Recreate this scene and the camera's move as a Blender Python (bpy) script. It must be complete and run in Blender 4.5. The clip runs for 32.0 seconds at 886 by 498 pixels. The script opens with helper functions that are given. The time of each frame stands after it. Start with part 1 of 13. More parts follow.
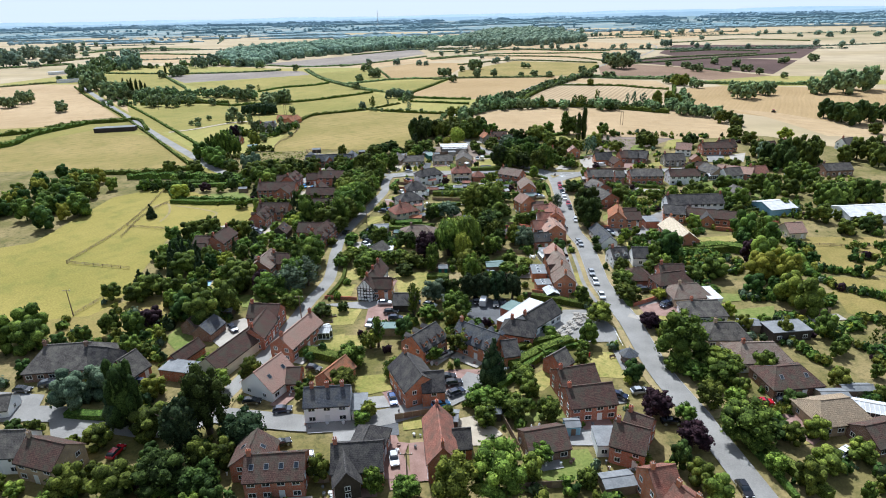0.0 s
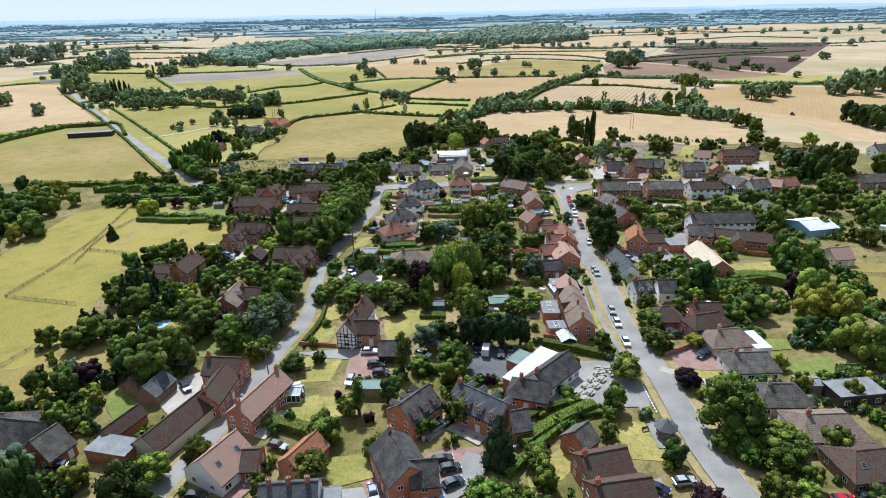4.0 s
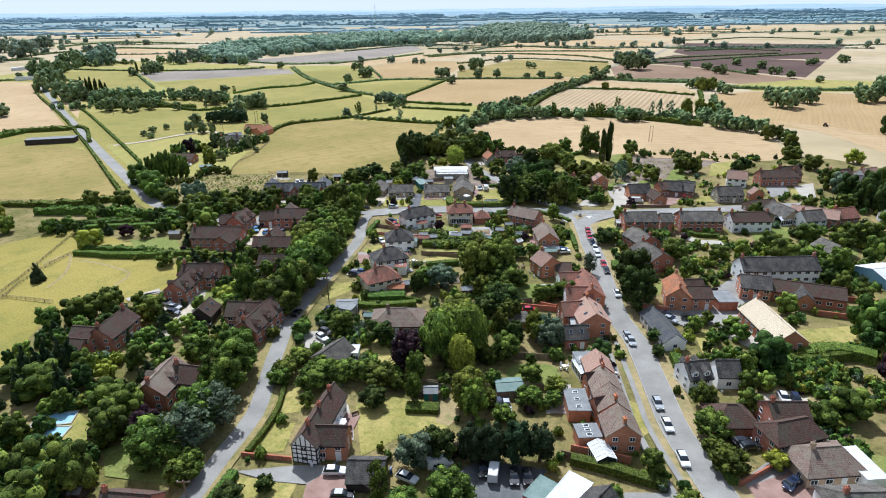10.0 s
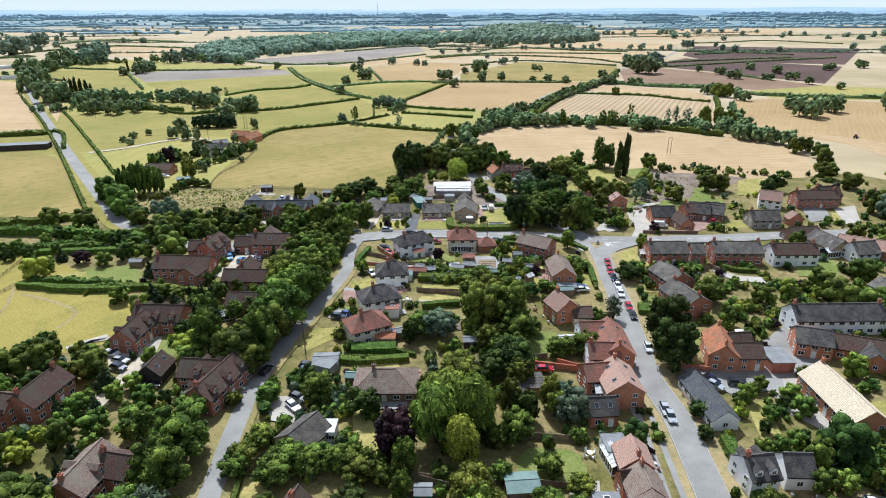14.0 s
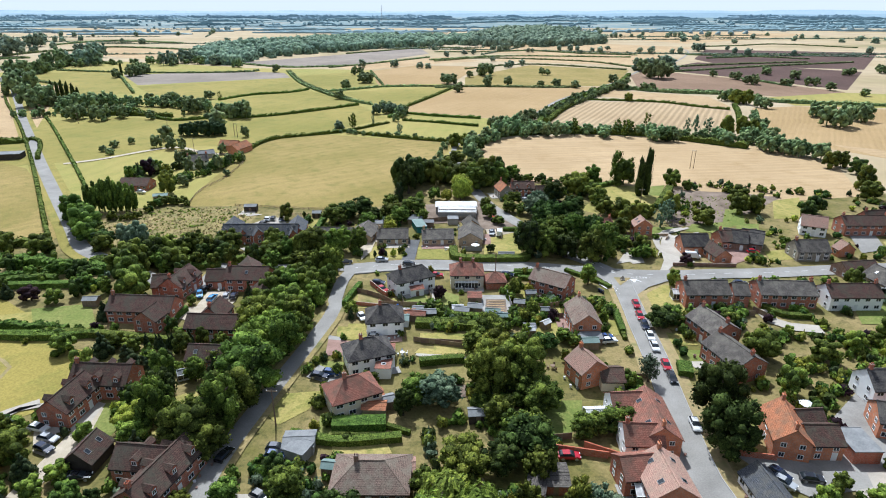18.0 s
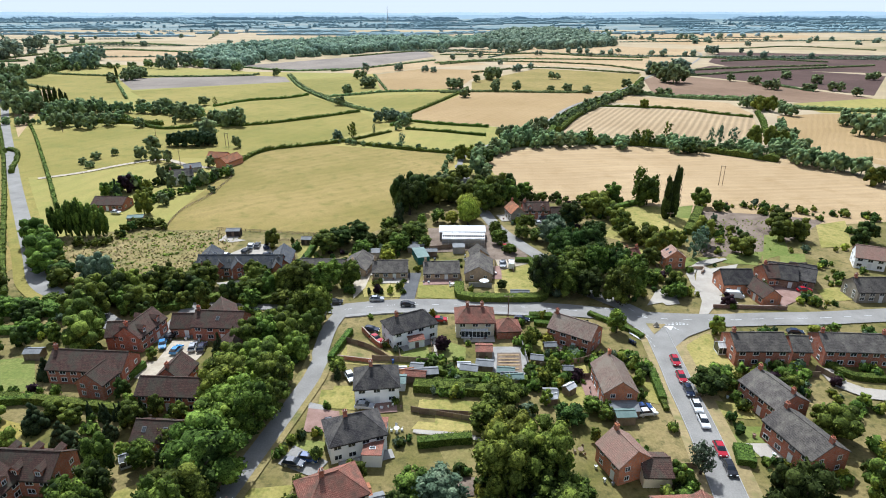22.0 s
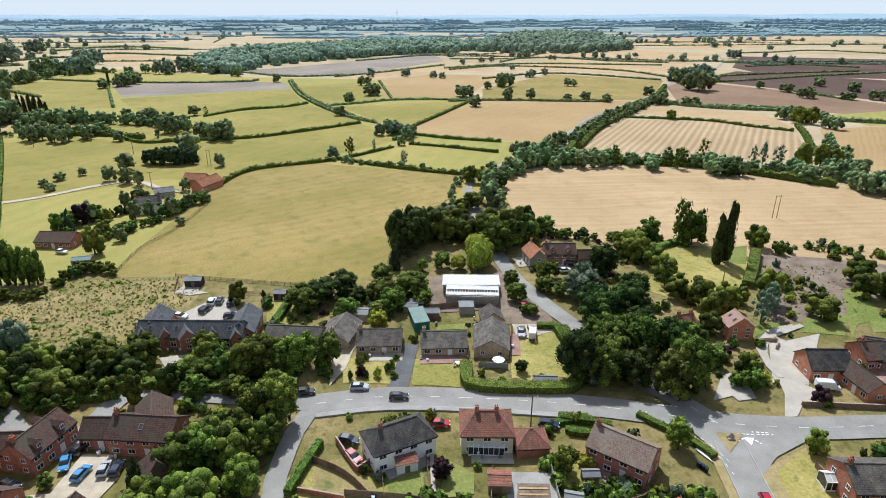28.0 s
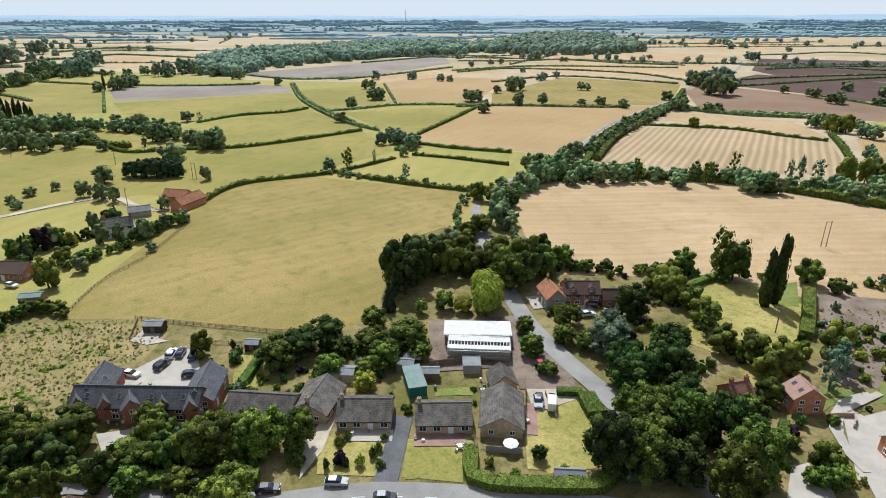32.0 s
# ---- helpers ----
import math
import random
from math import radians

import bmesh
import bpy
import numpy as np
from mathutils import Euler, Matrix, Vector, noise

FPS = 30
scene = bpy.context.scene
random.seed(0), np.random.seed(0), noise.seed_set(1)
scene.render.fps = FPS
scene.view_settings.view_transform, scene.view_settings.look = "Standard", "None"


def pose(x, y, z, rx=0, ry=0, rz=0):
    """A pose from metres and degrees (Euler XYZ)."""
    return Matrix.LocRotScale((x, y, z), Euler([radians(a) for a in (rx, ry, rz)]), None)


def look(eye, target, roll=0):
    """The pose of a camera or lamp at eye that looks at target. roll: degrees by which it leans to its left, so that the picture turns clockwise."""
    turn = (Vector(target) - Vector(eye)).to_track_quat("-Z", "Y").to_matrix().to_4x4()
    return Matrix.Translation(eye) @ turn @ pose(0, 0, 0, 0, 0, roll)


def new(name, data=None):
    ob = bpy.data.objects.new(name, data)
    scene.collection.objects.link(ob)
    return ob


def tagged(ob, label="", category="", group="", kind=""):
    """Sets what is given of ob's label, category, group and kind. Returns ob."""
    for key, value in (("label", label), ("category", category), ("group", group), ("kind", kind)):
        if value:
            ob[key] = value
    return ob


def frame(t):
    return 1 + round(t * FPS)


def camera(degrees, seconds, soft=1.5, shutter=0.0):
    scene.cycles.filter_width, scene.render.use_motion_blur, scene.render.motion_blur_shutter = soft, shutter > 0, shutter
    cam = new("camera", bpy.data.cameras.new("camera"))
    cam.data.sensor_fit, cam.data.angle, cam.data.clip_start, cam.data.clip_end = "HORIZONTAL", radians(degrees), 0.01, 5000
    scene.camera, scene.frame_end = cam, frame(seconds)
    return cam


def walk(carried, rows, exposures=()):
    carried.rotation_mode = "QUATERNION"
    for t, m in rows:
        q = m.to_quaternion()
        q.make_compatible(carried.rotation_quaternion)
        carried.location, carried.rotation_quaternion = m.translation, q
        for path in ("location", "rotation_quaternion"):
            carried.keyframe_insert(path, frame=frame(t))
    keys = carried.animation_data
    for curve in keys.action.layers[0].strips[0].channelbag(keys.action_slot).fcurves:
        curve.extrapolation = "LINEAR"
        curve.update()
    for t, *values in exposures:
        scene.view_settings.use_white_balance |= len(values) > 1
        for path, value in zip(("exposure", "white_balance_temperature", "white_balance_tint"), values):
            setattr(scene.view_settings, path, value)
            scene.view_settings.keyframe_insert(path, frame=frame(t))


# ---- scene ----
cam = camera(73.3, 32.0, soft=1.0)
PATH = [
    (0, (-0.529, -0.765, 84.716), (-0.571, 1.087, 83.962), -1.2),
    (6, (0.325, 44.557, 83.368), (0.285, 46.405, 82.604), -1.3),
    (9, (0.369, 66.516, 83.321), (0.332, 68.362, 82.552), -0.9),
    (13, (0.611, 96.959, 82.735), (0.573, 98.805, 81.966), -0.3),
    (19, (0.203, 141.29, 81.94), (0.148, 143.138, 81.177), -0.0),
    (23, (-0.131, 169.888, 81.915), (-0.207, 171.737, 81.156), -0.1),
    (28, (-0.23, 206.712, 81.638), (-0.332, 208.562, 80.885), -0.1),
    (32, (-0.275, 236.742, 81.31), (-0.404, 238.591, 80.559), -0.1),
]
walk(cam, [(t, look(eye, target, roll)) for t, eye, target, roll in PATH], exposures=[(0, 0.2, 5480, 8), (20, 0.22, 5550, 8), (28, 0.08, 5740, 8), (32, 0.02, 5760, 8)])

# ---- light ----
SUN_AZ, SUN_EL = radians(-16), radians(54)
sun_way = Vector((math.sin(SUN_AZ) * math.cos(SUN_EL), math.cos(SUN_AZ) * math.cos(SUN_EL), math.sin(SUN_EL)))
sun = new("sun", bpy.data.lights.new("sun", "SUN"))
sun.data.energy, sun.data.angle, sun.data.color = 5.0, radians(0.55), (1.0, 0.97, 0.92)
sun.matrix_world = look(sun_way * 200, (0, 0, 0))
world = bpy.data.worlds.new("sky")
scene.world = world
world.use_nodes = True
wn = world.node_tree.nodes
sky = wn.new("ShaderNodeTexSky")
sky.sky_type, sky.sun_disc = "NISHITA", False
sky.sun_elevation, sky.sun_rotation = SUN_EL, SUN_AZ
sky.air_density, sky.dust_density, sky.ozone_density = 1.0, 2.6, 1.0
# broken white cloud all over the sky
way, cloud, cover, over = wn.new("ShaderNodeTexCoord"), wn.new("ShaderNodeTexNoise"), wn.new("ShaderNodeValToRGB"), wn.new("ShaderNodeMix")
cloud.inputs["Scale"].default_value, cloud.inputs["Detail"].default_value = 3.0, 6.0
cover.color_ramp.elements[0].position, cover.color_ramp.elements[1].position = 0.5, 0.6
over.data_type = "RGBA"
over.inputs[7].default_value = (9.6, 9.5, 9.3, 1)
world.node_tree.links.new(way.outputs["Generated"], cloud.inputs["Vector"])
world.node_tree.links.new(cloud.outputs[0], cover.inputs[0])
world.node_tree.links.new(cover.outputs[0], over.inputs[0])
world.node_tree.links.new(sky.outputs[0], over.inputs[6])
world.node_tree.links.new(over.outputs[2], wn["Background"].inputs[0])
wn["Background"].inputs[1].default_value = 0.088


# ---- materials ----
def lin(c):
    return (*c, 1.0)


def material(name, rough=0.9, metal=0.0, spec=0.3):
    m = bpy.data.materials.new(name)
    m.use_nodes = True
    b = m.node_tree.nodes["Principled BSDF"]
    b.inputs["Roughness"].default_value = rough
    b.inputs["Metallic"].default_value = metal
    b.inputs["Specular IOR Level"].default_value = spec
    return m, m.node_tree.nodes, m.node_tree.links, b


def coords(n, l, kind="Object", scale=(1, 1, 1), turn=0.0):
    tc, mp = n.new("ShaderNodeTexCoord"), n.new("ShaderNodeMapping")
    mp.inputs["Scale"].default_value = scale
    mp.inputs["Rotation"].default_value = (0, 0, turn)
    l.new(tc.outputs[kind], mp.inputs["Vector"])
    return mp.outputs[0]


def noise_tex(n, l, vec, scale, detail=4.0, rough=0.6):
    t = n.new("ShaderNodeTexNoise")
    t.inputs["Scale"].default_value, t.inputs["Detail"].default_value, t.inputs["Roughness"].default_value = scale, detail, rough
    l.new(vec, t.inputs["Vector"])
    return t.outputs["Fac"]


def ramp(n, l, fac, stops):
    r = n.new("ShaderNodeValToRGB")
    while len(r.color_ramp.elements) < len(stops):
        r.color_ramp.elements.new(0.5)
    for e, (p, c) in zip(r.color_ramp.elements, stops):
        e.position, e.color = p, lin(c)
    l.new(fac, r.inputs[0])
    return r.outputs[0]


def mix(n, l, fac, a, b, mode="MIX"):
    x = n.new("ShaderNodeMix")
    x.data_type, x.blend_type = "RGBA", mode
    for sock, v in ((x.inputs[0], fac), (x.inputs[6], a), (x.inputs[7], b)):
        if isinstance(v, (int, float)):
            sock.default_value = v
        elif isinstance(v, tuple):
            sock.default_value = lin(v)
        else:
            l.new(v, sock)
    return x.outputs[2]


def math_node(n, l, op, a, b=0.0):
    x = n.new("ShaderNodeMath")
    x.operation = op
    for sock, v in zip(x.inputs, (a, b)):
        if isinstance(v, (int, float)):
            sock.default_value = v
        else:
            l.new(v, sock)
    return x.outputs[0]


def bump(n, l, b, height, strength=0.3, dist=0.05):
    x = n.new("ShaderNodeBump")
    x.inputs["Strength"].default_value, x.inputs["Distance"].default_value = strength, dist
    l.new(height, x.inputs["Height"])
    l.new(x.outputs[0], b.inputs["Normal"])


def mottled(name, a, b, c=None, scale=0.4, fine=6.0, rough=0.9, spec=0.25, vary=0.0, relief=0.3, kind="Object", metal=0.0):
    """A surface in two or three tones with coarse and fine variation, and a little of its own shade for each object."""
    m, n, l, p = material(name, rough, metal, spec)
    v = coords(n, l, kind)
    big, small = noise_tex(n, l, v, scale, 5), noise_tex(n, l, v, fine, 3)
    both = math_node(n, l, "ADD", math_node(n, l, "MULTIPLY", big, 0.65), math_node(n, l, "MULTIPLY", small, 0.35))
    stops = [(0.36, a), (0.64, b)] if c is None else [(0.34, a), (0.5, b), (0.66, c)]
    col = ramp(n, l, both, stops)
    if vary:
        oi = n.new("ShaderNodeObjectInfo")
        hs = n.new("ShaderNodeHueSaturation")
        l.new(math_node(n, l, "ADD", math_node(n, l, "MULTIPLY", oi.outputs["Random"], vary), 1 - vary / 2), hs.inputs["Value"])
        l.new(math_node(n, l, "ADD", math_node(n, l, "MULTIPLY", oi.outputs["Random"], 0.05), 0.475), hs.inputs["Hue"])
        l.new(col, hs.inputs["Color"])
        col = hs.outputs[0]
    l.new(col, p.inputs["Base Color"])
    if relief:
        bump(n, l, p, small, relief, 0.06)
    return m


def tiles(name, a, b, moss=(0.10, 0.10, 0.06), row=0.3, vary=0.35):
    """Roof covering in courses, with weathered patches."""
    m, n, l, p = material(name, 0.9, 0.0, 0.15)
    tc = n.new("ShaderNodeTexCoord")
    sx = n.new("ShaderNodeSeparateXYZ")
    l.new(tc.outputs["Object"], sx.inputs[0])
    cx = n.new("ShaderNodeCombineXYZ")
    l.new(math_node(n, l, "ADD", sx.outputs[0], sx.outputs[1]), cx.inputs[0])
    l.new(math_node(n, l, "MULTIPLY", sx.outputs[2], 1.5), cx.inputs[1])
    br = n.new("ShaderNodeTexBrick")
    br.inputs["Scale"].default_value = 1.0
    br.inputs["Brick Width"].default_value, br.inputs["Row Height"].default_value = 0.28, row
    br.inputs["Mortar Size"].default_value, br.inputs["Mortar Smooth"].default_value = 0.03, 0.3
    br.inputs["Color1"].default_value, br.inputs["Color2"].default_value = lin(a), lin(b)
    br.inputs["Mortar"].default_value = lin(tuple(0.45 * k for k in a))
    l.new(cx.outputs[0], br.inputs["Vector"])
    v = tc.outputs["Object"]
    big, small = noise_tex(n, l, v, 0.5, 5), noise_tex(n, l, v, 4.0, 4)
    col = mix(n, l, ramp(n, l, big, [(0.42, (0, 0, 0)), (0.66, (0.9, 0.9, 0.9))]), br.outputs[0], moss)
    col = mix(n, l, 0.55, col, ramp(n, l, small, [(0.3, (0.22, 0.22, 0.22)), (0.7, (0.85, 0.85, 0.85))]), "OVERLAY")
    oi, hs = n.new("ShaderNodeObjectInfo"), n.new("ShaderNodeHueSaturation")
    l.new(math_node(n, l, "ADD", math_node(n, l, "MULTIPLY", oi.outputs["Random"], vary), 1 - vary / 2), hs.inputs["Value"])
    l.new(col, hs.inputs["Color"])
    l.new(hs.outputs[0], p.inputs["Base Color"])
    bump(n, l, p, br.outputs["Fac"], -0.6, 0.04)
    return m


def bricks(name, a, b, joint=(0.34, 0.27, 0.22)):
    m, n, l, p = material(name, 0.9, 0.0, 0.2)
    tc = n.new("ShaderNodeTexCoord")
    sx = n.new("ShaderNodeSeparateXYZ")
    l.new(tc.outputs["Object"], sx.inputs[0])
    cx = n.new("ShaderNodeCombineXYZ")
    l.new(math_node(n, l, "ADD", sx.outputs[0], sx.outputs[1]), cx.inputs[0])
    l.new(sx.outputs[2], cx.inputs[1])
    br = n.new("ShaderNodeTexBrick")
    br.inputs["Scale"].default_value = 1.0
    br.inputs["Brick Width"].default_value, br.inputs["Row Height"].default_value = 0.225, 0.075
    br.inputs["Mortar Size"].default_value = 0.008
    br.inputs["Color1"].default_value, br.inputs["Color2"].default_value, br.inputs["Mortar"].default_value = lin(a), lin(b), lin(joint)
    l.new(cx.outputs[0], br.inputs["Vector"])
    big = noise_tex(n, l, tc.outputs["Object"], 0.8, 5)
    col = mix(n, l, 0.5, br.outputs[0], ramp(n, l, big, [(0.3, (0.3, 0.3, 0.3)), (0.7, (0.75, 0.75, 0.75))]), "OVERLAY")
    l.new(col, p.inputs["Base Color"])
    bump(n, l, p, br.outputs["Fac"], -0.4, 0.01)
    return m


def crop(name, a, b, lines=0.0, turn=0.0, patch=(0.2, 0.2, 0.08), patchy=0.3, line_tone=0.25, rough=0.95, mid=0.09, row=0.5):
    """A field: two tones in broad patches, fine grain, and drilled or mown lines at a spacing in metres."""
    m, n, l, p = material(name, rough, 0.0, 0.15)
    v = coords(n, l, "Object", turn=turn)
    big, mid, small = noise_tex(n, l, v, mid / 7.5, 5), noise_tex(n, l, v, mid, 6, 0.65), noise_tex(n, l, v, 1.6, 4)
    col = ramp(n, l, big, [(0.38, a), (0.62, b)])
    col = mix(n, l, ramp(n, l, mid, [(0.5, (0, 0, 0)), (0.75, (patchy, patchy, patchy))]), col, patch)
    if lines:
        sx = n.new("ShaderNodeSeparateXYZ")
        l.new(v, sx.inputs[0])
        wob = math_node(n, l, "MULTIPLY", big, lines * (0.6 if row > 0.6 else 3.0))
        along = n.new("ShaderNodeCombineXYZ")
        l.new(math_node(n, l, "MULTIPLY", math_node(n, l, "ADD", sx.outputs[0], wob), 0.4), along.inputs[0])
        l.new(math_node(n, l, "MULTIPLY", sx.outputs[1], 0.01), along.inputs[1])
        s = math_node(n, l, "SINE", math_node(n, l, "MULTIPLY", math_node(n, l, "ADD", sx.outputs[0], wob), 2 * math.pi / lines))
        st = noise_tex(n, l, along.outputs[0], 1.0, 5, 0.7)
        s = math_node(n, l, "MULTIPLY", math_node(n, l, "ADD", math_node(n, l, "MULTIPLY", s, row), math_node(n, l, "MULTIPLY", st, 4.0 - 2 * row)), 0.25)
        col = mix(n, l, line_tone, col, ramp(n, l, s, [(0.1, (0.2, 0.19, 0.17)), (0.7, (0.9, 0.88, 0.85))]), "OVERLAY")
    col = mix(n, l, 0.3, col, ramp(n, l, small, [(0.3, (0.2, 0.2, 0.2)), (0.7, (0.85, 0.85, 0.85))]), "OVERLAY")
    l.new(col, p.inputs["Base Color"])
    bump(n, l, p, small, 0.5, 0.15)
    return m


def foliage(name, a, b, c, vary=0.5, grain=3.4):
    """Leaves: tone by clump and by object, with some light coming through."""
    m, n, l, p = material(name, 0.85, 0.0, 0.12)
    v = coords(n, l, "Object")
    big = noise_tex(n, l, v, 1.1, 4)
    geo, oi = n.new("ShaderNodeNewGeometry"), n.new("ShaderNodeObjectInfo")
    f = math_node(n, l, "ADD", math_node(n, l, "MULTIPLY", geo.outputs["Random Per Island"], 0.34), math_node(n, l, "MULTIPLY", big, 0.66))
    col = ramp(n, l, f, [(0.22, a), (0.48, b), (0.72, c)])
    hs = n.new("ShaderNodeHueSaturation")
    # fine noise puts dark speckle into the colour, for shaded gaps between leaves
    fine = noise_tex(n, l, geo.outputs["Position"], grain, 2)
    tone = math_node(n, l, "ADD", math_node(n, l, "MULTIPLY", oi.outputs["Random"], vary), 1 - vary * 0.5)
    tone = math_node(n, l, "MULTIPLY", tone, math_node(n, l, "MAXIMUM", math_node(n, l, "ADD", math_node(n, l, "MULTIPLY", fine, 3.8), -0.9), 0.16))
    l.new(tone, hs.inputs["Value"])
    l.new(math_node(n, l, "ADD", math_node(n, l, "MULTIPLY", oi.outputs["Random"], 0.05), 0.47), hs.inputs["Hue"])
    l.new(col, hs.inputs["Color"])
    l.new(hs.outputs[0], p.inputs["Base Color"])
    tr, mx = n.new("ShaderNodeBsdfTranslucent"), n.new("ShaderNodeMixShader")
    l.new(hs.outputs[0], tr.inputs["Color"])
    mx.inputs[0].default_value = 0.24
    l.new(p.outputs[0], mx.inputs[1])
    l.new(tr.outputs[0], mx.inputs[2])
    l.new(mx.outputs[0], n["Material Output"].inputs["Surface"])
    return m


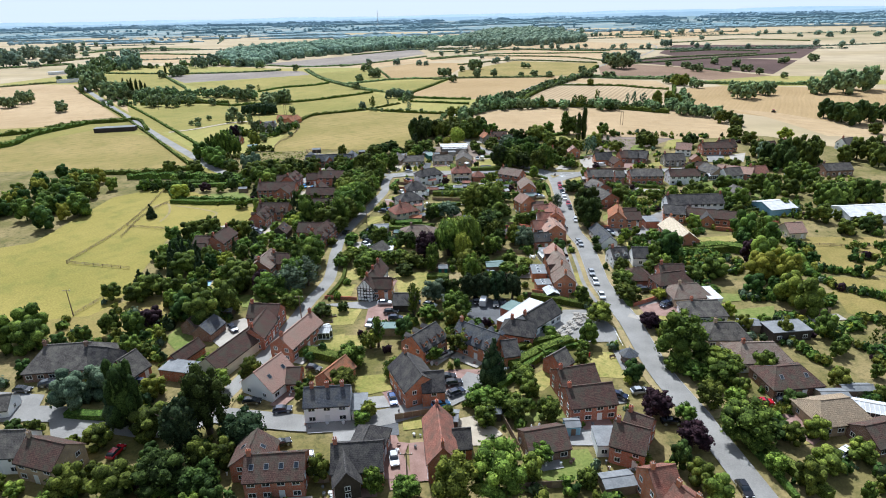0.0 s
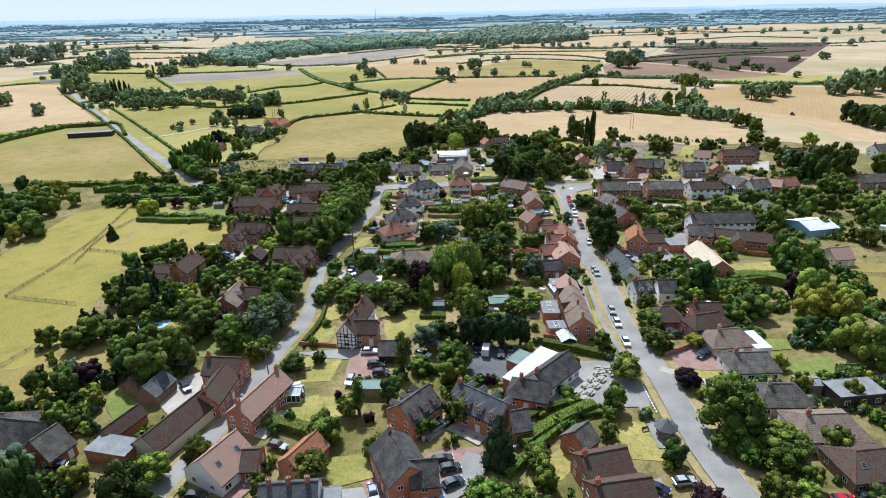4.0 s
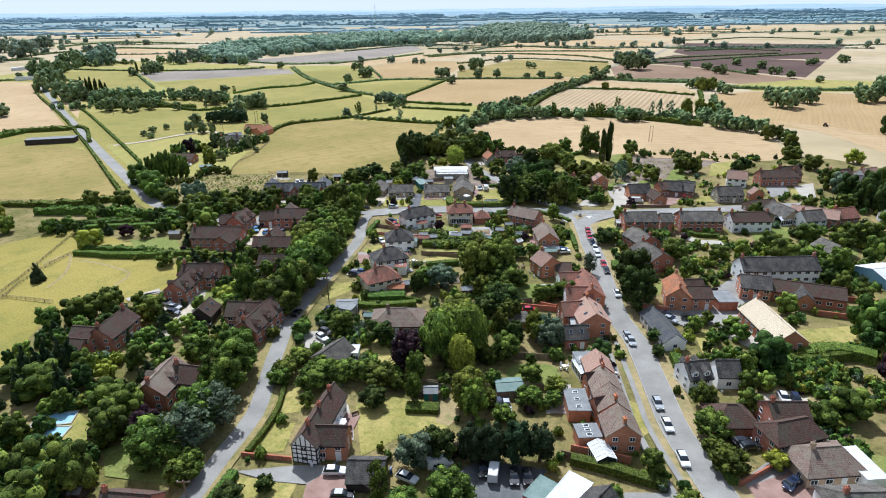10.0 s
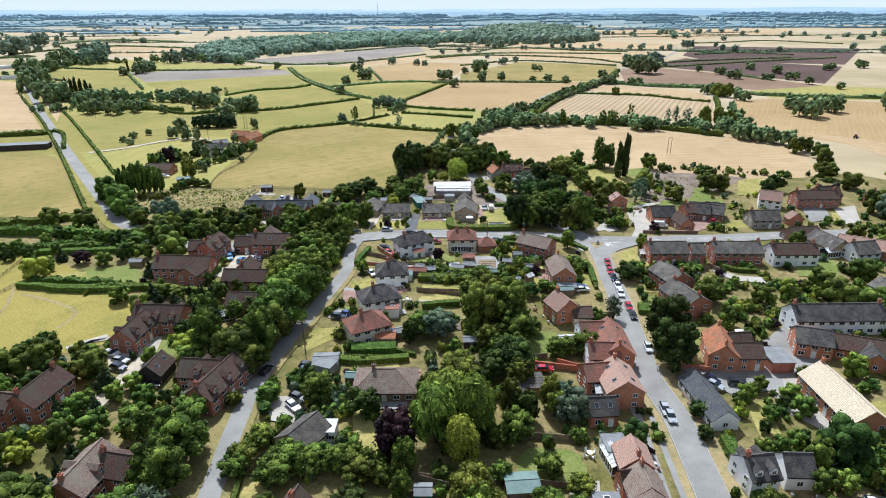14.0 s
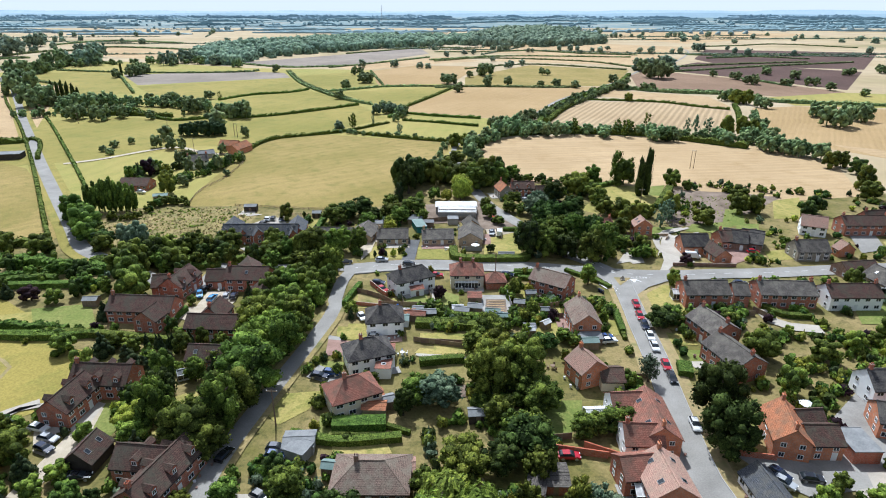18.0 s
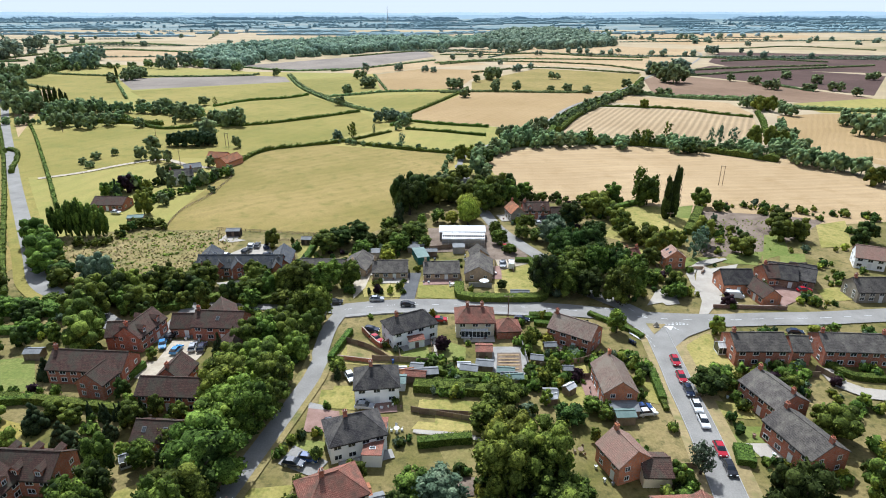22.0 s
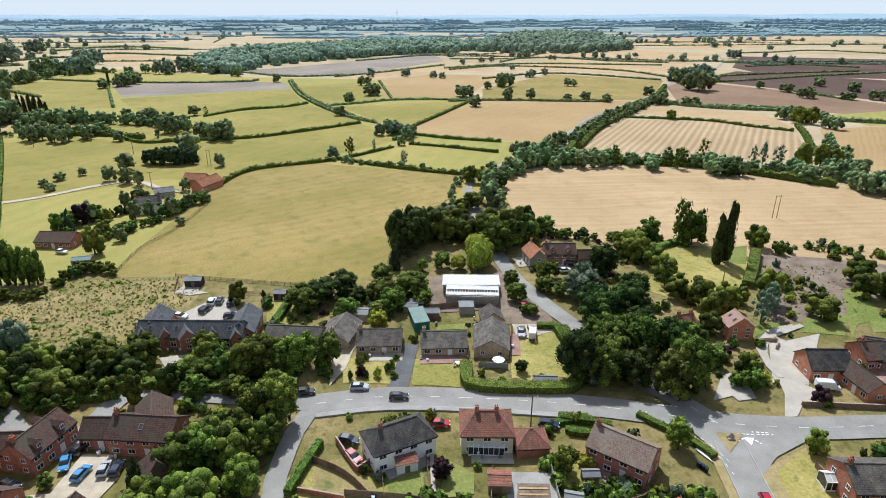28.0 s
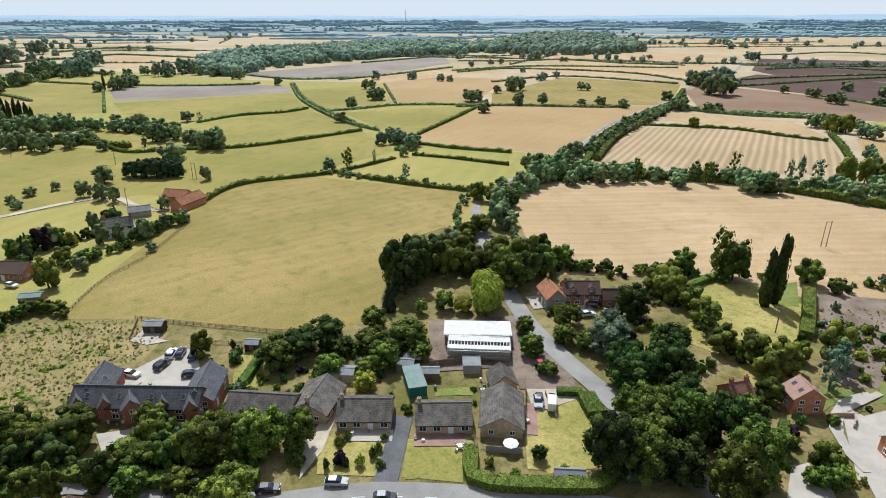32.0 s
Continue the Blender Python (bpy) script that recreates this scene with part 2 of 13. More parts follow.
M = {
    "asphalt": mottled("asphalt", (0.19, 0.178, 0.16), (0.25, 0.236, 0.212), (0.315, 0.298, 0.27), 0.12, 3.0, 0.85, 0.25, relief=0.15),
    "asphalt_dark": mottled("dark asphalt", (0.07, 0.07, 0.075), (0.11, 0.11, 0.11), (0.15, 0.15, 0.15), 0.15, 3.0, 0.9, relief=0.15),
    "concrete": mottled("concrete", (0.24, 0.23, 0.21), (0.36, 0.34, 0.31), None, 0.3, 4.0),
    "gravel": mottled("gravel", (0.34, 0.28, 0.20), (0.52, 0.45, 0.34), None, 0.3, 7.0),
    "pale": mottled("pale paving", (0.33, 0.295, 0.245), (0.45, 0.405, 0.34), None, 0.25, 4.0),
    "block": mottled("red block paving", (0.22, 0.13, 0.10), (0.34, 0.22, 0.18), None, 0.4, 6.0),
    "paint": mottled("road paint", (0.6, 0.6, 0.58), (0.8, 0.8, 0.78), None, 1.0, 6.0, 0.8),
    "kerb": mottled("kerb stone", (0.3, 0.29, 0.27), (0.42, 0.4, 0.38), None, 1.0, 6.0),
    "lawn": crop("dry lawn", (0.235, 0.215, 0.056), (0.375, 0.305, 0.105), 0, 0, (0.12, 0.15, 0.03), 1.0, mid=0.45),
    "lawn_green": crop("green lawn", (0.13, 0.165, 0.036), (0.195, 0.21, 0.058), 0, 0, (0.25, 0.225, 0.075), 0.8, mid=0.4),
    "verge": crop("parched verge", (0.27, 0.21, 0.10), (0.34, 0.26, 0.13), 0, 0, (0.14, 0.15, 0.05), 1.0, mid=0.4),
    "rough": crop("rough grass", (0.2, 0.17, 0.058), (0.33, 0.25, 0.115), 0, 0, (0.085, 0.11, 0.03), 1.0, mid=0.16),
    "garden": crop("village ground", (0.135, 0.122, 0.034), (0.26, 0.2, 0.086), 0, 0, (0.045, 0.055, 0.016), 1.0, mid=0.42),
    "soil": mottled("bare soil", (0.10, 0.07, 0.05), (0.2, 0.15, 0.11), (0.27, 0.21, 0.16), 0.15, 2.0),
    "pasture": crop("dry pasture", (0.225, 0.18, 0.052), (0.30, 0.222, 0.078), 7, 0.9, (0.15, 0.145, 0.036), 0.9, 0.12, mid=0.17),
    "pasture_green": crop("green pasture", (0.215, 0.19, 0.046), (0.285, 0.232, 0.066), 9, 0.4, (0.14, 0.16, 0.036), 0.8, 0.06),
    "pasture_mid": crop("meadow", (0.27, 0.25, 0.07), (0.33, 0.27, 0.085), 11, 0.2, (0.2, 0.22, 0.05), 0.6, 0.12),
    "paddock": crop("yellow-green paddock", (0.235, 0.2, 0.045), (0.30, 0.24, 0.062), 8, 0.7, (0.15, 0.155, 0.034), 0.9, 0.06),
    "stubble": crop("wheat stubble", (0.355, 0.252, 0.135), (0.42, 0.305, 0.172), 5.5, 1.45, (0.30, 0.205, 0.10), 0.9, 0.3, row=0.25),
    "stubble_lines": crop("striped stubble", (0.36, 0.262, 0.15), (0.41, 0.305, 0.18), 4.6, 0.44, (0.33, 0.235, 0.12), 0.6, 0.36, row=0.9),
    "wheat": crop("ripe wheat", (0.315, 0.215, 0.098), (0.36, 0.25, 0.122), 3.4, 0.5, (0.29, 0.2, 0.083), 0.6, 0.2, row=0.4),
    "plough": crop("ploughed earth", (0.075, 0.045, 0.036), (0.11, 0.067, 0.054), 6, 1.2, (0.08, 0.05, 0.038), 0.5, 0.2),
    "plough_light": crop("harrowed earth", (0.18, 0.115, 0.072), (0.235, 0.155, 0.10), 8, 1.2, (0.19, 0.12, 0.075), 0.5, 0.2),
    "fallow": crop("grey-brown fallow", (0.20, 0.17, 0.14), (0.27, 0.23, 0.19), 5, 1.4, (0.17, 0.14, 0.11), 0.5, 0.25),
    "brick_red": bricks("red brick", (0.44, 0.135, 0.068), (0.33, 0.10, 0.055)),
    "brick_orange": bricks("orange brick", (0.56, 0.20, 0.085), (0.45, 0.155, 0.07)),
    "brick_brown": bricks("brown brick", (0.24, 0.13, 0.085), (0.18, 0.095, 0.065)),
    "brick_buff": bricks("buff brick", (0.48, 0.35, 0.22), (0.40, 0.29, 0.18)),
    "render": mottled("white render", (0.85, 0.84, 0.815), (0.92, 0.91, 0.89), None, 0.4, 5.0, 0.85, relief=0.1),
    "cream": mottled("cream render", (0.56, 0.48, 0.34), (0.68, 0.6, 0.46), None, 0.4, 5.0, 0.85, relief=0.1),
    "stone": mottled("grey stone", (0.22, 0.19, 0.15), (0.36, 0.32, 0.26), None, 0.8, 5.0),
    "timber": mottled("dark timber", (0.035, 0.028, 0.022), (0.07, 0.055, 0.045), None, 0.8, 8.0, 0.75),
    "wood": mottled("weathered wood", (0.16, 0.11, 0.07), (0.27, 0.2, 0.14), None, 0.6, 8.0, 0.85, vary=0.4),
    "roof_brown": tiles("brown clay tiles", (0.088, 0.05, 0.04), (0.13, 0.075, 0.058), (0.075, 0.068, 0.05)),
    "roof_worn": tiles("weathered brown tiles", (0.185, 0.128, 0.10), (0.25, 0.178, 0.14), (0.20, 0.17, 0.13)),
    "roof_red": tiles("red clay tiles", (0.27, 0.11, 0.078), (0.33, 0.15, 0.105), (0.13, 0.085, 0.062)),
    "roof_orange": tiles("orange clay tiles", (0.42, 0.17, 0.085), (0.34, 0.135, 0.07), (0.17, 0.105, 0.065)),
    "roof_pink": tiles("faded pink tiles", (0.41, 0.25, 0.19), (0.35, 0.205, 0.155), (0.28, 0.2, 0.15)),
    "roof_dark": tiles("dark slates", (0.055, 0.05, 0.049), (0.085, 0.077, 0.073), (0.11, 0.1, 0.085)),
    "roof_slate": tiles("blue-grey slates", (0.085, 0.09, 0.10), (0.115, 0.12, 0.135), (0.13, 0.125, 0.11)),
    "roof_grey": tiles("grey-brown concrete tiles", (0.085, 0.074, 0.066), (0.12, 0.106, 0.094), (0.15, 0.135, 0.11)),
    "roof_sand": tiles("sand-brown tiles", (0.27, 0.20, 0.13), (0.33, 0.25, 0.165), (0.2, 0.155, 0.105)),
    "roof_tan": tiles("pale tan tiles", (0.54, 0.44, 0.31), (0.60, 0.50, 0.36), (0.45, 0.37, 0.26)),
    "flat_white": mottled("white roof sheet", (0.46, 0.45, 0.43), (0.70, 0.69, 0.67), None, 0.5, 3.0, 0.7),
    "flat_grey": mottled("grey roofing felt", (0.16, 0.165, 0.165), (0.27, 0.27, 0.265), None, 0.4, 3.0, 0.85),
    "flat_green": mottled("green roof sheet", (0.12, 0.18, 0.16), (0.2, 0.26, 0.23), None, 0.4, 3.0, 0.7),
    "teal": mottled("teal paint", (0.02, 0.12, 0.11), (0.03, 0.16, 0.14), None, 0.8, 5.0, 0.6),
    "blue": mottled("blue sheet", (0.22, 0.40, 0.52), (0.30, 0.48, 0.6), None, 0.8, 5.0, 0.6),
    "white": mottled("white paint", (0.72, 0.72, 0.70), (0.82, 0.82, 0.80), None, 0.8, 5.0, 0.6, relief=0.05),
    "black": mottled("black rubber", (0.012, 0.012, 0.012), (0.025, 0.025, 0.025), None, 3.0, 9.0, 0.8, relief=0.1),
    "metal": mottled("galvanised metal", (0.35, 0.36, 0.37), (0.5, 0.5, 0.5), None, 2.0, 9.0, 0.45, metal=0.8, relief=0.05),
    "bark": mottled("bark", (0.06, 0.045, 0.032), (0.13, 0.10, 0.075), None, 2.0, 12.0, 0.95, relief=0.6),
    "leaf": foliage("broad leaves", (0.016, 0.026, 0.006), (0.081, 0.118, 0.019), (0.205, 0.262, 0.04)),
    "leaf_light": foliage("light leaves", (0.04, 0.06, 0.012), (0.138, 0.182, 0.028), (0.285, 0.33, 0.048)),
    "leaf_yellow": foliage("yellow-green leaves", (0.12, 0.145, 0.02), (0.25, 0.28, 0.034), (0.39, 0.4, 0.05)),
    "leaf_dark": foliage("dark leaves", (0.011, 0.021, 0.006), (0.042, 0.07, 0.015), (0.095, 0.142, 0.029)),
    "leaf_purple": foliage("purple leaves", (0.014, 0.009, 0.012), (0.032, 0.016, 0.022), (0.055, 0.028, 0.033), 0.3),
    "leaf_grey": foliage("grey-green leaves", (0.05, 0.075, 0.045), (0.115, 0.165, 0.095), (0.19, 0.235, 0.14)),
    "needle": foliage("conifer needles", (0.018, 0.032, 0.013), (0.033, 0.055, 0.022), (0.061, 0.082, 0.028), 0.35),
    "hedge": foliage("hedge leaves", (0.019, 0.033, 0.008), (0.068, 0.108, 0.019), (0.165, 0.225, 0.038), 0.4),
}


def paint(name, colour, rough=0.25):
    m, n, l, p = material(name, rough, 0.0, 0.5)
    v = coords(n, l, "Object")
    l.new(mix(n, l, noise_tex(n, l, v, 3.0), tuple(0.85 * k for k in colour), colour), p.inputs["Base Color"])
    p.inputs["Coat Weight"].default_value = 0.4
    return m


for key, colour in (("car_white", (0.75, 0.75, 0.74)), ("car_silver", (0.42, 0.43, 0.44)), ("car_black", (0.015, 0.015, 0.018)), ("car_grey", (0.09, 0.095, 0.10)),
                    ("car_red", (0.42, 0.012, 0.025)), ("car_blue", (0.02, 0.06, 0.20)), ("car_navy", (0.012, 0.02, 0.05)), ("car_sky", (0.06, 0.25, 0.5))):
    M[key] = paint(key.replace("_", " "), colour)
M["glass"] = material("window glass", 0.06, 0.0, 0.7)[0]
M["glass"].node_tree.nodes["Principled BSDF"].inputs["Base Color"].default_value = (0.025, 0.03, 0.035, 1)


def country_material():
    """Far fields: ripe and cut corn in broad drifts of tone."""
    m, n, l, p = material("country", 0.95, 0.0, 0.1)
    v = coords(n, l, "Object", (0.0016, 0.0045, 1))
    col = ramp(n, l, noise_tex(n, l, v, 1.0, 3), [(0.3, (0.27, 0.23, 0.12)), (0.42, (0.37, 0.29, 0.17)), (0.55, (0.42, 0.335, 0.215)), (0.7, (0.34, 0.265, 0.16))])
    fine = noise_tex(n, l, coords(n, l, "Object"), 0.03, 6)
    col = mix(n, l, 0.3, col, ramp(n, l, fine, [(0.3, (0.3, 0.3, 0.3)), (0.7, (0.75, 0.75, 0.75))]), "OVERLAY")
    l.new(col, p.inputs["Base Color"])
    return m


M["country"] = country_material()
# distance haze painted into the ground colour of the far country
M["country_haze"] = mottled("far country", (0.12, 0.185, 0.195), (0.165, 0.225, 0.225), (0.33, 0.315, 0.26), 0.0045, 0.03, relief=0)
# light haze painted into the leaf colour of trees and hedges farther off
M["wood_haze_light"] = foliage("woodland leaves paled with haze", (0.075, 0.12, 0.05), (0.155, 0.21, 0.088), (0.25, 0.31, 0.125), 0.5, 0.35)
# same kind of leaves, paler and bluer: the haze is in the colour
M["wood_hazy"] = foliage("hazy woodland leaves paled with haze", (0.105, 0.165, 0.115), (0.19, 0.26, 0.175), (0.265, 0.34, 0.215), 0.2, 0.3)
# blue haze mixed into the base colours of far hills and woods
M["ridge_haze"] = mottled("wooded hill tinted with haze", (0.2, 0.295, 0.36), (0.25, 0.34, 0.395), None, 0.004, 0.03, relief=0)
M["wood_far_haze"] = mottled("far woodland tinted with haze", (0.205, 0.305, 0.335), (0.26, 0.36, 0.38), None, 0.01, 0.12, relief=0)
M["wood_distant_haze"] = mottled("distant woodland tinted with haze", (0.26, 0.37, 0.43), (0.31, 0.42, 0.475), None, 0.004, 0.03, relief=0)
haze = bpy.data.materials.new("pale sky")
haze.use_nodes = True
hb = haze.node_tree.nodes["Principled BSDF"]
hb.inputs["Base Color"].default_value = (0, 0, 0, 1)
hb.inputs["Emission Color"].default_value = (0.88, 0.92, 0.94, 1)
hb.inputs["Emission Strength"].default_value = 0.82
M["sky_backdrop"] = haze
# pale blue of the hills is haze put into the colour
M["hill_haze"] = mottled("distant hills tinted with haze", (0.29, 0.39, 0.47), (0.33, 0.43, 0.50), None, 0.003, 0.02, relief=0)


# ---- mesh helpers ----
TAKEN, CLEAR, WAYS = [], [], []


def part(name, bm, mat, parent=None, label=""):
    me = bpy.data.meshes.new(name)
    bm.to_mesh(me)
    bm.free()
    return hang(name, me, mat, parent, label)


def hang(name, me, mat, parent=None, label="", at=None):
    if not me.materials:
        me.materials.append(M[mat])
    ob = new(name, me)
    if parent is not None:
        ob.parent = parent
    if at is not None:
        ob.matrix_basis = at
    return tagged(ob, label)


def mesh_of(name, verts, faces, mat):
    me = bpy.data.meshes.new(name)
    me.from_pydata([tuple(v) for v in verts], [], [tuple(f) for f in faces])
    me.materials.append(M[mat])
    return me


def box(bm, x0, x1, y0, y1, z0, z1):
    v = [bm.verts.new(p) for p in ((x0, y0, z0), (x1, y0, z0), (x1, y1, z0), (x0, y1, z0), (x0, y0, z1), (x1, y0, z1), (x1, y1, z1), (x0, y1, z1))]
    for f in ((3, 2, 1, 0), (4, 5, 6, 7), (0, 1, 5, 4), (1, 2, 6, 5), (2, 3, 7, 6), (3, 0, 4, 7)):
        bm.faces.new([v[i] for i in f])
    return v


def boxed(*dims):
    bm = bmesh.new()
    for d in dims:
        box(bm, *d)
    return bm


def empty(name, m, label, category, group="", kind=""):
    e = new(name)
    e.empty_display_size = 0.5
    e.matrix_basis = m
    return tagged(e, label, category, group, kind)


# ---- ground ----
def sheet(name, pts, mat, z, label="", kind="structure", category=""):
    """A flat patch of ground with this outline."""
    bm = bmesh.new()
    f = bm.faces.new([bm.verts.new((x, y, z)) for x, y in pts])
    f.normal_update()
    if f.normal.z < 0:
        f.normal_flip()
    bmesh.ops.triangulate(bm, faces=bm.faces[:])
    if name in ("lawn", "yard"):
        CLEAR.append([tuple(q) for q in pts])
    ob = part(name, bm, mat)
    return tagged(ob, label, category or name, kind=kind)


def smooth_line(pts, step=4.0):
    """A smooth curve through the points, in short steps."""
    p = [Vector((*q, 0)) for q in pts]
    if len(p) < 3:
        a, b = p[0], p[-1]
        k = max(1, int((b - a).length / step))
        return [a.lerp(b, i / k) for i in range(k + 1)]
    p = [2 * p[0] - p[1]] + p + [2 * p[-1] - p[-2]]
    out = []
    for a, b, c, d in zip(p, p[1:], p[2:], p[3:]):
        k = max(1, int((c - b).length / step))
        for i in range(k):
            t = i / k
            out.append(0.5 * (2 * b + (c - a) * t + (2 * a - 5 * b + 4 * c - d) * t * t + (3 * b - a - 3 * c + d) * t ** 3))
    return out + [p[-2]]


def sides(line, off):
    out = []
    for i, q in enumerate(line):
        d = (line[min(i + 1, len(line) - 1)] - line[max(i - 1, 0)]).normalized()
        out.append(q + Vector((d.y, -d.x, 0)) * off)
    return out


def ribbon(name, pts, w0, w1, z, mat, label, kind="structure", thick=0.0, category=""):
    """A strip along a line, between two offsets from it (right is positive)."""
    line = smooth_line(pts)
    if name in ("road", "track"):
        WAYS.append((np.array([q[:2] for q in line]), w1 + 0.9))
    a, b = sides(line, w0), sides(line, w1)
    k = len(line)
    verts = [(q.x, q.y, z) for q in a] + [(q.x, q.y, z) for q in b]
    faces = [(i + k, i + k + 1, i + 1, i)[::-1] for i in range(k - 1)]
    if w1 > w0:
        faces = [f[::-1] for f in faces]
    if thick:
        verts += [(q.x, q.y, z - thick) for q in a] + [(q.x, q.y, z - thick) for q in b]
        faces += [(i, i + 1, i + 1 + 2 * k, i + 2 * k) for i in range(k - 1)] + [(i + k, i + k + 1, i + 1 + 3 * k, i + 3 * k) for i in range(k - 1)]
    ob = new(name, mesh_of(name, verts, faces, mat))
    return tagged(ob, label, category or name, kind=kind)


def dashes(pts, off, on, gap, width=0.12):
    """Painted dashes along a road."""
    line = sides(smooth_line(pts, min(1.0, on / 2)), off)
    verts, faces, run = [], [], 0.0
    for a, b in zip(line, line[1:]):
        d = b - a
        run += d.length
        if run % (on + gap) < on and d.length > 0.01:
            s = Vector((d.y, -d.x, 0)).normalized() * width / 2
            i = len(verts)
            verts += [(*(q).xy, 0.345) for q in (a - s, a + s, b + s, b - s)]
            faces.append((i, i + 1, i + 2, i + 3))
    ob = new("road_marking", mesh_of("road_marking", verts, faces, "paint"))
    return tagged(ob, "worn white dashes painted on the asphalt", "road marking", kind="structure")


# ---- plants ----
rng = np.random.default_rng(7)


def leaf_quads(centres, normals, size, jitter=0.7, tall=1.0):
    """One small leaf clump, a bent quad, at each centre."""
    n = len(centres)
    nr = normals + rng.normal(0, jitter, (n, 3))
    nr /= np.linalg.norm(nr, axis=1)[:, None] + 1e-9
    ref = np.where(np.abs(nr[:, 2:3]) < 0.9, np.array([[0, 0, 1.0]]), np.array([[1.0, 0, 0]]))
    u = np.cross(nr, ref)
    u /= np.linalg.norm(u, axis=1)[:, None]
    v = np.cross(nr, u)
    a = rng.uniform(0, 2 * np.pi, n)[:, None] * (1 if tall == 1.0 else 0.08)
    u, v = u * np.cos(a) + v * np.sin(a), v * np.cos(a) - u * np.sin(a)
    s = (size * rng.uniform(0.6, 1.4, n))[:, None]
    quad = [centres - u * s - v * s * 0.5 * tall, centres + u * s * 0.4 - v * s * tall, centres + u * s + v * s * 0.4 * tall + nr * s * 0.3, centres - u * s * 0.3 + v * s * tall]
    return np.stack(quad, 1).reshape(-1, 3)


def lump_mesh(name, lumps, count, size, mat, core=0.86, jitter=0.6, tall=1.0, rings=4, flat=1.0):
    """A crown of leaf clumps on overlapping lumps (x, y, z, radius), with a dark solid heart in each."""
    lumps = np.array(lumps)
    wts = lumps[:, 3] ** 2
    pick = rng.choice(len(lumps), count, p=wts / wts.sum())
    d = rng.normal(0, 1, (count, 3))
    d /= np.linalg.norm(d, axis=1)[:, None]
    r = lumps[pick, 3] * rng.uniform(0.84, 1.12, count)
    c = lumps[pick, :3] + d * r[:, None] * np.array([1, 1, flat])
    verts = [leaf_quads(c, d, size, jitter, tall)]
    faces = [(4 * i, 4 * i + 1, 4 * i + 2, 4 * i + 3) for i in range(count)]
    base = 4 * count
    seg = rings + 2
    for x, y, z, rad in lumps:
        ring = []
        for i in range(1, rings):
            th = math.pi * i / rings
            for j in range(seg):
                ph = 2 * math.pi * (j + 0.5 * (i % 2)) / seg
                k = rad * core * rng.uniform(0.85, 1.1)
                ring.append((x + k * math.sin(th) * math.cos(ph), y + k * math.sin(th) * math.sin(ph), z + k * flat * math.cos(th)))
        top, bot = base + len(ring), base + len(ring) + 1
        ring += [(x, y, z + rad * core * flat), (x, y, z - rad * core * flat)]
        for j in range(seg):
            jn = (j + 1) % seg
            faces.append((top, base + j, base + jn))
            faces.append((bot, base + (rings - 2) * seg + jn, base + (rings - 2) * seg + j))
            for i in range(rings - 2):
                faces.append((base + i * seg + j, base + (i + 1) * seg + j, base + (i + 1) * seg + jn, base + i * seg + jn))
        verts.append(np.array(ring))
        base += len(ring)
    me = mesh_of(name, np.concatenate(verts), faces, mat)
    me.shade_smooth()
    return me


def round_lumps(k, spread=0.55, r0=0.17, r1=0.36, low=0.2):
    """Lumps that fill a crown of radius 1 and height 2 (z from 0 to 2)."""
    out = [(0, 0, 0.95, 0.64), (0.1, -0.1, 1.3, 0.45)]
    for i in range(k):
        a = 2.4 * i + rng.uniform(-0.4, 0.4)
        h = low + (1.72 - low) * (i + 0.5) / k
        w = spread * math.sqrt(max(0.08, 1 - ((h - 0.85) / 1.05) ** 2))
        r = rng.uniform(r0, r1) * (0.75 + 0.25 * w / spread)
        out.append((w * math.cos(a) * rng.uniform(0.75, 1.2), w * math.sin(a) * rng.uniform(0.75, 1.2), h, r))
    return out


def trunk_mesh(name, h, r, limbs=4):
    """A tapered trunk with limbs that rise into the crown."""
    verts, faces = [], []

    def limb(a, b, ra, rb, n=6):
        d = (b - a).normalized()
        s = d.orthogonal().normalized()
        q = d.cross(s)
        i = len(verts)
        for p, rr in ((a, ra), (a.lerp(b, 0.5) + s * ra * 0.4, (ra + rb) / 2), (b, rb)):
            for k in range(n):
                t = 2 * math.pi * k / n
                verts.append(p + (s * math.cos(t) + q * math.sin(t)) * rr)
        for lv in range(2):
            for k in range(n):
                faces.append((i + lv * n + k, i + lv * n + (k + 1) % n, i + (lv + 1) * n + (k + 1) % n, i + (lv + 1) * n + k))

    top = Vector((0.03 * h, 0.02 * h, h * 0.75))
    limb(Vector((0, 0, -0.1)), top, r, r * 0.4, 7)
    for k in range(limbs):
        a = 2 * math.pi * k / limbs + 0.5
        z = h * (0.3 + 0.09 * k)
        limb(Vector((0, 0, z)), Vector((math.cos(a) * h * 0.25, math.sin(a) * h * 0.25, z + h * 0.3)), r * 0.45, r * 0.12, 5)
    return mesh_of(name, verts, faces, "bark")


# crowns of radius 1 and height 2, standing on z = 0; leaf size relative
CROWNS, TRUNKS = {}, {}


def crowns(kind, mat, make, n=3):
    CROWNS[kind] = [make(mat) for _ in range(n)]


def broad(count=1150, size=0.055, k=22, spread=0.64):
    return lambda mat: lump_mesh("crown", round_lumps(k, spread), count, size, mat)


def domed(count, size, k, spread=0.56, rings=4):
    """A closed, rounded crown."""
    return lambda mat: lump_mesh("crown", round_lumps(k, spread, 0.27, 0.42, 0.26), count, size, mat, core=0.96, jitter=0.45, rings=rings)


def column(mat, count=1200):
    lumps = [(rng.uniform(-0.2, 0.2), rng.uniform(-0.2, 0.2), 0.15 + 1.7 * i / 9, 0.62 * math.sin(math.pi * (0.2 + 0.72 * i / 9)) + 0.12) for i in range(10)]
    me = lump_mesh("crown", lumps, count, 0.05, mat, tall=1.5, jitter=0.5)
    return me


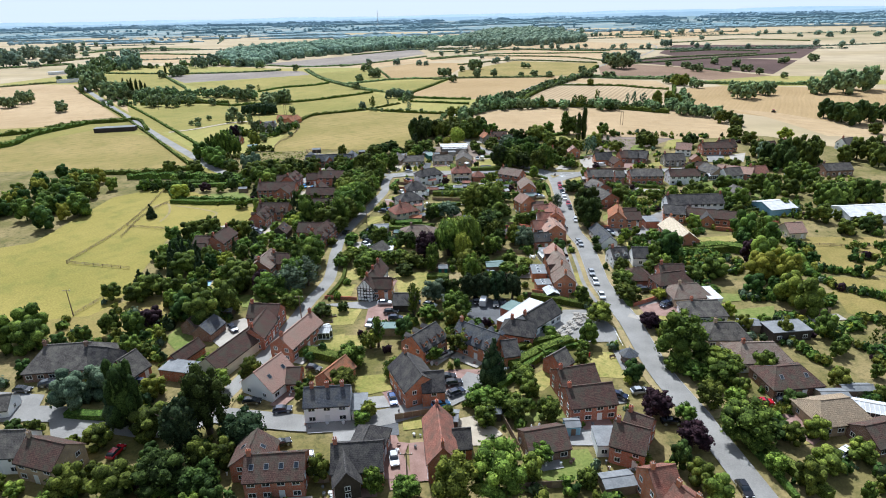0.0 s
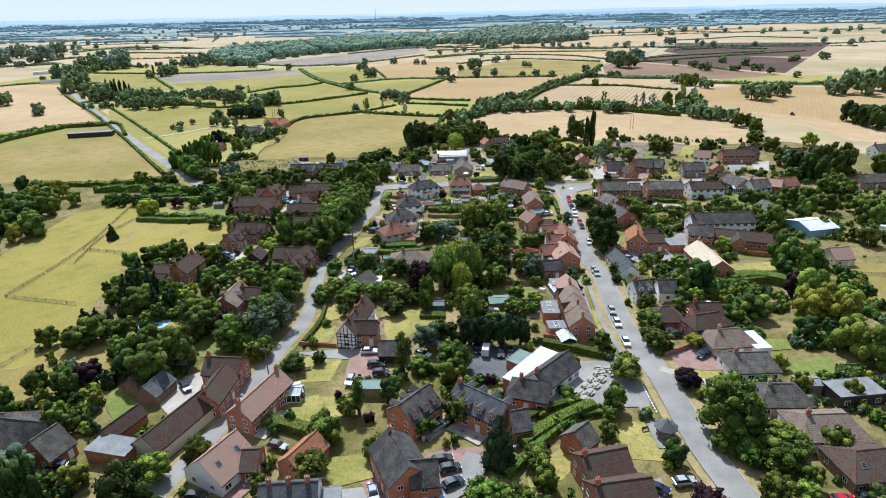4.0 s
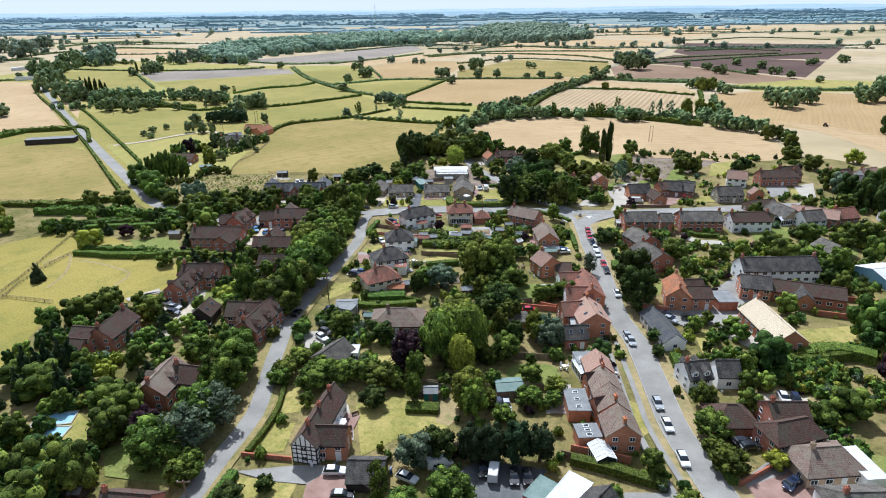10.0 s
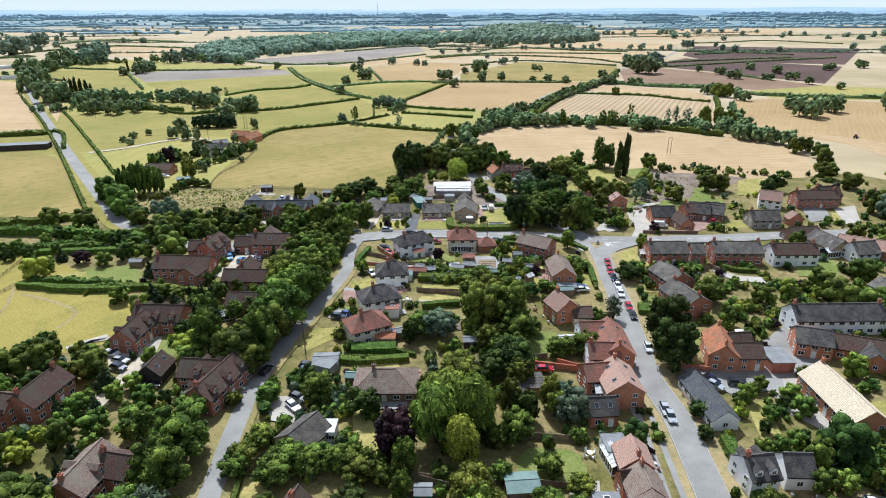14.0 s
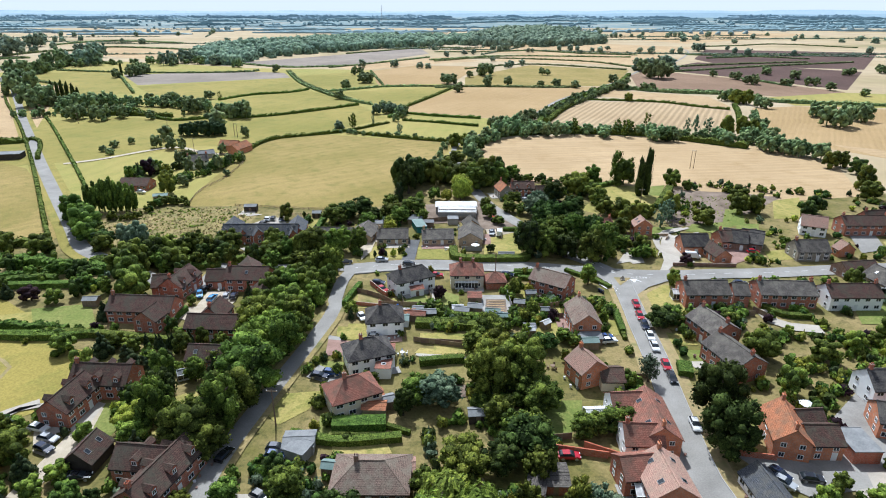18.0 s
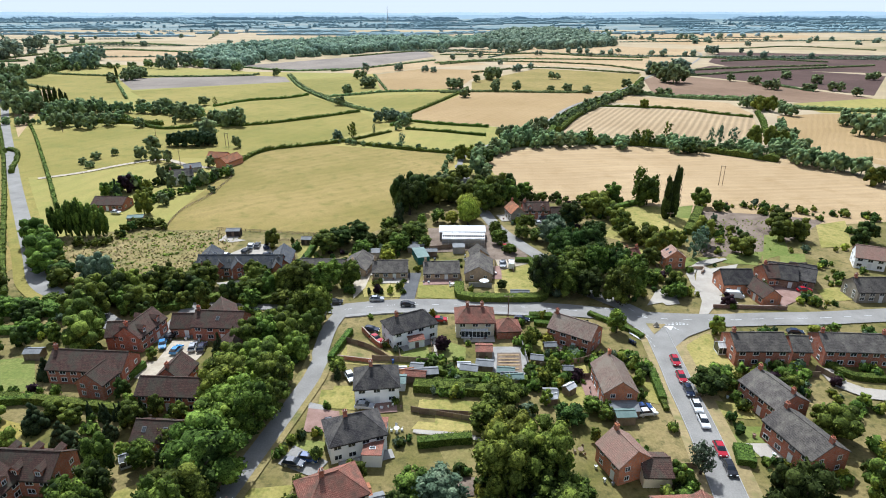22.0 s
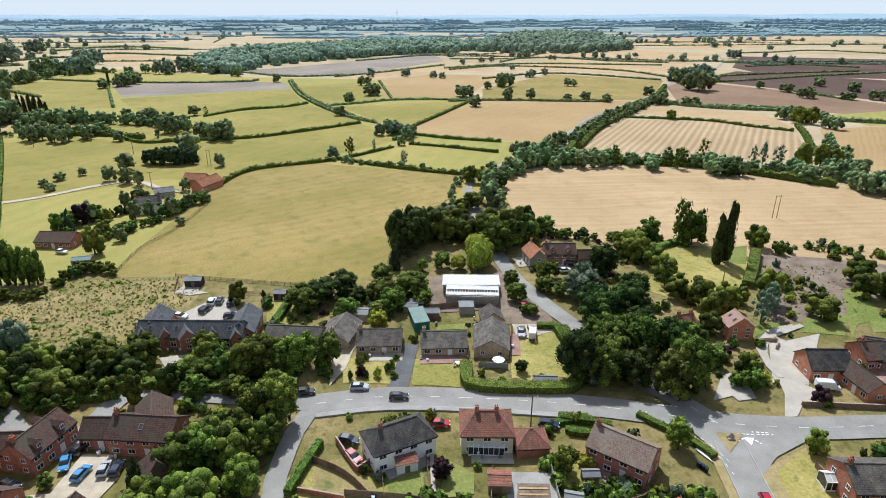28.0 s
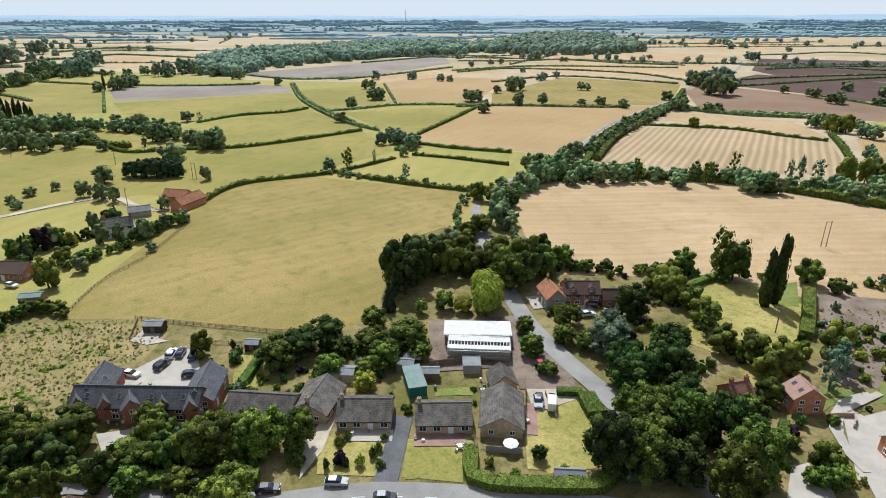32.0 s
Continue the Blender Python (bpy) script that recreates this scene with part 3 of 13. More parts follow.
def cone(mat, count=1200):
    lumps = []
    for i in range(9):
        r = 0.85 * (1 - i / 9.5)
        for j in range(max(1, int(5 * (1 - i / 9)))):
            a = 2.4 * (i * 3 + j)
            lumps.append((r * 0.6 * math.cos(a), r * 0.6 * math.sin(a), 0.15 + 1.75 * i / 9, 0.14 + 0.3 * (1 - i / 9)))
    return lump_mesh("crown", lumps, count, 0.05, mat, rings=4, jitter=0.5)


def weeping(mat):
    lumps = [(0, 0, 1.2, 0.7)]
    for i in range(15):
        a, w = 2.4 * i, rng.uniform(0.35, 0.72)
        top = 1.75 - 0.75 * w
        lumps.append((w * math.cos(a), w * math.sin(a), top * rng.uniform(0.75, 1.0), 0.3))
        lumps.append((w * 1.12 * math.cos(a), w * 1.12 * math.sin(a), top * 0.5, 0.24))
    return lump_mesh("crown", lumps, 2200, 0.04, mat, tall=2.8, jitter=0.3, rings=4)


def airy(mat, count=1200):
    lumps = []
    for i in range(15):
        a, h = 2.4 * i, 0.35 + 1.5 * i / 15
        w = rng.uniform(0.2, 0.72) * math.sin(math.pi * min(0.95, 0.2 + 0.75 * i / 15))
        lumps.append((w * math.cos(a), w * math.sin(a), h, rng.uniform(0.2, 0.33)))
    return lump_mesh("crown", lumps, count, 0.05, mat, core=0.6, rings=4)


crowns("leaf_big", "leaf", broad(1750, 0.044, 30, 0.7), 3)
crowns("light_big", "leaf_light", broad(1750, 0.044, 30, 0.7), 2)
crowns("dark_big", "leaf_dark", broad(1750, 0.044, 30, 0.7), 2)
crowns("leaf", "leaf", broad(), 5)
crowns("light", "leaf_light", broad(), 4)
crowns("yellow", "leaf_yellow", broad(), 2)
crowns("dark", "leaf_dark", broad(), 4)
crowns("purple", "leaf_purple", broad(), 2)
crowns("grey", "leaf_grey", broad(), 2)
crowns("airy", "leaf", airy, 3)
crowns("airygrey", "leaf_grey", airy, 2)
crowns("poplar", "leaf_dark", column, 2)
crowns("conifer", "needle", cone, 3)
crowns("cypress", "needle", broad(1500, 0.045, 17, 0.5), 2)
crowns("willow", "leaf_light", weeping, 2)
crowns("goldwillow", "leaf_yellow", weeping, 1)
crowns("far", "leaf_dark", broad(300, 0.09, 9, 0.58), 4)
TRUNKS["tree"] = [trunk_mesh("trunk", 1.0, 0.045, 4) for _ in range(2)]
KINDS = {
    "leaf": ("broadleaf tree with a full green crown", "tree"), "light": ("broadleaf tree with a light green crown", "tree"), "yellow": ("leafy yellow-green tree in a garden", "tree"),
    "dark": ("broadleaf tree with a dense dark green crown", "tree"), "purple": ("copper tree with dark purple leaves", "tree"), "grey": ("tree with grey-green leaves", "tree"),
    "airy": ("tree with an open airy green crown", "tree"), "airygrey": ("tree with thin grey-green foliage", "tree"), "poplar": ("tall narrow poplar with dark green leaves", "tree"),
    "conifer": ("dark green pointed conifer", "conifer"), "cypress": ("dense dark evergreen tree", "tree"), "willow": ("weeping willow with light green hanging branches", "tree"),
    "goldwillow": ("weeping willow with golden-green hanging branches", "tree"), "far": ("dark green field tree standing in a hedgerow", "tree"),
}


def tree(x, y, h, r, kind="leaf"):
    """A tree of this height and crown radius."""
    label, cat = KINDS[kind]
    low = {"poplar": 0.04, "conifer": 0.05, "cypress": 0.05, "willow": 0.03, "goldwillow": 0.03, "airy": 0.18, "airygrey": 0.15}.get(kind, 0.12)
    spin = rng.uniform(0, 360)
    e = empty("conifer" if cat == "conifer" else "tree", pose(x, y, 0, 0, 0, spin), label, cat)
    tk = TRUNKS["tree"][int(rng.integers(2))]
    k = max(h, r * 1.5)
    hang("trunk", tk, "bark", e, at=Matrix.Diagonal((k, k, h * 0.95, 1)))
    pool = CROWNS.get(kind + "_big", CROWNS[kind]) if r > 4.3 else CROWNS[kind]
    cr = pool[int(rng.integers(len(pool)))]
    hang("crown", cr, "leaf", e, at=Matrix.Translation((0, 0, h * low)) @ Matrix.Diagonal((r * rng.uniform(1.04, 1.18), r * rng.uniform(1.04, 1.18), h * (1 - low) / 2, 1)))
    return e


FAR_CROWNS = {}


def far_trees(kind, rows):
    """Trees that stand too far off to be told apart closely, joined: (x, y, height, crown radius) each."""
    mat = {"leaf": "leaf", "light": "leaf_light", "yellow": "leaf_yellow", "purple": "leaf_purple", "grey": "leaf_grey", "airygrey": "leaf_grey", "airy": "leaf", "willow": "leaf_light", "goldwillow": "leaf_yellow", "conifer": "needle", "cypress": "needle"}.get(kind, "leaf_dark")
    shape = {"poplar": column, "conifer": cone, "airy": airy, "airygrey": airy}.get(kind)
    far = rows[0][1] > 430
    # farther trees take leaf colours with painted haze, more of it past y 880
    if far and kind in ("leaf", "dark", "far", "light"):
        mat = "wood_hazy" if rows[0][1] > 880 else "wood_haze_light"
    if (kind, far, mat) not in FAR_CROWNS:
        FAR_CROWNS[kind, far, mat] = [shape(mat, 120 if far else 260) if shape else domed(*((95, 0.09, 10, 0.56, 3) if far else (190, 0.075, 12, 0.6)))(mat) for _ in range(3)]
    verts, faces, base = [], [], 0
    for x, y, h, r in rows:
        if kind == "far":
            r *= 1.2
        me = FAR_CROWNS[kind, far, mat][int(rng.integers(3))]
        v = np.empty(len(me.vertices) * 3)
        me.vertices.foreach_get("co", v)
        a = rng.uniform(0, 6.28)
        v = v.reshape(-1, 3) * (r, r, h * 0.5)
        v = np.stack([v[:, 0] * math.cos(a) - v[:, 1] * math.sin(a) + x, v[:, 0] * math.sin(a) + v[:, 1] * math.cos(a) + y, v[:, 2] + h * 0.02], 1)
        verts.append(v)
        faces += [tuple(base + i for i in f.vertices) for f in me.polygons]
        base += len(v)
        t = np.array([(x + 0.03 * h * math.cos(q), y + 0.03 * h * math.sin(q), z) for z in (0, h * 0.4) for q in (0, 2.1, 4.2)])
        verts.append(t)
        faces += [(base + i, base + (i + 1) % 3, base + 3 + (i + 1) % 3, base + 3 + i) for i in range(3)]
        base += 6
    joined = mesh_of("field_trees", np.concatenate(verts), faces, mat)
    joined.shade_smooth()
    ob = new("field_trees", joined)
    return tagged(ob, "scattered " + KINDS[kind][0].replace("tree", "trees", 1) + " along fields and gardens", "trees", kind="stuff")


SHRUBS = {}
for key, mat in (("leaf", "leaf"), ("light", "leaf_light"), ("yellow", "leaf_yellow"), ("dark", "leaf_dark"), ("purple", "leaf_purple"), ("grey", "leaf_grey"), ("conifer", "needle")):
    SHRUBS[key] = [lump_mesh("shrub", [(0, 0, 0.75, 0.7), (0.4, 0.2, 0.6, 0.5), (-0.35, 0.3, 0.65, 0.5), (0, -0.45, 0.55, 0.5)], 120, 0.13, mat, rings=4) for _ in range(2)]


def shrub(x, y, h, r, kind="leaf"):
    me = SHRUBS[kind][int(rng.integers(2))]
    ob = new("shrub", me)
    ob.matrix_basis = pose(x, y, 0, 0, 0, rng.uniform(0, 360)) @ Matrix.Diagonal((r, r, h / 1.4, 1))
    word = {"leaf": "green", "light": "light green", "yellow": "yellow-green", "dark": "dark green", "purple": "dark purple", "grey": "grey-green", "conifer": "clipped dark evergreen"}[kind]
    return tagged(ob, f"rounded {word} garden shrub on the ground", "shrub")


BUSH = {}


def bushes(kind, rows):
    """Garden bushes too many to count, joined: (x, y, height, radius) each."""
    mat = {"leaf": "leaf", "conifer": "needle"}.get(kind, "leaf_" + kind)
    if kind not in BUSH:
        BUSH[kind] = []
        for _ in range(4):
            me = lump_mesh("bush", [(0, 0, 0.62, 0.62), (0.36, 0.18, 0.5, 0.42), (-0.3, 0.25, 0.45, 0.45)], 24, 0.24, mat, rings=3)
            v = np.empty(len(me.vertices) * 3)
            me.vertices.foreach_get("co", v)
            BUSH[kind].append((v.reshape(-1, 3), [tuple(f.vertices) for f in me.polygons]))
    verts, faces, base = [], [], 0
    for x, y, h, r in rows:
        co, fs = BUSH[kind][int(rng.integers(4))]
        a = rng.uniform(0, 6.28)
        v = co * (r, r, h / 1.3)
        verts.append(np.stack([v[:, 0] * math.cos(a) - v[:, 1] * math.sin(a) + x, v[:, 0] * math.sin(a) + v[:, 1] * math.cos(a) + y, v[:, 2]], 1))
        faces += [tuple(base + i for i in f) for f in fs]
        base += len(v)
    me = mesh_of("shrubbery", np.concatenate(verts), faces, mat)
    me.shade_smooth()
    return tagged(new("shrubbery", me), "mixed garden bushes in beds between the houses", "shrubbery", kind="stuff")


def is_free(x, y, r):
    """Whether a bush of this radius stands clear of buildings, cars, lawns, yards and roads."""
    for hx, hy, a, hl, hw in TAKEN:
        dx, dy = x - hx, y - hy
        if abs(dx) + abs(dy) < 40 and abs(dx * math.cos(a) + dy * math.sin(a)) < hl + r and abs(dy * math.cos(a) - dx * math.sin(a)) < hw + r:
            return False
    if any(inside(c, x, y) for c in CLEAR):
        return False
    return all(((line - (x, y)) ** 2).sum(1).min() > (w + r + 0.5) ** 2 for line, w in WAYS)


def garden_bushes(pts, n):
    """Bushes along garden bounds and in thickets, over this patch of the village."""
    rows = {k: [] for k in ("leaf", "dark", "light", "grey", "yellow", "conifer", "purple")}
    kinds, odds = list(rows), (0.42, 0.24, 0.18, 0.06, 0.04, 0.04, 0.02)
    count = 0
    for x, y in scatter(pts, n * 6):
        f = noise.noise(Vector((x * 0.055, y * 0.055, 4.0)))
        g = noise.noise(Vector((x * 0.03, y * 0.03, 9.0)))
        if abs(f) < 0.07 or g > 0.22:
            h = rng.uniform(0.9, 3.2)
            r = h * rng.uniform(0.5, 0.85)
            if is_free(x, y, r * 0.7):
                rows[kinds[int(rng.choice(7, p=odds))]].append((x, y, h, r))
                count += 1
                if count >= n:
                    break
    for k, v in rows.items():
        bushes(k, v)


def hedge(pts, h=1.8, w=1.4, mat="hedge", rough=0.05, leaf=0.1, density=9.0, label="clipped dense green hedge"):
    """A hedge along a line: a solid heart under a skin of leaf clumps."""
    line = smooth_line(pts, 2.0)
    k = len(line)
    wob = [1 + rng.uniform(-rough, rough) for _ in range(k)]
    verts, faces = [], []
    for i, (a, b) in enumerate(zip(sides(line, -w * 0.47), sides(line, w * 0.47))):
        t = h * 0.96 * wob[i]
        verts += [(a.x, a.y, 0), (a.x, a.y, t * 0.94), (*line[i].xy, t), (b.x, b.y, t * 0.94), (b.x, b.y, 0)]
        if i:
            o = 5 * (i - 1)
            faces += [(o + j, o + j + 1, o + j + 6, o + j + 5) for j in range(4)]
    faces += [(0, 1, 2, 3, 4), tuple(5 * (k - 1) + j for j in (4, 3, 2, 1, 0))]
    length = sum((b - a).length for a, b in zip(line, line[1:]))
    n = int(min(9000, length * (w + 2 * h) * density))
    pos = rng.uniform(0, k - 1.001, n)
    i0 = pos.astype(int)
    f = (pos - i0)[:, None]
    P = np.array([q[:] for q in line])
    T = P[np.minimum(i0 + 1, k - 1)] - P[i0]
    T /= np.linalg.norm(T, axis=1)[:, None] + 1e-9
    N = np.stack([T[:, 1], -T[:, 0], np.zeros(n)], 1)
    s = rng.uniform(-1, 1, n) * (w / 2 + h)
    side = np.clip(s, -w / 2, w / 2)[:, None]
    up = np.where(np.abs(s) > w / 2, h - (np.abs(s) - w / 2), h)
    up = up * np.array(wob)[i0]
    c = P[i0] * (1 - f) + P[np.minimum(i0 + 1, k - 1)] * f + N * side
    c[:, 2] = up
    nr = np.where((np.abs(s) > w / 2)[:, None], N * np.sign(s)[:, None], np.array([[0, 0, 1.0]]))
    q = leaf_quads(c, nr, leaf, 0.5)
    base = len(verts)
    verts = np.concatenate([np.array(verts), q])
    faces += [(base + 4 * i, base + 4 * i + 1, base + 4 * i + 2, base + 4 * i + 3) for i in range(n)]
    ob = new("hedge", mesh_of("hedge", verts, faces, mat))
    return tagged(ob, label, "hedge")


def hedgerow(pts, h=2.2, w=2.6, label="ragged dark green hedgerow between fields"):
    # past y 700 the leaves are the copy paled by haze
    return hedge(pts, h * 0.95, w * 0.75, "wood_haze_light" if pts[0][1] > 700 else "hedge", 0.35, 0.36, 1.7, label)


def inside(pts, x, y):
    hit = False
    for (x0, y0), (x1, y1) in zip(pts, pts[1:] + pts[:1]):
        if (y0 > y) != (y1 > y) and x < (x1 - x0) * (y - y0) / (y1 - y0) + x0:
            hit = not hit
    return hit


def scatter(pts, n):
    xs, ys = [p[0] for p in pts], [p[1] for p in pts]
    out = []
    for _ in range(n * 30):
        x, y = rng.uniform(min(xs), max(xs)), rng.uniform(min(ys), max(ys))
        if inside(pts, x, y):
            out.append((x, y))
            if len(out) >= n:
                break
    return out


def trees_in(pts, n, h0, h1, kinds, slim=0.42):
    """A thicket of trees over a patch, joined by kind."""
    spots = scatter(pts, n)
    for k, kind in enumerate(kinds):
        rows = []
        for x, y in spots[k::len(kinds)]:
            h = rng.uniform(h0, h1)
            rows.append((x, y, h, h * slim * rng.uniform(0.85, 1.15)))
        far_trees(kind, rows)


def tree_belt(pts, step, h0, h1, kinds, wide=3.0, slim=0.5):
    """Trees and tall bushes shoulder to shoulder along a line, joined by kind."""
    rows = {k: [] for k in kinds}
    for i, p in enumerate(smooth_line(pts, step)):
        h = h0 + (h1 - h0) * rng.random() ** 1.6
        kind = kinds[int(rng.integers(len(kinds)))]
        rows[kind].append((p.x + rng.uniform(-wide, wide) / 2, p.y + rng.uniform(-wide, wide) / 2, h, h * slim * rng.uniform(0.85, 1.25)))
    for kind, group in rows.items():
        if group:
            far_trees(kind, group)


def woodland(name, spots, h0, h1, leaf, per, mat, label, slim=0.6, core=4):
    """Uncountable far trees joined into one thing: a lump with leaf clumps for each."""
    lumps, total = [], 0
    for x, y in spots:
        h = rng.uniform(h0, h1)
        r = h * slim * rng.uniform(0.8, 1.2)
        lumps.append((x, y, h - r * 0.95, r))
        lumps.append((x + rng.uniform(-0.5, 0.5) * r, y + rng.uniform(-0.5, 0.5) * r, max(0.4, h - r * 1.7), r * 0.95))
    me = lump_mesh(name, lumps, per * len(lumps), leaf, mat, core=0.92, rings=core)
    ob = new(name, me)
    return tagged(ob, label, "woodland", kind="stuff")


def rough_patch(pts, n, size=0.5, mat="verge", label="uncut dry grass tussocks and weeds"):
    """Tall grass and weeds as many small blades in one thing."""
    spots = np.array(scatter(pts, n))
    c = np.concatenate([spots, rng.uniform(0.1, 0.4, (len(spots), 1))], 1)
    q = leaf_quads(c, np.tile([0, -0.25, 1.0], (len(spots), 1)), size, 0.6)
    ob = new("rough_grass", mesh_of("rough_grass", q, [(4 * i, 4 * i + 1, 4 * i + 2, 4 * i + 3) for i in range(len(spots))], mat))
    return tagged(ob, label, "grass", kind="stuff")


# ---- buildings ----
WINDOWS = {}


def window_meshes(w, h):
    """Frame and pane of a window of this size, facing -y, centred on the origin."""
    key = (round(w, 2), round(h, 2))
    if key not in WINDOWS:
        t = 0.09
        bars = [(-w / 2, w / 2, -0.06, 0.02, h / 2 - t, h / 2), (-w / 2, w / 2, -0.09, 0.02, -h / 2, -h / 2 + t), (-w / 2, -w / 2 + t, -0.06, 0.02, -h / 2 + t, h / 2 - t), (w / 2 - t, w / 2, -0.06, 0.02, -h / 2 + t, h / 2 - t)]
        for i in range(1, max(1, round(w / 0.6))):
            x = -w / 2 + w * i / max(1, round(w / 0.6))
            bars.append((x - 0.035, x + 0.035, -0.05, 0.02, -h / 2 + t, h / 2 - t))
        bm = boxed(*bars)
        f = bpy.data.meshes.new("window")
        bm.to_mesh(f)
        f.materials.append(M["white"])
        g = bm.faces.new([bm.verts.new(q) for q in ((-w / 2 + t, -0.015, -h / 2 + t), (w / 2 - t, -0.015, -h / 2 + t), (w / 2 - t, -0.015, h / 2 - t), (-w / 2 + t, -0.015, h / 2 - t))])
        g.material_index = 1
        both = bpy.data.meshes.new("window")
        bm.to_mesh(both)
        bm.free()
        both.materials.append(M["white"])
        both.materials.append(M["glass"])
        p = mesh_of("pane", [(-w / 2 + t, -0.015, -h / 2 + t), (w / 2 - t, -0.015, -h / 2 + t), (w / 2 - t, -0.015, h / 2 - t), (-w / 2 + t, -0.015, h / 2 - t)], [(0, 1, 2, 3)], "glass")
        WINDOWS[key] = (f, p, both)
    return WINDOWS[key]


def window(parent, x, y, z, turn, w=1.3, h=1.15):
    f, p, both = window_meshes(w, h)
    ob = hang("window", f if FINE[0] else both, "white", parent, at=pose(x, y, z, 0, 0, turn))
    if FINE[0]:
        hang("pane", p, "glass", ob)


FINE = [True]
DOOR = {}


def door(parent, x, y, turn, mat="white", w=0.95, h=2.05):
    key = (mat, w)
    if key not in DOOR:
        bm = boxed((-w / 2, w / 2, -0.05, 0.02, 0, h), (-w / 2 - 0.08, -w / 2, -0.08, 0.02, 0, h + 0.08), (w / 2, w / 2 + 0.08, -0.08, 0.02, 0, h + 0.08), (-w / 2, w / 2, -0.08, 0.02, h, h + 0.08))
        me = bpy.data.meshes.new("door")
        bm.to_mesh(me)
        bm.free()
        me.materials.append(M[mat])
        DOOR[key] = me
    hang("door", DOOR[key], mat, parent, at=pose(x, y, 0.02, 0, 0, turn))


def body_mesh(l, w, ez, rz, hip):
    """Walls of a house; gable ends rise to the ridge unless it is hipped."""
    bm = bmesh.new()
    v = [bm.verts.new(p) for p in ((-l / 2, -w / 2, -0.3), (l / 2, -w / 2, -0.3), (l / 2, w / 2, -0.3), (-l / 2, w / 2, -0.3), (-l / 2, -w / 2, ez), (l / 2, -w / 2, ez), (l / 2, w / 2, ez), (-l / 2, w / 2, ez))]
    bm.faces.new([v[0], v[1], v[5], v[4]])
    bm.faces.new([v[2], v[3], v[7], v[6]])
    if hip:
        bm.faces.new([v[1], v[2], v[6], v[5]])
        bm.faces.new([v[3], v[0], v[4], v[7]])
        bm.faces.new([v[4], v[5], v[6], v[7]])
    else:
        a, b = bm.verts.new((-l / 2, 0, rz - 0.05)), bm.verts.new((l / 2, 0, rz - 0.05))
        bm.faces.new([v[1], v[2], v[6], b, v[5]])
        bm.faces.new([v[3], v[0], v[4], a, v[7]])
    return bm


def roof_mesh(l, w, ez, rz, hip, over=0.35, thick=0.16):
    """A pitched roof with thickness and eaves that stand out; hip: how far the ridge ends draw in."""
    slope = (rz - ez) / (w / 2)
    lo = ez - slope * over
    L, W = l / 2 + (over if hip else 0.2), w / 2 + over
    rl = max(0.05, l / 2 - hip) if hip else L
    bm = bmesh.new()
    rows = []
    for dz in (thick, 0.0):
        e = [bm.verts.new(p) for p in ((-L, -W, lo + dz), (L, -W, lo + dz), (L, W, lo + dz), (-L, W, lo + dz))]
        r = [bm.verts.new((-rl, 0, rz + dz)), bm.verts.new((rl, 0, rz + dz))]
        rows.append((e, r))
    for n, (e, r) in enumerate(rows):
        fs = [[e[0], e[1], r[1], r[0]], [e[2], e[3], r[0], r[1]], [e[1], e[2], r[1]], [e[3], e[0], r[0]]]
        for f in (fs if hip else fs[:2]):
            bm.faces.new(f if n == 0 else f[::-1])
    (e, r), (e2, r2) = rows
    if hip:
        for i in range(4):
            bm.faces.new([e[i], e2[i], e2[(i + 1) % 4], e[(i + 1) % 4]])
    else:
        for a, b in ((0, 1), (2, 3)):
            bm.faces.new([e[a], e2[a], e2[b], e[b]])
        for k, a, b in ((0, 3, 0), (1, 1, 2)):
            bm.faces.new([e[a], r[k], r2[k], e2[a]])
            bm.faces.new([r[k], e[b], e2[b], r2[k]])
    # ridge and hip tiles
    if hip:
        e, r = rows[0]
        for a, b in ((0, 0), (1, 1), (2, 1), (3, 0)):
            p, q = e[a].co.copy(), r[b].co.copy()
            s = (q - p).cross(Vector((0, 0, 1))).normalized() * 0.13
            up = Vector((0, 0, 0.09))
            v = [bm.verts.new(k) for k in (p - s - up, p + up * 0.7, p + s - up, q - s - up, q + up * 0.7, q + s - up)]
            bm.faces.new([v[0], v[1], v[4], v[3]])
            bm.faces.new([v[1], v[2], v[5], v[4]])
            bm.faces.new([v[0], v[2], v[1]])
    box(bm, -rl, rl, -0.13, 0.13, rz + thick - 0.08, rz + thick + 0.08)
    bmesh.ops.recalc_face_normals(bm, faces=bm.faces[:])
    return bm


def chimney(parent, x, y, z, mat, h=1.4):
    bm = boxed((x - 0.4, x + 0.4, y - 0.3, y + 0.3, z - 1.2, z + h), (x - 0.46, x + 0.46, y - 0.36, y + 0.36, z + h - 0.25, z + h - 0.1))
    for dx in (-0.2, 0.2):
        bmesh.ops.create_cone(bm, cap_ends=True, segments=8, radius1=0.13, radius2=0.1, depth=0.4, matrix=Matrix.Translation((x + dx, y, z + h + 0.2)))
    part("chimney", bm, mat, parent, "brick chimney stack with clay pots")


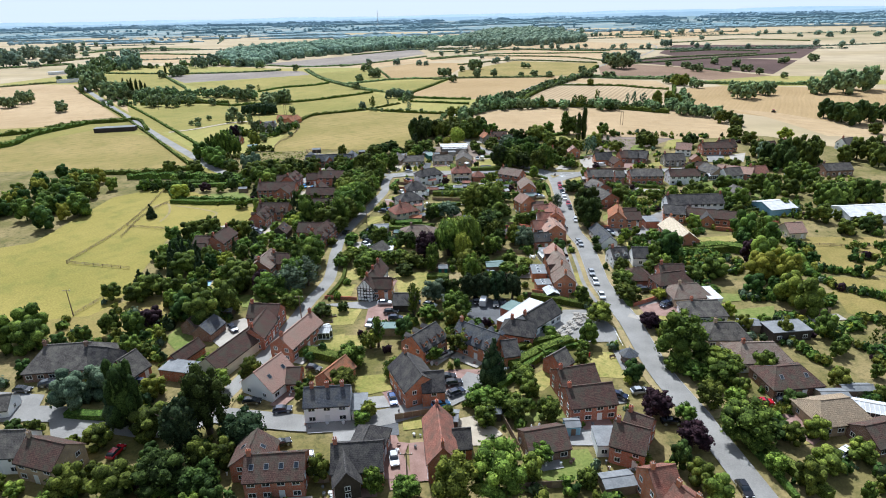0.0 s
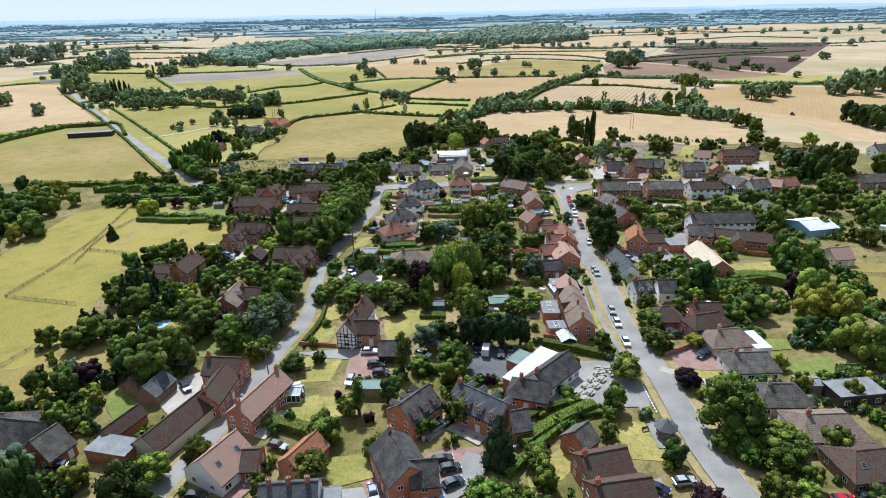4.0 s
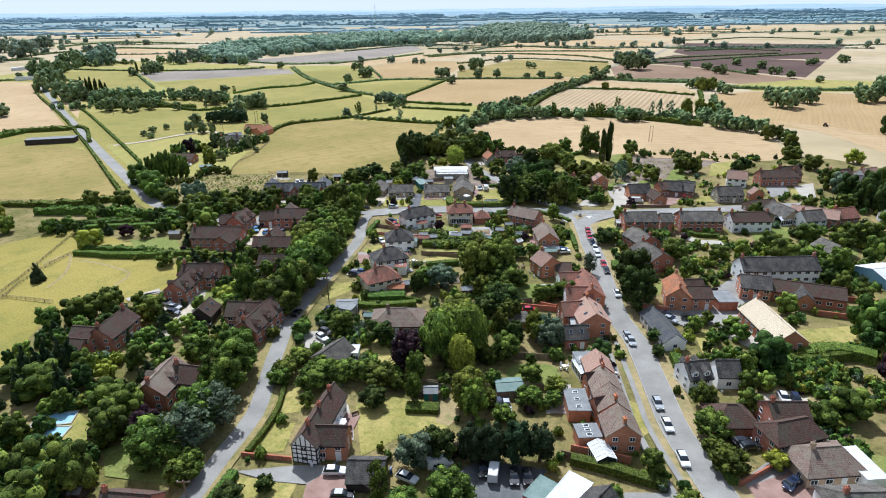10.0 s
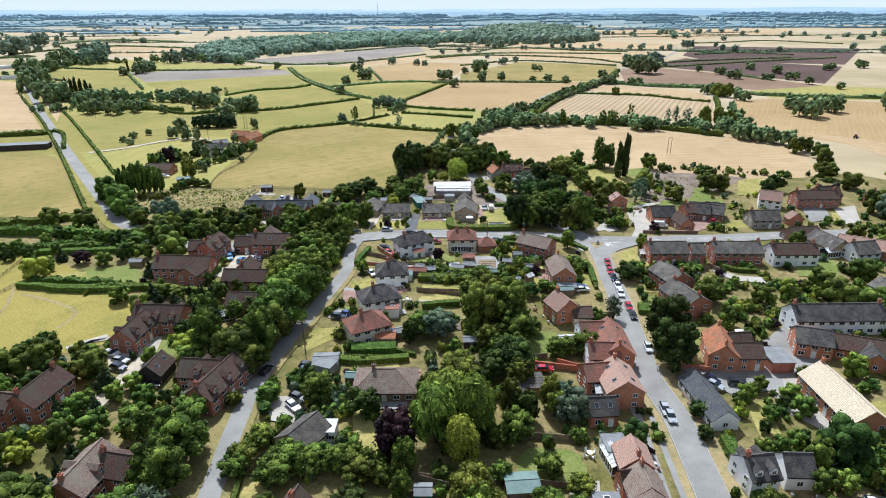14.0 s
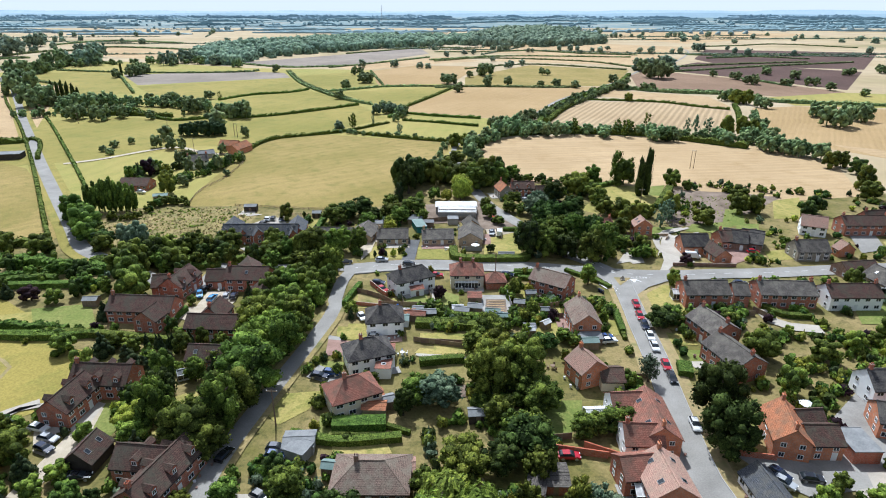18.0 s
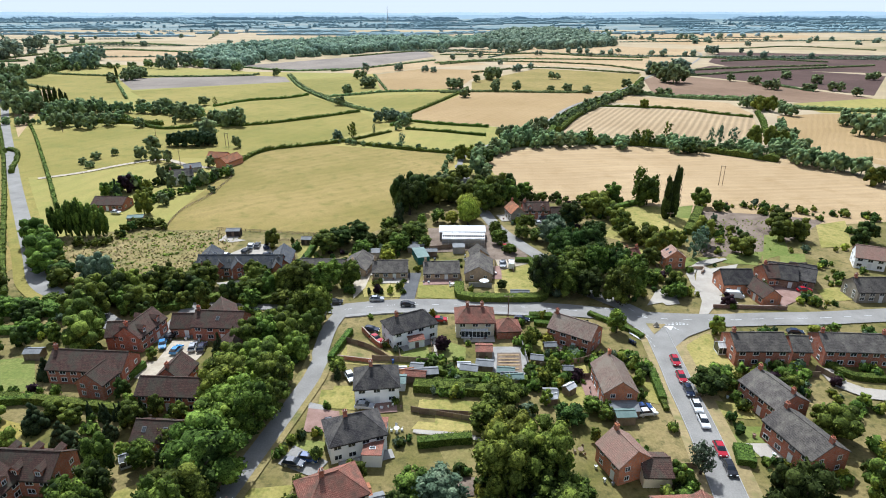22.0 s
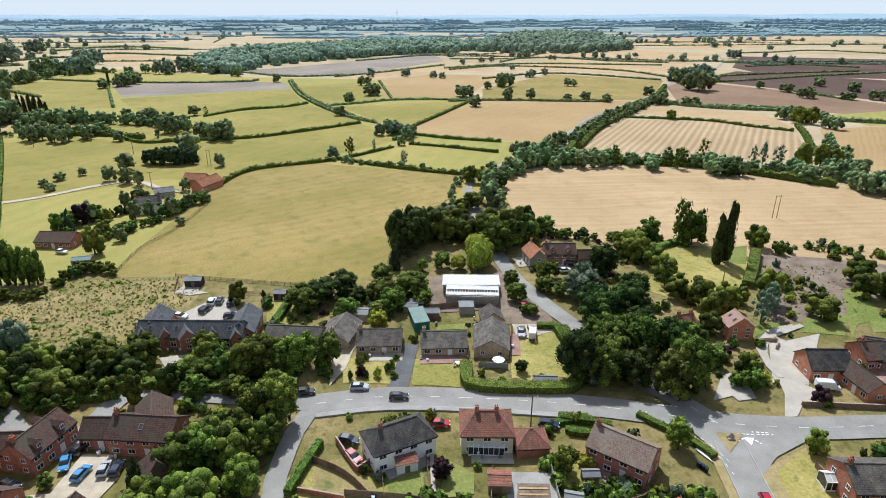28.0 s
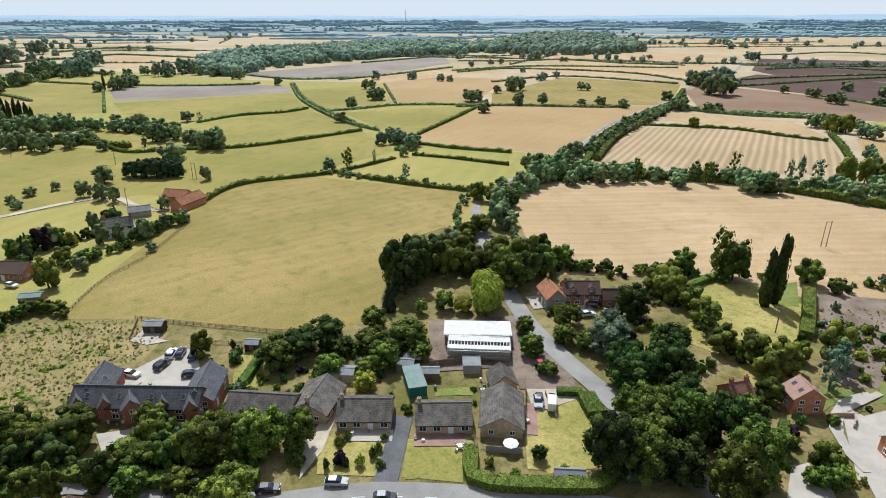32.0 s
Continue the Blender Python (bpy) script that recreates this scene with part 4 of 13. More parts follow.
def dormer(parent, x, side, w, ez, rz, wall, roof, size=1.5):
    """A small gabled dormer on the slope that faces side (-1 or 1)."""
    slope = (rz - ez) / (w / 2)
    y0 = side * (w / 2 - 0.45)
    z0 = ez + slope * 0.45
    z1 = z0 + 1.25
    depth = min(w / 2 - 0.6, (1.25 + size * 0.4) / slope)
    y1 = y0 - side * depth
    s = size / 2
    bm = bmesh.new()
    f = [bm.verts.new(p) for p in ((x - s, y0, z0 - 0.3), (x + s, y0, z0 - 0.3), (x + s, y0, z1), (x, y0, z1 + s * 0.8), (x - s, y0, z1))]
    b = [bm.verts.new((v.co.x, y1, v.co.z)) for v in f]
    bm.faces.new(f)
    for i, j in ((1, 2), (4, 0)):
        bm.faces.new([f[i], b[i], b[j], f[j]])
    bmesh.ops.recalc_face_normals(bm, faces=bm.faces[:])
    d = part("dormer", bm, wall, parent)
    bm = bmesh.new()
    o = side * 0.15
    for dx in (-1, 1):
        q = [bm.verts.new(p) for p in ((x, y0 + o, z1 + s * 0.8 + 0.12), (x, y1, z1 + s * 0.8 + 0.12), (x + dx * (s + 0.18), y1, z1 - 0.1), (x + dx * (s + 0.18), y0 + o, z1 - 0.1))]
        k = [bm.verts.new((v.co.x, v.co.y, v.co.z - 0.12)) for v in q]
        for i in range(4):
            bm.faces.new([q[i], q[(i + 1) % 4], k[(i + 1) % 4], k[i]])
        bm.faces.new(q)
        bm.faces.new(k[::-1])
    bmesh.ops.recalc_face_normals(bm, faces=bm.faces[:])
    part("dormer_roof", bm, roof, d)
    window(d, x, y0 + side * 0.02, z0 + 0.6, 0 if side < 0 else 180, size * 0.62, 0.95)


def skylight(parent, x, side, w, ez, rz, along=0.5):
    slope = math.degrees(math.atan2(rz - ez, w / 2))
    y = side * w / 2 * (1 - along)
    z = ez + (rz - ez) * along + 0.2
    bm = boxed((-0.45, 0.45, -0.6, 0.6, -0.05, 0.06))
    ob = part("skylight", bm, "flat_grey", parent, "roof window in a grey frame")
    ob.matrix_basis = pose(x, y, z, -side * slope, 0, 0)
    part("pane", boxed((-0.36, 0.36, -0.5, 0.5, 0.055, 0.075)), "glass", ob)


WALL_WORDS = {"brick_red": "red brick", "brick_orange": "orange brick", "brick_brown": "brown brick", "brick_buff": "buff brick", "render": "white rendered", "cream": "cream rendered", "stone": "grey stone", "timber": "black timber", "wood": "weathered wooden", "white": "white painted", "concrete": "pale block", "blue": "blue-sided"}
ROOF_WORDS = {"roof_worn": "weathered brown tiled roof", "roof_brown": "brown tiled roof", "roof_red": "red tiled roof", "roof_orange": "orange tiled roof", "roof_pink": "faded pink tiled roof", "roof_dark": "dark slate roof", "roof_slate": "blue-grey slate roof", "roof_grey": "grey-brown tiled roof", "roof_sand": "sand-brown tiled roof", "roof_tan": "pale tan roof", "flat_grey": "grey sheet roof", "flat_white": "white sheet roof"}


def face_windows(e, l, w, ez, rz, hip, ends, facing, gap=2.6):
    """Windows in rows along the two long walls, a door in each, and windows in the gable ends."""
    floors = [1.45] if ez < 3.5 else [1.3, ez - 0.8]
    for side, turn in ((-1, 0), (1, 180)):
        if side > 0 and abs(facing) < 55:
            continue
        n = max(1, int(l / (gap if side < 0 else 2.2 * gap)))
        for k in range(n):
            x = -l / 2 + l * (k + 0.5) / n
            for z in floors:
                if z < 2 and n > 1 and k == n // 2:
                    door(e, x, side * (w / 2 + 0.01), turn)
                else:
                    window(e, x, side * (w / 2 + 0.01), z, turn, 1.5 if l > 8 else 1.2, 1.15)
    for side, turn in ((-1, -90), (1, 90)):
        if ends and math.sin(math.radians(facing)) * side < 0.6:
            for z in floors:
                m = 1 if w < 6 else 2
                for k in range(m):
                    window(e, side * (l / 2 + 0.01), -w / 2 + w * (k + 0.5) / m, z, turn, 1.1, 1.1)


HOUSES = []


def terraces():
    """Paved strips along the fronts of the nearer houses."""
    for x, y, a, l, w in HOUSES:
        if abs(x) < 48 and l > 8:
            u, v, d = math.cos(a), math.sin(a), rng.uniform(2.2, 3.8)
            s = rng.uniform(0.3, 0.5) * l
            o = rng.uniform(-0.2, 0.2) * l
            pts = [(x + p * u + q * v, y + p * v - q * u) for p, q in ((o - s, w / 2), (o + s, w / 2), (o + s, w / 2 + d), (o - s, w / 2 + d))]
            sheet("terrace", pts, ("pale", "concrete", "block")[int(rng.integers(3))], 0.295, "paved garden terrace along a house")


def garden_pots(n, mat, label):
    """Plant pots, planters and boxes too many to count on terraces and beside walls."""
    verts, faces = [], []
    for _ in range(n):
        x, y, a, l, w = HOUSES[int(rng.integers(len(HOUSES)))]
        p, q = rng.uniform(-0.55, 0.55) * l, w / 2 + rng.uniform(0.5, 2.3)
        cx, cy = x + p * math.cos(a) + q * math.sin(a), y + p * math.sin(a) - q * math.cos(a)
        r, h, k = rng.uniform(0.18, 0.45), rng.uniform(0.3, 0.75), 6
        base = len(verts)
        for rr, z in ((r * 0.75, 0.1), (r, 0.25 + h), (r * 0.8, 0.25 + h), (r * 0.75, 0.15 + h)):
            verts += [(cx + rr * math.cos(6.283 * j / k), cy + rr * math.sin(6.283 * j / k), z) for j in range(k)]
        faces += [(base + i * k + j, base + i * k + (j + 1) % k, base + (i + 1) * k + (j + 1) % k, base + (i + 1) * k + j) for i in range(3) for j in range(k)]
        faces.append(tuple(base + 3 * k + j for j in range(k)))
    ob = new("garden_pots", mesh_of("garden_pots", verts, faces, mat))
    return tagged(ob, label, "plant pots", kind="stuff")


def house(x, y, turn, l, w, ez, rz, wall="brick_red", roof="roof_brown", hip=0.0, chim=1, dorm=0, sky=0, plain=False, word="", ends=True, group="", wing=False):
    """A house: its long side runs along its own x. dorm and sky: how many dormers and roof windows on the slope towards -y."""
    l, w = l * 0.96, w * 0.96
    if ez > 4:
        ez, rz = ez * 0.88, rz - ez * 0.12
    kind = word or ("bungalow" if rz < 6 else "house")
    if wing:
        label = f"{WALL_WORDS[wall]} wing with a {ROOF_WORDS[roof]} on a {kind}"
    else:
        label = f"{WALL_WORDS[wall]} {kind} with a {'hipped ' if hip else ''}{ROOF_WORDS[roof]}"
    name = (word or "house").replace(" ", "_")
    FINE[0] = abs(x) < 36
    e = empty(name, pose(x, y, 0, 0, 0, turn), label, kind, group)
    TAKEN.append((x, y, math.radians(turn), l / 2, w / 2))
    if abs(x) < 75 and not plain:
        HOUSES.append((x, y, math.radians(turn), l, w))
    part("wall", body_mesh(l, w, ez, rz, hip), wall, e)
    part("roof", roof_mesh(l, w, ez, rz, hip), roof, e)
    cm = wall if wall.startswith("brick") else "brick_red"
    for k in range(chim):
        cx = (l / 2 - 0.7 - hip * 0.8) * (1 if k % 2 else -1) if chim < 3 else -l / 2 + l * (k + 0.5) / chim
        chimney(e, cx, 0.0, rz, cm, 1.3)
    for k in range(dorm):
        for side in (-1, 1):
            dormer(e, -l / 2 + l * (k + 0.5) / dorm, side, w, ez, rz, wall if wall != "timber" else "render", roof)
    for k in range(sky):
        for side in (-1, 1):
            skylight(e, -l / 2 + l * (k + 0.5) / sky, side, w, ez, rz)
    if not plain:
        face_windows(e, l, w, ez, rz, hip, ends, turn)
    # gutters
    for side in (-1, 1) if FINE[0] and abs(turn) > 50 else (-1,):
        s = (rz - ez) / (w / 2) * 0.35
        part("gutter", boxed((-l / 2, l / 2, side * (w / 2 + 0.36) - 0.06, side * (w / 2 + 0.36) + 0.06, ez - s - 0.1, ez - s + 0.02)), "black", e)
    return e


def timber_gable(e, l, w, ez, rz):
    """White plaster panel with dark beams on the gable end at -x and on the front beside it."""
    x = -l / 2 - 0.02
    bm = bmesh.new()
    a = [bm.verts.new(q) for q in ((x, -w / 2, 0), (x, w / 2, 0), (x, w / 2, ez), (x, 0, rz - 0.25), (x, -w / 2, ez))]
    b = [bm.verts.new((v.co.x + 0.06, v.co.y, v.co.z)) for v in a]
    bm.faces.new(a)
    for i in range(5):
        bm.faces.new([a[i], b[i], b[(i + 1) % 5], a[(i + 1) % 5]])
    bmesh.ops.recalc_face_normals(bm, faces=bm.faces[:])
    part("plaster_panel", bm, "render", e, "white plaster panel")
    part("plaster_panel", boxed((-l / 2, -l / 2 + 4.2, -w / 2 - 0.04, -w / 2 + 0.01, 0, ez - 0.1)), "render", e, "white plaster panel")
    for k in range(6):
        y = -w / 2 + w * k / 5
        top = ez + (rz - ez) * (1 - abs(y) / (w / 2)) - 0.35
        part("beam", boxed((x - 0.07, x, y - 0.1, y + 0.1, 0, top)), "timber", e, "dark oak beam")
    for z in (0.1, 1.2, 2.3, 3.4, 4.2):
        part("beam", boxed((x - 0.075, x, -w / 2, w / 2, z, z + 0.2)), "timber", e, "dark oak beam")
        part("beam", boxed((-l / 2, -l / 2 + 4.2, -w / 2 - 0.11, -w / 2 - 0.04, z * 0.94, z * 0.94 + 0.2)), "timber", e, "dark oak beam")
    for k in range(5):
        part("beam", boxed((-l / 2 + 1.03 * k - 0.02, -l / 2 + 1.03 * k + 0.18, -w / 2 - 0.115, -w / 2 - 0.04, 0, ez - 0.15)), "timber", e, "dark oak beam")


def building_shell(x, y, turn, l, w, h, covered):
    """A house under construction: block walls, roof timbers or a white roof sheet, and scaffold poles."""
    e = empty("building_shell", pose(x, y, 0, 0, 0, turn), "unfinished building with pale walls, roof timbers and scaffolding", "building")
    t = 0.3
    for name, d in (("wall", (-l / 2, l / 2, -w / 2, -w / 2 + t, 0, h)), ("wall", (-l / 2, l / 2, w / 2 - t, w / 2, 0, h)), ("wall", (-l / 2, -l / 2 + t, -w / 2 + t, w / 2 - t, 0, h)), ("wall", (l / 2 - t, l / 2, -w / 2 + t, w / 2 - t, 0, h))):
        part(name, boxed(d), "concrete", e)
    if covered:
        part("roof_sheet", boxed((-l / 2 - 0.3, l / 2 + 0.3, -w / 2 - 0.3, w / 2 + 0.3, h, h + 0.15), (-l / 4, -l / 4 + 0.2, -w / 2, w / 2, h + 0.15, h + 0.25)), "flat_white", e, "white roof sheet")
    else:
        part("roof_sheet", boxed((-l / 2, l / 2, w * 0.08, w / 2 + 0.2, h + 0.12, h + 0.2), (-l / 2, l / 2, -w / 2 - 0.3, -w * 0.22, h + 0.12, h + 0.2)), "flat_white", e, "white roof sheet")
        n = int(l / 0.8)
        for i in range(n + 1):
            part("joist", boxed((-l / 2 + l * i / n - 0.1, -l / 2 + l * i / n + 0.1, -w / 2 - 0.3, w / 2 + 0.2, h - 0.1, h + 0.11)), "flat_white", e)
    for i in range(int(l / 2.4) + 1):
        px = -l / 2 + i * 2.4
        part("scaffold_pole", boxed((px - 0.05, px + 0.05, -w / 2 - 1.0, -w / 2 - 0.9, 0, h + 0.9)), "metal", e)
    for z in (h * 0.5, h, h + 0.7):
        part("scaffold_rail", boxed((-l / 2, l / 2, -w / 2 - 1.02, -w / 2 - 0.92, z, z + 0.1)), "metal", e)
    part("scaffold_deck", boxed((-l / 2, l / 2, -w / 2 - 0.9, -w / 2 - 0.3, h * 0.5 - 0.06, h * 0.5)), "wood", e)
    return e


def kiosk(x, y):
    """A small open eight-sided shelter with a slate roof and a finial."""
    e = empty("shelter", pose(x, y, 0), "small octagonal village shelter with a grey slate roof", "shelter")
    bm = bmesh.new()
    bmesh.ops.create_cone(bm, cap_ends=True, segments=8, radius1=1.9, radius2=1.9, depth=0.9, matrix=Matrix.Translation((0, 0, 0.45)))
    part("wall", bm, "brick_brown", e)
    bm = bmesh.new()
    bmesh.ops.create_cone(bm, cap_ends=True, segments=8, radius1=2.5, radius2=0.08, depth=1.7, matrix=Matrix.Translation((0, 0, 3.2)))
    part("roof", bm, "roof_slate", e)
    for k in range(8):
        a = math.pi * (k + 0.5) / 4
        part("post", boxed((1.7 * math.cos(a) - 0.09, 1.7 * math.cos(a) + 0.09, 1.7 * math.sin(a) - 0.09, 1.7 * math.sin(a) + 0.09, 0.9, 2.4)), "wood", e)
    part("finial", boxed((-0.06, 0.06, -0.06, 0.06, 4.0, 4.6)), "metal", e)


def tractor(x, y, turn):
    """A small red tractor with a front bucket."""
    e = empty("tractor", pose(x, y, 0.2, 0, 0, turn), "red tractor with a front bucket on bare earth", "tractor")
    part("bonnet", boxed((0.1, 1.8, -0.4, 0.4, 0.8, 1.45)), "car_red", e)
    part("cab", boxed((-1.0, 0.1, -0.65, 0.65, 0.9, 2.4)), "glass", e)
    part("cab_roof", boxed((-1.1, 0.2, -0.72, 0.72, 2.4, 2.52)), "car_red", e)
    for px, r in ((-0.7, 0.75), (1.4, 0.45)):
        for py in (-0.85, 0.85):
            bm = bmesh.new()
            bmesh.ops.create_cone(bm, cap_ends=True, segments=14, radius1=r, radius2=r, depth=0.4, matrix=Matrix.Translation((px, py, r)) @ Matrix.Rotation(math.pi / 2, 4, "X"))
            part("wheel", bm, "black", e)
    part("bucket", boxed((2.4, 3.0, -0.9, 0.9, 0.1, 0.8)), "metal", e)
    for py in (-0.5, 0.5):
        part("loader_arm", boxed((0.6, 2.5, py - 0.07, py + 0.07, 0.6, 0.8)), "car_red", e)


def parasol(x, y, colour="white"):
    e = empty("parasol", pose(x, y, 0), "open white garden parasol on a pole", "parasol")
    part("pole", boxed((-0.04, 0.04, -0.04, 0.04, 0, 2.5)), "wood", e)
    bm = bmesh.new()
    bmesh.ops.create_cone(bm, cap_ends=True, segments=8, radius1=1.6, radius2=0.05, depth=0.6, matrix=Matrix.Translation((0, 0, 2.4)))
    part("canopy", bm, colour, e)


def picnic_table(x, y, turn):
    """A table and two benches on A-shaped legs."""
    e = empty("picnic_table", pose(x, y, 0.25, 0, 0, turn), "pale weathered picnic table with two benches on a terrace", "table")
    for d in (-0.3, 0, 0.3):
        part("plank", boxed((-0.9, 0.9, d - 0.13, d + 0.13, 0.72, 0.77)), "pale", e)
    for d in (-0.8, 0.8):
        part("bench", boxed((-0.9, 0.9, d - 0.15, d + 0.15, 0.42, 0.47)), "pale", e)
    for d in (-0.6, 0.6):
        part("leg", boxed((d - 0.05, d + 0.05, -0.7, 0.7, 0.36, 0.42), (d - 0.05, d + 0.05, -0.35, -0.25, 0, 0.72), (d - 0.05, d + 0.05, 0.25, 0.35, 0, 0.72)), "pale", e)


def bin_box(x, y, turn, colour="car_blue"):
    e = empty("wheeled_bin", pose(x, y, 0.05, 0, 0, turn), "plastic wheeled bin with a hinged lid", "bin")
    part("body", boxed((-0.28, 0.28, -0.35, 0.35, 0.05, 1.0)), colour, e)
    part("lid", boxed((-0.31, 0.31, -0.4, 0.38, 1.0, 1.07)), colour, e)


def garden_table(x, y, turn, mat="white", chairs=3):
    """A round garden table with chairs of their own round it."""
    e = empty("garden_table", pose(x, y, 0.2, 0, 0, turn), f"round {'white' if mat == 'white' else 'wooden'} garden table on paving", "table")
    bm = bmesh.new()
    bmesh.ops.create_cone(bm, cap_ends=True, segments=12, radius1=0.6, radius2=0.6, depth=0.05, matrix=Matrix.Translation((0, 0, 0.72)))
    part("tabletop", bm, mat, e)
    part("leg", boxed((-0.05, 0.05, -0.05, 0.05, 0, 0.7), (-0.35, 0.35, -0.04, 0.04, 0, 0.05), (-0.04, 0.04, -0.35, 0.35, 0.05, 0.09)), mat, e)
    for k in range(chairs):
        a = math.radians(turn) + 6.283 * k / chairs + 0.4
        c = empty("garden_chair", pose(x + 1.1 * math.cos(a), y + 1.1 * math.sin(a), 0.2, 0, 0, math.degrees(a) - 90), f"{'white' if mat == 'white' else 'wooden'} garden chair beside a round table", "chair", "chairs round a garden table")
        part("seat", boxed((-0.24, 0.24, -0.24, 0.24, 0.4, 0.45)), mat, c)
        part("backrest", boxed((-0.24, 0.24, 0.2, 0.25, 0.45, 0.95)), mat, c)
        part("legs", boxed((-0.24, -0.19, -0.24, 0.24, 0, 0.4), (0.19, 0.24, -0.24, 0.24, 0, 0.4)), mat, c)


def post_box(x, y):
    e = empty("post_box", pose(x, y, 0.15), "red pillar post box beside a road", "post box")
    for name, r, z0, z1, mat in (("plinth", 0.26, 0, 0.2, "black"), ("body", 0.23, 0.2, 1.35, "car_red"), ("cap", 0.28, 1.35, 1.5, "car_red")):
        bm = bmesh.new()
        bmesh.ops.create_cone(bm, cap_ends=True, segments=12, radius1=r, radius2=r * (0.6 if name == "cap" else 1), depth=z1 - z0, matrix=Matrix.Translation((0, 0, (z0 + z1) / 2)))
        part(name, bm, mat, e)


def bench(x, y, turn):
    e = empty("bench", pose(x, y, 0.15, 0, 0, turn), "weathered wooden bench on dry grass", "bench")
    part("seat", boxed((-0.8, 0.8, -0.22, 0.22, 0.42, 0.47)), "wood", e)
    part("backrest", boxed((-0.8, 0.8, 0.2, 0.25, 0.47, 0.9)), "wood", e)
    for d in (-0.7, 0.7):
        part("leg", boxed((d - 0.05, d + 0.05, -0.22, 0.25, 0, 0.42)), "wood", e)


def mast(x, y, h):
    e = empty("mast", pose(x, y, 0), "tall thin grey mast on the far horizon", "mast")
    bm = bmesh.new()
    bmesh.ops.create_cone(bm, cap_ends=True, segments=6, radius1=1.6, radius2=0.6, depth=h, matrix=Matrix.Translation((0, 0, h / 2)))
    part("shaft", bm, "metal", e)
    part("platform", boxed((-2.2, 2.2, -2.2, 2.2, h * 0.8, h * 0.82)), "metal", e)


def raised_bed(x, y, turn, l=2.4, w=1.2):
    e = empty("raised_bed", pose(x, y, 0.1, 0, 0, turn), "wooden raised vegetable bed filled with soil and plants", "planter", "raised beds in a garden")
    part("frame", boxed((-l / 2, l / 2, -w / 2, -w / 2 + 0.08, 0, 0.4), (-l / 2, l / 2, w / 2 - 0.08, w / 2, 0, 0.4), (-l / 2, -l / 2 + 0.08, -w / 2 + 0.08, w / 2 - 0.08, 0, 0.4), (l / 2 - 0.08, l / 2, -w / 2 + 0.08, w / 2 - 0.08, 0, 0.4)), "wood", e)
    part("soil", boxed((-l / 2 + 0.08, l / 2 - 0.08, -w / 2 + 0.08, w / 2 - 0.08, 0, 0.33)), "soil", e)
    c = np.stack([rng.uniform(-l / 2 + 0.2, l / 2 - 0.2, 40), rng.uniform(-w / 2 + 0.2, w / 2 - 0.2, 40), np.full(40, 0.42)], 1)
    me = mesh_of("leaves", leaf_quads(c, np.tile([0, 0, 1.0], (40, 1)), 0.13), [(4 * i, 4 * i + 1, 4 * i + 2, 4 * i + 3) for i in range(40)], "leaf_light")
    hang("leaves", me, "leaf_light", e)


def trampoline(x, y, r=1.6):
    e = empty("trampoline", pose(x, y, 0.1), "round garden trampoline with a black mat and blue rim", "trampoline")
    bm = bmesh.new()
    bmesh.ops.create_cone(bm, cap_ends=True, segments=16, radius1=r, radius2=r, depth=0.06, matrix=Matrix.Translation((0, 0, 0.8)))
    part("rim", bm, "blue", e)
    bm = bmesh.new()
    bmesh.ops.create_cone(bm, cap_ends=True, segments=16, radius1=r * 0.82, radius2=r * 0.82, depth=0.04, matrix=Matrix.Translation((0, 0, 0.84)))
    part("mat", bm, "black", e)
    for k in range(4):
        a = 0.8 + 1.571 * k
        part("leg", boxed((r * 0.9 * math.cos(a) - 0.03, r * 0.9 * math.cos(a) + 0.03, r * 0.9 * math.sin(a) - 0.03, r * 0.9 * math.sin(a) + 0.03, 0, 0.78)), "metal", e)


def pool(x, y, turn, l, w, h=0.3):
    """A garden pool with a pale rim."""
    e = empty("garden_pool", pose(x, y, 0.1, 0, 0, turn), "small blue garden pool with a pale rim", "pool")
    part("rim", boxed((-l / 2 - 0.3, l / 2 + 0.3, -w / 2 - 0.3, -w / 2, 0, h), (-l / 2 - 0.3, l / 2 + 0.3, w / 2, w / 2 + 0.3, 0, h), (-l / 2 - 0.3, -l / 2, -w / 2, w / 2, 0, h), (l / 2, l / 2 + 0.3, -w / 2, w / 2, 0, h)), "pale", e)
    part("water", boxed((-l / 2, l / 2, -w / 2, w / 2, 0, h * 0.6)), "blue", e, "still blue water")


def marker_stone(x, y):
    e = empty("marker_stone", pose(x, y, 0.4), "low pyramid of grey stone on a traffic island", "monument")
    part("plinth", boxed((-0.7, 0.7, -0.7, 0.7, 0, 0.3)), "stone", e)
    bm = bmesh.new()
    bmesh.ops.create_cone(bm, cap_ends=True, segments=4, radius1=0.8, radius2=0.1, depth=1.1, matrix=Matrix.Translation((0, 0, 0.85)))
    part("stone", bm, "stone", e)


def roof_light(e, x, y, z, w=0.8, l=1.2):
    ob = part("roof_light", boxed((x - w / 2, x + w / 2, y - l / 2, y + l / 2, z, z + 0.12)), "white", e, "white framed roof light")
    part("pane", boxed((x - w / 2 + 0.1, x + w / 2 - 0.1, y - l / 2 + 0.1, y + l / 2 - 0.1, z + 0.12, z + 0.135)), "glass", ob)


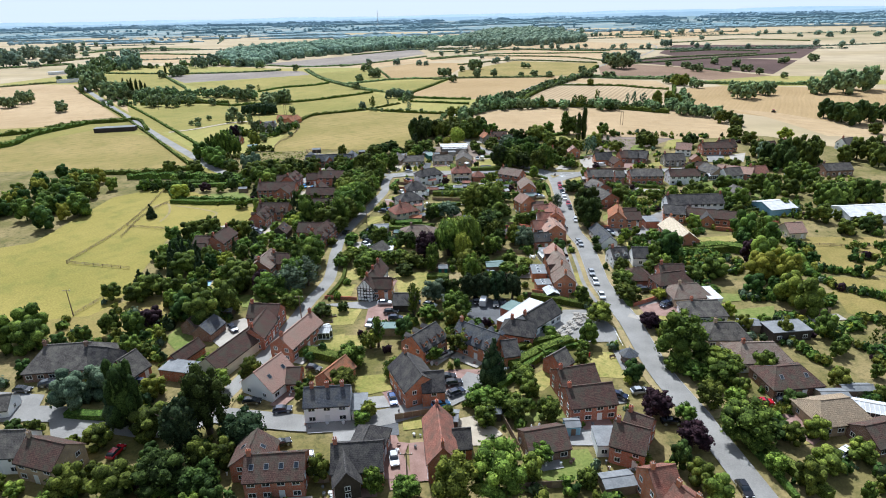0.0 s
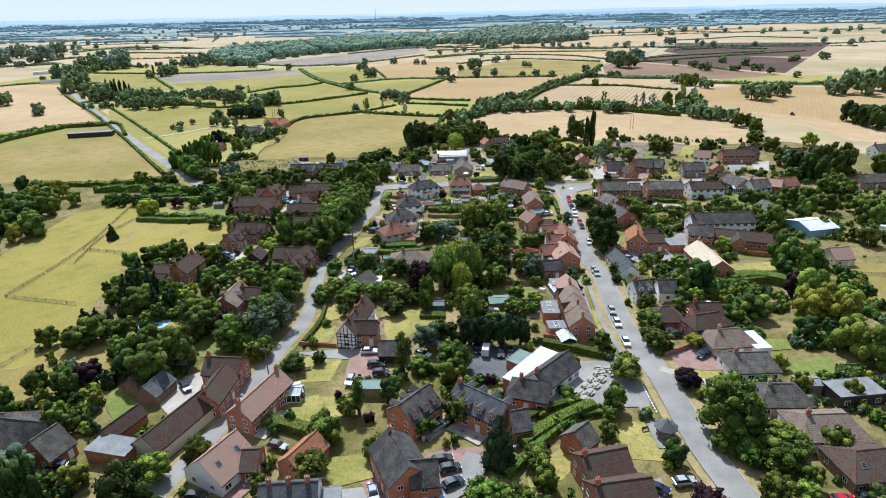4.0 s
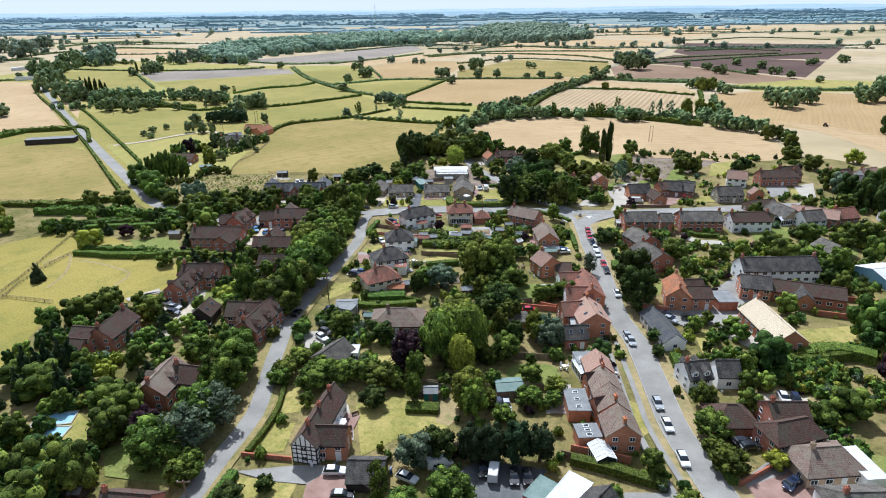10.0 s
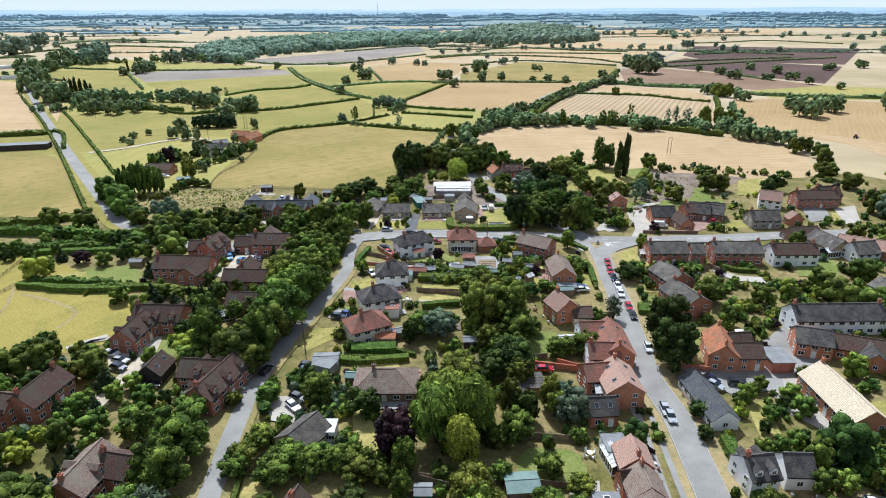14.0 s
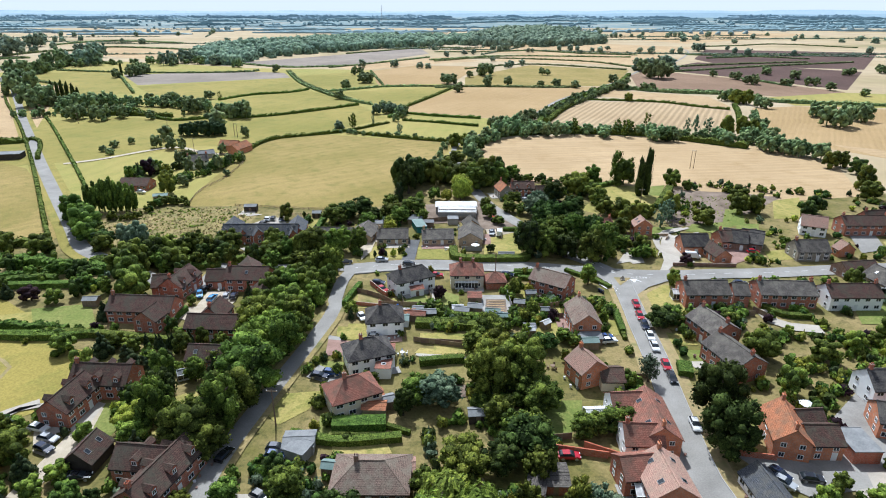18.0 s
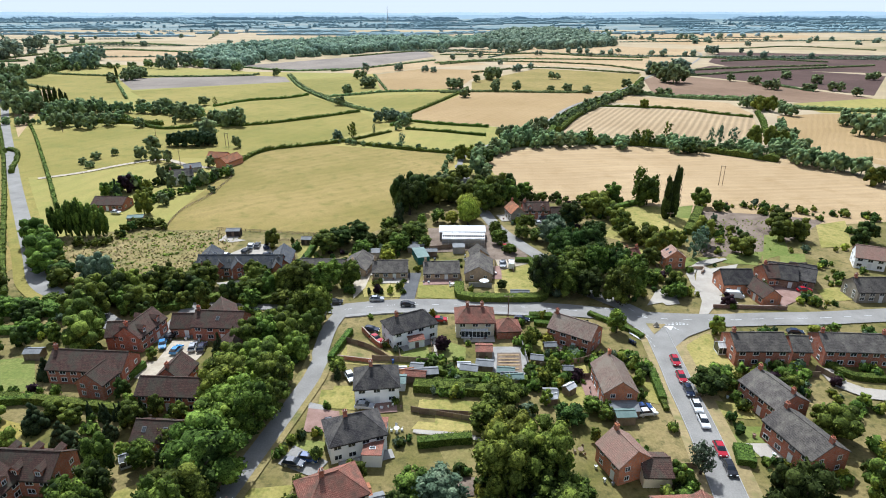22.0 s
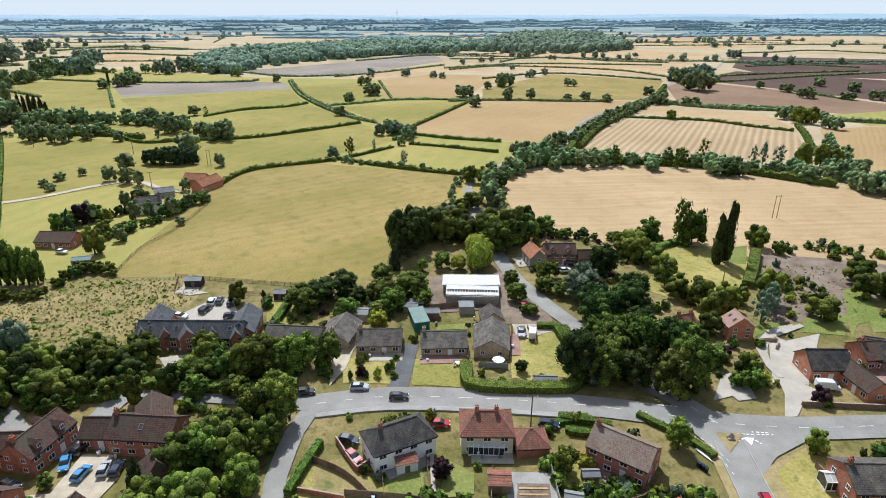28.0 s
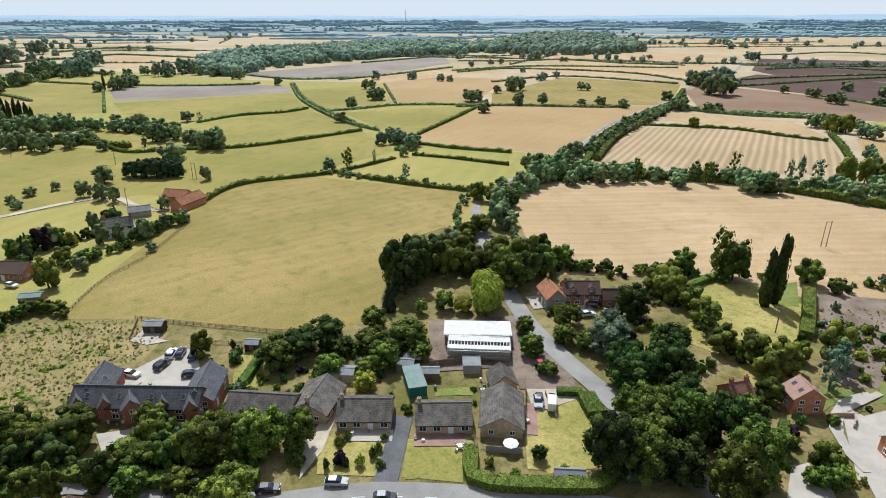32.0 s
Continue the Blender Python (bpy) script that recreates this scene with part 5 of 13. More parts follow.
def flat_block(x, y, turn, l, w, h, wall="brick_red", roof="flat_grey", name="extension", label="", windows=0, category=""):
    """A low flat-roofed block with a slightly proud roof edge."""
    TAKEN.append((x, y, math.radians(turn), l / 2, w / 2))
    e = empty(name, pose(x, y, 0, 0, 0, turn), label or f"flat-roofed {WALL_WORDS.get(wall, wall)} {name.replace('_', ' ')}", category or name.replace("_", " "))
    part("wall", boxed((-l / 2, l / 2, -w / 2, w / 2, -0.2, h)), wall, e)
    part("roof", boxed((-l / 2 - 0.15, l / 2 + 0.15, -w / 2 - 0.15, w / 2 + 0.15, h, h + 0.14), (-l / 2 - 0.15, l / 2 + 0.15, -w / 2 - 0.15, -w / 2, h + 0.14, h + 0.2), (-l / 2 - 0.15, l / 2 + 0.15, w / 2, w / 2 + 0.15, h + 0.14, h + 0.2)), roof, e)
    for k in range(windows):
        window(e, -l / 2 + l * (k + 0.5) / windows, -w / 2 - 0.01, min(1.4, h * 0.6), 0)
    if "roof lights" in label:
        for k in range(3):
            roof_light(e, -l / 2 + l * (k + 0.5) / 3, 0.0, h + 0.14)
    return e


def shed(x, y, turn, l=3.0, w=2.4, wall="wood", roof="flat_grey", h=2.0):
    """A garden shed with a low pitched felt roof and a door."""
    TAKEN.append((x, y, math.radians(turn), l / 2, w / 2))
    e = empty("shed", pose(x, y, 0, 0, 0, turn), f"small {WALL_WORDS.get(wall, 'painted')} garden shed with a low pitched roof", "shed")
    part("wall", body_mesh(l, w, h, h + 0.6, 0), wall, e)
    part("roof", roof_mesh(l, w, h, h + 0.6, 0, 0.15, 0.06), roof, e)
    door(e, 0, -w / 2 - 0.01, 0, "wood", 0.8, 1.8)
    return e


def greenhouse(x, y, turn, l=6.0, w=3.5, h=2.2, word="conservatory"):
    """A white-framed glass room with a pitched glass roof."""
    TAKEN.append((x, y, math.radians(turn), l / 2, w / 2))
    e = empty(word, pose(x, y, 0, 0, 0, turn), f"white-framed glass {word} with a pitched roof", word)
    bm = boxed((-l / 2, l / 2, -w / 2, w / 2, -0.1, 0.5))
    part("base_wall", bm, "white", e)
    n = max(2, int(l / 0.9))
    bars = []
    for i in range(n + 1):
        xx = -l / 2 + l * i / n
        for yy in (-w / 2, w / 2):
            bars.append((xx - 0.05, xx + 0.05, yy - 0.05, yy + 0.05, 0.5, h))
    bars += [(-l / 2, l / 2, yy - 0.06, yy + 0.06, h, h + 0.1) for yy in (-w / 2, w / 2)] + [(-l / 2, l / 2, -0.06, 0.06, h + 0.9, h + 1.0)]
    part("frame", boxed(*bars), "white", e)
    part("glazing", body_mesh(l - 0.05, w - 0.05, h, h + 0.9, 0), "glass", e)
    part("glass_roof", roof_mesh(l - 0.3, w, h, h + 0.92, 0, 0.02, 0.03), "flat_white" if word == "conservatory" else "flat_grey", e, "translucent roof panels")
    for i in range(n + 1):
        xx = -l / 2 + l * i / n
        for sd in (-1, 1):
            bm = bmesh.new()
            a, b = Vector((xx, 0, h + 0.96)), Vector((xx, sd * w / 2, h + 0.06))
            for p, q in ((a, b),):
                v = [bm.verts.new(k) for k in (p + Vector((-0.05, 0, 0)), p + Vector((0.05, 0, 0)), q + Vector((0.05, 0, 0)), q + Vector((-0.05, 0, 0)))]
                t = [bm.verts.new(k.co + Vector((0, 0, 0.07))) for k in v]
                bm.faces.new(t)
                for i2 in range(4):
                    bm.faces.new([v[i2], v[(i2 + 1) % 4], t[(i2 + 1) % 4], t[i2]])
            part("glazing_bar", bm, "white", e)
    return e


# ---- small things ----
CARS = {}


def car_parts(colour, long, tall):
    key = (colour, long, tall)
    if key not in CARS:
        w = 1.8
        # side profile of lower body and cabin, extruded with rounded shoulders
        low = [(-long / 2, 0.35), (long / 2, 0.35), (long / 2 + 0.02, 0.62), (long / 2 - 0.15, 0.82), (long * 0.22, 0.98), (-long * 0.42, 1.0), (-long / 2 + 0.02, 0.9), (-long / 2 - 0.02, 0.6)]
        cab = [(long * 0.25, 0.97), (long * 0.10, tall - 0.06), (long * 0.02, tall), (-long * 0.30, tall), (-long * 0.40, tall - 0.1), (-long * 0.47, 0.98)]

        def loft(prof, w0, w1, z0, z1):
            bm = bmesh.new()
            rows = []
            for s in (-1, 1):
                rows.append([bm.verts.new((px, s * (w0 + (w1 - w0) * max(0, (pz - z0) / (z1 - z0))) / 2, pz)) for px, pz in prof])
            k = len(prof)
            bm.faces.new(rows[0])
            bm.faces.new(rows[1][::-1])
            for i in range(k):
                bm.faces.new([rows[0][i], rows[1][i], rows[1][(i + 1) % k], rows[0][(i + 1) % k]])
            bmesh.ops.recalc_face_normals(bm, faces=bm.faces[:])
            bmesh.ops.bevel(bm, geom=bm.edges[:], offset=0.06, segments=2, affect="EDGES")
            return bm

        def keep(name, bm, mat):
            me = bpy.data.meshes.new(name)
            bm.to_mesh(me)
            bm.free()
            me.materials.append(M[mat])
            return me

        body = keep("body", loft(low, w, w, 0.3, 1.0), colour)
        glass = keep("cabin_glass", loft(cab, w - 0.08, w - 0.5, 0.97, tall), "glass")
        top = keep("roof_panel", boxed((-long * 0.31, long * 0.03, -w / 2 + 0.26, w / 2 - 0.26, tall - 0.015, tall + 0.03)), colour)
        bm = bmesh.new()
        bmesh.ops.create_cone(bm, cap_ends=True, segments=14, radius1=0.33, radius2=0.33, depth=0.22, matrix=Matrix.Rotation(math.pi / 2, 4, "X"))
        tyre = len(bm.faces)
        bmesh.ops.create_cone(bm, cap_ends=True, segments=10, radius1=0.19, radius2=0.19, depth=0.24, matrix=Matrix.Rotation(math.pi / 2, 4, "X"))
        for i, f in enumerate(bm.faces):
            f.material_index = int(i >= tyre)
        wheel = keep("wheel", bm, "black")
        wheel.materials.append(M["metal"])
        lamp = keep("headlight", boxed((-0.06, 0.06, -0.2, 0.2, -0.07, 0.07)), "white")
        CARS[key] = (body, glass, top, wheel, lamp)
    return CARS[key]


def car(x, y, turn, colour="car_silver", long=4.3, tall=1.46):
    """A parked car; its nose points along its own x."""
    TAKEN.append((x, y, math.radians(turn), long / 2, 0.9))
    body, glass, top, wheel, lamp = car_parts(colour, long, tall)
    e = empty("car", pose(x, y, 0.3, 0, 0, turn), f"{colour[4:].replace('sky', 'light blue').replace('navy', 'dark blue')} {'estate car' if tall > 1.55 else 'hatchback car'} standing on the ground", "car")
    hang("body", body, colour, e)
    hang("cabin_glass", glass, "glass", e)
    hang("roof_panel", top, colour, e)
    for sx in (-0.3, 0.31):
        for sy in (-0.8, 0.8):
            hang("wheel", wheel, "black", e, at=pose(long * sx, sy, 0.33))
    for sy in (-0.6, 0.6):
        hang("headlight", lamp, "white", e, at=pose(long / 2 - 0.02, sy, 0.7))
    return e


def van(x, y, turn, colour="car_white", long=5.2):
    TAKEN.append((x, y, math.radians(turn), long / 2, 0.9))
    e = empty("van", pose(x, y, 0.3, 0, 0, turn), "white van parked on asphalt", "van")
    bm = bmesh.new()
    prof = [(-long / 2, 0.35), (long / 2, 0.35), (long / 2, 0.95), (long * 0.36, 1.15), (long * 0.24, 2.1), (long * 0.16, 2.25), (-long / 2, 2.25)]
    rows = [[bm.verts.new((px, s * (0.97 if pz < 1.2 else 0.88), pz)) for px, pz in prof] for s in (-1, 1)]
    bm.faces.new(rows[0])
    bm.faces.new(rows[1][::-1])
    for i in range(len(prof)):
        j = (i + 1) % len(prof)
        bm.faces.new([rows[0][i], rows[1][i], rows[1][j], rows[0][j]])
    bmesh.ops.recalc_face_normals(bm, faces=bm.faces[:])
    bmesh.ops.bevel(bm, geom=bm.edges[:], offset=0.07, segments=2, affect="EDGES")
    part("body", bm, colour, e)
    part("windscreen", boxed((long * 0.25, long * 0.35, -0.75, 0.75, 1.2, 2.0)), "glass", e).matrix_basis = pose(0.02, 0, 0, 0, 0, 0)
    wheel = car_parts(colour, 4.3, 1.46)[3]
    for sx in (-0.31, 0.31):
        for sy in (-0.86, 0.86):
            hang("wheel", wheel, "black", e, at=pose(long * sx, sy, 0.33))
    return e


FENCE = {}


def fence(pts, h=1.7, kind="panel", mat="wood"):
    """A garden fence of boards between posts, or a post and rail field fence."""
    line = smooth_line(pts, 2.0) if len(pts) > 2 else [Vector((*p, 0)) for p in pts]
    word = "weathered wooden panel fence" if kind == "panel" else "wooden post and rail fence"
    word = "red brick garden wall" if mat.startswith("brick") else word
    e = empty("garden_wall" if mat.startswith("brick") else "fence", pose(line[0].x, line[0].y, 0), word, "wall" if mat.startswith("brick") else "fence")
    step = 2.0 if kind == "panel" else 3.6
    for a, b in zip(line, line[1:]):
        n = max(1, round((b - a).length / step))
        d = (b - a) / n
        ang = math.degrees(math.atan2(d.y, d.x))
        for i in range(n):
            p = a + d * i - line[0]
            key = (kind, h, mat, round(d.length, 1))
            if key not in FENCE:
                L = round(d.length, 1)
                if mat.startswith("brick"):
                    bm = boxed((0, L, -0.11, 0.11, 0, h), (0, L, -0.15, 0.15, h, h + 0.07))
                elif kind == "panel":
                    bm = boxed((0.05, L - 0.05, -0.02, 0.02, 0.05, h - 0.06), (0.05, L - 0.05, -0.04, 0.04, h - 0.06, h), (0.05, L - 0.05, -0.04, -0.02, h * 0.5, h * 0.5 + 0.08))
                else:
                    bm = boxed((0.0, L, -0.03, 0.03, 0, 0.1))
                me = bpy.data.meshes.new("panel")
                bm.to_mesh(me)
                bm.free()
                me.materials.append(M[mat])
                bm = boxed((-0.06, 0.06, -0.06, 0.06, -0.1, h + 0.06))
                po = bpy.data.meshes.new("post")
                bm.to_mesh(po)
                bm.free()
                po.materials.append(M[mat])
                FENCE[key] = (me, po)
            me, po = FENCE[key]
            for z in (0,) if kind == "panel" else (h * 0.3, h * 0.6, h * 0.88):
                hang("panel" if kind == "panel" else "rail", me, mat, e, at=pose(p.x, p.y, z, 0, 0, ang))
            if not mat.startswith("brick"):
                hang("post", po, mat, e, at=pose(p.x, p.y, 0, 0, 0, ang))
    return e


def pole(x, y, h=9.0, twin=False, lean=0.0):
    e = empty("utility_pole", pose(x, y, 0), "tall wooden utility pole" + (" pair" if twin else ""), "utility pole")
    for dx in ((-0.9, 0.9) if twin else (0,)):
        bm = bmesh.new()
        bmesh.ops.create_cone(bm, cap_ends=True, segments=8, radius1=0.17, radius2=0.11, depth=h, matrix=Matrix.Translation((dx, 0, h / 2)))
        part("pole", bm, "wood", e)
    part("crossarm", boxed((-1.2, 1.2, -0.06, 0.06, h - 0.5, h - 0.35)), "wood", e)
    for dx in (-1.0, 0, 1.0):
        part("insulator", boxed((dx - 0.05, dx + 0.05, -0.05, 0.05, h - 0.35, h - 0.12)), "white", e)
    return e




# ---- ground and fields ----
GROUND = [(-4200, -600), (4200, -600), (4200, 4650), (-4200, 4650)]
sheet("ground", GROUND, "country", 0.0, "open country of fields reaching the horizon")
sheet("ground_far", [(-4200, 2350), (4200, 2350), (4200, 4640), (-4200, 4640)], "country_haze", 0.02, "far country of fields and woods coloured with haze")
sheet("meadow_ground", [(-520, 300), (-20, 330), (20, 420), (30, 560), (-40, 640), (0, 780), (-120, 950), (-560, 1000), (-640, 700)], "pasture_mid", 0.02, "yellow-green grass round the farm")
sheet("village_ground", [(-330, -120), (330, -120), (330, 250), (260, 330), (210, 400), (120, 440), (40, 450), (0, 470), (-60, 430), (-90, 395), (-150, 370), (-330, 330)], "garden", 0.03, "gardens and worn grass of the village")
sheet("field", [(-119.5, 377.3), (-123.4, 411.1), (-125.3, 453.3), (-125.4, 487.2), (-123.8, 505.4), (-111, 524.5), (-86.5, 531.5), (-61.4, 524.4), (-32, 517), (-4.8, 511), (-6.1, 484.1), (-13.5, 461.9), (-29.6, 445.1), (-30.6, 416.3), (-29.8, 384.9), (-38.2, 375.4), (-58.7, 375.9), (-95.6, 378.9)], "pasture", 0.041, "large dry pasture with thin yellow grass")
sheet("field", [(12.5, 491.8), (19.5, 513.5), (36.1, 525.4), (88, 536.9), (140, 526.2), (183.3, 503.4), (199.6, 477.2), (204.8, 454.1), (185.6, 400.3), (131, 389), (106.7, 399.1), (94.3, 406.7), (70.9, 417.5), (45.7, 417.6), (24.6, 417.2), (17.1, 445.2)], "stubble", 0.042, "harvested wheat field with pale stubble rows")
sheet("field", [(-62.3, 544.5), (-51.3, 573.5), (-44, 596), (-40, 612), (21, 596), (46, 590), (30, 563), (12, 533), (-2, 513), (-15.7, 519)], "pasture_mid", 0.043, "small yellow-green paddock")
sheet("field", [(-543.2, 519.1), (-297, 578.9), (-273.1, 596.6), (-228.3, 584.7), (-191.5, 590.1), (-154.7, 597.2), (-125.4, 619.6), (-87.6, 656.9), (-52.5, 594), (-89.9, 544), (-113.3, 530.9), (-125.7, 510.1), (-134.6, 492.7), (-160.6, 495.5), (-202.4, 460.2), (-338.6, 400.8)], "pasture_green", 0.044, "green pasture with short grass")
sheet("field", [(-218.9, 680.5), (-169.2, 731.1), (-152.1, 747), (-88.9, 663.2), (-107.3, 637.5), (-163.9, 601.6), (-196.2, 658.9)], "pasture_green", 0.045, "green meadow strip")
sheet("field", [(-343.4, 775.2), (-200.3, 854.2), (-158.1, 759.1), (-224.3, 682.6), (-297.3, 714.9)], "pasture_green", 0.046, "green meadow strip")
sheet("field", [(-415.8, 884.3), (-286.5, 928.2), (-222.2, 910.3), (-200.5, 858.6), (-347, 785.7)], "fallow", 0.047, "grey-brown fallow strip")
sheet("field", [(-587.4, 1012.2), (-528.8, 1068.3), (-300.2, 980.6), (-277.6, 939.8), (-428.1, 898.9), (-541.3, 948.9)], "pasture_mid", 0.048, "pale green meadow")
sheet("field", [(-538.3, 835.1), (-501.8, 933.3), (-442.3, 914.1), (-316.5, 722.4), (-368.4, 705.1), (-402.9, 676.9)], "pasture_green", 0.049, "green pasture beside a line of poplars")
sheet("field", [(-285.7, 644.9), (-218.9, 662), (-131.1, 638), (-162.5, 598.4), (-229.2, 586.2)], "pasture_green", 0.05, "narrow green meadow")
sheet("field", [(-203, 876.8), (-139.6, 920.1), (-90.7, 782.9), (-141.4, 738.6)], "pasture_green", 0.051, "green meadow beside a lane")
sheet("field", [(-119.6, 734), (-4.5, 784.5), (-46.8, 647.1), (-71.8, 660)], "pasture_green", 0.052, "yellow-green meadow")
sheet("field", [(-44.9, 643.3), (1.6, 778), (148, 786), (126, 752), (91, 694), (64, 630), (47, 593), (21.6, 597), (-41.9, 615.9)], "wheat", 0.053, "golden field of ripe wheat")
sheet("field", [(58.5, 572.2), (102.2, 683.6), (175.2, 679.2), (224.2, 641), (193.3, 551.4), (132.6, 554.4), (83, 569.8)], "stubble_lines", 0.054, "striped stubble field")
sheet("field", [(129.2, 718.8), (153.1, 758.9), (234.7, 715), (230.6, 648.7), (177.6, 685.9)], "stubble", 0.055, "narrow stubble field")
sheet("field", [(207.5, 890.6), (246.6, 952.1), (323.5, 862.8), (382.5, 749.7), (338.7, 687), (264.9, 742.7), (182.6, 763.6)], "plough_light", 0.056, "harrowed brown field")
sheet("field", [(259.9, 963.7), (353.2, 1069.2), (516, 941.1), (392.6, 764.2), (327.7, 871.3)], "plough", 0.057, "dark ploughed field")
sheet("field", [(367.4, 1122.9), (466.2, 1335.8), (738.1, 1259.6), (534.7, 967.9), (372.1, 1016.8)], "plough", 0.058, "dark ploughed field")
sheet("field", [(-115.8, 932.1), (-64, 1012.6), (27.8, 998.3), (-10, 805.2), (-88.2, 793.5)], "wheat", 0.059, "golden wheat field with trees")
sheet("field", [(6.2, 865.9), (99.4, 1021.4), (221.1, 950.7), (164.4, 791), (5.6, 781.7)], "pasture", 0.06, "dry yellow field with trees")
sheet("field", [(-167.1, 987.7), (-25.5, 1163.1), (34.4, 1082), (-64.6, 1019.3), (-135.2, 931)], "stubble", 0.061, "pale stubble field")
sheet("field", [(-326.4, 1047.9), (-188.5, 1213.8), (-84.2, 1389), (-54, 1220.4), (-156.9, 1007.7), (-237, 984)], "fallow", 0.062, "grey fallow field")
sheet("field", [(45.9, 1082.6), (262.5, 1010.9), (353.6, 1147), (129.4, 1272.7)], "stubble", 0.063, "pale stubble field")
sheet("field", [(-0.5, 1266.4), (319.4, 1162.5), (462.6, 1386.8), (273.5, 1529.8), (-0.8, 1392.8)], "stubble", 0.064, "pale stubble field")
sheet("field", [(-669.8, 1233.9), (-705.9, 1374.8), (-511.8, 1301.8), (-424.6, 1124.6), (-445.3, 1080.8), (-561.5, 1135.9)], "stubble", 0.065, "pale stubble field")
sheet("field", [(379.6, 1731.7), (529.6, 2140), (1002.1, 1960.6), (688.4, 1658.8), (487.4, 1505.7)], "stubble", 0.066, "wide pale stubble field")
sheet("field", [(246, 648), (288, 660), (345, 648), (470, 600), (400, 460), (300, 400), (224, 498), (209, 512), (207.6, 541), (219, 588)], "wheat", 0.067, "golden wheat field behind a hedge")
sheet("field", [(-805.5, 777.5), (-553.4, 799.8), (-426.8, 780.9), (-273.5, 502.4), (-314.3, 488), (-480.6, 448.9)], "stubble", 0.068, "pale stubble field with single trees")
sheet("field", [(-439, 406.9), (-315.3, 403.3), (-283, 465.9), (-231.9, 439.5), (-151.5, 348.2), (-151.2, 334.7), (-234.2, 337.1), (-361, 328)], "pasture", 0.069, "dry pasture beside a road")
sheet("field", [(-211, 198), (-169.9, 219.3), (-170.4, 280.5), (-150.5, 299.5), (-104, 268.3), (-93.2, 243.6), (-116.8, 223.8), (-106, 156.7), (-116.7, 143.7), (-150.2, 157.7), (-152.4, 132.7)], "paddock", 0.07, "dry yellow-green pasture with fence lines")
sheet("field", [(129.6, 215), (190.9, 212.8), (160.5, 173.7), (114.5, 186.1)], "pasture", 0.071, "dry paddock behind gardens")
sheet("field", [(120, 179.1), (162.1, 175.7), (136.1, 142.2), (113, 153.9)], "pasture", 0.072, "dry paddock among trees")

sheet("field", [(289, 712), (379, 746), (470, 720), (480, 650), (345, 652), (288.7, 664)], "pasture_mid", 0.0735, "pale straw-coloured field")

# ---- roads ----
ribbon("road", [(56, 75.5), (54.9, 85.4), (52.4, 106.1), (49.5, 125.8), (48.9, 150.8), (46.5, 173.5), (47.1, 187.6), (48.1, 209.5), (46.7, 221.2), (47.7, 239), (49.8, 264.1), (50.4, 278.5), (51, 286.8), (51.5, 297.3), (52, 306.5)], -3, 3, 0.3, "asphalt", "worn grey asphalt village street")
ribbon("road", [(-34.4, 314.3), (-18.8, 317.7), (3.2, 318.1), (24.8, 316.9), (45.4, 313.8), (53.8, 312.2), (69.3, 311.6), (86.2, 313.1), (102.8, 314.3), (132.1, 318.2), (152.9, 320.1)], -3.6, 3.6, 0.304, "asphalt", "grey asphalt road through the village")
ribbon("road", [(-34.4, 314.3), (-36.4, 304.6), (-36.2, 291.1), (-35.7, 280.4), (-45.1, 227.5), (-45.5, 207.5), (-44.2, 192.4), (-43.3, 179.6), (-45.5, 168.3), (-47.1, 159.4), (-50.8, 135.3), (-53.6, 123.1), (-56.1, 114.4), (-56.2, 109.2)], -2.05, 2.05, 0.308, "asphalt", "narrow grey asphalt lane")
ribbon("road", [(51.8, 312.1), (45.7, 320.5), (35.1, 331.7), (30.6, 347), (21.7, 364.4), (14.5, 379.8), (10.9, 391.7), (6.8, 409.9), (1.7, 438.5), (-3.2, 482.8)], -2.7, 2.7, 0.312, "asphalt", "narrow asphalt lane under trees")
ribbon("road", [(-113.4, 315.8), (-133.5, 327.5), (-155.5, 354.5), (-217.5, 432.8), (-280, 514), (-330, 579), (-380, 646), (-466, 760)], -2.8, 2.8, 0.316, "asphalt", "straight country road")
ribbon("road", [(-56.2, 109.2), (-42, 106.9), (-31, 105.6), (-19.9, 106.9), (-8.2, 111.3), (0.9, 117), (4.5, 124)], -2.8, 2.8, 0.32, "asphalt", "curving asphalt side street")
ribbon("road", [(-126.2, 111), (-105.3, 109.7), (-92.1, 109.6), (-74.1, 105.1), (-63.6, 104), (-56.2, 109.2)], -2.8, 2.8, 0.324, "asphalt", "asphalt side street")
ribbon("road", [(-3.2, 482.8), (-1.4, 501.2), (6.7, 520.5), (49.6, 589.8), (67.5, 631.4), (94, 694.6), (168.6, 815.5), (252.6, 980.3), (325.8, 1082.2), (407.9, 1264.3), (432.6, 1385.4)], -1.5, 1.5, 0.328, "asphalt", "far country lane")
ribbon("road", [(-113.4, 315.8), (-82.5, 295.6), (-77.8, 315.7), (-58.5, 316), (-34.4, 314.3)], -2.6, 2.6, 0.332, "asphalt", "shaded asphalt road behind trees")
dashes([(-34.4, 314.3), (-18.8, 317.7), (3.2, 318.1), (24.8, 316.9), (45.4, 313.8), (53.8, 312.2), (69.3, 311.6), (86.2, 313.1), (102.8, 314.3), (132.1, 318.2), (152.9, 320.1)], 0, 2.5, 4, 0.12)
sheet("road_marking", [(56.1, 305.4), (57.6, 307.8), (55.3, 307.7)], "paint", 0.346, "worn white give-way triangle painted on asphalt", "structure", "road marking")
dashes([(54.6, 308.9), (58, 308.8), (62.5, 309)], 0, 0.6, 0.4, 0.25)
dashes([(45.4, 307.8), (47.2, 304.8), (48.6, 301.2), (49.4, 297)], 0, 1.4, 0.8, 0.12)
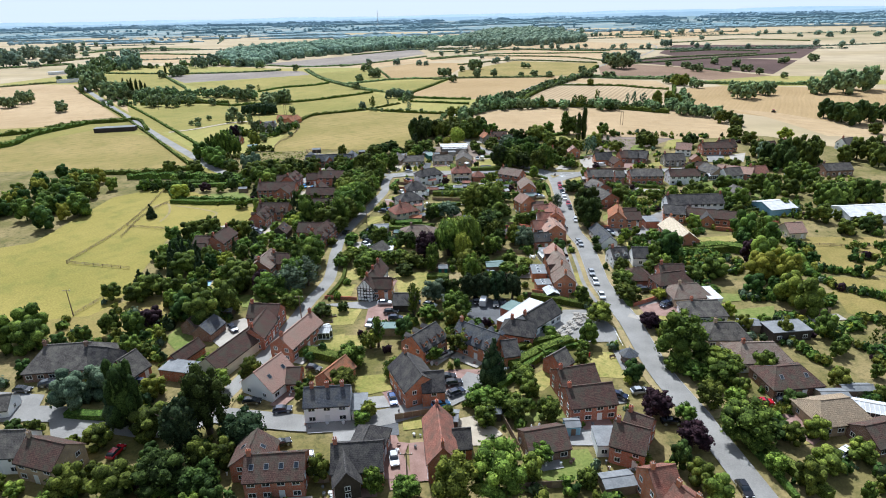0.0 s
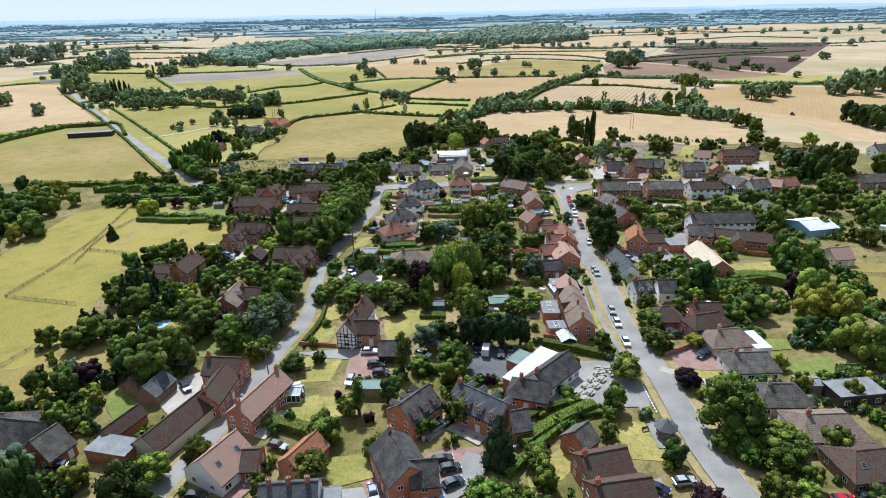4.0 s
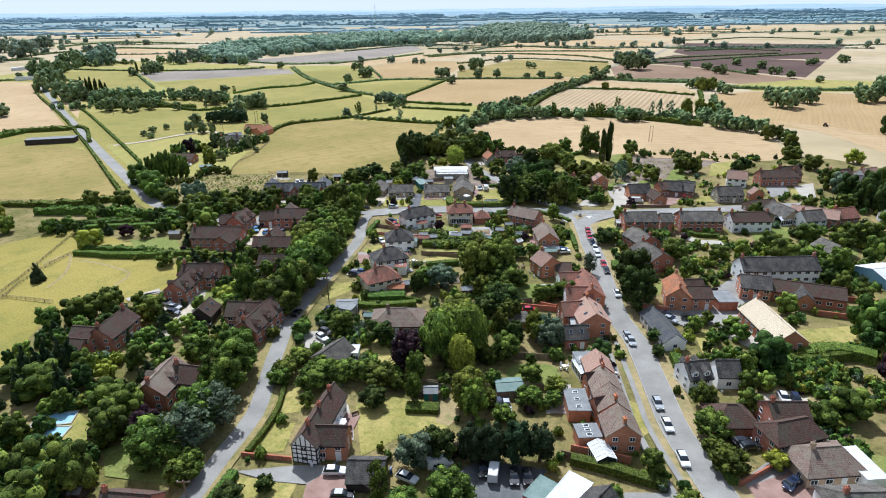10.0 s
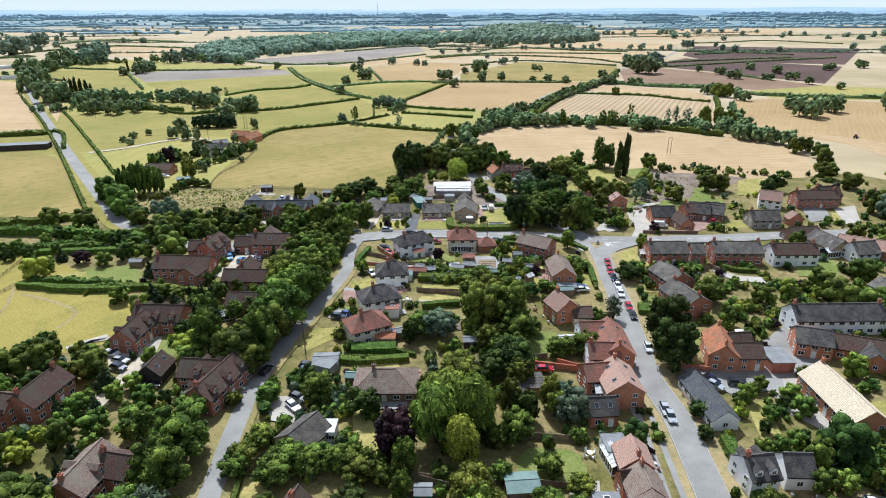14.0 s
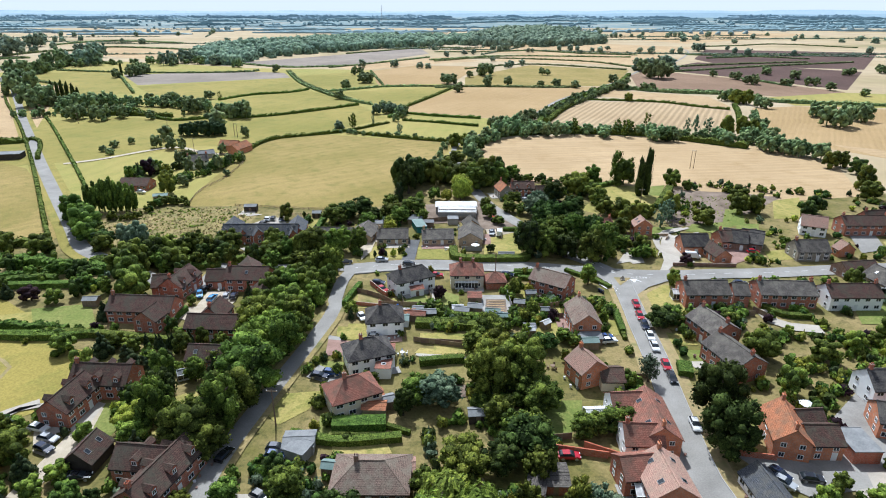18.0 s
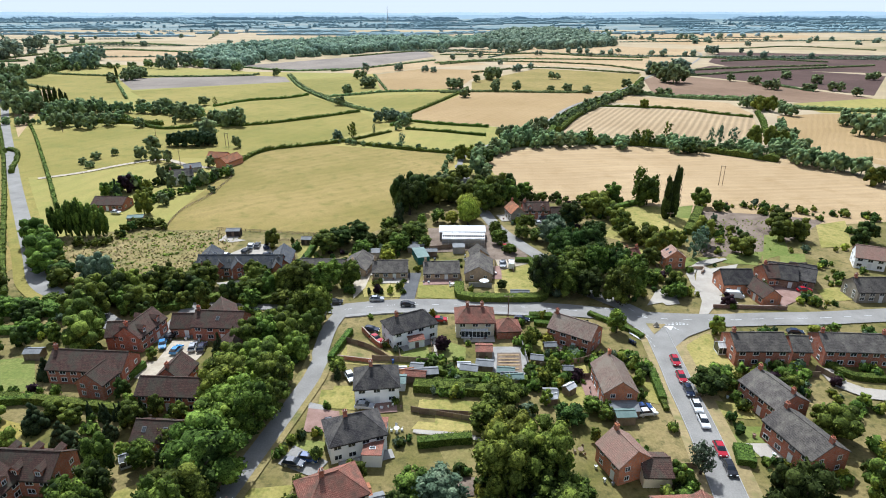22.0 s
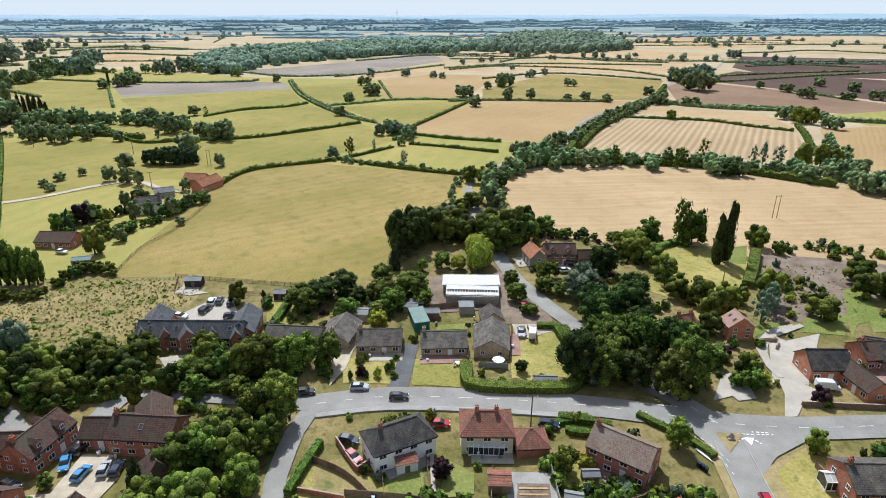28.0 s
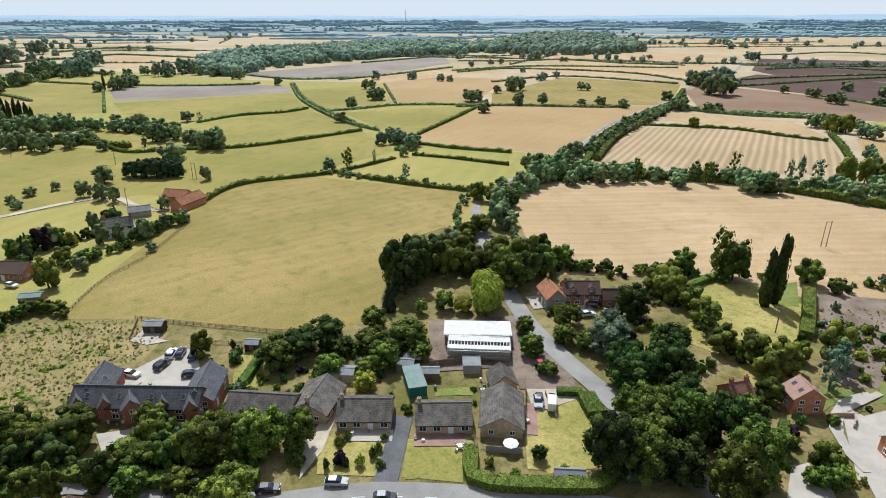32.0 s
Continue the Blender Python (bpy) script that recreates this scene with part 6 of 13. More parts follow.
dashes([(46.6, 307.2), (48.4, 304.2), (49.8, 300.6)], 0, 1.4, 0.8, 0.12)
dashes([(51.8, 312.1), (45.7, 320.5), (35.1, 331.7)], 0, 2, 3, 0.12)

# ---- houses near the start ----
house(-99.3, 129.2, 7.2, 19.9, 12, 2.8, 7, "brick_brown", "roof_grey", hip=4, chim=1)
house(-91.9, 128.5, -10, 10.9, 9, 2.8, 6.5, "brick_brown", "roof_dark", hip=2, chim=1, wing=True)
house(-82.2, 124.4, 69.4, 6, 8, 2.8, 6.5, "brick_red", "roof_grey", chim=0)
house(-81.4, 92.1, -15.3, 9.8, 8, 5, 8, "brick_buff", "roof_brown", chim=1)
house(-91.8, 94.7, 2.4, 9.5, 8, 5, 8.3, "render", "roof_grey", chim=1, wing=True)
house(-104.9, 111, 9.9, 4.7, 6, 2.4, 4.5, "render", "roof_grey", chim=0, word="garage")
house(-59.2, 130.7, 69, 16.5, 7, 3.4, 6, "cream", "roof_brown", chim=0, word="barn", plain=True)
flat_block(-69.2, 124.6, -11.9, 9.2, 5, 3, "brick_red", "flat_grey", "outbuilding", "", 0)
house(-71.2, 132, 68.3, 9.5, 4, 2.4, 4.2, "brick_red", "roof_brown", chim=0, word="outbuilding", plain=True)
house(-74.6, 148, 69.3, 7.1, 6, 2.6, 5, "brick_brown", "roof_brown", chim=0, word="garage", plain=True)
house(-70.2, 145, 76.5, 7.3, 6, 2.6, 4.8, "brick_brown", "roof_slate", chim=0, word="garage", plain=True)
house(-55.3, 150.4, -5.6, 9.2, 7, 4.8, 7.5, "brick_red", "roof_brown", chim=1)
house(-54.6, 142, 85.6, 11.6, 6.5, 4.6, 7.3, "brick_red", "roof_brown", chim=1, wing=True)
house(-43.4, 138.4, 69.7, 15.3, 7, 4.8, 7.5, "brick_red", "roof_pink", chim=2)
house(-45.6, 119.8, 63.7, 9.7, 10, 3, 7, "render", "roof_pink", chim=0, sky=2)
house(-39.8, 120.7, 3.6, 3.2, 7, 2.8, 5, "brick_red", "roof_brown", chim=0, wing=True)
house(-30.2, 122.2, 62.3, 8.8, 6, 2.6, 5, "brick_red", "roof_orange", chim=0, word="garage", plain=True)
house(-29.4, 109.6, 4.9, 10.4, 7, 5.2, 7.8, "render", "roof_slate", chim=3)
flat_block(-22.5, 110, 5.2, 3.3, 6, 2.8, "white", "flat_grey", "garage", "", 0)
house(-35, 88, 4.5, 11.5, 8, 5.2, 8, "brick_red", "roof_brown", chim=1, sky=4)
house(-40.6, 92.1, -88.5, 7.4, 8, 4.6, 7.5, "brick_red", "roof_brown", chim=0, wing=True, sky=1)
house(-20, 91.2, 5.1, 10.1, 9, 4.6, 7.8, "brick_red", "roof_dark", chim=1)
house(-18.8, 94.7, 80.5, 11.5, 7, 4.2, 7, "brick_red", "roof_dark", hip=3, chim=0, wing=True)
house(-21.7, 86.9, -76, 6.6, 5, 4.2, 7, "timber", "roof_dark", chim=0, wing=True)
house(-4.1, 95, -83.5, 14.2, 6, 5.6, 9, "brick_red", "roof_red", chim=2)
house(0.2, 96.6, 4.6, 3.7, 6, 3.6, 6, "brick_red", "roof_dark", chim=0, wing=True)
house(-10.8, 117.7, -64.7, 11.9, 8.5, 5.4, 8.5, "brick_orange", "roof_dark", chim=1)
house(-6.2, 114.9, 6.5, 5.3, 7, 5, 8, "brick_orange", "roof_dark", chim=0, wing=True)
house(-9, 134.4, 50.9, 9.7, 8, 5, 8, "brick_orange", "roof_dark", chim=0, dorm=3)
house(5.4, 134.9, -37.6, 13.3, 8, 5, 8, "brick_orange", "roof_slate", chim=1, dorm=4)
house(12.6, 130.8, 13.7, 4.2, 7, 3.4, 6, "brick_orange", "roof_dark", chim=0, wing=True)

# ---- inn and green ----
house(22.4, 148.4, 46.5, 14, 7.2, 3.2, 6, "render", "roof_dark", chim=1, word="inn")
house(16.4, 141.6, -17.6, 9.5, 7.5, 3.2, 5.8, "brick_red", "roof_dark", hip=2.5, chim=1, wing=True, word="inn")
flat_block(18.0, 151.6, 51, 17, 4.6, 3.1, "brick_red", "flat_white", "flat_wing", "white flat-roofed brick wing of the inn", 0)
flat_block(15.6, 155.6, 51, 6, 3.4, 2.8, "brick_red", "flat_green", "store", "low green-roofed store behind the inn", 0)
house(27, 117.2, 13.6, 9.4, 8, 4.8, 7.5, "brick_red", "roof_brown", chim=1)
house(28.5, 109.9, 9.5, 10.9, 8, 4.8, 7.5, "brick_red", "roof_brown", chim=1)
house(24.5, 125.4, 42.5, 4.9, 6, 3.4, 6, "brick_red", "roof_grey", chim=0, wing=True)
house(34, 95.6, -25.5, 7, 8, 5, 8, "brick_red", "roof_brown", chim=1)
house(36.7, 99.5, -33.1, 5.5, 7, 4.8, 7.5, "brick_red", "roof_brown", chim=1, wing=True)
flat_block(30.2, 98, 0, 5.5, 6, 2.8, "white", "flat_grey", "sun_room", "grey-roofed sun room behind a house", 2)
house(35.8, 83.6, 12.2, 5.2, 8, 5.4, 8.5, "brick_orange", "roof_red", chim=1)
house(38.8, 78.4, -55.4, 5.5, 8, 4.6, 7.5, "brick_orange", "roof_red", chim=2, wing=True)
shed(29.2, 86.7, 10, 6, 4, "wood", "flat_grey", 2.2)
house(17, 97.4, 12.9, 8.9, 8, 2.8, 5.2, "brick_brown", "roof_brown", chim=0)
shed(23.7, 102.8, 5, 3, 3, "blue", "flat_grey", 2.4)

# ---- bungalows beside the street ----
house(68.4, 175.2, -0.7, 7.9, 8, 4.8, 7.5, "brick_red", "roof_brown", chim=1)
house(66.9, 170.1, 14.6, 11.5, 7, 4.6, 7, "brick_red", "roof_brown", hip=2, chim=0, wing=True)
house(58.2, 176.8, 0, 9.3, 8, 2.4, 5, "brick_red", "roof_brown", hip=3.5, chim=0, word="garage", plain=True)
house(69.8, 163.5, 5.6, 12.1, 9, 2.8, 5.5, "brick_buff", "roof_worn", hip=3, chim=1)
flat_block(76.1, 162.2, -84.5, 8.3, 4, 3, "render", "flat_white", "flat_wing", "white flat-roofed wing of a bungalow", 0)
house(70.2, 152.4, 2, 11.4, 9, 2.8, 5.5, "render", "roof_grey", hip=1.5, chim=1)
house(70.8, 139.6, -1, 11.6, 9, 2.8, 5.5, "brick_buff", "roof_grey", hip=3, chim=1)
house(74.7, 129.2, 2, 13.6, 10, 2.8, 5.5, "render", "roof_worn", hip=2.5, chim=1)
house(76.8, 118.8, 7, 12.5, 10, 2.8, 5.5, "brick_brown", "roof_brown", hip=3, chim=0, sky=2)
house(80, 106, 8.7, 12.3, 10, 2.8, 5.5, "brick_buff", "roof_sand", hip=2.5, chim=0)
flat_block(88.5, 141.6, 6.9, 10.9, 6, 3, "timber", "flat_grey", "outbuilding", "long dark outbuilding with a grey roof", 3)
shed(80.2, 145.2, 0, 5, 4, "wood", "flat_grey", 2.4)
shed(84, 112.3, 0, 6, 4, "wood", "flat_grey", 2.4)
shed(90.8, 115, 0, 7, 3, "wood", "flat_grey", 2.2)
house(85.9, 99, 14.6, 9.9, 8, 2.6, 5, "brick_brown", "roof_brown", chim=0)
greenhouse(89, 108, -20, 9, 5, 2.2, "conservatory")

# ---- terrace along the street ----
house(33.6, 171.2, 90, 6.7, 7, 4.8, 7.5, "brick_orange", "roof_worn", chim=1)
house(33.8, 178.8, 89.1, 6.6, 6.6, 4.8, 7.2, "brick_orange", "roof_worn", chim=1)
house(33.8, 185.4, -88.2, 6.3, 6.6, 4.8, 7.4, "brick_red", "roof_worn", chim=1)
house(34.1, 193.1, 90, 6.4, 6.4, 4.4, 6.8, "brick_red", "roof_pink", chim=1)
house(31.4, 178.8, 15.4, 3, 4, 3.4, 5.5, "brick_orange", "roof_brown", chim=0, wing=True)
house(31.8, 187.8, 8.6, 3.3, 4, 3.4, 5.5, "brick_orange", "roof_brown", chim=0, wing=True)
flat_block(32.1, 198, 6.5, 4.4, 5, 2.8, "render", "flat_grey", "extension", "flat grey-roofed rear extension", 0)
flat_block(27, 181.2, 89.2, 7.5, 4.6, 3, "brick_orange", "flat_grey", "extension", "flat grey-roofed rear extension with roof lights", 0)
flat_block(27.2, 171.1, -85.7, 4, 4.6, 3, "brick_orange", "flat_grey", "extension", "flat grey-roofed rear extension with roof lights", 0)
greenhouse(29, 166.1, 100, 5, 4, 2.2, "conservatory")
greenhouse(31.5, 195.1, 100, 6, 4, 2.2, "conservatory")
house(39.9, 233.6, 90, 14.1, 8, 5, 7.8, "brick_orange", "roof_red", chim=1, sky=2)
house(35.9, 238.8, 4.8, 7.2, 7, 4.8, 7.3, "render", "roof_red", chim=0, wing=True)
house(36.4, 228.8, -1.5, 7.7, 7, 4.8, 7.3, "render", "roof_red", chim=1, wing=True)
house(37.4, 217, -86.1, 10.4, 8.5, 5, 7.8, "brick_orange", "roof_pink", chim=1, sky=2)
house(33.2, 220.3, 8.2, 7, 7, 4.6, 7, "brick_red", "roof_red", chim=0, wing=True)
greenhouse(34.9, 216.4, 0, 6, 4, 2.4, "conservatory")
house(31.6, 208.9, 5.8, 5.9, 6, 3.2, 5.5, "brick_red", "roof_dark", chim=0, sky=2, wing=True)
house(30.6, 253.2, -67.2, 7.5, 7.5, 4.8, 7.5, "brick_orange", "roof_pink", chim=1)
house(35.8, 251.4, 1, 5.5, 6.5, 2.7, 4.3, "cream", "roof_brown", chim=0, plain=True, word="garage")
house(34.1, 277.2, -87.2, 12.2, 7.5, 4.8, 7.5, "brick_orange", "roof_worn", chim=1)
house(29, 299, -33.4, 12.3, 8, 5, 7.5, "brick_red", "roof_worn", chim=1)

# ---- houses across the street ----
house(65.9, 232, 77.6, 11.2, 7, 5, 7.8, "brick_orange", "roof_orange", chim=2)
house(71.4, 230.2, 0.8, 6.8, 7, 4.4, 6.5, "brick_orange", "roof_brown", chim=0, wing=True)
house(71.6, 235.1, 6, 5.7, 6, 4.2, 6.5, "brick_orange", "roof_brown", chim=0, wing=True)
flat_block(78.8, 229.6, 1.1, 5.3, 7, 3, "brick_red", "flat_grey", "garage", "", 0)
house(55.9, 213.2, -84.4, 16.4, 6, 2.6, 4.8, "render", "roof_slate", chim=0, word="long house")
house(55.7, 190.9, 9.8, 5.9, 7, 4.4, 7, "render", "roof_dark", chim=1, dorm=2)
house(63.4, 192, -1.1, 5.4, 6, 3.4, 6, "render", "roof_dark", chim=0, wing=True)
house(84, 212, -87.6, 18.8, 9, 3.8, 7, "brick_orange", "roof_tan", chim=1)
house(90.6, 236.4, -15.5, 8.6, 8, 4, 6.5, "brick_orange", "roof_dark", chim=0, word="barn")
house(104.6, 232.8, -20.3, 19.6, 7, 3.2, 5.5, "brick_red", "roof_brown", chim=0, word="barn", wing=True)
house(102.8, 248.2, 2, 25.2, 8, 5, 8, "render", "roof_dark", chim=2)
house(101.8, 230.2, 74.3, 7.4, 5, 3, 5, "brick_orange", "roof_dark", chim=0, word="barn", wing=True)
house(67.4, 273, -72.1, 11, 9, 5, 7.5, "brick_red", "roof_grey", chim=2)
house(66.7, 258.6, -72.4, 12.6, 9, 5, 7.5, "brick_red", "roof_grey", chim=2)
house(72.5, 293.7, 1.7, 13.4, 9, 5, 7.5, "brick_red", "roof_grey", chim=1)
house(82.6, 293.5, -2.5, 4.5, 7, 4, 6.3, "brick_red", "roof_grey", chim=0, wing=True)
house(95.8, 294, -1.7, 16.6, 9, 5, 7.5, "brick_red", "roof_grey", chim=2)
house(114.2, 292.6, 1.8, 15.7, 8, 5, 7.5, "render", "roof_brown", chim=2)
house(83.6, 333, 1.7, 9.9, 8, 3.4, 6.5, "brick_orange", "roof_dark", chim=0)
house(89.3, 326.8, -80.6, 11, 6, 2.8, 5, "brick_orange", "roof_brown", chim=0, wing=True)
house(70.2, 349.9, -85.8, 5.4, 7, 4, 6.5, "brick_orange", "roof_pink", chim=0, sky=2)
house(56, 349.7, 19.4, 5.4, 6, 3.6, 6, "brick_red", "roof_red", chim=2)
house(99.6, 339.8, -16.1, 5.4, 9, 2.8, 6, "brick_brown", "roof_grey", chim=0, sky=1)
house(107, 338.8, -24.9, 7.6, 9, 2.8, 6, "brick_brown", "roof_dark", chim=0, sky=1)
house(29.2, 398.4, 3.6, 11.1, 7, 4, 6.5, "brick_red", "roof_brown", chim=1, dorm=2)
house(20.6, 396, -75.8, 9.4, 6, 4.4, 7, "stone", "roof_orange", chim=1, wing=True)
house(38.8, 396.8, 3.9, 7.4, 5, 2.8, 5, "brick_red", "roof_brown", chim=0, wing=True)

# ---- houses at the east side ----
house(100.6, 338, -18, 8.1, 9, 3, 6, "brick_brown", "roof_dark", chim=0)
house(107.3, 336.4, -28.5, 5.2, 8, 3, 5.6, "brick_brown", "roof_dark", chim=0, wing=True)
house(121.6, 328.3, 2, 11.7, 8, 3.6, 6.5, "stone", "roof_grey", chim=1)
house(136, 352.2, -22.9, 9, 8, 4, 7, "render", "roof_pink", chim=0)
house(155.1, 353.2, 1.6, 18.4, 8, 5, 7.5, "brick_red", "roof_brown", chim=2)
house(135, 330.4, -84.1, 3.9, 6, 2.8, 5, "brick_orange", "roof_pink", chim=0)
house(142.9, 298.6, -29.9, 17.1, 8, 4, 6.5, "brick_red", "roof_pink", chim=0)
house(186.2, 345.2, -21.5, 11.2, 8, 4.6, 7, "render", "roof_grey", chim=1)
house(129, 216.4, 7.8, 7.4, 8, 2.8, 5.5, "cream", "roof_pink", chim=0)
house(137, 246, 12, 13, 13, 3.0, 4.6, "blue", "flat_white", chim=0, word="workshop", plain=True)
house(172, 236, 4, 30, 15, 3.4, 5.4, "white", "flat_white", chim=0, word="workshop", plain=True)
house(101.2, 338.8, 7.2, 15.1, 8, 3.3, 6, "brick_red", "roof_brown", chim=1)
house(163.6, 359.6, 12.6, 11.5, 8, 4.125, 7.5, "brick_red", "roof_brown", chim=1)
house(184.4, 353.2, 11.1, 11.9, 8, 4.125, 7.5, "brick_red", "roof_brown", chim=1)
house(199.3, 355.2, 21.5, 11.2, 8, 3.85, 7, "render", "roof_pink", chim=1)
house(236.8, 359.6, 14.2, 10.2, 8, 3.85, 7, "render", "roof_grey", chim=1)
house(244, 345.4, 23.9, 16.3, 8, 3.85, 7, "brick_red", "roof_brown", chim=1)
house(196.4, 303.4, 5.3, 15.3, 8, 3.3, 6, "brick_brown", "roof_grey", chim=1)
house(175.2, 298.8, 10.1, 9.7, 8, 3.3, 6, "render", "roof_slate", chim=1)
house(153.6, 298.2, 10.4, 9.5, 8, 3.575, 6.5, "brick_red", "roof_red", chim=1)
house(139.6, 295.6, 10.5, 9.4, 8, 3.575, 6.5, "render", "roof_grey", chim=1)

# ---- estate houses on the west side ----
house(-79.4, 246, -1.7, 13.8, 8, 4.6, 7.5, "brick_red", "roof_brown", chim=1, dorm=3)
house(-82.8, 237.8, 84.4, 11.4, 7, 4.6, 7.3, "brick_red", "roof_brown", chim=0, dorm=2, wing=True)
house(-57.7, 220.1, -4.7, 9.8, 7, 4.6, 7.3, "brick_red", "roof_brown", chim=0, dorm=1, wing=True)
house(-52.8, 216.2, 75.9, 16, 7.5, 4.8, 7.5, "brick_red", "roof_brown", chim=1, dorm=3)
house(-70.4, 223, 86, 7.1, 6, 2.6, 5, "timber", "roof_brown", chim=0, sky=2, word="garage", plain=True)
house(-87.2, 279.6, -2.1, 19, 8, 4.6, 7.5, "brick_red", "roof_brown", chim=1)
house(-82.6, 273.8, 80.2, 6.5, 7, 4.6, 7, "brick_red", "roof_brown", chim=0, wing=True)
house(-84.2, 295.9, 81.5, 11.5, 7.5, 4.8, 7.5, "brick_red", "roof_brown", chim=1, dorm=2)
house(-88.7, 294.2, 7.4, 5.4, 6.5, 4, 6.5, "brick_red", "roof_brown", chim=0, wing=True)
house(-64.4, 300, -1.7, 13.5, 8, 4.8, 7.5, "brick_red", "roof_brown", chim=1, sky=1)
house(-65.2, 304, -63.4, 9, 7, 4.8, 7.5, "brick_red", "roof_brown", chim=0, wing=True)
house(-74.8, 300.8, 2.9, 5.9, 6.5, 3, 5.5, "brick_red", "roof_brown", chim=0, wing=True)
house(-57.4, 289.9, -52.5, 6.8, 7, 3, 6, "brick_red", "roof_brown", hip=1.5, chim=0, wing=True)
house(-63.8, 270.4, -1.2, 14.3, 7, 4.6, 7, "brick_red", "roof_brown", chim=0)
house(-65.8, 276.2, 86.1, 7.4, 7, 4.8, 7.5, "brick_red", "roof_brown", chim=1, wing=True)
house(-60.8, 257.7, -2.5, 9.1, 7, 2.6, 5, "brick_red", "roof_brown", chim=0, sky=2, word="garage", plain=True)
house(-90.4, 211.2, 82.3, 12, 8, 4.8, 7.5, "brick_red", "roof_brown", chim=2)
house(-95.4, 207.2, -6.3, 6.3, 7, 4.6, 7, "brick_red", "roof_brown", chim=0, wing=True)
house(-95.4, 203.6, -9.5, 4.3, 6, 2.8, 5, "brick_red", "roof_brown", chim=0, wing=True)
house(-66.2, 187.1, 83.6, 11.7, 8, 4.8, 7.5, "brick_red", "roof_worn", chim=1, dorm=1)
house(-61, 189.4, -10.4, 7.2, 7, 4.6, 7, "brick_red", "roof_brown", chim=1, wing=True)

# ---- houses along the lane ----
timbered = house(-27.2, 173.2, 79.5, 17.5, 5.2, 5.0, 7.9, "render", "roof_brown", chim=3, word="timbered house")
house(-23.8, 168.6, -2, 6.4, 5.6, 4.4, 6.8, "brick_orange", "roof_brown", chim=0, wing=True, word="timbered house")
house(-16, 160.9, -0.8, 7.1, 7, 2.4, 4.6, "timber", "roof_dark", chim=0, word="garage", plain=True)
house(-15.1, 218.4, 1.1, 14.4, 10, 2.7, 5.6, "brick_brown", "roof_worn", hip=4.5, chim=1)
house(-29.6, 200.3, 59.8, 8.6, 8, 2.5, 5, "brick_buff", "roof_grey", chim=0)
flat_block(-24.8, 202.3, 0, 2.4, 4, 2.6, "white", "flat_white", "sun_room", "white glazed sun room with a flat roof", 2)
house(-22.6, 242, 28.2, 11.2, 8.5, 5, 8, "cream", "roof_red", hip=4, chim=1)
house(-21.4, 258, 22.1, 11.5, 8.5, 5, 8, "render", "roof_dark", hip=4, chim=1, sky=0)
house(-19.4, 275.1, 9.1, 10.1, 8.5, 5, 8, "render", "roof_dark", hip=3.8, chim=1)
house(-14.2, 300.2, 30, 13.2, 8, 5.2, 7.8, "render", "roof_dark", hip=2.5, chim=1)
house(3, 304.5, 2.5, 10.5, 8.5, 5.2, 7.8, "cream", "roof_red", hip=3, chim=2)
house(11.8, 302.8, 6.3, 6.5, 6, 2.5, 4.6, "brick_red", "roof_red", hip=2.8, chim=0, word="garage", plain=True)

# ---- bungalows north of the road ----
house(-24, 340, 3.9, 11.7, 9, 2.5, 4.8, "brick_buff", "roof_grey", chim=1)
house(-7.4, 339.7, 4.8, 12, 8.5, 2.5, 4.8, "brick_buff", "roof_grey", chim=1)
house(4.9, 341.4, 88.2, 12.8, 9, 2.5, 5, "brick_buff", "roof_grey", chim=0)
house(5.1, 353.2, -79.9, 6, 6, 2.4, 4.6, "brick_buff", "roof_grey", chim=0, wing=True)
house(-46.3, 340.4, -1.5, 15.1, 8, 2.5, 4.8, "brick_buff", "roof_grey", chim=0)
house(-35.2, 343, 80.5, 11.5, 9, 2.5, 4.8, "brick_buff", "roof_grey", chim=1)
flat_block(-15, 352.2, 17.5, 4, 9, 2.6, "teal", "flat_green", "garage", "teal-doored garage with a weathered sheet roof", 0)
house(-72.7, 338.8, 2.2, 28.6, 7, 3.6, 6.5, "brick_red", "roof_slate", chim=0, sky=4, word="barn conversion")
house(-84.8, 343, -77, 11, 7, 3.6, 6.2, "brick_red", "roof_slate", chim=0, sky=1, wing=True, word="barn conversion")
house(-61, 344.2, -82.4, 12, 7, 3.6, 6.2, "brick_red", "roof_slate", chim=0, wing=True, word="barn conversion")
house(-73.8, 337.2, -58.5, 6, 4, 4.4, 6.4, "brick_red", "roof_slate", chim=0, wing=True, plain=False, word="barn conversion")
house(-85.4, 336.6, -53.6, 4, 2.6, 4.4, 6.1, "brick_red", "roof_slate", chim=0, wing=True, plain=True, word="barn conversion")
house(-79.4, 336.6, -55.6, 4, 2.6, 4.4, 6.1, "brick_red", "roof_slate", chim=0, wing=True, plain=True, word="barn conversion")
house(-67, 337.4, -57.7, 4, 2.6, 4.4, 6.1, "brick_red", "roof_slate", chim=0, wing=True, plain=True, word="barn conversion")
house(-60.9, 337.2, -62.2, 4, 2.6, 4.4, 6.1, "brick_red", "roof_slate", chim=0, wing=True, plain=True, word="barn conversion")

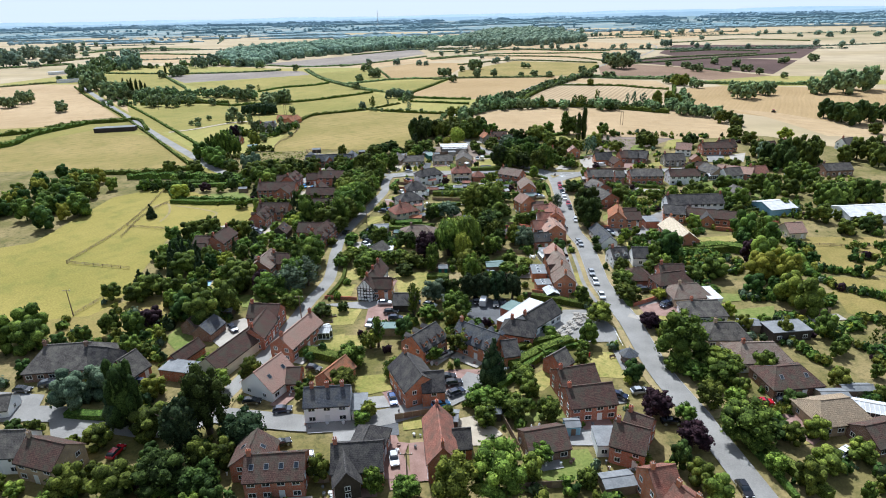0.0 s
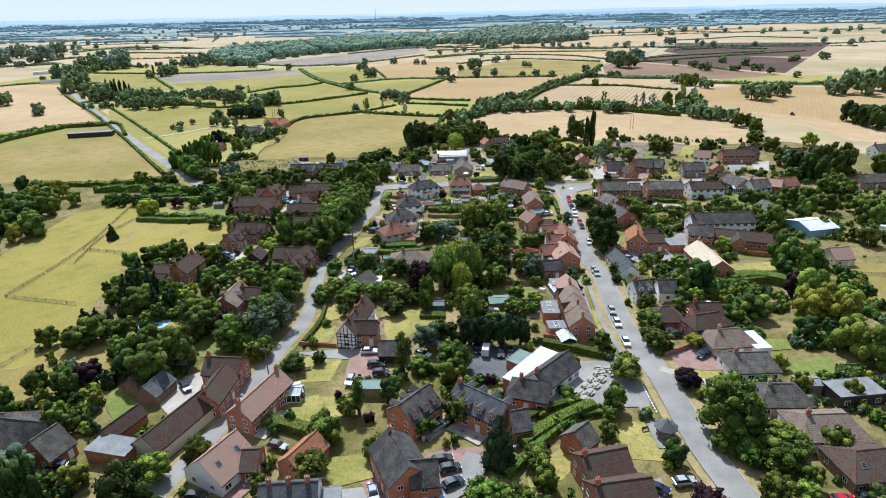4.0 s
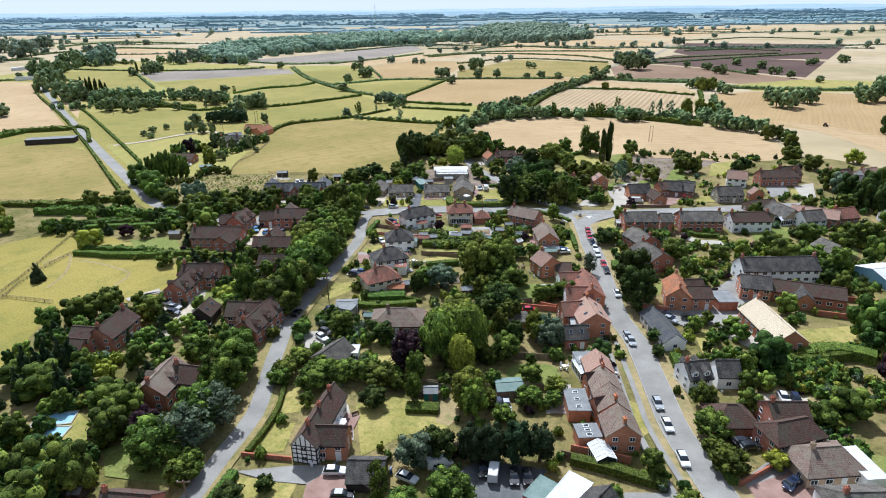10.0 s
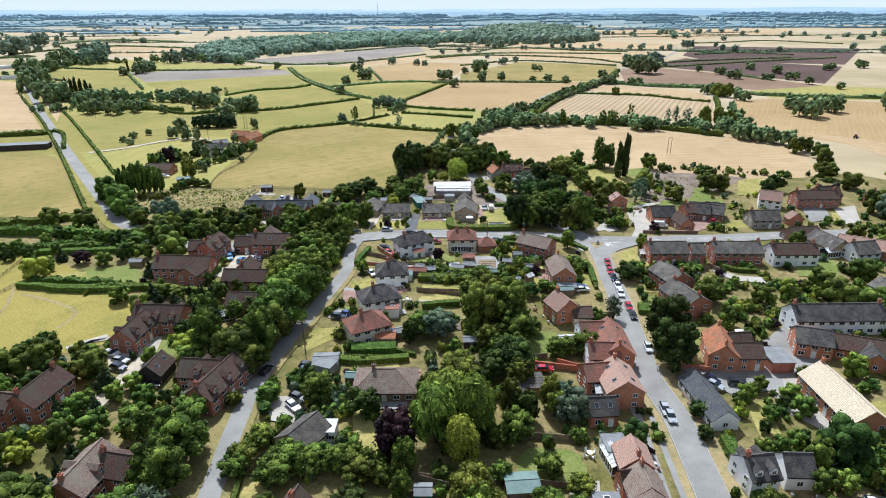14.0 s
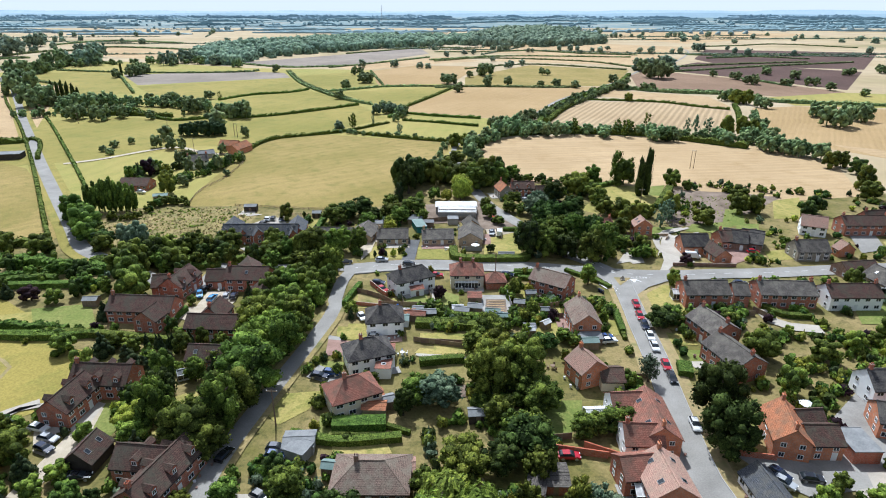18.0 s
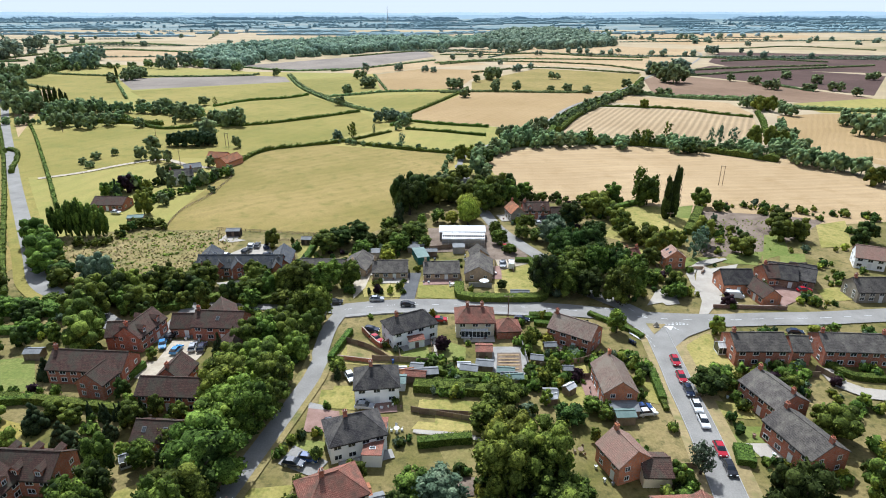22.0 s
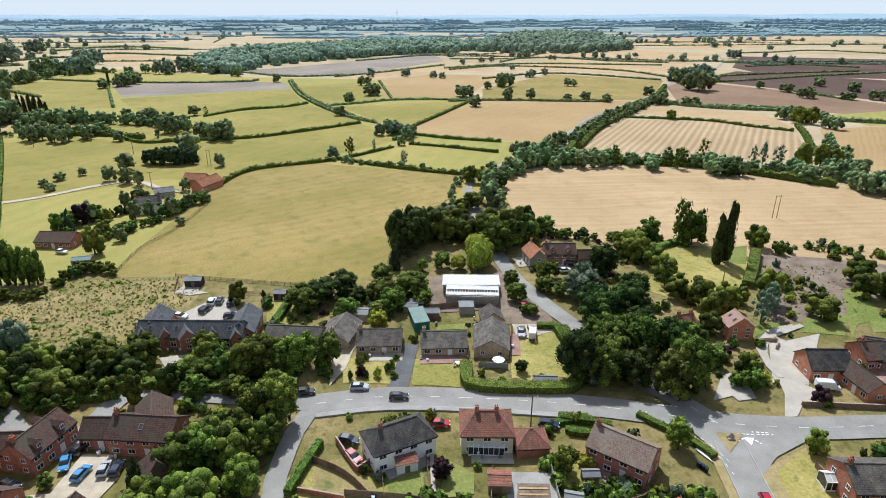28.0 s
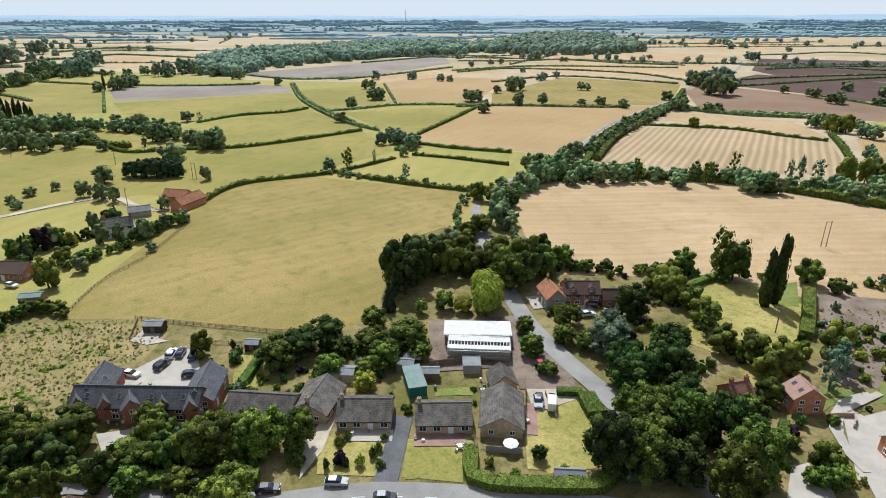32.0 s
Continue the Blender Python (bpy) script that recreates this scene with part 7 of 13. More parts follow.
# ---- farm to the west ----
house(-139.8, 443.5, 26, 11, 6.5, 5, 7.6, "render", "roof_grey", chim=2, word="farmhouse")
house(-129.6, 479.4, 73, 15, 7, 3.2, 5.8, "brick_orange", "roof_orange", chim=0, word="barn", plain=True)
house(-138.4, 487.5, -8, 12, 7, 3, 5.4, "brick_orange", "roof_orange", chim=0, word="barn", wing=True, plain=True)
house(-144.6, 466.2, 30, 9, 5, 2.6, 4.2, "concrete", "flat_grey", chim=0, word="farm shed", plain=True)
house(-153.4, 404.7, 0, 14.5, 9, 2.6, 5, "brick_red", "roof_brown", chim=0)
shed(-133.7, 387.1, 15, 6, 4, "wood", "flat_green", 2.3)
shed(-88.1, 372.8, 5, 5, 3.5, "timber", "flat_grey", 2.4)
shed(-58.1, 365.4, 0, 3.5, 3, "timber", "flat_grey", 2.2)
flat_block(-263.2, 458.9, 13.5, 29.1, 8, 3.2, "timber", "flat_grey", "outbuilding", "long dark farm shed with a low roof", 0)
shed(-32.4, 354.1, 0, 6, 4, "concrete", "flat_grey", 2.3)

# ---- building plot ----
building_shell(-0.8, 374.3, 2, 17, 7, 3.2, True)
building_shell(-0.3, 366.9, 0, 15.5, 6, 3.2, False)
flat_block(-2, 359.8, 4.2, 4.1, 4, 2.3, "concrete", "flat_grey", "garage", "pale garage with a grey roof", 0)

# ---- timber framing ----
flat_block(-17.1, 257.2, 90, 11.1, 3.6, 2.9, "render", "roof_red", "lean_to", "lean-to with a mossy red roof and roof lights", 0)

# ---- more houses by the east road ----
house(129.2, 313.6, 10, 12.1, 8, 2.8, 5, "brick_brown", "roof_brown", chim=0)
house(133, 303.2, -75.4, 12.7, 9, 3, 6, "brick_buff", "roof_grey", sky=2, chim=0)
house(130.6, 266.6, -77.3, 8.6, 8, 2.8, 5, "brick_buff", "roof_grey", chim=0)

# ---- lawns, drives and yards ----
sheet("lawn", [(-42.1, 189.9), (-34, 191.1), (-32.9, 180.9), (-41.9, 179.2)], "lawn", 0.101, "dry mown garden lawn")
sheet("lawn", [(-42, 167.5), (-34, 168.4), (-33.6, 177.1), (-41.6, 177.1)], "lawn", 0.102, "dry mown garden lawn")
sheet("lawn", [(-43.5, 153.3), (-41.5, 161.5), (-29.1, 160), (-30.4, 150.2), (-41.6, 149.4)], "lawn", 0.103, "dry mown garden lawn")
sheet("lawn", [(-21.7, 183.4), (-13.9, 186.6), (-0.4, 181.6), (1.2, 178.3), (-1.6, 174.9), (-10.3, 173), (-18.1, 166.9)], "lawn", 0.104, "dry mown garden lawn")
sheet("lawn", [(12.5, 191.7), (26.1, 195.6), (25.6, 190.1), (14.1, 188.8)], "lawn_green", 0.105, "green garden lawn")
sheet("lawn", [(13.2, 119.8), (20.8, 126), (24.2, 122.5), (19.9, 117.5), (13.4, 115.3)], "lawn", 0.106, "dry mown garden lawn")
sheet("lawn", [(12.2, 109.9), (22.6, 111), (23.2, 107.4), (14.3, 105.6)], "lawn_green", 0.107, "green garden lawn")
sheet("lawn", [(15.5, 95.8), (26.1, 97.4), (27.1, 91.8), (19.7, 87.3), (14.1, 89.6)], "lawn_green", 0.108, "green garden lawn")
sheet("lawn", [(-10.7, 100.3), (-7.2, 101.1), (-4.5, 90.4), (-8.9, 89.7)], "verge", 0.109, "parched garden lawn")
sheet("lawn", [(35.2, 133.9), (44.2, 134.5), (45.7, 124.6), (43.5, 121.8), (34.2, 122.8), (33.3, 128.6)], "lawn", 0.11, "dry village green")
sheet("lawn", [(-92.1, 109.6), (-78.5, 108.4), (-71.5, 107.4), (-79.7, 106.1), (-89.2, 107)], "lawn", 0.111, "dry mown garden lawn")
sheet("lawn", [(-40.3, 237.5), (-38.5, 245.3), (-30.6, 246.6), (-31.9, 239.8), (-37, 234.5)], "lawn", 0.112, "dry mown garden lawn")
sheet("lawn", [(-9, 273.1), (3.6, 271.5), (3.6, 266), (-8.8, 268.7)], "lawn", 0.113, "long garden lawn")
sheet("lawn", [(-8.5, 264.2), (3.5, 263.1), (2, 259.7), (-9.1, 261.1)], "lawn", 0.114, "dry mown garden lawn")
sheet("lawn", [(17.5, 241), (25.6, 243.4), (25.5, 235), (17.7, 231.9)], "lawn_green", 0.115, "green garden lawn")
sheet("lawn", [(62.8, 242.1), (67.4, 246.6), (65.3, 239), (61.5, 235.8)], "lawn_green", 0.116, "green garden lawn")
sheet("lawn", [(-123.9, 264.5), (-105.5, 264.9), (-90.8, 260.9), (-89.1, 238.5), (-96, 233.1), (-100.3, 232)], "paddock", 0.117, "yellow-green paddock with worn paths")
sheet("lawn", [(-131.1, 279.1), (-110.9, 285), (-97.4, 273), (-115, 270)], "lawn", 0.118, "dry mown garden lawn")
sheet("lawn", [(-24.6, 229), (-13.8, 229.8), (-12.3, 226.6), (-23.9, 225.4)], "lawn", 0.119, "dry mown garden lawn")
sheet("lawn", [(52.8, 264.2), (65.1, 261.7), (64.5, 256.3), (53.6, 257.4)], "lawn_green", 0.12, "green front lawn")
sheet("lawn", [(-14.3, 333.7), (-3, 334.2), (-2.7, 322.4), (-14.1, 323.1)], "lawn", 0.121, "dry mown garden lawn")
sheet("lawn", [(-32.7, 332.9), (-20.9, 335.1), (-18.8, 324.1), (-30.1, 323)], "lawn", 0.122, "dry mown garden lawn")
sheet("lawn", [(9.5, 345.3), (22.9, 344.1), (20, 325.7), (9.5, 326.8)], "lawn", 0.123, "dry mown garden lawn")
sheet("lawn", [(56.7, 299.7), (66.7, 305.6), (65, 295.9), (57.5, 281.2), (58.4, 269.5), (52.2, 269), (53.7, 282.7)], "verge", 0.124, "parched grass bank at the junction")
sheet("lawn", [(-32.9, 295.7), (-26.5, 296), (-10.5, 289.7), (-12.5, 284.9), (-30.8, 286.9)], "lawn", 0.125, "dry garden lawn")
sheet("lawn", [(-29.7, 277.4), (-25.2, 277.6), (-23.6, 270), (-30, 270)], "lawn", 0.126, "dry mown garden lawn")
sheet("lawn", [(-9.6, 272.8), (4.8, 271.3), (4.7, 268.2), (-9.7, 268.1)], "lawn", 0.127, "dry mown garden lawn")
sheet("lawn", [(-5.1, 279.3), (8.2, 276.7), (7, 275.1), (-6.1, 277.1)], "lawn", 0.128, "dry mown garden lawn")
sheet("lawn", [(114.6, 379.9), (122.7, 382.8), (115.2, 361.7), (105.9, 357.2), (100.2, 349.2)], "lawn_green", 0.129, "bright green striped lawn")
sheet("lawn", [(111.6, 361.6), (120.6, 361.9), (116.8, 353.7), (108.1, 353.4)], "lawn_green", 0.13, "bright green striped lawn")
sheet("lawn", [(93.6, 360.8), (107.3, 363.5), (99.4, 351.1), (88.3, 352.5)], "lawn_green", 0.131, "green lawn")
sheet("lawn", [(25.7, 279.8), (33.1, 281), (31.2, 277.7), (24.7, 277.4)], "lawn", 0.132, "dry mown garden lawn")
sheet("lawn", [(22.1, 275), (29.8, 276.1), (30, 272.4), (19.4, 271.2)], "lawn", 0.133, "dry mown garden lawn")
sheet("lawn", [(22.5, 300.3), (32.4, 298.6), (29.2, 295.3), (21.9, 296)], "lawn", 0.134, "dry mown garden lawn")
sheet("lawn", [(41.2, 282.1), (45.2, 280.7), (43.6, 273), (39.9, 274.3)], "lawn", 0.135, "dry front lawn")
sheet("lawn", [(67.3, 411.8), (84.1, 415), (94.4, 400), (85.7, 380), (71.3, 368.2), (62.9, 367.6), (52.2, 377.8), (60.7, 390.9)], "lawn", 0.136, "wide dry garden lawn")
sheet("lawn", [(92.1, 413.4), (100.2, 416), (92.7, 398.1), (87.8, 399.6)], "lawn_green", 0.137, "green lawn")
sheet("lawn", [(-61.1, 362), (-55.8, 367.8), (-48.9, 360.2), (-51.6, 348.2), (-56.8, 347.8)], "lawn", 0.138, "dry mown garden lawn")
sheet("lawn", [(-10.1, 351), (-1.1, 352.7), (-1.3, 349.4), (-9.9, 348.4)], "lawn_green", 0.139, "green back lawn")
sheet("lawn", [(-12.3, 335.2), (-1.3, 335), (-1.1, 324.7), (-13.6, 322.4)], "lawn", 0.14, "dry front lawn")
sheet("lawn", [(-29.9, 334.9), (-18.1, 334.8), (-17.4, 322.9), (-30.2, 322.7)], "lawn", 0.141, "dry front lawn with shrubs")
sheet("lawn", [(10.6, 342.2), (24.5, 351.1), (22.5, 327.8), (13.2, 325.7), (10.6, 333.3)], "lawn", 0.142, "dry side lawn")
sheet("lawn", [(62, 365.1), (71.3, 368.2), (70.5, 363.2), (63.6, 355.9)], "lawn", 0.143, "dry mown garden lawn")
sheet("lawn", [(77.1, 356.8), (86.8, 357.4), (88.1, 355.4), (77, 350.5), (73.1, 347.3)], "lawn_green", 0.144, "green lawn")
sheet("field", [(-172.3, 362.9), (-133, 373.1), (-97.2, 378.7), (-83.7, 371.8), (-83.9, 357.9), (-89.5, 355), (-89, 335.5), (-95.6, 326.2), (-130.2, 329)], "rough", 0.074, "rough weedy grassland")
sheet("plot", [(99.3, 398.6), (135.7, 395.8), (111.7, 361.3), (84.2, 357.3), (84.5, 369.1)], "soil", 0.075, "cleared bare soil plot")
sheet("plot", [(98.5, 408.7), (132.4, 403.7), (147, 397.5), (117.9, 370.9), (105.2, 367.2), (94.1, 380.7)], "soil", 0.076, "cleared bare soil plot")
sheet("yard", [(3.2, 161.3), (8.7, 165.8), (16.2, 160), (11.9, 149), (6.5, 150)], "asphalt_dark", 0.211, "dark asphalt car park of the inn")
sheet("yard", [(0.8, 162.5), (5.5, 165.9), (18, 163.3), (12.1, 150.5), (3.8, 150.5)], "asphalt_dark", 0.212, "dark asphalt car park")
sheet("yard", [(22.9, 146.1), (31.4, 157.6), (39.7, 157.5), (44.1, 145.8), (42.9, 139), (32.9, 139.1)], "asphalt", 0.213, "asphalt forecourt of the inn")
sheet("yard", [(24.1, 146), (31.9, 154.5), (36.5, 155.1), (32.9, 145.9), (26.7, 141.7)], "concrete", 0.214, "paved terrace with tables")
sheet("yard", [(-16.4, 116.1), (-7.4, 123.4), (-1.8, 126.5), (5.3, 126.4), (5.1, 120.4), (-4.4, 116)], "block", 0.215, "paved forecourt between houses")
sheet("yard", [(-17.3, 102.1), (-13.9, 102.5), (-8.8, 87.5), (-13.5, 86.1)], "block", 0.216, "red paved driveway")
sheet("yard", [(-1.8, 106.7), (4.5, 108.6), (9.1, 101.9), (4.1, 98.4), (-0.6, 98.5)], "gravel", 0.217, "gravel yard")
sheet("yard", [(-23, 115.1), (-15.1, 116.1), (-13.4, 111.8), (-21.1, 110.9)], "concrete", 0.218, "paved parking bay")
sheet("yard", [(-27.3, 159.4), (-22.5, 164.3), (-18.7, 162.6), (-19.1, 150.5), (-27.1, 148.9)], "block", 0.219, "pink paved driveway")
sheet("yard", [(-41.9, 162.7), (-30.7, 164.3), (-22.5, 164.3), (-27.3, 159.4), (-34.3, 160.2)], "asphalt", 0.22, "asphalt driveway")
sheet("yard", [(50, 157.7), (61.3, 165.8), (69.3, 165.7), (69.2, 159.2), (62.2, 156.1), (52.9, 156.9)], "asphalt", 0.221, "asphalt driveway")
sheet("yard", [(66.1, 187.9), (79.6, 185.5), (78.7, 179), (63.2, 181.2)], "gravel", 0.222, "gravel yard beside a cottage")
sheet("yard", [(73.9, 225.9), (85.4, 229.4), (78.5, 203.3), (71.8, 212.3)], "pale", 0.223, "paved yard of a barn")
sheet("yard", [(81.1, 240.4), (97, 254.5), (96.4, 240.8), (87.7, 227.2), (73.1, 223.5)], "asphalt", 0.224, "asphalt yard")
sheet("yard", [(54.8, 228.2), (88.2, 228.1), (84.4, 222.1), (64.2, 217), (58.8, 221.5)], "asphalt", 0.225, "asphalt driveway")
sheet("yard", [(77.6, 223.6), (87.5, 225.5), (77.5, 210.1), (74.4, 213)], "pale", 0.226, "paved yard")
sheet("yard", [(-79.2, 230.5), (-78.7, 238.7), (-76.7, 238.8), (-74.5, 228.7), (-75.5, 218.3), (-77.3, 210.7), (-80.4, 212)], "gravel", 0.227, "gravel drive of the estate houses")
sheet("yard", [(-87.8, 232.3), (-82.8, 232.4), (-78.5, 223.2), (-83.1, 224.9)], "gravel", 0.228, "gravel parking place")
sheet("yard", [(-85, 284.5), (-75.9, 285.8), (-76.3, 296), (-69.8, 296.3), (-65.6, 290.2), (-67.5, 277.3), (-73.2, 277.1), (-81, 280.1)], "gravel", 0.229, "gravel courtyard with parked cars")
sheet("yard", [(-19.2, 321.1), (-18.2, 340.5), (-14, 340.7), (-14.7, 321.3)], "asphalt_dark", 0.23, "asphalt driveway beside a bungalow")
sheet("yard", [(79.7, 352.1), (83.4, 344.9), (76.5, 325.2), (70.2, 327.9)], "pale", 0.231, "pale paved courtyard")
sheet("yard", [(96.2, 335.2), (105.7, 335.6), (101.9, 326.3), (92.8, 320.4), (92.9, 326)], "block", 0.232, "paved driveway")
sheet("yard", [(10.7, 353.1), (19.9, 357.7), (22.6, 349.7), (11.9, 343.6)], "gravel", 0.233, "gravel parking place")
sheet("yard", [(-83.4, 347.2), (-84, 352.9), (-77.3, 365), (-71.7, 362.6), (-67, 354), (-61.3, 352.1), (-60.7, 347.6)], "pale", 0.234, "pale courtyard with parked cars")
sheet("yard", [(-78.4, 330.7), (-71.3, 333), (-69.8, 326.2), (-74.2, 325.9)], "pale", 0.235, "pale entrance drive")
sheet("yard", [(-92, 366.8), (-91.5, 374.3), (-86.5, 374), (-85.3, 368.7), (-81.6, 367.5), (-86.5, 365.2)], "pale", 0.236, "paved patch beside a shed")
sheet("yard", [(78.1, 345.7), (93.1, 351.6), (78, 327.2), (74.4, 331.3), (77.8, 341.2)], "pale", 0.237, "pale paved courtyard")
sheet("yard", [(59.4, 330.3), (63.4, 332), (62.2, 323.4), (53.9, 320.2)], "pale", 0.238, "paved drive")
sheet("yard", [(-14.3, 382.6), (11.1, 387.6), (21.7, 370.2), (22.2, 353.1), (9.3, 352.3), (7, 361.4), (-12, 357.7)], "soil", 0.239, "churned earth of a building plot")
sheet("yard", [(-35, 331.9), (-32.5, 340.2), (-30.4, 339.4), (-30.7, 328.9), (-33, 321.1)], "gravel", 0.24, "gravel drive")
sheet("yard", [(-111.6, 118.4), (-99.6, 117.1), (-96.7, 108.6), (-105.3, 109.7)], "asphalt", 0.241, "asphalt forecourt")
sheet("yard", [(69.2, 107.9), (76.5, 107.8), (77.6, 101.3), (72.2, 97.9), (69.2, 103.2)], "block", 0.242, "red paved driveway")
sheet("yard", [(32.5, 115.6), (38.3, 117.7), (38.2, 112.3), (31.6, 111.3)], "asphalt", 0.243, "asphalt parking place")
sheet("yard", [(23.2, 103.6), (29.8, 103.5), (28.6, 98.2), (22.8, 98.3)], "concrete", 0.244, "paved patio")
sheet("yard", [(-34.1, 271), (-29.9, 269.8), (-28.8, 265.4), (-32.9, 265.2)], "concrete", 0.245, "paved drive")

# ---- verges, pavements and kerbs ----
ribbon("verge", [(52.4, 106.1), (49.5, 125.8), (48.9, 150.8), (46.5, 173.5), (47.1, 187.6), (48.1, 209.5), (46.7, 221.2), (47.7, 239), (49.8, 264.1), (50.4, 278.5), (51, 286.8), (51.5, 297.3), (52, 306.5)], 3.15, 5.9, 0.285, "verge", "parched grass verge beside the street")
ribbon("verge", [(52.4, 106.1), (49.5, 125.8), (48.9, 150.8), (46.5, 173.5), (47.1, 187.6), (48.1, 209.5), (46.7, 221.2), (47.7, 239), (49.8, 264.1), (50.4, 278.5), (51, 286.8), (51.5, 297.3), (52, 306.5)], -4.9, -3.15, 0.285, "verge", "patchy grass verge beside the street")
ribbon("pavement", [(43.6, 152), (41.2, 173.5), (41.8, 187.6), (42.8, 209.5)], -0.6, 0.6, 0.32, "asphalt", "narrow asphalt footpath along a terrace")
ribbon("verge", [(-36.2, 291.1), (-35.7, 280.4), (-45.1, 227.5), (-45.5, 207.5), (-44.2, 192.4), (-43.3, 179.6), (-45.5, 168.3), (-47.1, 159.4), (-50.8, 135.3), (-53.6, 123.1), (-56.1, 114.4), (-56.2, 109.2)], 2.05, 3.6, 0.288, "rough", "worn grass edge of the lane")
ribbon("verge", [(-36.2, 291.1), (-35.7, 280.4), (-45.1, 227.5), (-45.5, 207.5), (-44.2, 192.4), (-43.3, 179.6), (-45.5, 168.3), (-47.1, 159.4), (-50.8, 135.3), (-53.6, 123.1), (-56.1, 114.4), (-56.2, 109.2)], -3.5, -2.05, 0.291, "rough", "worn grass edge of the lane")
ribbon("verge", [(-113.4, 315.8), (-133.5, 327.5), (-155.5, 354.5), (-217.5, 432.8), (-280, 514), (-330, 579), (-380, 646), (-466, 760)], 2.8, 6, 0.288, "pasture_green", "grass verge of the country road")
ribbon("verge", [(-113.4, 315.8), (-133.5, 327.5), (-155.5, 354.5), (-217.5, 432.8), (-280, 514), (-330, 579), (-380, 646), (-466, 760)], -6, -2.8, 0.291, "pasture_green", "grass verge of the country road")
ribbon("kerb", [(48.9, 150.8), (46.5, 173.5), (47.1, 187.6), (48.1, 209.5), (46.7, 221.2), (47.7, 239), (49.8, 264.1), (50.4, 278.5), (51, 286.8), (51.5, 297.3), (52, 306.5)], -3.12, -2.96, 0.44, "kerb", "grey stone kerb", thick=0.44)
ribbon("pavement", [(-34.4, 314.3), (-18.8, 317.7), (3.2, 318.1), (24.8, 316.9)], 3.75, 4.9, 0.42, "concrete", "narrow raised pavement", thick=0.42)
ribbon("kerb", [(-34.4, 314.3), (-18.8, 317.7), (3.2, 318.1), (24.8, 316.9)], 3.58, 3.76, 0.44, "kerb", "grey stone kerb", thick=0.44)
ribbon("kerb", [(52.4, 106.1), (49.5, 125.8), (48.9, 150.8), (46.5, 173.5), (47.1, 187.6), (48.1, 209.5), (46.7, 221.2), (47.7, 239), (49.8, 264.1), (50.4, 278.5), (51, 286.8), (51.5, 297.3), (52, 306.5)], 2.96, 3.12, 0.43, "kerb", "grey stone kerb", thick=0.43)
ribbon("track", [(-217.3, 448.7), (-202.4, 460.2), (-186.6, 480.7), (-171.3, 490.3), (-149.1, 475), (-136, 474.2)], -1.8, 1.8, 0.29, "gravel", "pale gravel farm track")
ribbon("path", [(-143.2, 262), (-138.5, 269.9), (-130.5, 254.3), (-129.5, 242.9)], -0.5, 0.5, 0.13, "verge", "worn path in the paddock")
ribbon("path", [(-132.8, 265.4), (-122.4, 261.6), (-108.4, 253.9), (-108.7, 244.7)], -0.5, 0.5, 0.134, "verge", "worn path in the paddock")
ribbon("path", [(-99.2, 234), (-96.2, 237.2), (-92, 240.6)], -1.2, 1.2, 0.36, "pale", "pale gravel path")
ribbon("path", [(88.1, 355.4), (80.1, 351.7), (73.6, 342.7), (72.7, 335.8)], -0.9, 0.9, 0.37, "pale", "pale curving garden path")

# ---- fences and walls ----
fence([(-143.3, 197.6), (-141.7, 238.2), (-150.5, 299.5)], 1.2, "rail", "wood")
fence([(-142.9, 197.5), (-116.8, 191.7)], 1.2, "rail", "wood")
fence([(-140.9, 236.8), (-120.7, 232.5)], 1.2, "rail", "wood")
fence([(-116.5, 157), (-112.5, 172.2)], 1.2, "rail", "wood")
fence([(130.2, 206.2), (156.3, 202.6)], 1.2, "rail", "wood")
fence([(-136.4, 223.3), (-140.5, 249.8), (-138.1, 271)], 1.2, "rail", "wood")
fence([(-97.2, 378.7), (-81.3, 376.6), (-66.3, 375), (-53.3, 373.8), (-37.9, 374.2)], 1.2, "rail", "wood")
fence([(-117.9, 377.4), (-121.3, 401.5), (-118, 422.7), (-119.1, 455)], 1.2, "rail", "wood")
fence([(-72.3, 367.2), (-58.6, 367)], 1.2, "rail", "wood")
fence([(-176.2, 483.1), (-134.9, 472)], 1.1, "rail", "wood")
fence([(-92, 366.8), (-95.9, 377.9)], 1.2, "panel", "wood")
fence([(21.4, 166.8), (28.5, 164.1)], 1.8, "panel", "wood")
fence([(14.1, 189.5), (24.9, 188.2)], 1.7, "panel", "wood")
fence([(-11.6, 192.1), (-0.4, 188.4)], 1.6, "panel", "wood")
fence([(-9.9, 186.6), (-1.7, 185.6)], 1.6, "panel", "wood")
fence([(-14.3, 106.8), (-6.8, 108.7)], 1.8, "panel", "wood")
fence([(25, 110.4), (33.6, 109.3)], 1.8, "panel", "wood")
fence([(9.4, 106.6), (12.1, 96.7)], 1.8, "panel", "wood")
fence([(9.4, 86), (20.7, 87)], 1.8, "panel", "wood")
fence([(92.9, 152.6), (108.2, 154)], 1.8, "panel", "wood")
fence([(52.6, 158.9), (61.6, 164)], 1.4, "panel", "brick_red")
fence([(-42, 167), (-31.6, 165.7)], 1, "panel", "brick_red")
fence([(102.7, 223.7), (113.7, 220.1)], 1.6, "panel", "brick_red")
fence([(111.1, 232.9), (130.4, 228.8)], 1.6, "panel", "brick_red")
fence([(53.6, 228.1), (62.2, 226.6)], 1.4, "panel", "brick_red")
fence([(23.5, 168.5), (34.5, 165)], 1.7, "panel", "brick_red")
fence([(-31.2, 296.9), (-23.4, 293), (-17.6, 287.5)], 1.7, "panel", "wood")
fence([(-17.8, 298.5), (-15.2, 287.6)], 1.6, "panel", "wood")
fence([(-8.7, 298.9), (-6.6, 285.2)], 1.4, "panel", "wood")
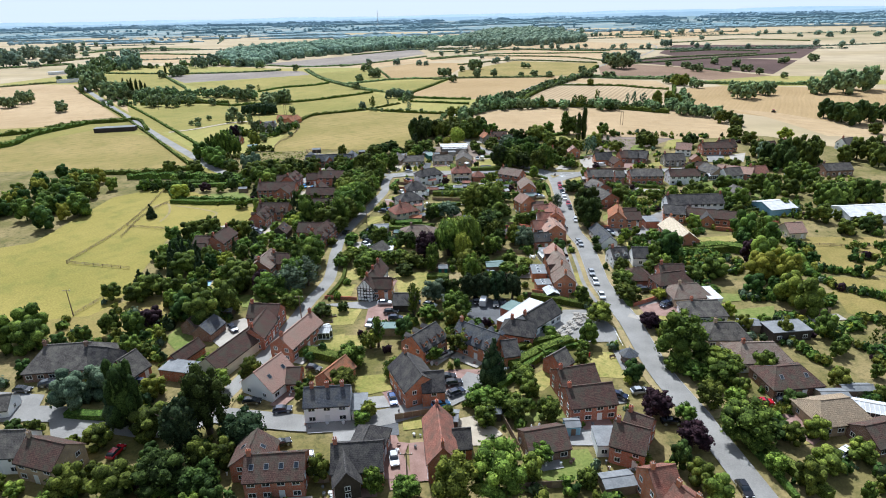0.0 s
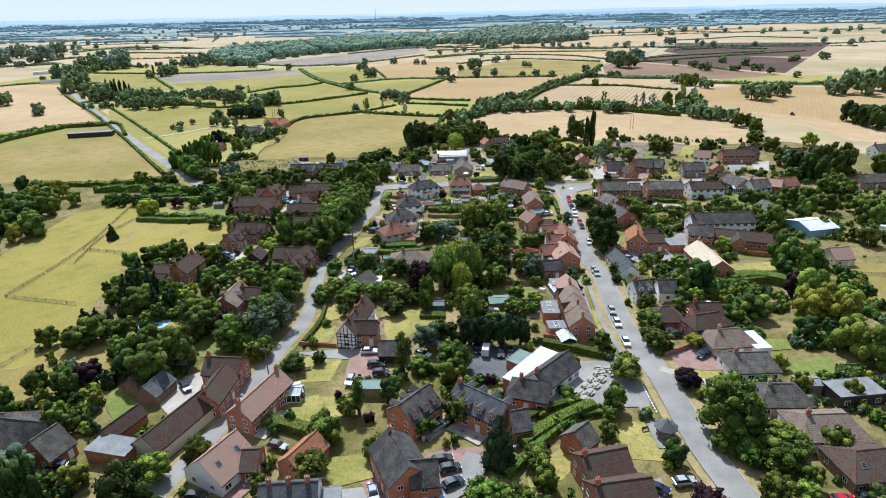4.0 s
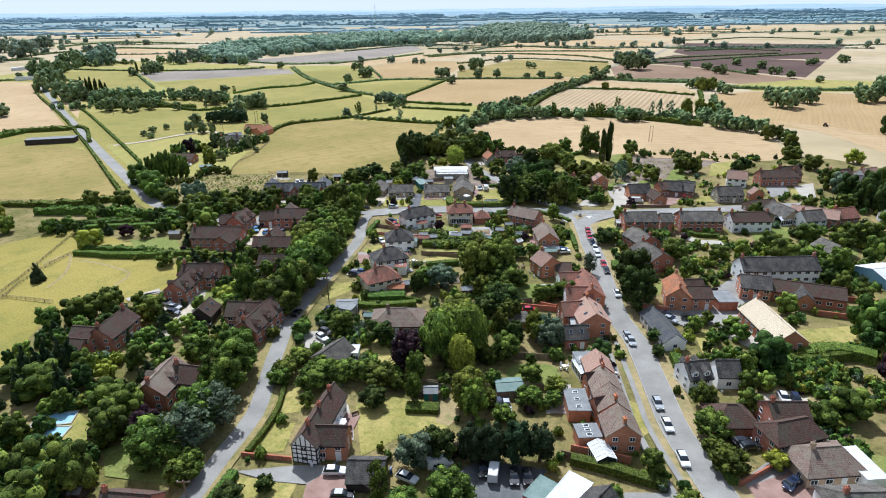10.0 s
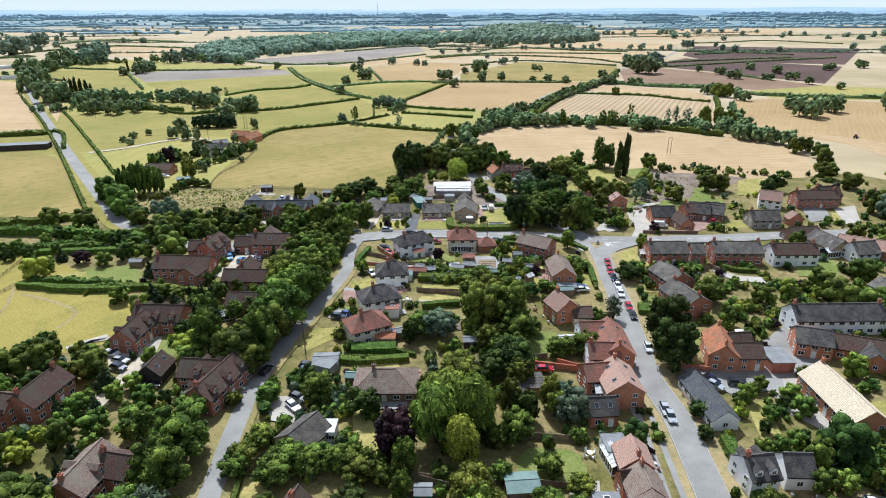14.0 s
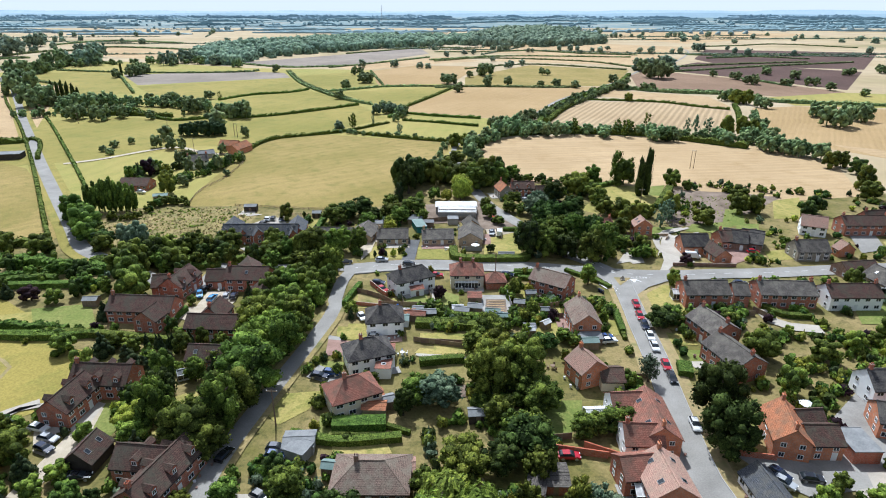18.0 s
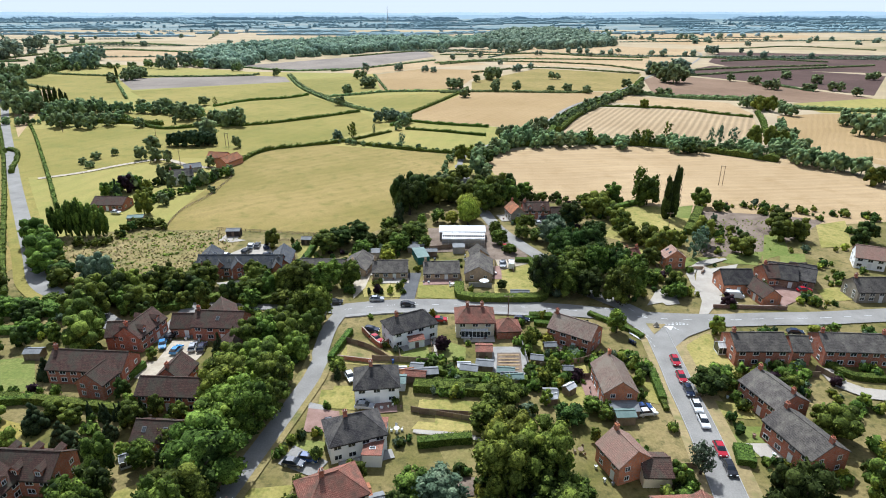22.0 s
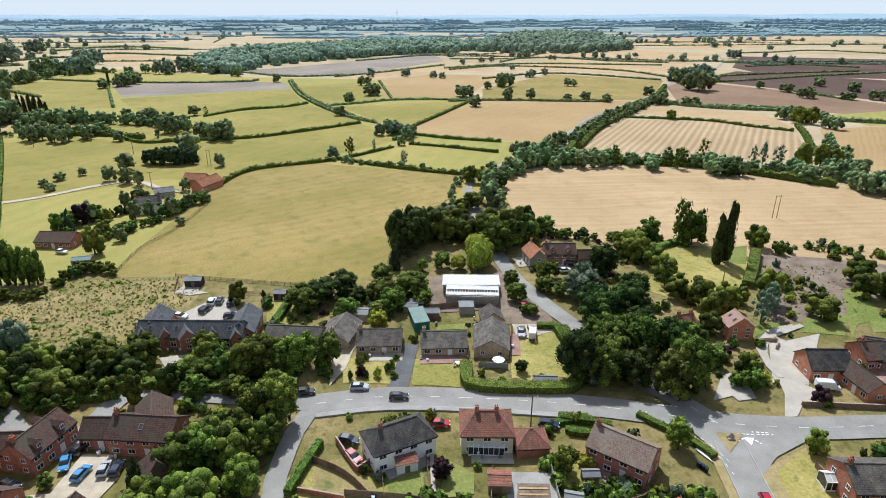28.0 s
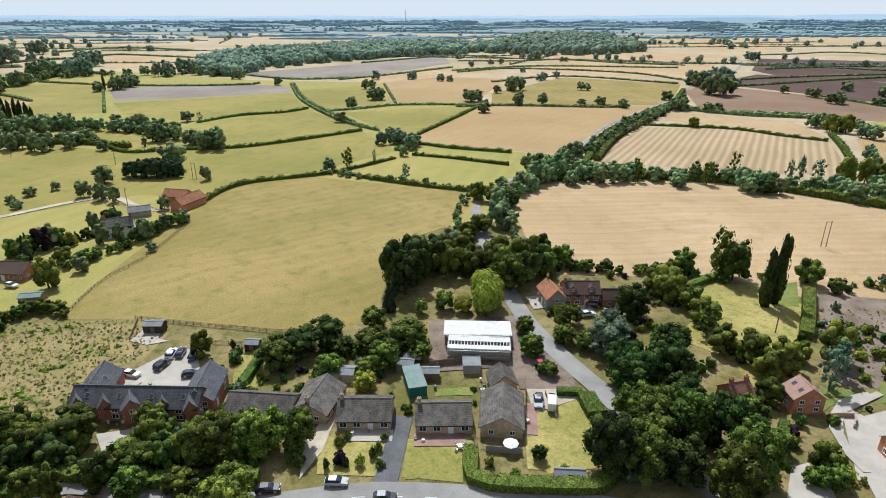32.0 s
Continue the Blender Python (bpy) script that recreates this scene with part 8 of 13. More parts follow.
fence([(15.1, 297.8), (16.4, 281)], 1.8, "panel", "concrete")
fence([(-22.5, 288.2), (-11.6, 287.7), (-4.3, 286.2)], 1.7, "panel", "wood")
fence([(4.3, 297.4), (3.4, 282.1)], 1.6, "panel", "wood")
fence([(18.7, 286.3), (30.5, 289.6), (35.2, 294.6)], 1.7, "panel", "wood")
fence([(19.7, 281.2), (30.1, 282.5)], 1.6, "panel", "wood")
fence([(-9.2, 267.9), (3.6, 267.1)], 1.6, "panel", "wood")
fence([(65.6, 300), (66.5, 291.2), (67.8, 286.7)], 1.6, "panel", "wood")
fence([(77.2, 285.4), (84.5, 284.9)], 1.7, "panel", "wood")
fence([(78.9, 279), (74.2, 273)], 1.6, "panel", "wood")
fence([(72.6, 319.5), (93.5, 319.1)], 1.2, "panel", "brick_brown")
fence([(103.5, 349.4), (95.6, 338.5)], 1.7, "panel", "wood")
fence([(-31.2, 288.7), (-22.4, 287.2)], 1.2, "panel", "brick_red")
fence([(-1, 335.9), (-0.6, 330.9)], 1.6, "panel", "wood")
fence([(1.6, 331), (8.8, 330.7)], 1.6, "panel", "concrete")
fence([(10.6, 352.3), (9.8, 338.4)], 1.6, "panel", "wood")
fence([(-12.3, 360.1), (0.1, 363.5)], 1.8, "panel", "wood")
fence([(74.4, 346.4), (79.8, 346.8), (77.7, 343)], 1.2, "panel", "brick_buff")
fence([(14.9, 350.5), (16.5, 341.6)], 1.2, "panel", "wood")
fence([(66.6, 345.9), (70.9, 350.1)], 1.2, "panel", "wood")
fence([(45.1, 253.3), (40.4, 253.2)], 1.6, "panel", "wood")
fence([(85, 287.7), (87.6, 282.4)], 1.8, "panel", "wood")
fence([(25.7, 229.3), (32.6, 225.9)], 1.7, "panel", "brick_red")
fence([(18.2, 231), (23.8, 232)], 1.6, "panel", "wood")
fence([(-11.1, 268.7), (3.6, 265.4)], 1.5, "panel", "wood")

# ---- cars ----
car(45.2, 182.8, -91, "car_silver")
car(44.9, 175.6, -91, "car_white")
car(44.6, 165.5, -91, "car_white")
car(46.6, 208.8, -91, "car_silver")
car(52.2, 289.8, -93, "car_red")
car(51.4, 282.8, -93, "car_red")
car(51.3, 277.6, -93, "car_navy")
car(51.1, 271.8, -93, "car_white")
car(50.7, 266.6, -93, "car_white")
car(50.9, 258.2, -94, "car_red")
car(50.7, 253, -93, "car_black")
car(50, 236.1, -93, "car_white")
car(46.2, 211.2, -93, "car_silver")
car(73.8, 184.8, -99, "car_white")
car(76.2, 184.4, -99, "car_navy")
car(58.3, 170.5, 6, "car_black")
car(59.2, 169.2, 6, "car_black")
car(62.2, 159.1, -141, "car_navy")
car(11.5, 160.8, -92, "car_black")
car(14, 160.8, -92, "car_black")
car(5.7, 162.8, -88, "car_black")
car(-22.5, 162.2, 0, "car_white")
car(-18.3, 152.5, 0, "car_navy")
car(-25.4, 149.4, -97, "car_silver")
car(-2.9, 163.3, -29, "car_silver")
car(-8.5, 160.5, -28, "car_white")
car(-20, 156.2, 0, "car_black")
car(10.2, 182.6, -83, "car_navy")
car(11.9, 182.1, -85, "car_silver")
car(-82, 228.3, -14, "car_silver")
car(-81, 225.4, -20, "car_navy")
car(-86, 231.3, -14, "car_white")
car(-72.1, 218.1, 7, "car_white")
car(-69.5, 218, 11, "car_black")
car(60.6, 222.3, -56, "car_navy")
car(66, 221.3, -8, "car_black")
car(60.4, 220.2, -47, "car_silver")
car(-34.4, 214.2, -28, "car_black")
car(-34.8, 211.1, -45, "car_white")
car(-34.8, 224.7, -5, "car_blue")
car(-35.1, 226.8, -3, "car_navy")
car(22.2, 226.1, 0, "car_red")
car(-44.7, 224.5, 73, "car_black")
car(-77.5, 292.7, -66, "car_sky")
car(-72.8, 290.4, 85, "car_sky")
car(-69.2, 291.8, 103, "car_silver")
car(-77.1, 297, 71, "car_black")
car(-66.8, 291.9, 97, "car_navy")
car(-83.9, 286.9, -17, "car_black")
car(-77.5, 356.1, 69, "car_black")
car(-77.3, 360.5, 99, "car_white")
car(-75.4, 361.5, 98, "car_navy")
car(-71.7, 360.7, 97, "car_navy")
car(-44.5, 332.6, -8, "car_white")
car(-25.8, 320.3, 3, "car_silver")
car(-24.7, 302.3, -10, "car_navy")
car(-22.8, 297.6, -45, "car_red")
car(-26.5, 280.2, -62, "car_white")
car(-21.3, 269.3, -5, "car_silver")
car(-6.6, 308.3, 3, "car_red")
car(12.9, 346.9, -88, "car_silver")
car(16.2, 309.3, -11, "car_navy")
car(104.4, 331, 3, "car_red")
car(88.7, 304.9, -6, "car_navy")
car(39.7, 269.2, 11, "car_white")
car(39.2, 271, 10, "car_blue")
car(-98.5, 120.1, 10, "car_black")
car(-105.7, 118.4, -1, "car_black")
car(-79.2, 121.3, 180, "car_navy")
car(-101.2, 121.1, 30, "car_grey")
car(-71.2, 96.4, 81, "car_red")
car(-40.2, 110, 9, "car_navy")
car(-48.1, 113.2, 0, "car_black")
car(-36.7, 126.6, -19, "car_black")
car(-15.5, 113.5, -74, "car_blue")
car(-2.9, 122.4, 12, "car_black")
car(-1.4, 120, 12, "car_black")
car(-4, 132.4, 42, "car_silver")
car(-37.5, 98.7, 28, "car_black")
car(-30.4, 94.1, -73, "car_white")
car(-13.4, 94, -78, "car_silver")
car(42.1, 116.1, 8, "car_silver")
car(36.7, 114.4, -26, "car_navy")
car(45.5, 105, 0, "car_black")
car(52.5, 85.5, -88, "car_black")
car(66.8, 130.2, -100, "car_grey")
car(66.4, 142.1, 11, "car_black")
car(68.5, 111.5, 0, "car_red")
car(73.5, 111.9, -2, "car_black")
car(62.7, 159.5, 25, "car_navy")
car(79.1, 111.4, 18, "car_silver")
car(76.7, 95.3, 33, "car_white")
car(-77.8, 360.9, 99, "car_white")
car(-75.2, 361.1, 98, "car_grey")
car(-71.6, 360, 110, "car_navy")
car(-77.2, 355.3, 79, "car_black")
car(-68.4, 352.3, 18, "car_navy")
car(-85.2, 351.6, -9, "car_grey")
car(-82.6, 351.3, -9, "car_white")
car(-60.2, 351.4, -57, "car_black")
car(32.7, 394.4, 4, "car_navy")
car(30.2, 388.7, 19, "car_white")
car(-147.3, 396, -10, "car_white")
car(-43.8, 332.1, -12, "car_silver")
car(13.4, 347.6, -89, "car_grey")
car(-16.3, 317.2, 3, "car_black")
van(7.8, 161.9, 80)
van(-2.6, 164.2, 20)
van(81.4, 325.9, -5)
van(15.9, 346.4, 85)

# ---- sheds and poles ----
shed(-4.9, 186.1, 1, 3, 3, "teal", "flat_grey", 2.1)
shed(12.9, 188.1, 6, 6, 5, "wood", "flat_green", 2.1)
shed(-12.6, 280.6, -5, 8, 3, "wood", "roof_red", 2.1)
shed(-15.1, 278, 0, 4, 4, "white", "flat_green", 2.1)
shed(-10.9, 283.3, -6, 3, 3, "wood", "flat_grey", 2.1)
shed(1.6, 283.3, -10, 4, 3, "wood", "flat_grey", 2.1)
shed(5.3, 292.1, 0, 4, 4, "wood", "roof_red", 2.1)
shed(5.3, 285.3, -6, 4, 3, "wood", "flat_grey", 2.1)
shed(10.2, 282.5, -5, 4, 2.5, "wood", "flat_green", 2.1)
shed(18.2, 288.2, -10, 3, 2.5, "wood", "flat_grey", 2.1)
shed(22.1, 294.2, 5, 3, 2, "wood", "flat_grey", 2.1)
shed(34.6, 269.7, 5, 6, 4, "wood", "flat_grey", 2.1)
shed(19.6, 274.1, 0, 3, 3, "wood", "flat_grey", 2.1)
shed(-17.9, 359, -4, 4, 3, "wood", "flat_grey", 2.1)
shed(-11.6, 355.8, 4, 4, 3, "wood", "flat_grey", 2.1)
shed(-16.5, 361.6, 0, 4, 3, "timber", "flat_grey", 2.1)
shed(-17.4, 239.4, 0, 5, 4, "wood", "roof_orange", 2.1)
shed(18.3, 219.7, 0, 5, 6, "brick_red", "roof_grey", 2.1)
shed(-8.9, 221.5, 5, 3, 4, "wood", "roof_pink", 2.1)
shed(-23.5, 221.2, -5, 2.5, 2.5, "wood", "flat_green", 2.1)
shed(-30.8, 228, 5, 6, 5, "concrete", "flat_grey", 2.1)
shed(-107, 286.7, 5, 4, 3, "wood", "flat_grey", 2.1)
shed(-69.3, 156.4, 0, 4, 3, "timber", "flat_grey", 2.1)
shed(-2.4, 105.9, -5, 4, 4, "timber", "flat_grey", 2.1)
shed(7, 107.8, 0, 4, 3, "timber", "flat_grey", 2.1)
shed(-26.9, 89.8, 0, 3, 3, "wood", "flat_green", 2.1)
greenhouse(-63.8, 251, 30, 3.5, 2.5, 1.6, "greenhouse")
greenhouse(-38.5, 143.5, 0, 6, 4, 2.2, "conservatory")
greenhouse(3, 301.3, 0, 7, 3, 2.2, "conservatory")
greenhouse(66.2, 295.3, 0, 4, 3, 2.2, "conservatory")
pole(124.5, 448.2, 10, True)
pole(-116.5, 157, 9)
pole(-205.9, 550.4, 8)
pole(-155.7, 476.1, 9)
pole(-147.5, 523.2, 9, True)
pole(-37.6, 234.5, 9)
pole(12.3, 307.9, 9)
pole(79.1, 382.6, 8)
pole(-45.5, 151.2, 9)
pole(-10.1, 86.3, 9)
pole(-278.9, 565, 8)
timber_gable(timbered, 16.8, 4.99, 4.4, 7.3)
sheet("yard", [(41.7, 316), (45.5, 309.4), (48.5, 303.7), (49.7, 296.9), (54.7, 297.1), (59.6, 302.4), (67.4, 307.2), (75, 309.4), (70.3, 314.1), (52.6, 314.9)], "asphalt", 0.297, "wide asphalt mouth of the junction")
sheet("lawn", [(50.4, 309.1), (55.8, 308.8), (51, 303.1)], "verge", 0.4, "small grass traffic island")
kiosk(43.1, 129.8)
for i in range(9):
    picnic_table(26.3 + 0.95 * i + (1.5 if i % 2 else 0), 141.6 + 1.25 * i - (1.2 if i % 2 else 0), 48)
for x, y in ((34.6, 154), (37, 153.6), (35, 151.6), (37.6, 151.4)):
    picnic_table(x, y, 8)
parasol(6.4, 331.4)
bin_box(43.6, 299.1, 28, "car_navy")
bin_box(44.1, 298.5, 3, "car_navy")
bin_box(44.5, 297.9, 8, "car_black")
bin_box(31.3, 282.5, 20, "car_blue")
bin_box(-38.9, 309.4, 10, "car_black")
bin_box(-10.1, 351, 20, "car_grey")
bin_box(-11.8, 162.6, 10, "car_blue")
bin_box(73.9, 215.5, 5, "car_grey")
bin_box(-14, 278.1, 10, "car_blue")
ROUGH = [(-163.5, 360.6), (-133, 373.1), (-96.7, 377.8), (-83.8, 368.8), (-85.3, 357.8), (-89.5, 355), (-89, 335.5), (-95.6, 326.2), (-130.2, 329)]
rough_patch(ROUGH, 1800, 0.3, "rough", "tall brown and yellow seeding grass")
rough_patch(ROUGH, 600, 0.26, "verge", "tufts of dry straw-coloured grass")
bushes("light", [(x, y, rng.uniform(0.3, 0.9), rng.uniform(0.6, 1.5)) for x, y in scatter(ROUGH, 240) if noise.noise(Vector((x * 0.06, y * 0.06, 2.0))) > 0.15])
rough_patch(ROUGH, 700, 0.4, "leaf_light", "patches of green weeds in rough grass")
rough_patch([(99.3, 398.6), (135.7, 395.8), (111.7, 361.3), (84.2, 357.3), (84.5, 369.1)], 350, 0.3, "leaf_light", "scattered weeds on a cleared plot")
tractor(14.9, 360.7, 20)

# ---- more gardens ----
sheet("lawn", [(-5.3, 259.2), (4.8, 257.5), (4.9, 251.1), (-2.5, 251.5)], "rough", 0.146, "worn garden grass")
sheet("yard", [(-2.5, 250.2), (2.8, 249.4), (2.4, 245.1), (-2.6, 244.4)], "soil", 0.247, "dug garden bed")
sheet("lawn", [(22.8, 244.4), (28.2, 244.6), (26.6, 236.1), (20.8, 234)], "lawn_green", 0.147, "green garden lawn")
sheet("lawn", [(-32.4, 275.8), (-25.2, 275.5), (-23.4, 268.6), (-31.7, 269.5)], "lawn", 0.148, "dry front lawn")
sheet("yard", [(-33.6, 268.8), (-26.7, 268), (-24.8, 261.3), (-32.8, 261.1)], "block", 0.248, "pale brick-paved drive")
sheet("lawn", [(-34, 258.9), (-27.4, 258.3), (-27.3, 254.5), (-33.6, 254.9)], "lawn_green", 0.149, "small green lawn")
sheet("yard", [(-35.3, 251.7), (-33.5, 256.9), (-25.7, 252.6), (-27.9, 248.5)], "asphalt", 0.249, "asphalt driveway")
sheet("yard", [(7, 295.6), (16.1, 295.9), (15.6, 281.3), (6.1, 281)], "concrete", 0.25, "pale paving round a vegetable plot")
sheet("yard", [(8.7, 292.8), (14.6, 293), (14.4, 284.3), (8, 283.5)], "soil", 0.251, "dug vegetable plot with pale straw rows")
ribbon("straw_row", [(8.9, 291.5), (14.2, 291.7)], -0.22, 0.22, 0.37, "stubble", "pale straw row on a vegetable plot")
ribbon("straw_row", [(8.9, 290), (14.1, 290.2)], -0.22, 0.22, 0.37, "stubble", "pale straw row on a vegetable plot")
ribbon("straw_row", [(8.8, 288.5), (14, 288.7)], -0.22, 0.22, 0.37, "stubble", "pale straw row on a vegetable plot")
ribbon("straw_row", [(8.7, 287), (13.9, 287.2)], -0.22, 0.22, 0.37, "stubble", "pale straw row on a vegetable plot")
ribbon("straw_row", [(8.7, 285.6), (13.7, 285.7)], -0.22, 0.22, 0.37, "stubble", "pale straw row on a vegetable plot")
ribbon("path", [(-9.5, 261.8), (-1.5, 261), (5.1, 259.8)], -0.5, 0.5, 0.33, "pale", "pale garden path")
sheet("lawn", [(64.9, 304.5), (58.1, 298.5), (54.5, 289.6), (54.1, 281.7), (58.7, 276.1), (66.8, 286.5), (70.5, 302.2)], "lawn", 0.15, "wide dry green verge at the junction")
sheet("lawn", [(54, 275.5), (63.5, 273.3), (62.5, 268.6), (53.5, 269.2)], "lawn", 0.151, "dry front lawn")
sheet("yard", [(57, 260.8), (65.5, 261.1), (64.8, 257.2), (58.6, 256.2)], "pale", 0.252, "pale paved drive")
sheet("lawn", [(57.7, 266.1), (64, 266.3), (62.3, 261.6), (56.5, 261)], "lawn_green", 0.152, "green front lawn")
ribbon("drive", [(87.9, 288.4), (87.7, 282.2), (91.4, 278.7), (98.9, 277.4)], -2.2, 2.2, 0.34, "pale", "pale curving drive")
sheet("lawn", [(13, 196.1), (15.2, 199.3), (23.3, 199), (25.7, 197.4), (24.2, 192.8), (12.7, 192.7)], "lawn_green", 0.153, "green garden lawn")
sheet("lawn", [(-3.6, 186.2), (1.5, 185.4), (1.4, 178.6), (-0.9, 176), (-3.6, 177.4)], "verge", 0.154, "parched garden grass")
sheet("yard", [(-27.8, 184.6), (-23.3, 183.1), (-20.9, 175.5), (-20.3, 171.4), (-23.5, 172.9)], "pale", 0.253, "paved terrace beside a house")
sheet("yard", [(22, 190.6), (27.6, 190.6), (25.9, 180.1), (20.3, 180)], "pale", 0.254, "paved terrace behind a house")
sheet("lawn", [(68.3, 185.5), (74.4, 188.9), (82.7, 185.6), (84.8, 183.7), (75.5, 179.3)], "verge", 0.155, "parched garden grass")
sheet("lawn", [(88.5, 214.1), (101.9, 213.7), (98.6, 204.5), (85.5, 204)], "lawn", 0.156, "dry garden lawn")
sheet("lawn", [(64.8, 213.4), (70.2, 215.9), (67.8, 204.3), (63, 202.1)], "lawn", 0.157, "dry garden lawn")
sheet("lawn", [(-71.4, 234.3), (-59.1, 240.9), (-58.2, 244.4), (-54.7, 238.3), (-58.4, 228.8), (-67.6, 228.8)], "lawn", 0.158, "dry garden lawn")
sheet("lawn", [(-79.6, 234.9), (-75.5, 236.5), (-69.7, 235), (-70.7, 228.8)], "lawn_green", 0.159, "small green lawn")
ribbon("path", [(-96.9, 234.2), (-94.8, 237.8), (-89.7, 239.8)], -0.7, 0.7, 0.36, "pale", "pale garden path")
sheet("lawn", [(-90.6, 182.4), (-82.2, 180.1), (-75.5, 174.9), (-75.8, 170.5), (-82, 170.5)], "lawn", 0.16, "dry garden lawn")
sheet("lawn", [(-22, 211.6), (-18, 210.5), (-13.7, 197.5), (-14.3, 191.7), (-18.1, 192.6)], "lawn", 0.161, "dry strip of lawn")
sheet("lawn", [(38.7, 185.2), (41, 183.6), (40.8, 174), (38.4, 172)], "lawn", 0.162, "dry front grass")
sheet("lawn", [(41.2, 197.9), (44, 198.9), (44.3, 190.4), (42, 188.7)], "lawn_green", 0.163, "small front lawn")
sheet("lawn", [(12.8, 110.4), (19.7, 110.3), (16.5, 106.1), (11.8, 105.8)], "lawn_green", 0.164, "green garden lawn")
sheet("yard", [(62.8, 143.2), (69.5, 143.1), (66.8, 133.1), (60.5, 131.4)], "pale", 0.255, "pale paved yard")
sheet("lawn", [(99, 147.9), (110, 149.3), (105.8, 142.5), (97, 142.2)], "lawn_green", 0.165, "green garden lawn")
sheet("lawn", [(67.9, 102.4), (76.8, 105.3), (76.7, 99.9), (70.2, 98)], "lawn", 0.166, "dry front lawn")
sheet("lawn", [(-40.1, 141.8), (-32, 144.8), (-30.3, 137.3), (-37, 134.5)], "lawn", 0.167, "dry garden lawn")
sheet("lawn", [(-26.6, 123.7), (-18, 124.8), (-16.1, 118.2), (-23.9, 115.5)], "lawn", 0.168, "dry garden lawn")
sheet("field", [(-125.9, 154.2), (-111.8, 157), (-106, 166.4), (-92.7, 170.2), (-86.4, 157.1), (-88.4, 145.7), (-103, 142.8), (-120.2, 146.3)], "pasture", 0.077, "dry paddock")
sheet("lawn", [(-82.3, 143), (-79.7, 156.3), (-70.1, 145.4), (-73.3, 133.2)], "lawn_green", 0.169, "green garden lawn")
sheet("yard", [(-74.4, 147.7), (-60.7, 156), (-55.5, 150.7), (-61.6, 134.9), (-66.6, 139.8)], "pale", 0.256, "farm yard of pale gravel")
sheet("yard", [(-27.5, 103.1), (-17.9, 104.5), (-13.8, 98.8), (-26.6, 98.6)], "concrete", 0.257, "pale concrete front yard")
sheet("yard", [(-19.1, 106.4), (-13.7, 106.3), (-13, 101.8), (-17.3, 101.6)], "asphalt_dark", 0.258, "dark asphalt parking bay")
sheet("lawn", [(-12.7, 107.6), (-6, 108.4), (-5.6, 104.7), (-12.3, 103.3)], "lawn", 0.17, "dry garden lawn")
sheet("yard", [(-94.7, 110.5), (-81.7, 106.8), (-78.3, 103.4), (-86.4, 98.9)], "asphalt", 0.259, "asphalt drive")
sheet("lawn", [(55.5, 143.4), (56.7, 140.8), (57.9, 125.1), (55.7, 124.1)], "verge", 0.171, "parched roadside grass")
sheet("lawn", [(53.5, 120.2), (58, 119.2), (59.8, 108.1), (56.2, 107.3)], "verge", 0.172, "parched roadside grass")
sheet("yard", [(100.9, 153.5), (109.7, 153.3), (110.4, 149.9), (99.3, 148.4)], "pale", 0.26, "paved terrace")
ribbon("path", [(49.5, 125.8), (48.9, 150.8), (46.5, 173.5), (47.1, 187.6), (48.1, 209.5), (46.7, 221.2)], -9, -7.4, 0.289, "asphalt", "footpath in front of the terrace")
raised_bed(-40.2, 155.5, 12)
raised_bed(-37.3, 155.1, 12)
raised_bed(-41.3, 153.3, 12)
raised_bed(-37.8, 151.6, 12)
garden_table(23.5, 183.5, 16, "white", 4)
garden_table(27.2, 197.4, 6, "white", 4)
garden_table(-21.8, 173.8, 50, "wood", 3)
garden_table(-13.5, 262.1, 76, "white", 4)
garden_table(-15.5, 271.3, 20, "white", 3)
garden_table(23.4, 257.1, 40, "wood", 3)
garden_table(-13.4, 241.6, 30, "wood", 3)
garden_table(16.4, 103.1, 35, "white", 4)
garden_table(-69.3, 142.8, 70, "white", 2)
garden_table(-30.9, 201.4, 0, "wood", 2)
garden_table(104.9, 151.7, 45, "wood", 4)
garden_table(1.3, 301.1, 75, "white", 4)
garden_table(-15.1, 301.8, 20, "wood", 3)
garden_table(-3.5, 331.5, 25, "white", 4)
garden_table(73.1, 195.3, 40, "white", 3)
garden_table(84.1, 146.8, 50, "wood", 3)
parasol(-23.7, 174.9)
parasol(24.2, 186)
parasol(75.8, 242.2)
pool(-86.6, 178.1, 10, 8, 4)
pool(-83.5, 173.5, 0, 4, 4)
trampoline(-3.9, 276.6)
trampoline(14.6, 203.9)
greenhouse(10.9, 280.9, 0, 4, 2.4, 1.6, "greenhouse")
greenhouse(-38.2, 143.9, 25, 5, 4.5, 2.2, "conservatory")
greenhouse(29.9, 237.7, 5, 5, 4, 2.2, "conservatory")
greenhouse(-63.2, 251.4, 20, 3.5, 2.4, 1.5, "greenhouse")
shed(-13.2, 280.9, 20, 3.2, 2.4, "white", "roof_orange", 2.2)
shed(-15.3, 281.4, 5, 4, 3, "white", "flat_white", 2.2)
shed(-9.9, 281.2, 8, 8, 3, "timber", "flat_grey", 2.1)
shed(0.3, 284.5, 5, 3, 2.4, "wood", "flat_white", 2)
shed(-17.5, 243, 20, 3, 4, "white", "roof_orange", 2.2)
shed(-14.9, 241.6, 20, 3, 3, "wood", "flat_grey", 2.1)
shed(4.8, 237.4, 5, 4, 3, "timber", "flat_grey", 2.2)
shed(24.2, 276.5, 40, 2.5, 2, "wood", "flat_white", 2)
shed(25, 283.9, 0, 2.5, 2, "wood", "flat_grey", 2)
shed(34.3, 267.2, 5, 4, 3, "wood", "flat_green", 2.2)
shed(14.8, 217.1, 75, 5, 3.5, "wood", "roof_grey", 2.3)
